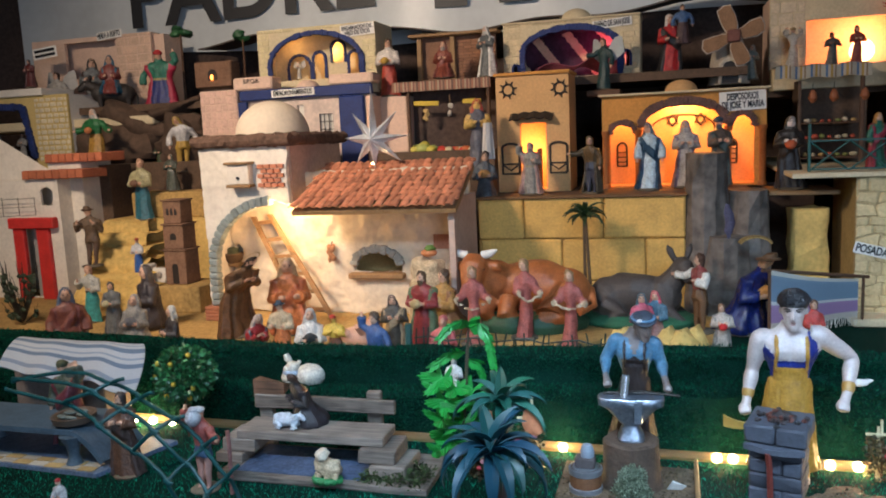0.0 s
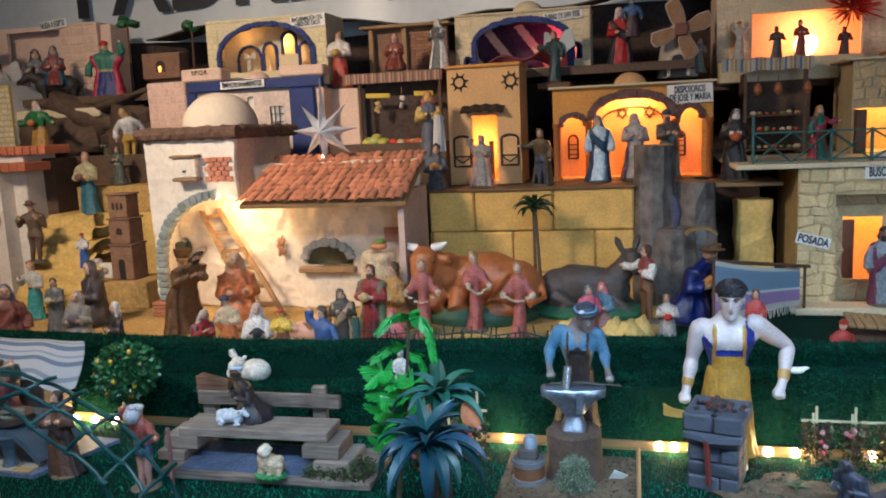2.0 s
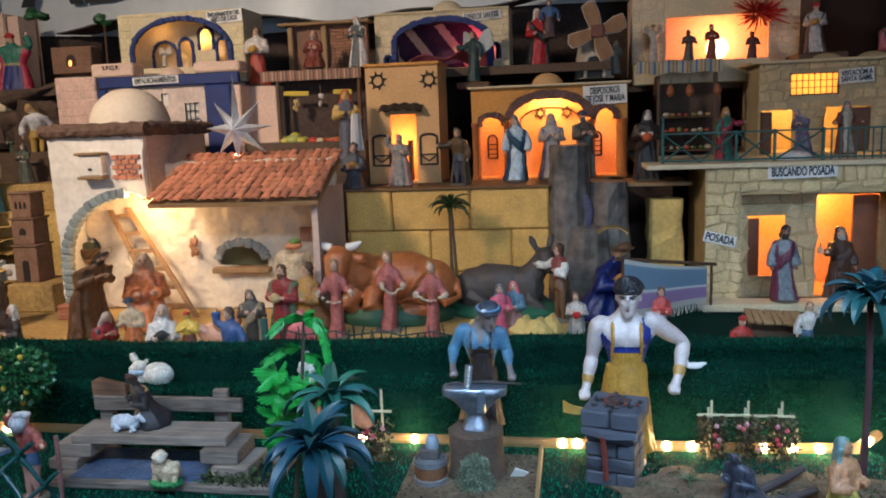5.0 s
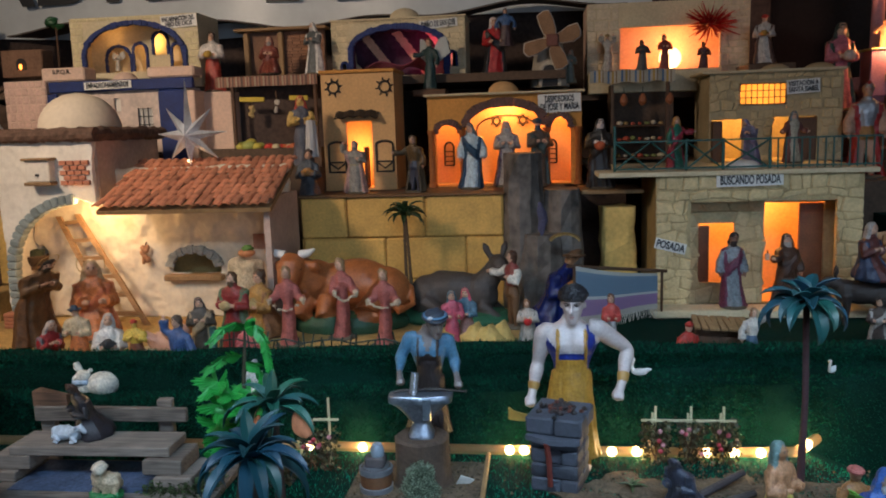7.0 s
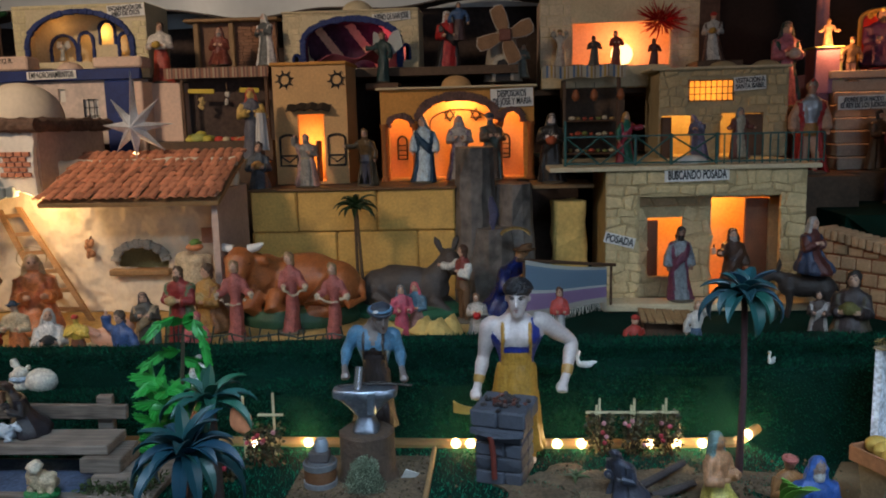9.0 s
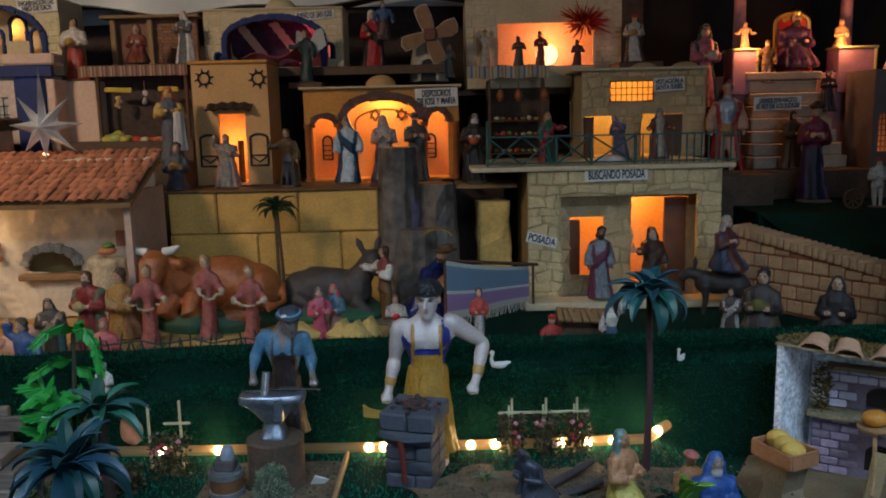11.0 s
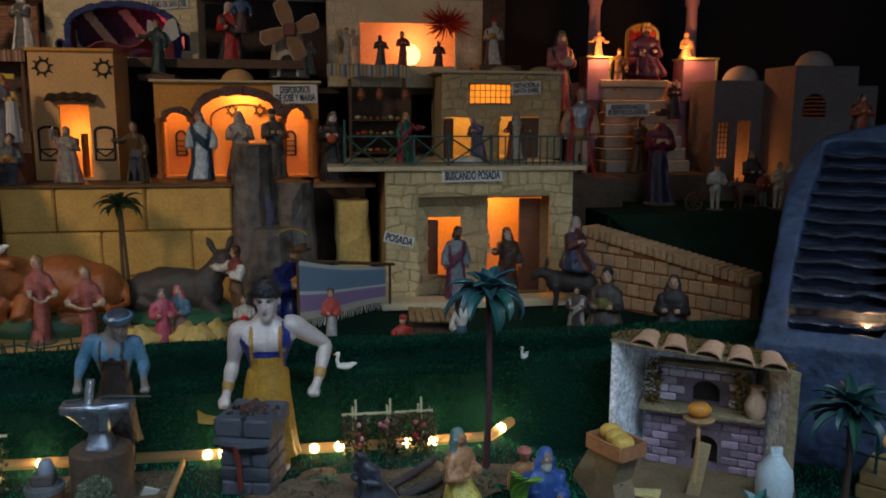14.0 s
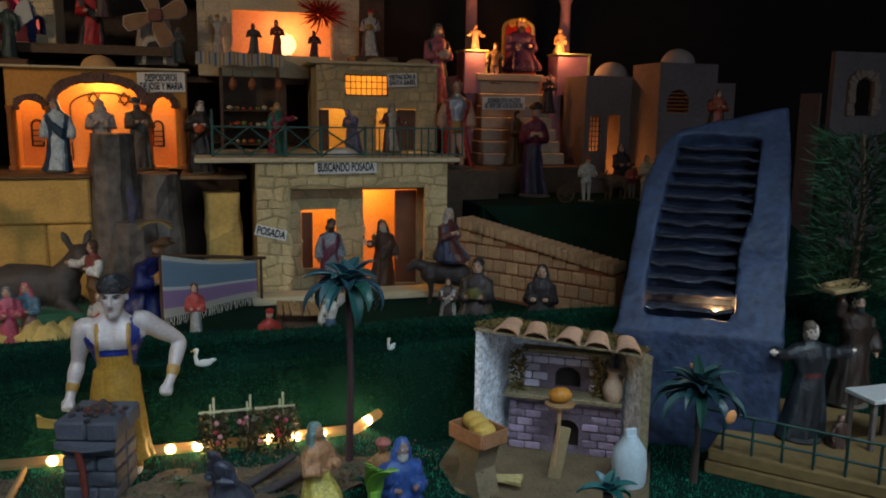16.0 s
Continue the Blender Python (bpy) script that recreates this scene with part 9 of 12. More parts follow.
    b = join(sculpt(b, 0.0019, 4, 0.0012, (ma, mt)), fx)
    return single(name, b, pose(0, 0, 0), label, "figurine", "painted nativity figurines")


smith("blacksmith", "muscular pale blacksmith figurine in a blue vest and ochre apron", (0.201, 1.5, 1.112), (0.150, 1.5, 1.108), (0.138, 1.51, 1.049), (0.128, 1.49, 1.004), (0.123, 1.48, 0.982), (0.249, 1.5, 1.116), (0.304, 1.52, 1.072), (0.292, 1.48, 1.023), (0.282, 1.465, 1.001),
      (0.203, 1.488, 1.163), 0.0300, (0.46, 0.395, 0.375), (0.008, 0.02, 0.16), (0.36, 0.19, 0.03), (0.012, 0.012, 0.015), 1.034, 0.87, 1.5, band=(0.36, 0.20, 0.05), gaze=-8)
smith("blacksmith", "blacksmith figurine in a light blue shirt and dark apron", (-0.072, 1.53, 1.096), (-0.110, 1.53, 1.090), (-0.128, 1.53, 1.054), (-0.126, 1.49, 1.034), (-0.121, 1.47, 1.022), (-0.036, 1.53, 1.086), (-0.024, 1.53, 1.047), (-0.018, 1.5, 1.029), (-0.012, 1.48, 1.014),
      (-0.056, 1.51, 1.124), 0.0245, (0.15, 0.13, 0.125), (0.06, 0.16, 0.26), (0.02, 0.015, 0.015), (0.02, 0.02, 0.02), 1.015, 0.90, 1.53, sleeves=True, cap=(0.03, 0.04, 0.06), gaze=18)
# forge
fo = thing("forge", pose(0.176, 1.43, G, 0, 0, -16) @ Matrix.Diagonal((0.98, 1.0, 1.0, 1.0)), "dark grey brick forge with coals on top", "forge")
FG = pieces(0.052, 0.060, 0.080, 0.75, 0.3, "forge_brick", 0.6)
zt = 0.985 - G
for j in range(4):
    cuts = (-0.044, -0.006, 0.044) if j % 2 else (-0.044, 0.012, 0.044)
    for xa, xc in zip(cuts, cuts[1:]):
        for y0, y1 in ((-0.047, 0.004), (0.0052, 0.047)):
            b = Build()
            b.box(xa + 0.0005, xc - 0.0005, y0, y1, 0.0268 * j + 0.0004, 0.0268 * (j + 1) - 0.0008, FG, 0.003)
            b.jitter(0.0012, 90)
            part("brick", b, fo)
b = Build()
b.box(-0.040, 0.040, -0.042, 0.043, 0.0, 0.107, paint(0.04, 0.04, 0.05, 0.9, 0.3, name="forge_core"))
part("core", b, fo)
for i in range(2):
    for y0, y1 in ((-0.052, -0.002), (0.0, 0.052)):
        b = Build()
        b.box(-0.052 + 0.052 * i + 0.0003, 0.052 * i - 0.0003 + 0.0, y0, y1, 0.108, zt, FG, 0.004)
        b.jitter(0.0015, 70)
        part("top_block", b, fo)
b = Build()
b.loft([[(x, -0.047 - d * (0.7 + 0.3 * math.cos(3 * x / 0.052)), z) for x, d in [(-0.05 + 0.1 * q / 10, 0.022) for q in range(11)] + [(0.05 - 0.1 * q / 10, 0.0) for q in range(11)]] for z in (0.097, 0.099, 0.107)], FG)
b.tube([(-0.008, -0.066, 0.1), (-0.006, -0.058, 0.07), (-0.005, -0.0525, 0.016)], 0.0055, paint(0.16, 0.03, 0.02, 0.7, 0.3, name="rust_red"), 6)
part("hearth_lip", b, fo, "grey lip with a rust-red spout")
b = Build()
rng = random.Random(6)
for k in range(70):
    b.ball((rng.gauss(0, 0.018), rng.gauss(0, 0.016), zt + rng.uniform(0.0, 0.005)), 0.005, 0.0045, 0.004, paint(*rng.choice([(0.02, 0.018, 0.02), (0.03, 0.025, 0.028), (0.04, 0.03, 0.03), (0.10, 0.03, 0.02)]), 0.7, 0.4, name="coal"), 6, 4, rough=0.5)
tagged(part("coal", b, fo, "dark coals"), kind="stuff")

b = Build()
b.sheet(lambda u, v: (-0.02 + 0.05 * u, -0.01 * math.sin(3 * u), 0.02 * v * (1 - u) + 0.01 * math.sin(3 * v)), 6, 4, paint(0.4, 0.24, 0.05, 0.6, name="ochre_cloth"), 0.003)
single("bellows", b, pose(0.103, 1.43, 0.965), "ochre and dark leather bellows beside the forge", "bellows")
# anvil on a stump
ST = paint(0.07, 0.045, 0.03, 0.85, 0.4, 120.0, name="stump_bark", bump=1.0)
ax, ay = -0.076, 1.42
za = 0.937
t = thing("tree_stump", pose(ax, ay, G), "dark wooden stump under an anvil", "stump")
b = Build()
b.loft([[(r2 * math.cos(a) * (1 + 0.12 * noise.noise((a * 2, z * 20, 1))), r2 * math.sin(a) * (1 + 0.12 * noise.noise((a * 2, z * 20, 5))), z) for a in [j * math.pi / 10 for j in range(20)]] for r2, z in ((0.06, 0), (0.052, 0.02), (0.05, za - G - 0.004), (0.046, za - G))], ST)
part("trunk", b, t, "", None, True)
STEEL = paint(0.30, 0.35, 0.42, 0.34, 0.35, metal=0.85, name="anvil_steel")
b = Build()
zt = 1.016 - za


def anvil_ring(z, hx, hy):
    return [Vector((math.copysign(abs(math.cos(a)) ** 0.45, math.cos(a)) * hx, math.copysign(abs(math.sin(a)) ** 0.45, math.sin(a)) * hy, z)) for a in [j * math.pi / 14 for j in range(28)]]


b.loft([anvil_ring(z * zt, hx, hy) for z, hx, hy in ((0, 0.029, 0.026), (0.05, 0.030, 0.027), (0.12, 0.027, 0.024), (0.30, 0.020, 0.018), (0.36, 0.019, 0.017), (0.40, 0.022, 0.018), (0.42, 0.026, 0.019), (0.60, 0.040, 0.022), (0.74, 0.056, 0.025), (0.80, 0.066, 0.027), (0.82, 0.072, 0.028), (0.96, 0.074, 0.028), (1.0, 0.071, 0.026))], STEEL)
b.box(0.004, 0.026, -0.0295, 0.0295, zt * 0.44, zt * 0.99, STEEL, 0.003)
for q in b.v:
    q.x *= 0.80
    q.y *= 1 - 0.25 * min(1.0, abs(q.x) / 0.06)
    q += 0.0012 * noise.noise_vector(q * 70)
single("anvil", b, pose(ax, ay, za, 0, 0, 4), "blue-grey steel anvil with a horn on a stump", "anvil")
b = Build()
b.tube([(0, 0, 0), (0.004, 0.006, 0.04)], 0.0075, paint(0.6, 0.62, 0.65, 0.25, 0.2, metal=0.8, name="bright_steel"), 10)
single("hammer_head", b, pose(ax - 0.012, ay - 0.01, za + zt), "bright steel cylinder standing on the anvil", "hammer")
b = Build()
for k in range(3):
    b.tube([(-0.05 + 0.005 * k, 0.004 * k, 0.003), (0.02, 0.012 - 0.004 * k, 0.006), (0.085, 0.002 * k, 0.004)], 0.002, BLACKP, 5)
single("tongs", b, pose(ax, ay, za + zt), "thin black tongs lying on the anvil", "tongs")
# barrel with vessels, shrub and rubble
t = thing("half_barrel", pose(-0.155, 1.376, G), "small brown half barrel with steel hoops", "barrel")
WD = paint(0.16, 0.07, 0.03, 0.6, 0.3, 200.0, name="barrel_wood")
b = Build()
b.lathe(0, 0, [(0.026, 0.002), (0.0285, 0.02), (0.029, 0.034), (0.0265, 0.05), (0.0235, 0.05), (0.023, 0.044)], WD, 20)
part("staves", b, t, "", None, True)
for z in (0.004, 0.038):
    b = Build()
    b.lathe(0, 0, [(0.028, z), (0.030, z + 0.001), (0.0305, z + 0.011), (0.0285, z + 0.012)], paint(0.35, 0.38, 0.42, 0.4, 0.2, metal=0.7, name="hoop_steel"), 20)
    part("hoop", b, t, "steel hoop", None, True)
b = Build()
b.box(-0.018, 0.018, -0.014, 0.014, 0, 0.02, paint(0.07, 0.06, 0.06, 0.7, name="dark_block"), 0.003)
b.lathe(0.004, 0, [(0.012, 0.02), (0.013, 0.03), (0.011, 0.036), (0.008, 0.042)], paint(0.22, 0.27, 0.32, 0.5, name="grey_pail"), 12)
single("grey_pail", b, pose(-0.155, 1.376, G + 0.05), "small grey pail and dark block on a barrel", "pail")
b = moss(4200, (-0.040, 0.040, -0.032, 0.032, 0.0, 0.064), 31, 0.0055)
for k in range(0, len(b.v), 4):
    q = b.v[k]
    u = q.z / 0.064
    d = Vector((q.x * (1.0 - 0.5 * u), q.y * (1.0 - 0.5 * u), q.z * (1.0 - 9.0 * abs(q.x) ** 1.3 * u) + 0.008 * noise.noise((q.x * 60, q.y * 60, u * 3)))) - q
    if Vector((q.x / 0.04, q.y / 0.032, 0)).length > 1.0:
        d = d + Vector((-q.x * 0.35, -q.y * 0.35, 0))
    for i in range(4):
        b.v[k + i] += d
b.mats = [leafy(0.20, 0.25, 0.17, 0.95, 0.65, "lichen")]
b.ball((0, 0, 0.022), 0.026, 0.020, 0.026, leafy(0.06, 0.08, 0.05, 0.95, 0.3, "lichen_core"), 12, 8, rough=0.4)
single("lichen_bush", b, pose(-0.072, 1.354, G), "pale grey-green lichen bush", "bush")
b = Build()
b.box(-0.012, 0.012, -0.001, 0.001, 0, 0.024, paint(0.6, 0.6, 0.56, 0.8, name="paper"), 0.0)
b.jitter(0.006, 60)
single("paper_scrap", b, pose(-0.006, 1.404, 0.845, 20, 30, 20), "crumpled white paper scrap on the ground", "paper scrap")
BOARD = paint(0.11, 0.075, 0.045, 0.95, 0.6, 140.0, name="earth_board", bump=1.0, blotch=24.0)
b = Build()
x0, x1 = -0.205, 0.043
b.box(x0, x1, 1.24, 1.5, G + 0.001, G + 0.006, BOARD, 0.001)
b.jitter(0.002, 40)
single("earth_board", b, pose(0, 0, 0), "brown earth-covered board under the barrel", "board", smooth=False)
b = Build()
b.box(x1 - 0.008, x1 + 0.0, 1.2, 1.52, G + 0.006, G + 0.018, WOODL, 0.002)
single("wooden_strip", b, pose(0, 0, 0), "pale wooden strip along an earth board", "strip", smooth=False)
b = Build()
b.ball((0, 0, 0), 0.15, 0.10, 0.006, BOARD, 72, 8, rough=0.4)
for q in b.v:
    q += 0.014 * noise.noise_vector(Vector((q.x * 28, q.y * 28, 0)))
single("earth_patch", b, pose(0.3, 1.36, G + 0.001), "brown earth patch around the forge", "earth patch")
b = Build()
b.ball((0, 0, 0), 0.17, 0.075, 0.006, BOARD, 72, 8, rough=0.4)
for q in b.v:
    q += 0.014 * noise.noise_vector(Vector((q.x * 28, q.y * 28, 5)))
single("earth_patch", b, pose(0.52, 1.40, G + 0.001), "brown earth patch under the roses", "earth patch")

# loose earth and moss crumbs
rng = random.Random(77)
vs, fs = [], []
for i in range(2600):
    if i % 3 == 0:
        px, py, pz = rng.uniform(x0, x1), rng.uniform(1.25, 1.5), G + 0.006
    elif i % 3 == 1:
        px, py, pz = 0.3 + rng.gauss(0, 0.07), 1.36 + rng.gauss(0, 0.05), G + 0.003
    else:
        px, py, pz = 0.52 + rng.gauss(0, 0.1), 1.41 + rng.gauss(0, 0.05), G + 0.003
    r2 = rng.uniform(0.0012, 0.0042)
    o = len(vs)
    vs += [Vector((px + r2 * rng.uniform(0.6, 1.3) * dx, py + r2 * rng.uniform(0.6, 1.3) * dy, pz + r2 * rng.uniform(0.5, 1.0) * dz)) for dx, dy, dz in ((1, 0, 0), (-0.5, 0.87, 0), (-0.5, -0.87, 0), (0, 0, 1.4))]
    fs += [(o, o + 1, o + 3), (o + 1, o + 2, o + 3), (o + 2, o, o + 3)]
b = Build()
b.add(vs, fs, leafy(0.09, 0.065, 0.035, 0.95, 0.7, "earth_crumb"))
single("earth_crumbs", b, pose(0, 0, 0), "loose brown earth crumbs strewn on boards and turf", "earth", kind="stuff", smooth=False)

# ---- rope of lights at the hedge's foot ----
rl = thing("rope_light", pose(0, 0, 0), "clear plastic rope light with warm bulbs along the hedge", "rope light")
tubem = bpy.data.materials.new("clear_plastic")
tubem.use_nodes = True
pb = tubem.node_tree.nodes["Principled BSDF"]
pb.inputs["Base Color"].default_value = (0.62, 0.42, 0.23, 1)
pb.inputs["Roughness"].default_value = 0.3
pb.inputs["Transmission Weight"].default_value = 0.82
pb.inputs["IOR"].default_value = 1.15
ends = [(0.629, 1.56), (0.689, 1.63)]
path = [(-1.45, 1.57), (-1.1, 1.56), (-0.4, 1.555), (0.1, 1.548), (0.45, 1.55), ends[0], ends[1]]
zr = G + 0.011
b = Build()
pp = []
for (ax2, ay2), (bx2, by2) in zip(path, path[1:]):
    k = max(2, int(math.hypot(bx2 - ax2, by2 - ay2) / 0.05))
    pp += [(ax2 + (bx2 - ax2) * i / k, ay2 + (by2 - ay2) * i / k, zr) for i in range(k)]
pp.append((*path[-1], zr))
b.tube(pp, 0.0105, tubem, 8)
ob = part("tube", b, rl, "clear plastic tube", None, True)
ob.visible_shadow = False
warm = glow(1.0, 0.72, 0.36, 60.0, "rope_bulb_glass")
for k, (bx, by) in enumerate([(-1.196, 1.55), (-1.143, 1.55), (-1.248, 1.55), (-0.328, 1.55), (-0.219, 1.55), (0.079, 1.548), (0.108, 1.548), (0.279, 1.548), (0.327, 1.55), (0.46, 1.55), (0.511, 1.55), (0.561, 1.553), (0.66, 1.6)]):
    b = Build()
    b.ball((bx, by, zr), 0.0095, 0.0085, 0.0085, warm, 8, 6)
    part("bulb", b, rl, "small warm bulb")
    if k % 2 == 0 or k > 9:
        bulb_lamp("rope_bulb", bx, by - 0.014, zr + 0.012, 0.125, (1.0, 0.66, 0.30), 0.006)

# ---- roses on a trellis ----
def rose_bush(x, y, wid, hgt, seed, roses):
    t = thing("rose_bush", pose(x, y, G), "dark leafy rose bush with small pink roses", "rose bush", "rose bushes")
    rng = random.Random(seed)
    b = Build()
    vs, fs = [], []
    for i in range(330):
        q = Vector((rng.uniform(-wid, wid), rng.uniform(-0.018, 0.018), hgt * rng.random() ** 0.8))
        d = Vector((rng.uniform(-1, 1), rng.uniform(-1, 0.4), rng.uniform(-0.5, 0.8))).normalized() * 0.009
        e = d.cross(Vector((rng.uniform(-1, 1), rng.uniform(-1, 1), rng.uniform(-1, 1)))).normalized() * 0.004
        o = len(vs)
        vs += [q, q + d * 0.5 + e, q + d, q + d * 0.5 - e]
        fs.append((o, o + 1, o + 2, o + 3))
    b.add(vs, fs, leafy(0.060, 0.050, 0.02, 0.6, 0.8, "rose_leaf"))
    part("foliage", b, t, "", None, False)
    for k in range(5):
        b = Build()
        b.tube([(rng.uniform(-wid, wid) * 0.6, 0, -0.002), (rng.uniform(-wid, wid), rng.uniform(-0.01, 0.01), hgt * 0.9)], 0.0016, BROWN, 5)
        part("stem", b, t)
    for k in range(roses):
        b = Build()
        c = rng.choice([(0.42, 0.04, 0.06), (0.48, 0.09, 0.12), (0.36, 0.03, 0.05), (0.5, 0.22, 0.25)])
        b.ball((rng.uniform(-wid, wid), -0.02, rng.uniform(0.02, hgt)), 0.0045, 0.0045, 0.0045, paint(*c, 0.6, 0.2, name="rose_petal"), 9, 6, rough=0.25)
        part("rose", b, t, "small pink rose", None, True)
    return t


tr = thing("trellis", pose(0, 0, 0), "pale wooden trellis of sticks for the roses", "trellis")
STK = paint(0.50, 0.44, 0.28, 0.8, 0.2, name="pale_stick")
zb = 0.93
for px in (0.359, 0.425, 0.485):
    for dx, top in ((0.0, 0.026), (-0.006, 0.014)):
        b = Build()
        b.box(px + dx - 0.002, px + dx + 0.002, 1.528 + dx * 0.5, 1.532 + dx * 0.5, G, zb + top, STK)
        part("stick", b, tr)
b = Build()
b.box(0.332, 0.507, 1.5225, 1.5265, zb - 0.002, zb + 0.002, STK)
part("cross_stick", b, tr)
for k, px in enumerate((0.359, 0.425, 0.485)):
    rose_bush(px, 1.52, 0.027, 0.085, k, 4)
tr2 = thing("trellis", pose(0, 0, 0), "pale wooden cross of sticks among roses", "trellis")
xx = -0.272
b = Build()
b.box(xx - 0.002, xx + 0.002, 1.498, 1.502, G, 0.978, STK)
part("stick", b, tr2)
b = Build()
b.box(xx - 0.03, xx + 0.02, 1.4935, 1.4975, 0.935 - 0.002, 0.935 + 0.002, STK)
part("cross_stick", b, tr2)
b = Build()
b.box(xx - 0.062, xx - 0.058, 1.498, 1.502, G, 0.971, STK)
part("stick", b, tr2)
rose_bush(xx - 0.01, 1.46, 0.035, 0.08, 11, 7)
rose_bush(xx - 0.075, 1.40, 0.03, 0.05, 12, 4)

# ---- plank bench ----
be = thing("plank_bench", pose(-0.72, 1.42, G), "weathered grey plank bench with a low back", "bench")
PW = grained(0.17, 0.142, 0.118, "weathered_plank", 0.65)
zs = 0.905


def plank(name, x0, x1, y0, y1, z0, z1):
    b = Build()
    b.box(x0, x1, y0, y1, z0, z1, PW, 0.002)
    for q in b.v:
        q += 0.003 * noise.noise_vector(q * 25)
    return wpart(name, b, be)


plank("seat_plank", -0.856, -0.54, 1.362, 1.442, 0.908, 0.926)
plank("back_plank", -0.87, -0.549, 1.466, 1.478, 0.935, 0.965)
plank("back_post", -0.866, -0.835, 1.4785, 1.494, G, 0.962)
b = Build()
b.loft([[(x, y, z + 0.012 * noise.noise((x * 60, y * 60, z * 40))) for x, y in ((-0.872, 1.470), (-0.80, 1.472), (-0.80, 1.496), (-0.87, 1.498))] for z in (0.9655, 0.974, 0.984)], grained(0.16, 0.085, 0.05, "broken_wood", 0.7))
for q in b.v:
    if q.z > 0.97:
        q.z += 0.010 * max(0.0, (-0.82 - q.x) / 0.05)
wpart("broken_block", b, be, "broken brown wood block")
plank("back_post", -0.616, -0.584, 1.4785, 1.494, G, 0.98)
plank("upper_block", -0.585, -0.512, 1.347, 1.432, 0.8805, 0.9075)
plank("lower_block", -0.56, -0.488, 1.338, 1.435, G + 0.0145, 0.88)
plank("upper_block", -0.89, -0.815, 1.36, 1.44, 0.8805, 0.9075)
plank("lower_block", -0.90, -0.84, 1.35, 1.44, G + 0.0145, 0.88)
plank("base_slab", -0.87, -0.435, 1.302, 1.46, G, G + 0.014)
b = Build()
b.box(-0.835, -0.565, 1.318, 1.45, G + 0.0145, G + 0.0165, paint(0.07, 0.10, 0.17, 0.25, 0.4, name="painted_water", blotch=30.0))
wpart("water_sheet", b, be, "glossy blue-grey painted water")
mo2 = moss(900, (0.15, 0.28, -0.115, -0.03, 0.014, 0.03), 44, 0.010)
for q in mo2.v:
    q.z -= 0.016 * abs(noise.noise(Vector((q.x * 30, q.y * 30, 0))))
mo2.mats = [leafy(0.035, 0.06, 0.018, 0.9, 0.7, "green_moss")]
part("moss", mo2, be, "dark green moss", None, False)

# lemon bush
lb = thing("lemon_bush", pose(-1.06, 1.5, G), "round leafy green bush with yellow lemons", "bush")
zc = 0.994 - G
b = Build()
rng = random.Random(17)
vs, fs = [], []
for i in range(2400):
    d = Vector((rng.gauss(0, 1), rng.gauss(0, 1), rng.gauss(0, 1))).normalized()
    q = d * 0.062 * rng.uniform(0.7, 1.05) * (1 + 0.12 * noise.noise(d * 3))
    q.z = q.z * 0.92 + zc
    f = (d + Vector((rng.uniform(-.8, .8), rng.uniform(-.8, .8), rng.uniform(-.8, .6)))).normalized() * 0.013
    e = f.cross(d + Vector((0.1, rng.uniform(-0.5, 0.5), 0.2))).normalized() * 0.0045
    o = len(vs)
    vs += [q, q + f * 0.5 + e, q + f, q + f * 0.5 - e]
    fs.append((o, o + 1, o + 2, o + 3))
b.add(vs, fs, leafy(0.025, 0.13, 0.045, 0.35, 0.65, "lemon_leaf"))
part("foliage", b, lb, "", None, False)
b = Build()
b.ball((0, 0, zc), 0.05, 0.05, 0.045, paint(0.01, 0.035, 0.012, 0.8, name="dark_leaf_core"), 14, 9, rough=0.2)
part("inner_foliage", b, lb, "", None, True)
b = Build()
b.tube([(0, 0, -0.002), (0, 0, zc)], 0.006, BROWN, 6)
part("trunk", b, lb)
for px, pz in ((-0.045, 0.03), (0.002, 0.035), (0.03, 0.05), (-0.02, -0.04), (0.045, -0.02), (-0.055, 0.0), (0.012, -0.005), (0.03, -0.045)):
    b = Build()
    yy = -math.sqrt(max(0.0003, 0.064 ** 2 - px * px - pz * pz))
    b.ball((px, yy, zc + pz), 0.0055, 0.0055, 0.0065, paint(0.62, 0.45, 0.05, 0.45, 0.15, name="lemon"), 9, 6)
    part("lemon", b, lb, "small yellow lemon", None, True)

# striped cloth over a low box, table on a tiled board
b = Build()
b.box(-1.50, -1.25, 1.46, 1.55, G, 1.03, WOODG, 0.003)
single("low_box", b, pose(0, 0, 0), "low grey wooden box under a cloth", "box", smooth=False)
WH, BG = (0.50, 0.55, 0.60), (0.15, 0.22, 0.32)
clm = striped([(0.0, *WH), (0.10, *BG), (0.17, *WH), (0.26, 0.30, 0.37, 0.45), (0.30, *WH), (0.36, *BG), (0.46, *WH), (0.55, 0.28, 0.35, 0.44), (0.58, *WH), (0.64, *BG), (0.70, *WH), (0.84, 0.25, 0.32, 0.42), (0.90, *WH)], 1.0, 1)
ca, cb, cc, cd = Vector((-1.528, 1.55, 1.038)), Vector((-1.184, 1.52, 1.046)), Vector((-1.12, 1.4, 0.981)), Vector((-1.483, 1.4, 1.017))
b = Build()
b.sheet(lambda u, v: (ca.lerp(cb, u).lerp(cd.lerp(cc, u), v) + Vector((0.02 * v * (1 - v) * 4 * u, 0.012 * math.sin(13 * u) * v, 0.030 * math.sin(math.pi * v ** 0.8) + 0.006 * math.sin(17 * u + 2) * v))), 40, 24, clm, 0.003)
single("striped_cloth", b, pose(0, 0, 0), "white and blue-grey striped cloth draped over a box", "cloth")
tb = thing("low_table", pose(-1.30, 1.34, G), "blue-grey low table with rounded legs on a tiled board", "table")
TB = paint(0.06, 0.10, 0.14, 0.55, 0.3, name="blue_grey_stone")
b = Build()
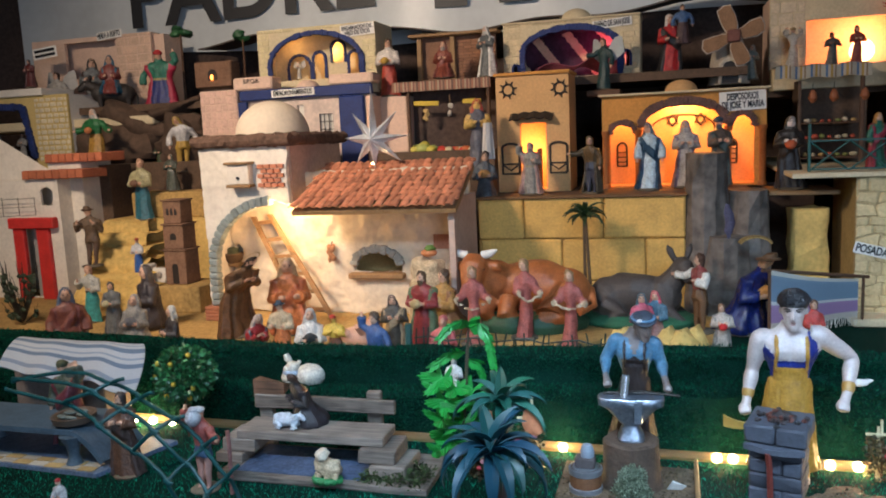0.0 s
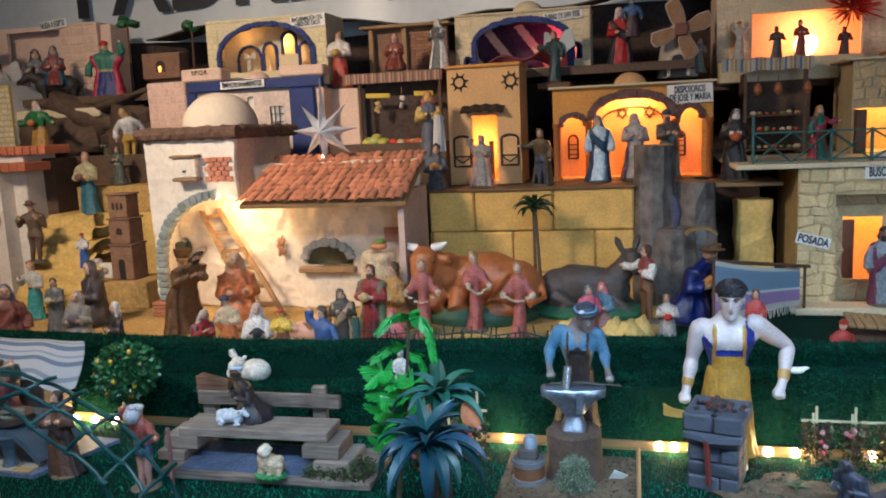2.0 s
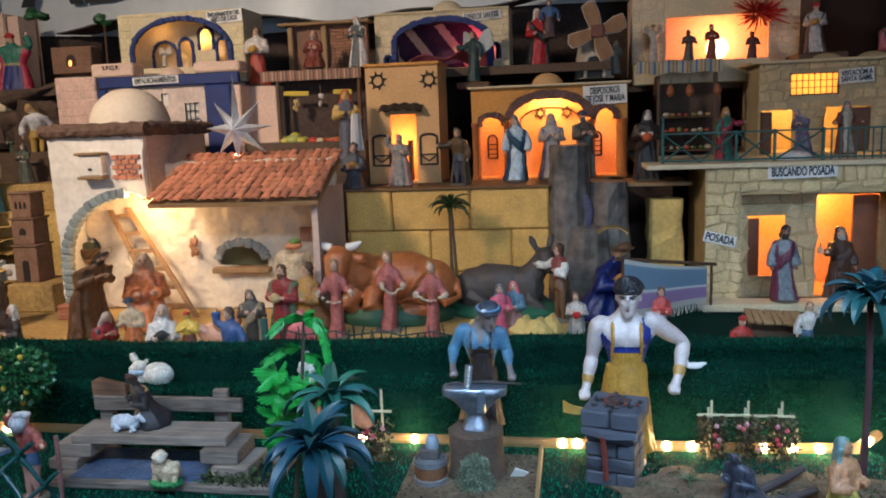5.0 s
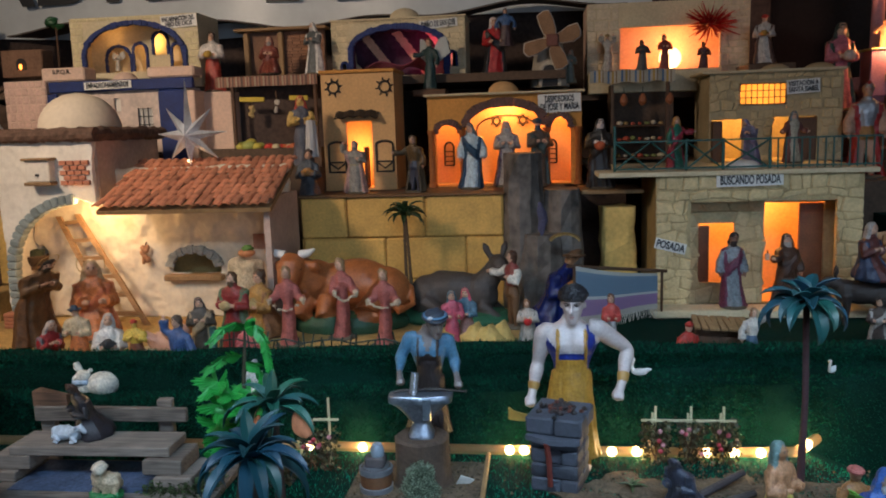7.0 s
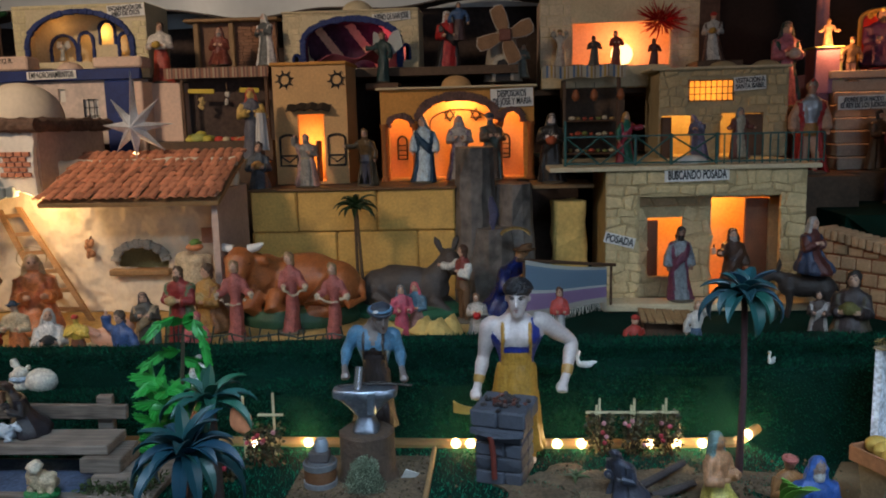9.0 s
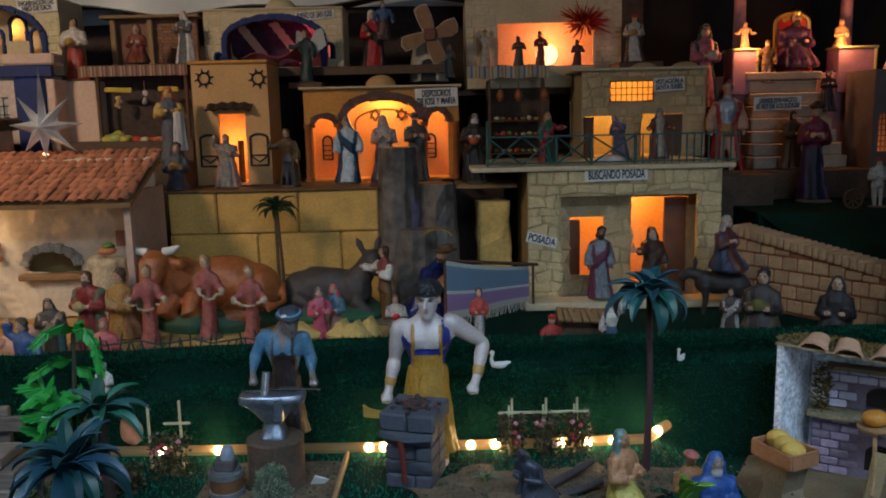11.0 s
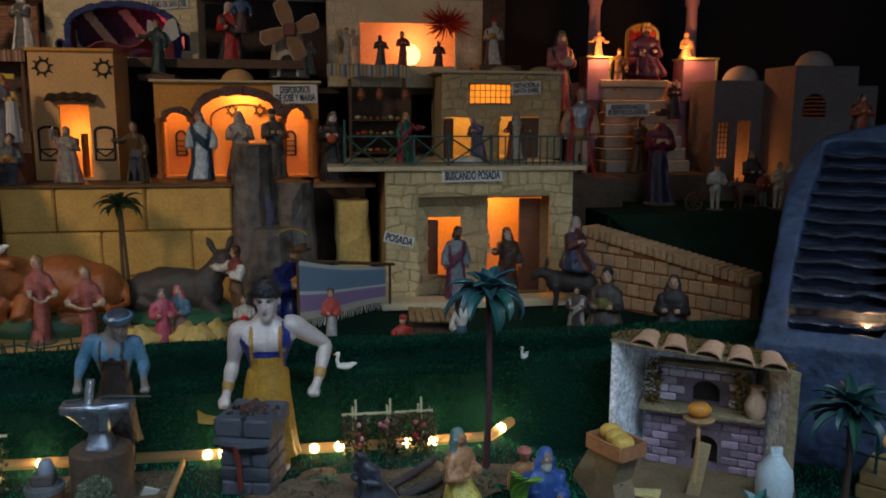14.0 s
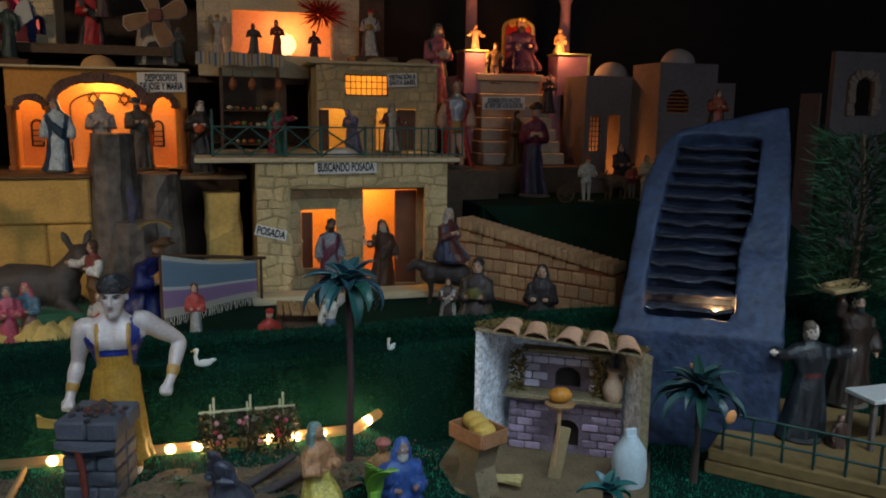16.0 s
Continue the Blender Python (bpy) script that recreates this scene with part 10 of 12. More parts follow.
b.sheet(lambda u, v: (-0.26 + 0.44 * u, -0.055 + 0.13 * v, 0.088 - 0.062 * max(0, (u - 0.80) / 0.2) ** 2), 28, 4, TB, 0.012)
part("tabletop", b, tb, "", None, True)
for lx in (-0.2, 0.10):
    for ly in (-0.045, 0.06):
        b = Build()
        b.loft([[(lx + k * 0.012 * math.cos(a), ly + k * 0.012 * math.sin(a), z) for a in [j * math.pi / 5 for j in range(10)]] for k, z in ((1.5, 0.012), (0.9, 0.03), (1.2, 0.05), (2.2, 0.074))], TB)
        part("leg", b, tb, "", None, True)
b = Build()
b.add([(-0.30, -0.055, 0.001), (0.18, -0.08, 0.001), (0.24, 0.11, 0.001), (-0.30, 0.16, 0.001), (-0.30, -0.055, 0.01), (0.18, -0.08, 0.01), (0.24, 0.11, 0.01), (-0.30, 0.16, 0.01)], [(0, 3, 2, 1), (4, 5, 6, 7), (0, 1, 5, 4), (1, 2, 6, 5), (2, 3, 7, 6), (3, 0, 4, 7)], paint(0.12, 0.17, 0.26, 0.5, 0.4, name="blue_board", blotch=40.0))
board = part("tiled_board", b, tb, "blue board with cream and yellow tiles", None, False)
for k in range(11):
    for r2 in range(2):
        b = Build()
        x = -0.295 + 0.042 * k
        yy = -0.052 - 0.025 * (x + 0.3) / 0.48 + 0.022 * r2
        b.box(x, x + 0.040, yy, yy + 0.020, 0.0102, 0.0125, pieces(*((0.42, 0.40, 0.34) if (k + r2) % 2 else (0.40, 0.29, 0.12)), 0.6, 0.25, "floor_tile_%d" % ((k + r2) % 2)), 0.001)
        part("tile", b, board)
b = Build()
b.lathe(0, 0, [(0.03, 0), (0.042, 0.006), (0.046, 0.020), (0.041, 0.020), (0.034, 0.010)], paint(0.10, 0.07, 0.05, 0.6, name="basin_wood"), 20)
for k in range(9):
    b.ball((0.02 * math.cos(k * 1.3), 0.022 * math.sin(k * 1.3), 0.018), 0.015, 0.006, 0.005, paint(0.10, 0.13, 0.12, 0.5, 0.4, name="fish"), 8, 5)
single("basin", b, pose(-1.217, 1.325, G + 0.088), "dark wooden basin with fish on a low table", "basin")

# torn chain-link mesh close to the viewer
ml = thing("wire_mesh", pose(0, 0, 0), "torn green plastic-coated chain-link mesh", "wire mesh")
GWM = paint(0.006, 0.06, 0.06, 0.4, 0.2, name="green_coated_wire")
NODE = {"a0": (-1.1, 1.05, 1.103), "a1": (-0.984, 1.05, 1.084), "a2": (-0.898, 1.03, 1.057), "a3": (-0.854, 1.05, 1.008), "a4": (-0.779, 1.03, 0.97), "a5": (-0.77, 1.05, 0.918),
        "b0": (-1.093, 1.06, 1.119), "b1": (-1.014, 1.06, 1.117), "b2": (-0.921, 1.05, 1.106), "b3": (-0.876, 1.06, 1.075), "b4": (-0.811, 1.05, 1.045), "b5": (-0.764, 1.06, 0.99), "b6": (-0.723, 1.05, 0.946), "b7": (-0.715, 1.06, 0.904),
        "c0": (-1.115, 1.08, 1.106), "c1": (-1.022, 1.08, 1.125), "c2": (-0.944, 1.08, 1.124), "c3": (-0.9, 1.07, 1.115), "c4": (-0.853, 1.08, 1.089), "c5": (-0.783, 1.07, 1.06), "c6": (-0.74, 1.08, 1.011), "c7": (-0.695, 1.07, 0.967), "c8": (-0.682, 1.08, 0.916),
        "d1": (-0.873, 1.07, 1.125), "d2": (-0.819, 1.07, 1.104), "d3": (-0.765, 1.07, 1.066), "d4": (-0.708, 1.07, 1.035), "d5": (-0.671, 1.07, 0.991), "e1": (-1.03, 1.04, 1.066), "e5": (-0.72, 1.04, 0.937)}
for row in ("a0 a1 a2 a3 a4 a5", "b0 b1 b2 b3 b4 b5 b6 b7", "c0 c1 c2 c3 c4 c5 c6 c7 c8", "a1 b2 c3 d1", "a2 b3 c4 d2", "a3 b4 c5 d3", "a4 b5 c6 d4", "e5 b6 c7 d5"):
    pts = [Vector(NODE[q]) for q in row.split()]
    fine = []
    for i, (a, c) in enumerate(zip(pts, pts[1:])):
        bow = 0.004 if i % 2 else -0.004
        fine += [a, a.lerp(c, 0.2) + Vector((0, bow, 0.0015)), a.lerp(c, 0.5) + Vector((0, bow, 0.002)), a.lerp(c, 0.8) + Vector((0, bow, 0.0015))]
    fine.append(pts[-1])
    b = Build()
    b.tube(fine, 0.0034, GWM, 8)
    part("wire", b, ml, "", None, True)
for k in ("b2", "b3", "b4", "b5", "c4", "c5", "c6", "a2", "a3", "a4"):
    b = Build()
    q = Vector(NODE[k])
    b.tube([q + Vector((-0.006, 0, 0.004)), q, q + Vector((0.007, 0, -0.004))], [0.0042, 0.0056, 0.0042], GWM, 8)
    part("twist", b, ml, "", None, True)

# ---- figurines on the terrace before the stable ----
BRN, ORN, RDD, GRN, TEAL, WHT, CRM, PNK, PUR, BLU, BLK, YEL = (0.13, 0.068, 0.03), (0.50, 0.17, 0.06), (0.28, 0.02, 0.02), (0.03, 0.10, 0.04), (0.03, 0.15, 0.17), (0.62, 0.58, 0.52), (0.48, 0.38, 0.24), (0.34, 0.10, 0.085), (0.12, 0.05, 0.10), (0.02, 0.05, 0.16), (0.02, 0.016, 0.014), (0.55, 0.38, 0.06)
figurine("praying_man", "brown-robed bearded figurine bending in prayer", -1.262, 2.08, 0.925, 0.262, BRN, (0.12, 0.058, 0.025), None, (0.03, 0.02, 0.012), SKIN, "pray", "stand", 68, 30, beard=True, halo=True, wide=1.35)
figurine("seated_woman", "orange-robed seated figurine with a wire halo", -1.133, 2.16, 0.925, 0.255, ORN, (0.42, 0.12, 0.05), (0.45, 0.3, 0.16), (0.05, 0.03, 0.02), SKIN, "carry", "sit", 28, 16, halo=True, gloss=0.3)
figurine("bonnet_girl", "small kneeling figurine in a red dress and bonnet", -1.059, 1.82, 0.925, 0.136, RDD, (0.12, 0.13, 0.14), (0.45, 0.36, 0.3), arms="pray", stance="kneel", turn=60, lean=14)
figurine("hat_man", "orange and cream figurine in a dark blue hat", -0.995, 1.84, 0.925, 0.163, CRM, None, None, (0.03, 0.05, 0.08), SKIN, "carry", hat="brim", skirt=ORN, wide=1.25)
figurine("shawl_woman", "white-shawled woman figurine with a dark basket", -0.897, 1.82, 0.925, 0.151, WHT, (0.6, 0.56, 0.5), (0.45, 0.4, 0.35), arms="carry", stance="kneel", turn=25, carry=(0.04, 0.04, 0.04))
figurine("yellow_child", "small figurine in yellow and brown with a red cap", -0.839, 1.83, 0.925, 0.132, YEL, None, None, (0.5, 0.05, 0.03), (0.6, 0.4, 0.08), "chest", hat="cap", skirt=(0.16, 0.06, 0.03), wide=1.3)
b = Build()
mp = paint(0.62, 0.36, 0.26, 0.5, 0.12, name="painted_plaster")
b.ball((0, 0, 0.03), 0.055, 0.03, 0.028, mp, 14, 9)
b.ball((0.045, -0.005, 0.058), 0.024, 0.024, 0.025, mp, 14, 9)
b.ball((0.047, 0.006, 0.066), 0.025, 0.022, 0.022, paint(0.55, 0.24, 0.08, 0.6, 0.3, name="painted_plaster"), 12, 8, rough=0.2)
b.tube([(-0.02, -0.02, 0.04), (-0.05, -0.03, 0.06), (-0.07, -0.03, 0.035)], [0.013, 0.012, 0.009], mp, 8)
b.tube([(0.02, -0.02, 0.045), (0.015, -0.045, 0.07)], [0.01, 0.008], mp, 8)
b.lathe(0, 0, [(0.075, 0), (0.08, 0.008), (0.06, 0.012)], paint(0.5, 0.44, 0.3, 0.8, name="painted_plaster"), 14)
single("infant_figurine", b, pose(-0.845, 2, T), "reclining pale plaster infant figurine", "figurine", "painted nativity figurines")
figurine("blue_boy", "boy figurine in a blue jacket shading his eyes", -0.717, 1.8, 0.925, 0.15, (0.05, 0.10, 0.24), None, None, (0.07, 0.05, 0.035), SKIN, "up+down", "kneel", -20, wide=1.1)
figurine("dark_woman", "dark-robed woman figurine with clasped hands", -0.704, 1.9, 0.925, 0.171, (0.05, 0.045, 0.035), (0.30, 0.22, 0.13), (0.05, 0.04, 0.035), arms="chest", turn=10, wide=1.1)
figurine("red_shepherd", "shepherd figurine in red and green carrying straw", -0.654, 2, 0.925, 0.218, (0.22, 0.03, 0.03), (0.10, 0.15, 0.08), None, (0.10, 0.06, 0.03), SKIN, "carry", turn=-15, carry=(0.4, 0.3, 0.14), wide=1.2, beard=True)
figurine("straw_shepherd", "ochre shepherd figurine holding straw", -0.635, 2.16, 0.925, 0.195, (0.35, 0.20, 0.06), (0.25, 0.12, 0.05), None, (0.08, 0.05, 0.03), SKIN, "carry", "kneel", -30, carry=(0.42, 0.32, 0.14))
figurine("angel_with_garland", "pink-robed angel figurine holding a white garland", -0.529, 2.06, 0.925, 0.221, PNK, None, None, (0.32, 0.19, 0.09), SKIN, "out", wide=0.7, turn=5, garland=(0.42, 0.34, 0.24), gloss=0.6)
figurine("angel_with_garland", "pink-robed angel figurine holding a white garland", -0.402, 2.14, 0.925, 0.228, PNK, None, None, (0.32, 0.19, 0.09), SKIN, "carry+out", turn=-5, wide=0.7, garland=(0.42, 0.34, 0.24), gloss=0.6)
figurine("angel_with_garland", "pink-robed angel figurine with outstretched garland", -0.268, 2.06, 0.925, 0.212, PNK, None, None, (0.32, 0.19, 0.09), SKIN, "out", turn=-5, wide=0.68, garland=(0.42, 0.34, 0.24), gloss=0.6)
figurine("small_pink_angel", "small pink figurine behind a low fence", -0.548, 1.84, 0.925, 0.135, (0.5, 0.12, 0.12), None, None, (0.4, 0.1, 0.1), SKIN, "carry", "kneel", 10)
b = Build()
OX = paint(0.36, 0.115, 0.035, 0.42, 0.35, 200.0, 0.0, 0.4, "painted_plaster", 45.0)
b.ball((0.055, 0.05, 0.115), 0.155, 0.075, 0.078, OX, 22, 14, rough=0.08)
b.ball((0.145, 0.045, 0.095), 0.085, 0.075, 0.078, OX, 18, 12, rough=0.08)
b.ball((-0.055, 0.035, 0.115), 0.075, 0.065, 0.08, OX, 18, 12, rough=0.08)
b.tube([(-0.06, 0.02, 0.13), (-0.09, -0.01, 0.165), (-0.10, -0.03, 0.185)], [0.062, 0.052, 0.045], OX, 16)
b.tube([(-0.10, -0.025, 0.205), (-0.102, -0.05, 0.185), (-0.104, -0.078, 0.150), (-0.104, -0.09, 0.132)], [0.036, 0.042, 0.030, 0.024], OX, 16)
for sx in (-1, 1):
    b.tube([(-0.10 + sx * 0.036, -0.03, 0.195), (-0.10 + sx * 0.065, -0.03, 0.188), (-0.10 + sx * 0.078, -0.03, 0.176)], [0.012, 0.016, 0.005], OX, 8)
    b.tube([(-0.03 + sx * 0.03, -0.03, 0.09), (-0.045 + sx * 0.035, -0.07, 0.055), (-0.02 + sx * 0.035, -0.045, 0.045)], [0.034, 0.024, 0.020], OX, 10)
b.tube([(0.17, -0.01, 0.10), (0.11, -0.055, 0.06), (0.17, -0.05, 0.045), (0.09, -0.06, 0.04)], [0.055, 0.036, 0.022, 0.018], OX, 10)
b.tube([(0.225, 0.05, 0.11), (0.24, 0.0, 0.07), (0.20, -0.05, 0.06)], [0.012, 0.009, 0.012], OX, 8)
b.loft([[(0.04 + k * 0.175 * math.cos(a) * (1 + 0.08 * math.sin(3 * a)), 0.01 + k * 0.10 * math.sin(a), zz) for a in [j * math.pi / 12 for j in range(24)]] for k, zz in ((1, 0.0), (1.02, 0.022), (0.9, 0.046))], paint(0.03, 0.09, 0.045, 0.6, 0.35, name="painted_plaster"))
b = sculpt(b, 0.0045, 2)
for sx in (-1, 1):
    b.tube([(-0.10 + sx * 0.022, -0.035, 0.222), (-0.10 + sx * 0.048, -0.035, 0.228), (-0.10 + sx * 0.066, -0.035, 0.238)], [0.013, 0.0115, 0.004], paint(0.72, 0.70, 0.64, 0.35, 0.15, name="painted_plaster"), 10)
    b.ball((-0.101 + sx * 0.030, -0.066, 0.186), 0.006, 0.005, 0.005, paint(0.02, 0.015, 0.012, 0.25, 0.1, name="painted_plaster"), 8, 6)
    b.ball((-0.104 + sx * 0.011, -0.108, 0.128), 0.004, 0.003, 0.003, paint(0.10, 0.03, 0.015, 0.4, 0.1, name="painted_plaster"), 6, 4)
single("lying_ox", b, pose(-0.458, 2.26, T), "large lying orange-brown ox figurine with white horns", "animal figurine", "painted nativity animals")
# heap of fleeces beside the ox
b = Build()
rng = random.Random(17)
FLEECE = paint(0.52, 0.42, 0.27, 0.85, 0.4, 240.0, 0.0, 0.8, "painted_plaster", 60.0)
for k in range(30):
    a = rng.uniform(0, 6.28)
    u = rng.random()
    r2 = 0.055 * (1 - 0.45 * u)
    b.ball((r2 * math.cos(a), 0.5 * r2 * math.sin(a), 0.03 + 0.16 * u), 0.026, 0.022, 0.020, FLEECE, 9, 6, rough=0.35)
b.loft([[(k * 0.07 * math.cos(a), k * 0.045 * math.sin(a), zz) for a in [j * math.pi / 8 for j in range(16)]] for k, zz in ((1, 0.0), (0.9, 0.10), (0.6, 0.19))], FLEECE)
single("woolsack", sculpt(b, 0.006, 1), pose(-0.722, 2.29, T), "lumpy cream plaster woolsack beside an ox", "sack")
b = Build()
b.ball((0, 0, 0.012), 0.026, 0.022, 0.012, paint(0.50, 0.20, 0.08, 0.5, 0.3, name="clay_dish"), 14, 8)
b.ball((0.004, 0, 0.026), 0.018, 0.016, 0.010, paint(0.12, 0.22, 0.05, 0.6, 0.4, name="greens"), 10, 6, rough=0.4)
single("bowl_of_greens", b, pose(-0.718, 2.29, T + 0.208), "clay bowl of green leaves on a heap", "bowl")
quadruped("donkey", "large lying dark grey donkey figurine on a green base", -0.097, 2.36, T, 0.335, (0.065, 0.052, 0.045), turn=174, ears=0.6, head_up=0.95, base=(0.02, 0.11, 0.055), neck=0.23, head_turn=-60)
figurine("boy_with_vest", "boy figurine in a red-brown vest feeding a donkey", 0.07, 2.26, 0.925, 0.223, (0.22, 0.05, 0.045), None, None, (0.07, 0.03, 0.015), SKIN, "point+chest", turn=-55, sleeve=(0.6, 0.57, 0.5), skirt=(0.14, 0.07, 0.03), legs=(0.14, 0.07, 0.03))
figurine("girl_with_heart", "pale girl figurine holding red flowers", 0.109, 2, 0.925, 0.139, (0.42, 0.36, 0.30), (0.2, 0.19, 0.17), None, (0.2, 0.1, 0.05), SKIN, "chest", carry=(0.5, 0.02, 0.02))
figurine("couple_woman", "small woman figurine in pink and a red scarf", -0.078, 2, 0.925, 0.163, (0.45, 0.08, 0.12), None, (0.05, 0.1, 0.12), arms="carry", turn=20)
figurine("couple_woman", "small woman figurine in blue with a pink scarf", -0.047, 2.03, 0.925, 0.163, (0.08, 0.16, 0.22), None, (0.5, 0.07, 0.1), arms="carry", turn=-20, skirt=(0.4, 0.22, 0.18))
figurine("blue_woman", "glossy blue-robed woman figurine bending forward", 0.195, 2.26, 0.925, 0.232, (0.008, 0.016, 0.10), (0.008, 0.016, 0.09), None, (0.10, 0.05, 0.02), (0.52, 0.30, 0.16), "carry", "kneel", turn=50, lean=22, gloss=0.15, carry=(0.55, 0.24, 0.06), hat="brim")
b = Build()
b.sheet(lambda u, v: (0.045 * math.cos(math.pi * (0.1 + 0.8 * u)) * (0.9 + 0.1 * v), -0.02 + 0.04 * v, 0.026 * math.sin(math.pi * (0.1 + 0.8 * u))), 16, 4, paint(0.30, 0.20, 0.07, 0.9, 0.5, name="straw_mat"), 0.004)
single("straw_shelter", b, pose(0.219, 2.34, 1.152), "small arched straw shelter above figurines", "shelter")
figurine("woman_in_red_vest", "woman figurine in a red vest and white skirt", 0.319, 2.02, 0.919, 0.154, (0.4, 0.05, 0.04), None, None, (0.10, 0.05, 0.03), SKIN, "carry", skirt=(0.42, 0.40, 0.38), wide=0.75)
figurine("red_child", "small seated child figurine in red", 0.489, 1.9, 0.919, 0.11, (0.35, 0.03, 0.02), None, None, (0.35, 0.03, 0.02), SKIN, "carry", "sit", 15, hat="cap")
figurine("denim_boy", "boy figurine in blue overalls raising a hand", 0.634, 1.9, 0.919, 0.144, (0.5, 0.46, 0.4), None, None, (0.3, 0.18, 0.1), SKIN, "down+up", skirt=(0.06, 0.10, 0.16), wide=0.9)
lt = thing("slat_table", pose(0.57, 1.98, T - 0.006), "small rough slatted wooden table", "table")
for k in range(9):
    b = Build()
    b.box(-0.064 + 0.0145 * k, -0.051 + 0.0145 * k, -0.04, 0.04, 0.088, 0.094, WOODL, 0.001, pose(0, 0, 0.0, 10, 3, 3 * (k % 3 - 1)))
    part("slat", b, lt)
for sx in (-0.055, 0.055):
    for sy in (-0.028, 0.028):
        b = Build()
        b.box(sx - 0.004, sx + 0.004, sy - 0.004, sy + 0.004, 0, 0.09, BROWN, 0.001)
        part("leg", b, lt)
b = Build()
b.box(-0.05, 0.05, -0.024, 0.024, 0.01, 0.082, BROWN, 0.003)
part("body", b, lt, "dark wooden box under the slats")
# hanging woven cloth on a pole
bn = thing("woven_cloth", pose(0, 0, 0), "woven cloth with blue-grey, white and purple bands on a pole", "cloth")
v0, v1 = Vector((0.237, 2.16, 1.117)), Vector((0.497, 2.36, 1.06))
zb = 0.955
clm = striped([(0.0, 0.66, 0.58, 0.48), (0.14, 0.42, 0.25, 0.44), (0.38, 0.44, 0.27, 0.46), (0.43, 0.75, 0.74, 0.70), (0.49, 0.22, 0.32, 0.42), (0.86, 0.24, 0.34, 0.44), (0.92, 0.70, 0.68, 0.60)], 1.0, 1)
b = Build()
b.sheet(lambda u, v: (v0.x + (v1.x - v0.x) * (0.02 + 0.93 * u), v0.y + (v1.y - v0.y) * u - 0.012 * math.sin(6.5 * u) * (1 - v), zb + (v0.z + (v1.z - v0.z) * u - 0.008 * math.sin(math.pi * u) - zb) * v), 24, 12, clm, 0.003)
part("cloth", b, bn, "", None, True)
b = Build()
rng = random.Random(3)
for k in range(46):
    u = (k + 0.5) / 46
    x, y = v0.x + (v1.x - v0.x) * (0.02 + 0.93 * u), v0.y + (v1.y - v0.y) * u - 0.012 * math.sin(6.5 * u)
    b.tube([(x, y, zb + 0.001), (x + rng.uniform(-.002, .002), y - 0.001, zb - 0.012), (x + rng.uniform(-.004, .004), y - 0.002, zb - 0.024)], [0.0018, 0.0014, 0.0008], paint(0.5, 0.46, 0.38, 0.9, name="fringe"), 4)
tagged(part("fringe", b, bn, "pale fringe"), kind="stuff")
b = Build()
b.tube([v0 + Vector((-0.02, -0.01, 0.002)), v1 + Vector((0.012, 0.004, 0.004))], 0.005, BROWN, 7)
part("pole", b, bn)
for q in (v0, v1):
    b = Build()
    b.tube([(q.x, q.y + 0.006, T - 0.006), (q.x, q.y + 0.004, q.z)], 0.004, BROWN, 6)
    part("stake", b, bn)
# low iron fence
fe = thing("iron_fence", pose(0, 0, 0), "low crooked black-green wire fence", "fence")
f0, f1 = -0.612, -0.134
rng = random.Random(5)
FW = paint(0.015, 0.03, 0.02, 0.6, 0.3, name="fence_wire")
for k in range(27):
    x = f0 + (f1 - f0) * k / 26
    b = Build()
    b.tube([(x, 1.80, T), (x + rng.uniform(-.006, .006), 1.80, T + 0.05), (x + rng.uniform(-.01, .012), 1.80, T + rng.uniform(0.085, 0.115))], 0.0021, FW, 5)
    part("picket", b, fe)
for zz in (0.045, 0.085):
    b = Build()
    b.tube([(f0 + (f1 - f0) * k / 12, 1.80, T + zz + 0.006 * math.sin(k * 2.1)) for k in range(13)], 0.0022, FW, 5)
    part("rail", b, fe)
b = Build()
b.tube([(f0 - 0.015, 1.8, T), (f0 - 0.015, 1.8, T + 0.12)], 0.009, paint(0.03, 0.09, 0.08, 0.6, name="green_post"), 8)
part("end_post", b, fe)
# yellow rocks along the hedge
for k, (px, w) in enumerate(((890, 0.05), (975, 0.035), (1005, 0.04), (1022, 0.03))):
    b = Build()
    b.ball((0, 0, 0.04), w, 0.035, 0.055, ROCK, 12, 8, rough=0.4)
    q = [(-0.118, 1.9), (-0.013, 1.92), (0.02, 1.9), (0.051, 1.94)][k]
    single("rock", b, pose(*q, T), "yellow ochre rock beside a low fence", "rock", "yellow rocks")
b = Build()
rng = random.Random(14)
for k in range(70):
    b.ball((rng.gauss(0, 0.05), rng.gauss(0, 0.03), 0.008 + abs(rng.gauss(0, 0.018))), 0.014, 0.012, 0.01, paint(0.16, 0.07, 0.03, 0.9, 0.4, name="brown_clod"), 6, 5, rough=0.5)
tagged(single("bark_heap", b, pose(-0.238, 2.42, T), "heap of reddish brown bark clods", "bark heap"), kind="stuff")

# ---- inn and its guests ----
figurine("innkeeper", "bearded figurine in a grey robe and dark red cloak", 0.708, 2.405, 0.946, 0.224, (0.19, 0.22, 0.24), (0.13, 0.03, 0.06), None, (0.03, 0.02, 0.015), (0.22, 0.12, 0.08), "down", turn=5, beard=True, sash=(0.05, 0.04, 0.05), wide=0.85)
figurine("lantern_man", "brown-cloaked old figurine with a lantern", 0.874, 2.48, 0.925, 0.228, (0.07, 0.035, 0.02), (0.06, 0.03, 0.02), (0.05, 0.03, 0.02), (0.4, 0.38, 0.35), SKIN, "point+down", turn=25, beard=True)
b = Build()
b.box(-0.006, 0.006, -0.006, 0.006, 0, 0.02, paint(0.5, 0.4, 0.3, 0.5, name="lantern_glass"), 0.002)
b.tube([(0, 0, 0.02), (0, 0, 0.03)], 0.002, BLACKP, 5)
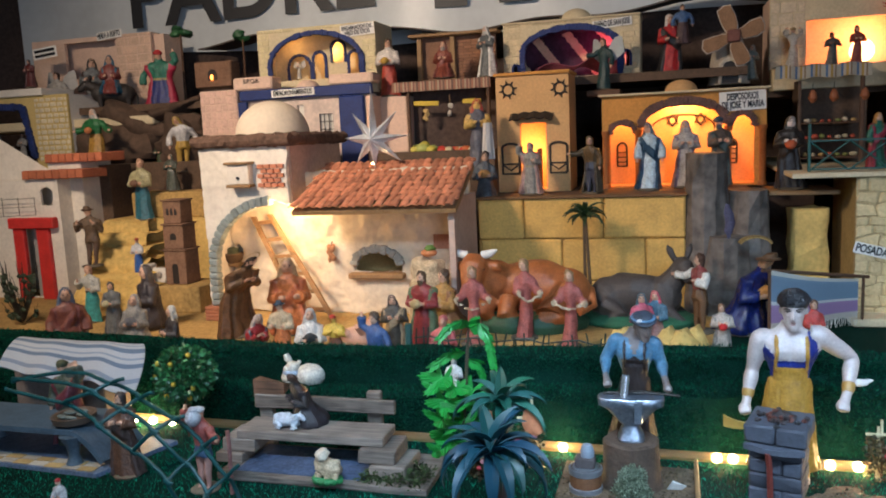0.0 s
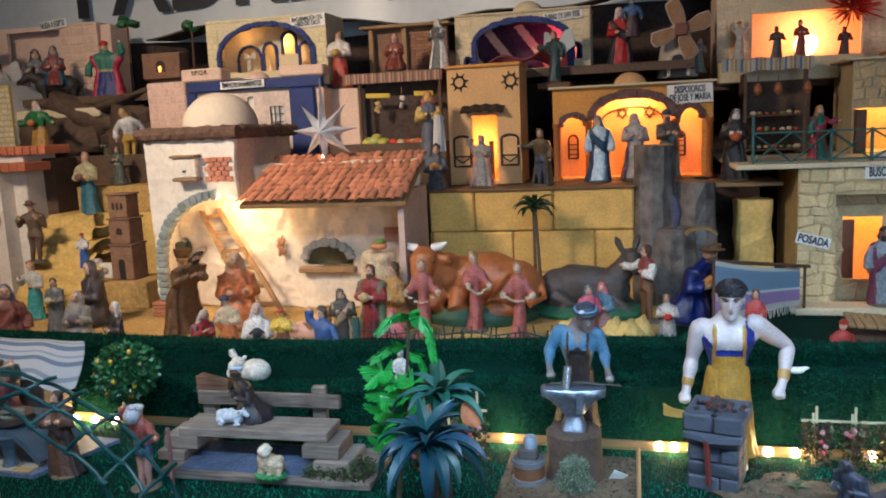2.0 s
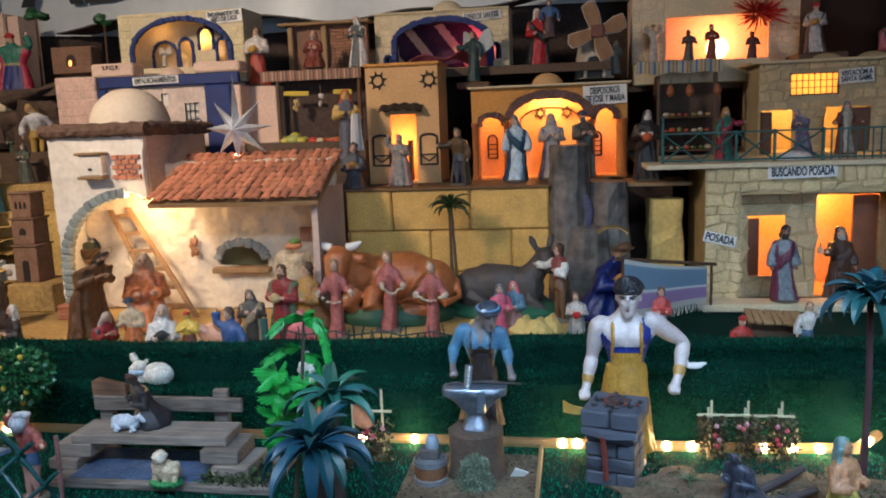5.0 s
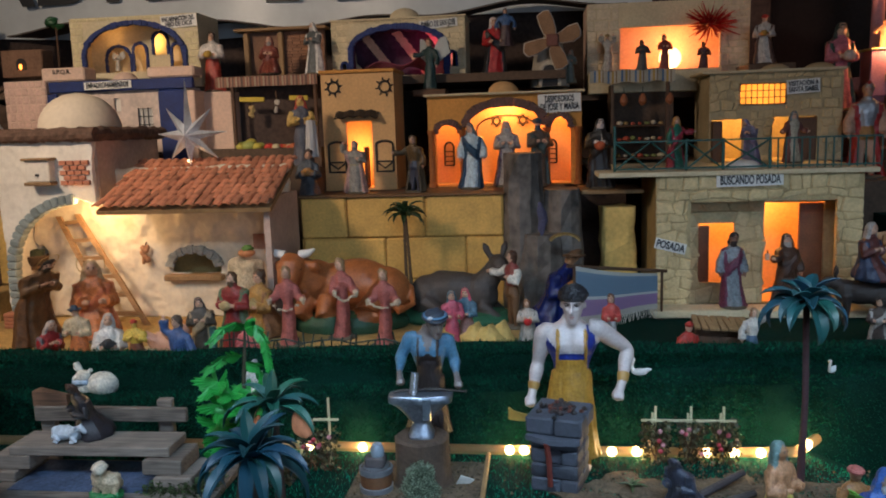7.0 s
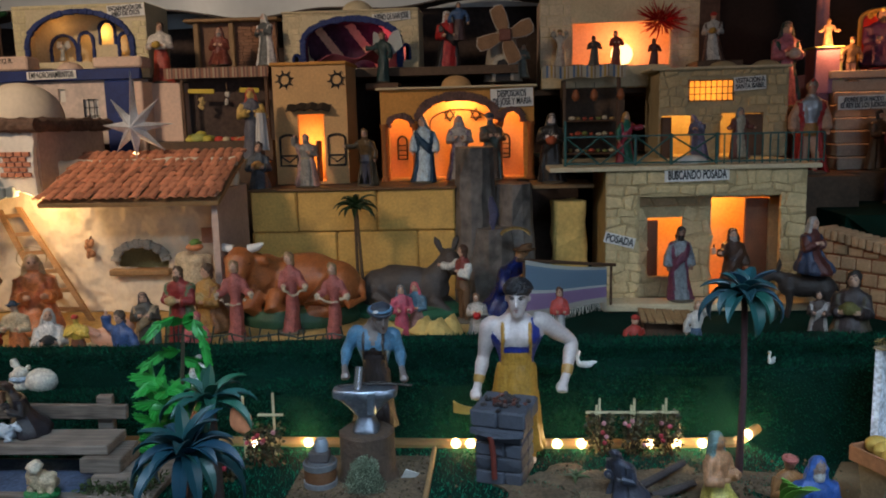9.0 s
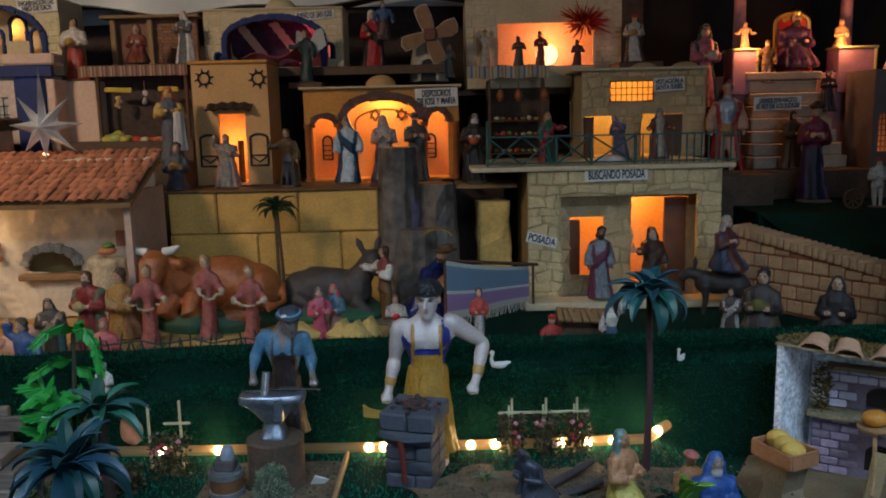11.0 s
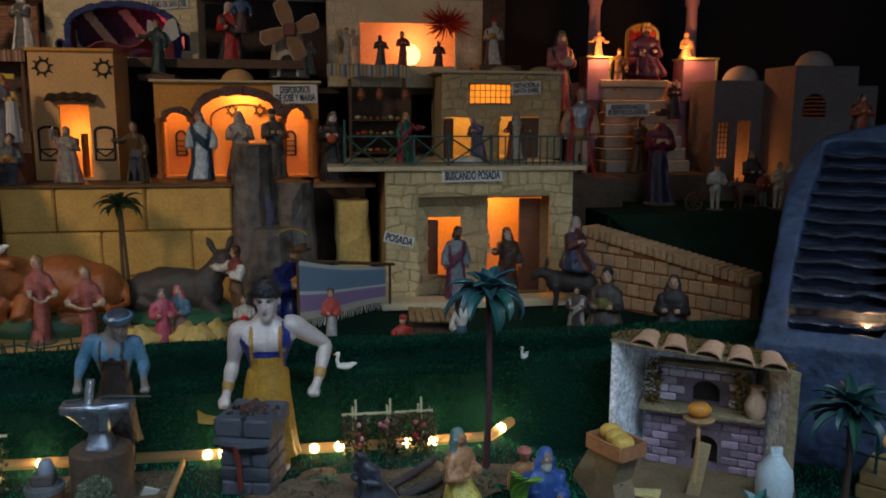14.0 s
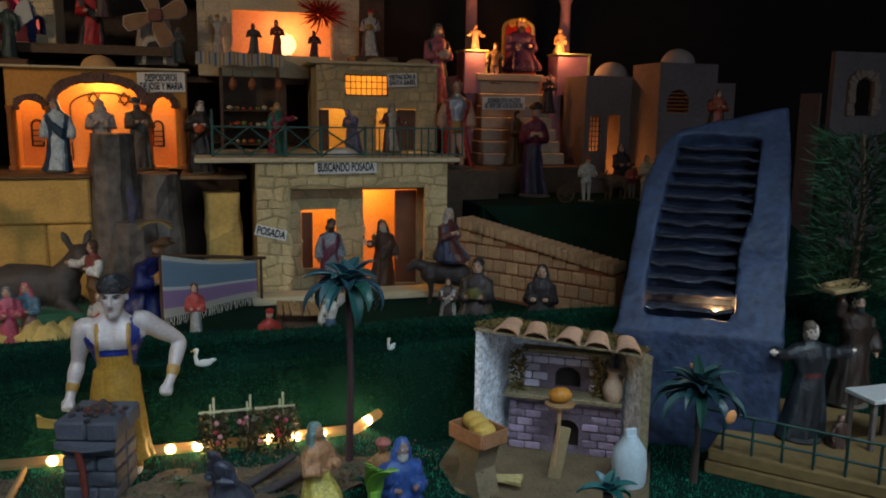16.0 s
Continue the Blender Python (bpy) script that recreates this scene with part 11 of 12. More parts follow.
single("hand_lantern", b, pose(0.81, 2.44, 1.079), "tiny lantern held by a figurine", "lantern")
quadruped("donkey", "standing dark donkey figurine with a bridle", 1.022, 2.3, T - 0.006, 0.19, (0.035, 0.028, 0.026), turn=-14, lying=False, ears=0.8, head_up=0.35)
figurine("rider_woman", "veiled rider figurine in pale shawl and blue cloak on a donkey", 1.034, 2.28, 1.048, 0.161, (0.10, 0.03, 0.025), (0.03, 0.05, 0.10), (0.36, 0.33, 0.30), arms="chest", stance="sit", turn=35, base=None)
figurine("beggar", "dark crouching figurine beside the ramp", 0.956, 2.02, 0.919, 0.139, (0.05, 0.035, 0.03), (0.3, 0.28, 0.26), None, BLK, SKIN, "carry", turn=-20)
figurine("seated_woman", "dark seated woman figurine leaning on the ramp", 1.038, 2.02, 0.919, 0.19, (0.04, 0.03, 0.03), (0.06, 0.05, 0.03), None, BLK, SKIN, "carry", "sit", -30, carry=(0.12, 0.11, 0.03))
figurine("crouching_man", "dark hooded crouching figurine before the ramp wall", 1.205, 1.98, 0.919, 0.172, (0.025, 0.02, 0.022), (0.025, 0.02, 0.02), (0.03, 0.022, 0.02), arms="carry", stance="sit", turn=-30)
b = Build()
b.ball((0, 0, 0.014), 0.014, 0.012, 0.014, WHITE, 10, 7)
single("white_stone", b, pose(0.999, 1.95, T - 0.006), "small round white stone", "stone")
# upper house
figurine("visiting_woman", "lilac-veiled woman figurine bending forward", 0.825, 2.7, 1.345, 0.148, (0.10, 0.10, 0.16), (0.16, 0.13, 0.22), (0.28, 0.22, 0.32), arms="pray", turn=-35, lean=16)
figurine("veiled_woman", "pale-robed veiled woman figurine in a dark red cloak", 0.965, 2.74, 1.345, 0.168, (0.42, 0.38, 0.28), (0.14, 0.05, 0.04), (0.16, 0.2, 0.22), arms="out", turn=20)
b = Build()
b.ball((0, 0, 0), 0.055, 0.03, 0.026, WHITE, 14, 8)
single("plaster_mound", b, pose(0.762, 2.56, BALC), "white plaster mound behind the railing", "mound")
figurine("green_woman", "woman figurine in red cloak and green dress with an orange veil", 0.57, 2.58, 1.345, 0.162, (0.02, 0.13, 0.08), (0.25, 0.02, 0.04), (0.4, 0.2, 0.05), arms="down+point", turn=35)
figurine("dark_saint", "black-robed glossy figurine with an orange front", 0.346, 2.64, 1.285, 0.224, BLK, BLK, BLK, skin=PALE, arms="chest", carry=(0.45, 0.09, 0.03), gloss=0.3)
b = Build()
b.box(0.278, 0.472, 2.57, 2.8, P2 - 0.012, P2, WOODL, 0.002)
single("plank_shelf", b, pose(0, 0, 0), "short wooden plank between houses", "plank", smooth=False)
figurine("roman_soldier", "roman soldier figurine in silver cuirass, red cape and crest", 1.228, 2.84, 1.285, 0.312, (0.40, 0.41, 0.43), (0.30, 0.015, 0.015), None, (0.35, 0.02, 0.02), (0.46, 0.27, 0.18), "down", hat="crest", skirt=(0.30, 0.14, 0.03), legs=(0.46, 0.27, 0.18), gloss=0.4, wide=0.95, metal=0.6)
b = Build()
b.box(1.147, 1.355, 2.74, 2.95, T, 1.284, shelf_wood, 0.003)
single("trestle_box", b, pose(0, 0, 0), "dark wooden box that carries a soldier", "box", kind="structure", smooth=False)
figurine("pink_mother", "pink-robed figurine with a dark green cloak and infant", 1.213, 3.06, 1.508, 0.309, (0.42, 0.13, 0.16), (0.02, 0.06, 0.04), (0.03, 0.05, 0.04), arms="carry", turn=15, carry=(0.5, 0.42, 0.36))
b = Build()
b.box(1.145, 1.294, 2.98, 3.14, BALC, 1.506, shelf_wood, 0.003)
single("pedestal_box", b, pose(0, 0, 0), "dark pedestal behind the terrace house", "box", kind="structure", smooth=False)
figurine("turbaned_man", "red-turbaned man figurine in a brown vest", 0.96, 3.08, 1.682, 0.175, (0.45, 0.42, 0.38), (0.08, 0.04, 0.03), None, (0.4, 0.03, 0.02), SKIN, "carry", hat="turban", turn=-15, carry=(0.45, 0.25, 0.05), wide=1.1)
b = Build()
b.box(0.884, 1.044, 3.0, 3.2, 1.6, 1.682, shelf_wood, 0.003)
single("pedestal_box", b, pose(0, 0, 0), "dark pedestal beside the highest room", "box", kind="structure", smooth=False)
# highest room
figurine("water_bearer", "woman figurine carrying a basket on her head", 0.406, 3.12, 1.682, 0.136, (0.36, 0.34, 0.30), None, None, (0.3, 0.2, 0.08), SKIN, "up", hat="turban", base=None)
figurine("dark_boy", "dark boy figurine in a grey shirt", 0.529, 3.1, 1.677, 0.114, (0.06, 0.06, 0.055), None, None, BLK, (0.16, 0.08, 0.05), "chest", base=None, wide=1.2)
figurine("red_man", "small dark red figurine before a globe", 0.615, 3.14, 1.677, 0.134, (0.16, 0.03, 0.02), None, None, BLK, SKIN, "chest", base=None)
figurine("small_worker", "small dark red figurine at the room's edge", 0.744, 3.08, 1.669, 0.103, (0.10, 0.03, 0.025), None, None, BLK, (0.2, 0.1, 0.06), "carry", base=None, wide=1.2)
b = Build()
b.box(0.337, 0.803, 3.06, 3.18, 1.6, 1.678, CREAM, 0.003)
single("low_parapet", b, pose(0, 0, 0), "pale low parapet before the highest room", "parapet", kind="structure", smooth=False)
TINSEL = paint(0.45, 0.012, 0.012, 0.4, 0.4, name="red_tinsel")
b = Build()
rng = random.Random(6)
for k in range(150):
    a = rng.uniform(0, 6.28)
    r2 = rng.random() ** 0.5
    q = Vector((0.075 * r2 * math.cos(a), rng.uniform(-0.02, 0.02), 0.05 * r2 * math.sin(a)))
    d = Vector((q.x, -0.03 + rng.uniform(-0.03, 0.0), q.z)) * rng.uniform(0.5, 1.2) + Vector((rng.uniform(-.02, .02), 0, rng.uniform(-.02, .02)))
    e = Vector((rng.uniform(-1, 1), 0.3, rng.uniform(-1, 1))).normalized() * 0.0035
    b.sheet(lambda u, v: q * 0.4 + d * v + e * (u - 0.5) * 2 * math.sin(0.4 + 2.4 * v), 1, 4, TINSEL, 0.0006)
b.ball((0, 0, 0), 0.016, 0.012, 0.016, TINSEL, 8, 6, rough=0.4)
single("red_rosette", b, pose(0.787, 3.16, 1.843), "bright red tinsel rosette hung on a wall", "rosette", kind="stuff")
# top row, westwards
figurine("mother_in_red", "red-robed woman figurine with a white veil carrying a child", -0.013, 3.1, 1.661, 0.236, (0.40, 0.02, 0.02), (0.02, 0.018, 0.018), (0.62, 0.6, 0.56), arms="carry", turn=10, wide=1.1)
figurine("carried_child", "child figurine in blue and yellow", 0.033, 3.08, 1.785, 0.139, (0.04, 0.09, 0.2), None, None, (0.05, 0.03, 0.02), SKIN, "down", base=None, skirt=(0.06, 0.03, 0.03), wide=1.3)
figurine("mill_woman", "small grey-green figurine beside the mill", 0.274, 3.1, 1.643, 0.123, (0.16, 0.18, 0.15), None, (0.3, 0.26, 0.2), arms="chest")
figurine("dream_angel", "dark green angel figurine with pale wings", -0.243, 2.98, 1.632, 0.183, (0.02, 0.05, 0.05), None, None, (0.2, 0.12, 0.06), SKIN, "point+down", turn=-30, wings=(0.38, 0.42, 0.42))
b = Build()
b.box(-0.299, -0.179, 2.92, 3.02, 1.62 - 0.01, 1.632, BROWN, 0.003)
single("small_shelf", b, pose(0, 0, 0), "small brown shelf under an angel", "shelf", smooth=False)
figurine("carpenter", "red-brown robed seated figurine with a grey beard", -0.836, 2.98, 1.71, 0.142, (0.20, 0.05, 0.03), (0.16, 0.04, 0.03), (0.18, 0.05, 0.03), (0.25, 0.22, 0.2), SKIN, "chest", "sit", beard=True)
figurine("white_mantle_man", "old figurine in a long white mantle", -0.677, 3, 1.705, 0.191, (0.10, 0.11, 0.11), (0.64, 0.62, 0.57), (0.62, 0.60, 0.55), (0.45, 0.42, 0.38), SKIN, "chest", turn=-30, beard=True, wide=1.1)
figurine("fruit_carrier", "figurine in white and red with a yellow load", -1.059, 2.98, 1.654, 0.223, (0.55, 0.5, 0.44), None, None, (0.07, 0.04, 0.02), SKIN, "carry", skirt=(0.35, 0.05, 0.03), carry=(0.45, 0.28, 0.05), wide=1.2)
b = Build()
b.box(-1.115, -0.98, 2.93, 3.02, 1.44, 1.654, PINK, 0.003)
single("pedestal_box", b, pose(0, 0, 0), "pale pedestal beside the registry house", "box", kind="structure", smooth=False)
figurine("cloth_carrier", "figurine in dark dress and red scarf holding a white cloth", -0.643, 2.68, 1.375, 0.242, (0.09, 0.09, 0.11), None, (0.42, 0.07, 0.04), (0.3, 0.2, 0.1), (0.62, 0.40, 0.12), "chest", turn=20, sleeve=(0.55, 0.36, 0.10))
b = Build()
b.box(-0.05, 0.05, -0.05, 0.05, P2 - 1.375, 0, shelf_wood, 0.003)
single("pedestal_box", b, pose(-0.643, 2.70, 1.375), "dark block under a figurine by the stall", "box", kind="structure", smooth=False)
b = Build()
b.sheet(lambda u, v: (0.03 * (u - 0.5) * (1 + 0.5 * v) + 0.012, -0.05 + 0.01 * math.sin(9 * u), -0.12 * v), 8, 6, paint(0.6, 0.58, 0.55, 0.85, 0.1, name="white_cloth"), 0.006)
single("white_cloth", b, pose(-0.608, 2.67, 1.532), "white cloth hung over a figurine's arm", "cloth")
figurine("seated_boy", "seated boy figurine holding a bowl", -0.601, 2.6, 1.285, 0.157, (0.06, 0.07, 0.08), None, None, (0.06, 0.04, 0.03), SKIN, "carry", "sit", 10, carry=(0.4, 0.2, 0.06))
figurine("seated_king", "grey and rose robed figurine raising a hand at a doorway", -0.462, 2.66, 1.285, 0.176, (0.22, 0.20, 0.17), (0.34, 0.2, 0.17), None, (0.22, 0.2, 0.18), SKIN, "up+chest", beard=True, sash=(0.3, 0.25, 0.15), wide=1.2)
figurine("hunched_man", "hunched brown-green figurine with a lantern", -0.259, 2.66, 1.285, 0.19, (0.10, 0.06, 0.025), (0.06, 0.045, 0.025), None, (0.12, 0.08, 0.04), SKIN, "point+down", turn=-25, lean=10, legs=(0.05, 0.05, 0.07), skirt=(0.05, 0.06, 0.09))
figurine("blue_mantle_woman", "woman figurine in a pale blue dress and dark blue mantle", -0.082, 2.74, 1.285, 0.224, (0.46, 0.56, 0.60), (0.012, 0.045, 0.085), (0.05, 0.10, 0.14), (0.3, 0.15, 0.06), SKIN, "down", wide=0.95, gloss=0.35)
figurine("priest", "lilac-cloaked priest figurine with a pale cowl", 0.038, 2.8, 1.285, 0.226, (0.36, 0.33, 0.30), (0.17, 0.13, 0.19), (0.33, 0.30, 0.28), (0.4, 0.38, 0.36), SKIN, "chest", beard=True)
figurine("bridegroom", "dark figurine in a green and brown cloak and turban", 0.142, 2.82, 1.285, 0.232, (0.10, 0.07, 0.05), (0.04, 0.06, 0.055), None, (0.05, 0.08, 0.11), SKIN, "chest", turn=20, hat="turban", beard=True)
figurine("niche_angel", "small pale angel figurine in a lit niche", -1.498, 3.09, 1.757, 0.073, (0.4, 0.38, 0.33), None, None, (0.3, 0.2, 0.1), SKIN, "pray", base=None, wings=(0.4, 0.38, 0.34))
# west end
figurine("pale_angel", "small white angel figurine with spread wings", -2.813, 3.2, 1.64, 0.235, (0.40, 0.38, 0.34), None, None, (0.05, 0.03, 0.02), SKIN, "out", wings=(0.5, 0.48, 0.44), wide=1.2)
quadruped("donkey", "dark standing donkey figurine carrying a rider", -2.44, 3.10, 1.64, 0.235, (0.03, 0.025, 0.022), turn=35, lying=False, ears=0.6, head_up=0.4)
figurine("fleeing_man", "dark-veiled figurine in a grey robe beside a donkey", -2.581, 3.17, 1.64, 0.282, (0.16, 0.17, 0.17), (0.05, 0.03, 0.025), (0.03, 0.03, 0.03), arms="chest", turn=15)
figurine("fleeing_woman", "rider figurine in a teal cloak on a donkey", -2.43, 3.10, 1.745, 0.175, (0.2, 0.05, 0.04), (0.02, 0.09, 0.15), (0.02, 0.09, 0.15), arms="carry", stance="sit", turn=25, base=None)
figurine("red_king", "figurine in a crimson cloak over a green tunic", -2.164, 3.08, 1.64, 0.281, (0.03, 0.15, 0.10), (0.34, 0.02, 0.05), None, (0.4, 0.03, 0.03), SKIN, "down+up", hat="turban", skirt=(0.02, 0.03, 0.14), sash=(0.3, 0.25, 0.1), wide=1.5, turn=10)
figurine("potter", "bearded figurine in a green shirt with a clay bowl", -2.288, 2.78, 1.441, 0.229, (0.02, 0.13, 0.04), None, (0.42, 0.38, 0.33), (0.4, 0.38, 0.34), SKIN, "out", beard=True, wide=1.3, carry=(0.4, 0.15, 0.05), skirt=(0.35, 0.2, 0.04))
b = Build()
b.box(-0.10, 0.10, -0.06, 0.1, T - 1.445, 0, shelf_wood, 0.003)
single("pedestal_box", b, pose(-2.288, 2.78, 1.441), "dark pedestal behind the white house", "box", kind="structure", smooth=False)
figurine("bent_worker", "figurine in a white shirt and yellow trousers bending over", -1.951, 2.88, 1.395, 0.228, (0.58, 0.57, 0.55), None, (0.45, 0.3, 0.05), (0.4, 0.25, 0.05), SKIN, "down", turn=40, lean=18, skirt=(0.42, 0.26, 0.05), legs=(0.42, 0.26, 0.05), wide=1.2)
figurine("woman_with_jug", "woman figurine in teal skirt carrying a bundle", -2.008, 2.68, 1.216, 0.246, (0.36, 0.33, 0.18), None, None, (0.35, 0.2, 0.12), SKIN, "carry", skirt=(0.03, 0.13, 0.17), carry=(0.15, 0.08, 0.05), wide=1.1)
figurine("monk", "small monk figurine in a grey-green habit", -1.922, 2.76, 1.326, 0.148, (0.07, 0.08, 0.06), (0.06, 0.065, 0.05), (0.06, 0.065, 0.05), arms="chest", sash=(0.35, 0.33, 0.28))
figurine("small_worker", "small dark green figurine near the cave", -2.087, 2.92, 1.408, 0.118, (0.05, 0.07, 0.03), None, None, BLK, SKIN, "carry")
figurine("piper", "brown piper figurine in a hat on the rock stairs", -2.059, 2.42, 1.077, 0.221, (0.12, 0.08, 0.05), None, None, (0.10, 0.06, 0.035), SKIN, "play", hat="brim", legs=(0.11, 0.07, 0.05), turn=10, wide=1.2)
figurine("teal_boy", "small figurine in a teal tunic with a staff", -1.897, 2.2, 0.925, 0.194, (0.42, 0.42, 0.38), None, None, (0.4, 0.22, 0.14), SKIN, "play+carry", skirt=(0.05, 0.28, 0.28), sash=(0.05, 0.04, 0.03), wide=1.15)
figurine("water_woman", "grey seated woman figurine with pale bib", -1.69, 2.05, 0.925, 0.17, (0.12, 0.13, 0.13), (0.10, 0.10, 0.10), None, (0.06, 0.05, 0.04), SKIN, "carry", carry=(0.45, 0.42, 0.25))
figurine("grey_woman", "grey-shawled seated woman figurine with jars", -1.502, 1.92, 0.925, 0.16, (0.20, 0.19, 0.17), (0.22, 0.21, 0.19), (0.24, 0.22, 0.2), arms="carry", stance="sit", turn=10, carry=(0.12, 0.12, 0.13))
figurine("black_shawl_woman", "dark-robed seated figurine by the stairs", -1.624, 2.14, 0.925, 0.209, (0.04, 0.035, 0.04), (0.035, 0.03, 0.035), (0.05, 0.045, 0.05), arms="carry", stance="sit", turn=-30)
figurine("reclining_woman", "large seated woman figurine in brown-red with a blue veil", -1.688, 1.86, 0.925, 0.193, (0.18, 0.06, 0.04), (0.16, 0.05, 0.04), (0.10, 0.12, 0.16), arms="down", stance="sit", turn=40, lean=8)
b = Build()
b.ball((0, 0, 0.025), 0.075, 0.04, 0.035, paint(0.10, 0.22, 0.24, 0.8, 0.4, name="teal_fabric"), 14, 9, rough=0.4)
single("teal_bundle", b, pose(-1.762, 1.82, T), "teal and white fabric bundle beside a seated figurine", "bundle")
figurine("black_vest_man", "small dark seated figurine in a white head cloth", -1.341, 1.86, 0.925, 0.142, (0.03, 0.025, 0.025), None, (0.5, 0.48, 0.42), arms="carry", stance="sit", turn=-35)
figurine("tiny_blue_man", "tiny figurine in blue with a red cap", -1.882, 2.45, 1.047, 0.132, (0.5, 0.5, 0.5), None, None, (0.35, 0.04, 0.03), SKIN, "carry", skirt=(0.03, 0.1, 0.35), hat="cap")
figurine("balcony_group", "dark red figurine high at the west end", -2.837, 3.06, 1.8, 0.126, (0.12, 0.03, 0.03), (0.1, 0.03, 0.03), None, (0.05, 0.03, 0.02), SKIN, "carry", wide=1.2)
figurine("arch_figure", "small grey figurine inside the brick arch", -2.911, 3.05, 1.454, 0.143, (0.25, 0.25, 0.24), None, None, BLK, SKIN, "chest")
b = Build()
rng = random.Random(41)
for k in range(60):
    a = rng.uniform(0, 6.28)
    p1 = Vector((0.05 * math.cos(a), 0.03 * math.sin(a), rng.uniform(0.02, 0.16)))
    b.tube([p1 * 0.2, p1, p1 * 1.3 + Vector((rng.uniform(-.02, .02), 0, 0.02))], [0.002, 0.0014, 0.0008], paint(0.03, 0.025, 0.015, 0.9, name="dry_twig"), 4)
    b.ball(p1 * 1.1, 0.011, 0.006, 0.008, leafy(0.02, 0.035, 0.015, 0.7, 0.5, "dark_leaf"), 5, 4, rough=0.4)
single("dry_bush", b, pose(-2.137, 2.15, T), "dark dry twig bush before a red doorway", "bush")

# ---- palace court and cart ----
figurine("king", "seated king figurine in purple on a throne", 1.603, 3.2, 1.652, 0.215, (0.06, 0.02, 0.07), (0.07, 0.02, 0.06), None, (0.04, 0.03, 0.02), SKIN, "carry", "sit", hat="crown", base=None, beard=True, wide=1.3, skirt=(0.05, 0.02, 0.07))
figurine("gold_attendant", "golden attendant figurine on a pedestal", 1.401, 3.17, 1.721, 0.11, (0.42, 0.28, 0.16), None, None, (0.4, 0.26, 0.1), SKIN, "out", base=None, wide=1.2)
figurine("gold_attendant", "golden crouching attendant figurine on a pedestal", 1.765, 3.17, 1.724, 0.111, (0.42, 0.28, 0.14), None, None, (0.4, 0.26, 0.1), SKIN, "carry", "kneel", base=None)
figurine("palace_guard", "dark bronze guard figurine on the palace steps", 1.468, 3.12, 1.6, 0.159, (0.14, 0.09, 0.04), None, None, (0.1, 0.06, 0.03), SKIN, "down", hat="cap", legs=SKIN, wide=1.1)
figurine("court_man", "brown figurine at the foot of the palace steps", 1.496, 2.94, 1.285, 0.212, (0.10, 0.06, 0.035), (0.07, 0.05, 0.03), None, BLK, SKIN, "carry", turn=20)
# near-black skirt paints in the shade that hides the legs
figurine("court_king", "figurine in a dark red cloak over purple", 1.518, 2.8, 1.18, 0.345, (0.16, 0.02, 0.04), (0.05, 0.02, 0.07), None, (0.06, 0.03, 0.02), SKIN, "chest", turn=-10, hat="turban", skirt=(0.012, 0.012, 0.035), wide=0.72)
figurine("court_guard", "dark figurine high on the palace steps", 1.676, 3.06, 1.487, 0.155, (0.04, 0.025, 0.025), (0.03, 0.02, 0.02), None, BLK, SKIN, "chest", base=None)
figurine("white_soldier", "small soldier figurine in pale armour", 1.641, 2.62, 1.18, 0.16, (0.45, 0.43, 0.38), None, None, (0.3, 0.05, 0.03), SKIN, "carry", legs=(0.42, 0.4, 0.36), hat="cap", wide=1.2)
quadruped("mule", "brown standing mule figurine", 1.77, 2.66, 1.18, 0.13, (0.10, 0.055, 0.03), turn=10, lying=False, ears=0.6)
figurine("dark_rider", "dark-cloaked figurine behind a mule", 1.833, 2.74, 1.18, 0.2, (0.03, 0.02, 0.02), (0.03, 0.02, 0.02), (0.03, 0.02, 0.02), arms="carry")
figurine("white_soldier", "small soldier figurine raising a fist", 1.871, 2.62, 1.18, 0.166, (0.45, 0.40, 0.28), None, None, (0.3, 0.2, 0.1), SKIN, "carry+up", legs=(0.35, 0.36, 0.36), wide=1.2)
figurine("red_guard", "small figurine in red and white", 1.865, 2.7, 1.18, 0.13, (0.30, 0.06, 0.04), None, None, BLK, SKIN, "carry", legs=(0.35, 0.33, 0.3), wide=1.2)
b = Build()
b.tube([(0.03 * math.cos(a), 0, 0.03 + 0.03 * math.sin(a)) for a in [k * math.pi / 8 for k in range(17)]], 0.004, BROWN, 6)
for k in range(4):
    a = k * math.pi / 4
    b.tube([(0.03 * math.cos(a), 0, 0.03 + 0.03 * math.sin(a)), (-0.03 * math.cos(a), 0, 0.03 - 0.03 * math.sin(a))], 0.002, BROWN, 5)
single("cart_wheel", b, pose(1.552, 2.6, 1.18), "small spoked wooden cart wheel", "wheel")
figurine("black_haired_woman", "figurine with long black hair and red dress above the tower", 1.859, 2.2, 1.408, 0.156, (0.30, 0.05, 0.02), BLK, BLK, BLK, (0.45, 0.26, 0.18), "chest", wide=1.2)
b = Build()
b.box(-0.06, 0.06, -0.06, 0.06, T - 1.408, 0, DUSK, 0.003)
single("pedestal_box", b, pose(1.859, 2.2, 1.408), "dusky pedestal behind the stair tower", "box", kind="structure", smooth=False)

# ---- small figures on the grass ----
figurine("girl_on_bench", "dark girl figurine kneeling on the bench", -0.73, 1.42, 0.926, 0.110, (0.03, 0.028, 0.03), (0.028, 0.025, 0.03), None, (0.06, 0.03, 0.02), (0.08, 0.06, 0.05), "carry", "kneel", -45, 18, base=(0.06, 0.08, 0.07), wide=1.5)
quadruped("lamb", "white lamb figurine lying on the bench", -0.752, 1.39, 0.926, 0.076, (0.42, 0.48, 0.54), turn=170, wool=0.2, ears=0.0, neck=0.2)
b = Build()
mrb = plaster((0.62, 0.60, 0.52), 0.5)
mbl = plaster((0.36, 0.46, 0.58), 0.5)
b.ball((0.026, 0, 0.026), 0.036, 0.028, 0.027, mrb, 18, 12, rough=0.06)
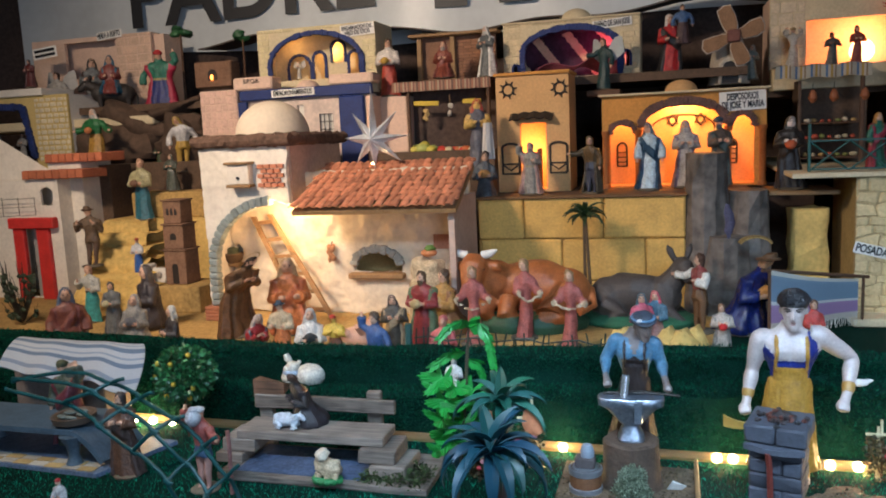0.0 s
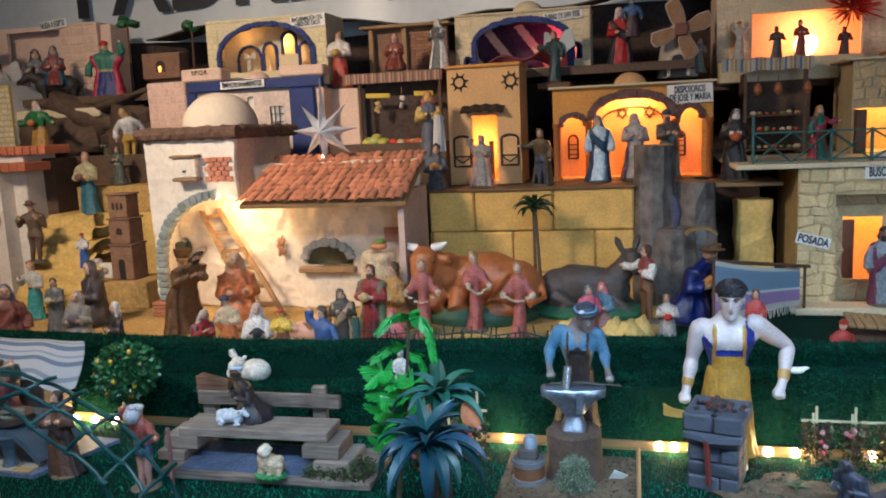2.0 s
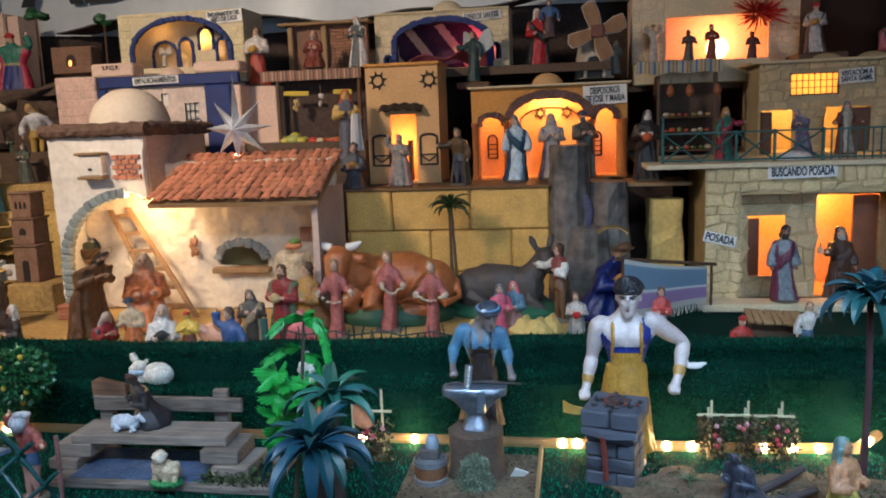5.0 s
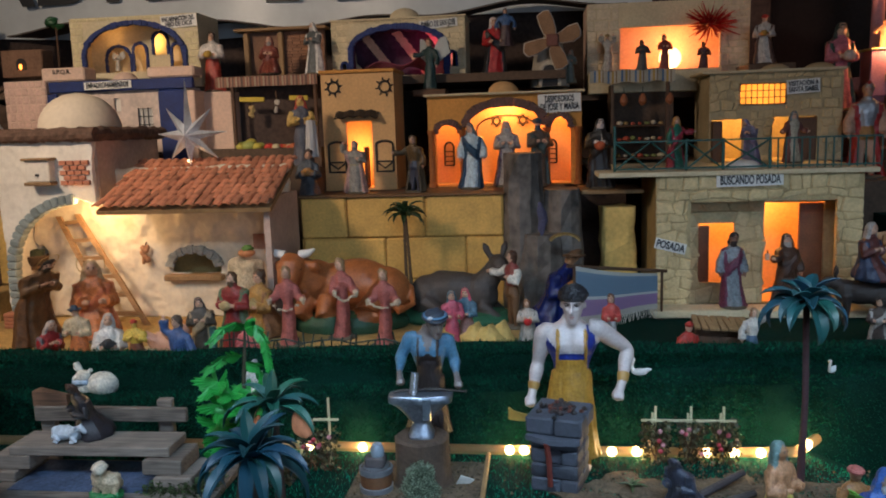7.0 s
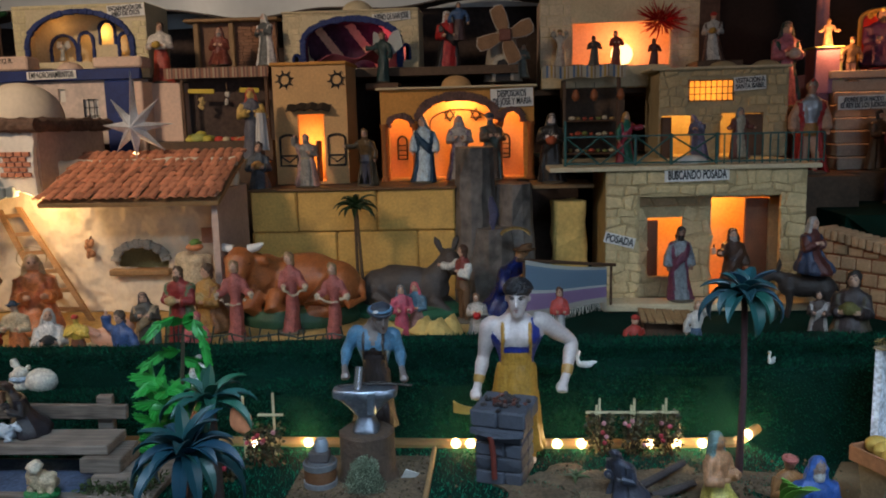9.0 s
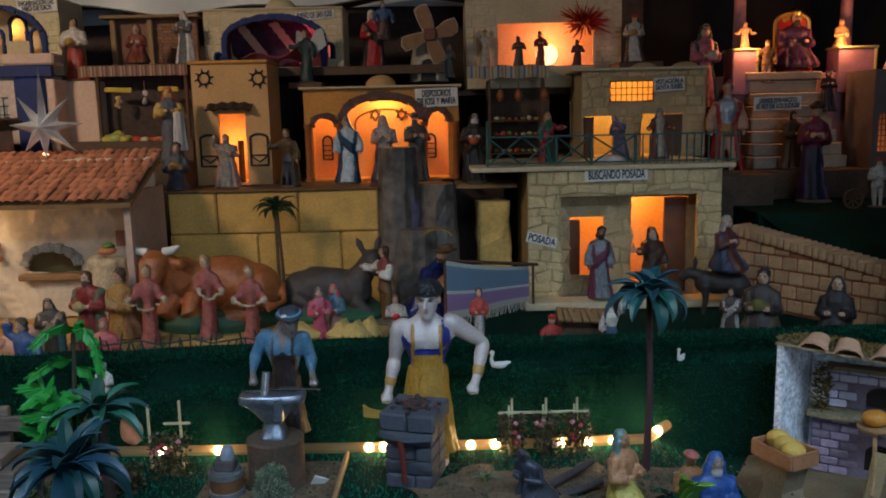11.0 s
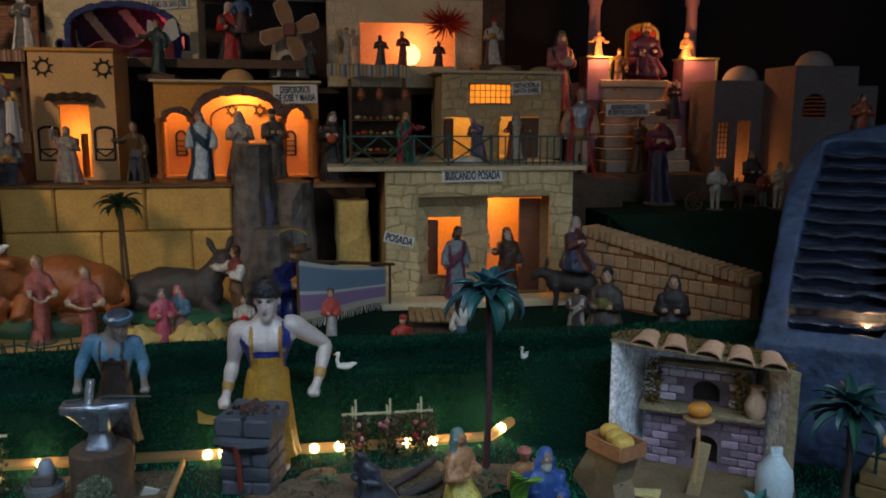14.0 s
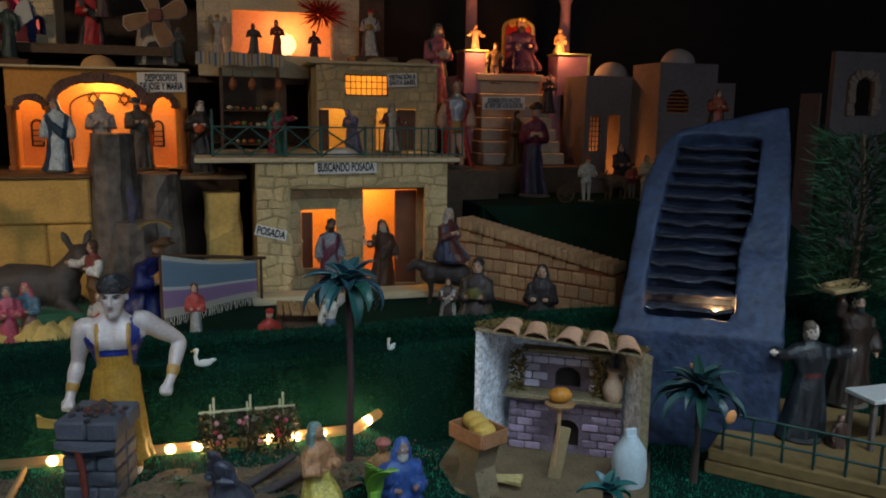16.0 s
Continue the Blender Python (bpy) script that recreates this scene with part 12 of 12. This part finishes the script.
b.ball((-0.02, 0, 0.018), 0.03, 0.022, 0.019, mrb, 14, 9, rough=0.08)
b.ball((-0.016, -0.006, 0.045), 0.017, 0.015, 0.014, mrb, 14, 9)
b.ball((-0.028, -0.012, 0.042), 0.009, 0.009, 0.008, mrb, 10, 7)
b.tube([(-0.022, 0, 0.052), (-0.031, 0, 0.064), (-0.034, 0, 0.074)], [0.006, 0.009, 0.006], mrb, 9)
b.tube([(-0.006, 0, 0.052), (0.0, 0.002, 0.057), (0.002, 0.002, 0.058)], [0.005, 0.005, 0.002], mrb, 8)
b.tube([(-0.018 + 0.018 * math.cos(a), -0.004 + 0.016 * math.sin(a), 0.034) for a in [k * math.pi / 5 for k in range(11)]], 0.006, mbl, 8)
single("rabbit", b, pose(-0.840, 1.63, LEDGE - 0.006), "white plaster rabbit with a pale blue scarf on the hedge ledge", "rabbit figurine")
b = Build()
mcr = plaster((0.52, 0.40, 0.26), 0.55)
b.ball((0.008, 0, 0.026), 0.024, 0.017, 0.018, mcr, 16, 11, rough=0.3)
b.ball((-0.004, -0.006, 0.036), 0.015, 0.013, 0.020, mcr, 14, 10, rough=0.3)
b.ball((0.0, -0.012, 0.057), 0.013, 0.012, 0.013, plaster((0.62, 0.54, 0.42), 0.55), 13, 9, rough=0.3)
for sx in (-0.012, 0.006, 0.022):
    b.tube([(sx, -0.008, 0.02), (sx, -0.01, 0.004)], [0.007, 0.006], mcr, 8)
for k in range(12):
    a = k * 0.55
    b.ball((0.003 + 0.022 * math.cos(a), -0.004 + 0.016 * math.sin(a), 0.006), 0.010, 0.008, 0.007, plaster((0.02, 0.17, 0.05), 0.5), 8, 5, rough=0.4)
single("lamb_figure", b, pose(-0.633, 1.302, G + 0.0165), "cream plaster lamb on green leaves", "lamb figurine")
figurine("traveller", "traveller figurine in red vest and blue skirt with a white cap", -0.868, 1.26, 0.845, 0.166, (0.26, 0.07, 0.06), None, None, (0.5, 0.52, 0.54), SKIN, "up+point", hat="turban", legs=(0.40, 0.22, 0.18), skirt=(0.04, 0.08, 0.15), turn=-15, wide=1.15)
b = Build()
b.tube([(0, 0, 0), (0.002, 0, 0.09), (0, 0.002, 0.125)], 0.004, paint(0.22, 0.10, 0.09, 0.7, 0.3, name="staff_wood"), 7)
single("staff", b, pose(-0.805, 1.25, G), "reddish wooden staff beside a traveller figurine", "staff")
b = Build()
b.ball((0, 0, 0), 0.016, 0.014, 0.018, plaster((0.42, 0.44, 0.48), 0.6), 14, 10, rough=0.12)
b.ball((0.002, 0, 0.016), 0.010, 0.009, 0.006, plaster((0.42, 0.44, 0.48), 0.6), 12, 7)
single("shoulder_bundle", b, pose(-0.876, 1.25, 0.991), "grey-white bundle carried on a figurine's shoulder", "bundle")
figurine("fish_seller", "fish seller figurine in a green cap and vest", -1.299, 1.4, 0.845, 0.201, (0.06, 0.08, 0.06), (0.12, 0.03, 0.04), None, (0.05, 0.06, 0.03), SKIN, "down+up", hat="cap", wide=1.1)
figurine("brown_merchant", "tall brown merchant figurine beside a table", -1.066, 1.29, 0.845, 0.176, (0.10, 0.05, 0.03), (0.06, 0.04, 0.035), None, (0.05, 0.04, 0.035), SKIN, "chest", beard=True, turn=10)
figurine("red_cap_child", "small figurine with a red cap and white shirt", -1.062, 1.1, 0.845, 0.077, (0.5, 0.5, 0.5), None, None, (0.35, 0.03, 0.03), SKIN, "carry", hat="cap")
figurine("tiny_white_figure", "tiny white figurine on the hedge ledge", -0.466, 1.63, 0.94, 0.077, (0.55, 0.55, 0.52), None, None, (0.3, 0.3, 0.28), (0.4, 0.38, 0.35), "carry", "sit")
for px, py, yy, sgn, tnm in ((0.343, 1.64, 0, 1, "a"), (0.723, 1.66, 0, -1, "b")):
    b = Build()
    mw2 = paint(0.66, 0.67, 0.66, 0.6, 0.1, name="white_porcelain")
    big = 0.8 if tnm == "a" else 0.62
    b.ball((0, 0, 0.011 * big), 0.021 * big, 0.011 * big, 0.009 * big, mw2, 12, 8)
    b.tube([(0.012 * big, 0, 0.013 * big), (0.022 * big, 0, 0.017 * big), (0.03 * big, 0, 0.018 * big)], [0.008 * big, 0.005 * big, 0.002 * big], mw2, 8)
    b.tube([(-0.016 * big, 0, 0.014 * big), (-0.020 * big, 0, 0.028 * big), (-0.016 * big, 0, 0.042 * big)], [0.006 * big, 0.0045 * big, 0.004 * big], mw2, 8)
    b.ball((-0.018 * big, 0, 0.044 * big), 0.007 * big, 0.006 * big, 0.006 * big, mw2, 9, 6)
    b.tube([(-0.023 * big, 0, 0.044 * big), (-0.031 * big, 0, 0.042 * big)], [0.003 * big, 0.001 * big], paint(0.6, 0.35, 0.05, 0.5, name="beak"), 6)
    single("duck", b, pose(px, py, ledge(px) + 0.002, 0, 0, 0 if tnm == "a" else 50), "small white duck figurine on the hedge ledge", "duck figurine", "white ducks")
figurine("seated_shepherd", "seated figurine in a yellow tunic and grey-green head cloth", 0.517, 1.3, 0.845, 0.139, (0.40, 0.20, 0.10), None, (0.12, 0.20, 0.19), (0.12, 0.08, 0.05), (0.40, 0.20, 0.10), "carry", "sit", 40, skirt=(0.50, 0.42, 0.10))
figurine("kneeling_worker", "dark blue-grey figurine kneeling at the fire", 0.377, 1.33, 0.845, 0.102, (0.05, 0.06, 0.09), (0.045, 0.05, 0.07), None, (0.05, 0.05, 0.07), (0.08, 0.08, 0.09), "carry", "kneel", -50, 24, wide=1.2)
for k, (p, q) in enumerate((((0.392, 1.358, 0.85), (0.495, 1.42, 0.876)), ((0.424, 1.338, 0.85), (0.5, 1.36, 0.866)))):
    b = Build()
    b.tube([p, q], [0.008, 0.006], paint(0.05, 0.04, 0.04, 0.85, 0.3, name="charred_log"), 8)
    single("log", b, pose(0, 0, 0), "dark charred log by the seated figurines", "log", "charred logs")
figurine("blue_hood_man", "bearded figurine in a bright blue hooded cloak", 0.64, 1.2, 0.845, 0.141, (0.025, 0.075, 0.26), (0.02, 0.07, 0.25), (0.03, 0.09, 0.30), (0.40, 0.39, 0.38), (0.22, 0.14, 0.11), "carry", "sit", 10, beard=True, wide=1.15)
figurine("red_scarf_man", "brown figurine with a red and white head scarf", 0.623, 1.27, 0.845, 0.112, (0.28, 0.13, 0.05), None, None, (0.40, 0.12, 0.10), (0.30, 0.16, 0.10), "carry", "sit", 10, hat="turban")
b = Build()
for k in range(5):
    strap_leaf(b, (0, 0, 0.0), -2.6 + 0.5 * k, 0.06, 0.03, 1.5 - 0.1 * k, 0.7, leafy(0.16, 0.38, 0.05, 0.5, 0.2, "lime_leaf"), 7)
b.tube([(0, 0, -0.02), (0, 0, 0.004)], 0.01, leafy(0.16, 0.38, 0.05, 0.5, 0.2, "lime_leaf"), 6)
single("lettuce", b, pose(0.589, 1.17, 0.914), "bright lime green leaves held before a seated figurine", "leaf bunch")
rosette("wheat_tuft", "small grey-green tuft of plants", 0.3, 1.395, G, G + 0.012, 12, 0.03, 0.006, (0.08, 0.12, 0.05), 19, 0.004)
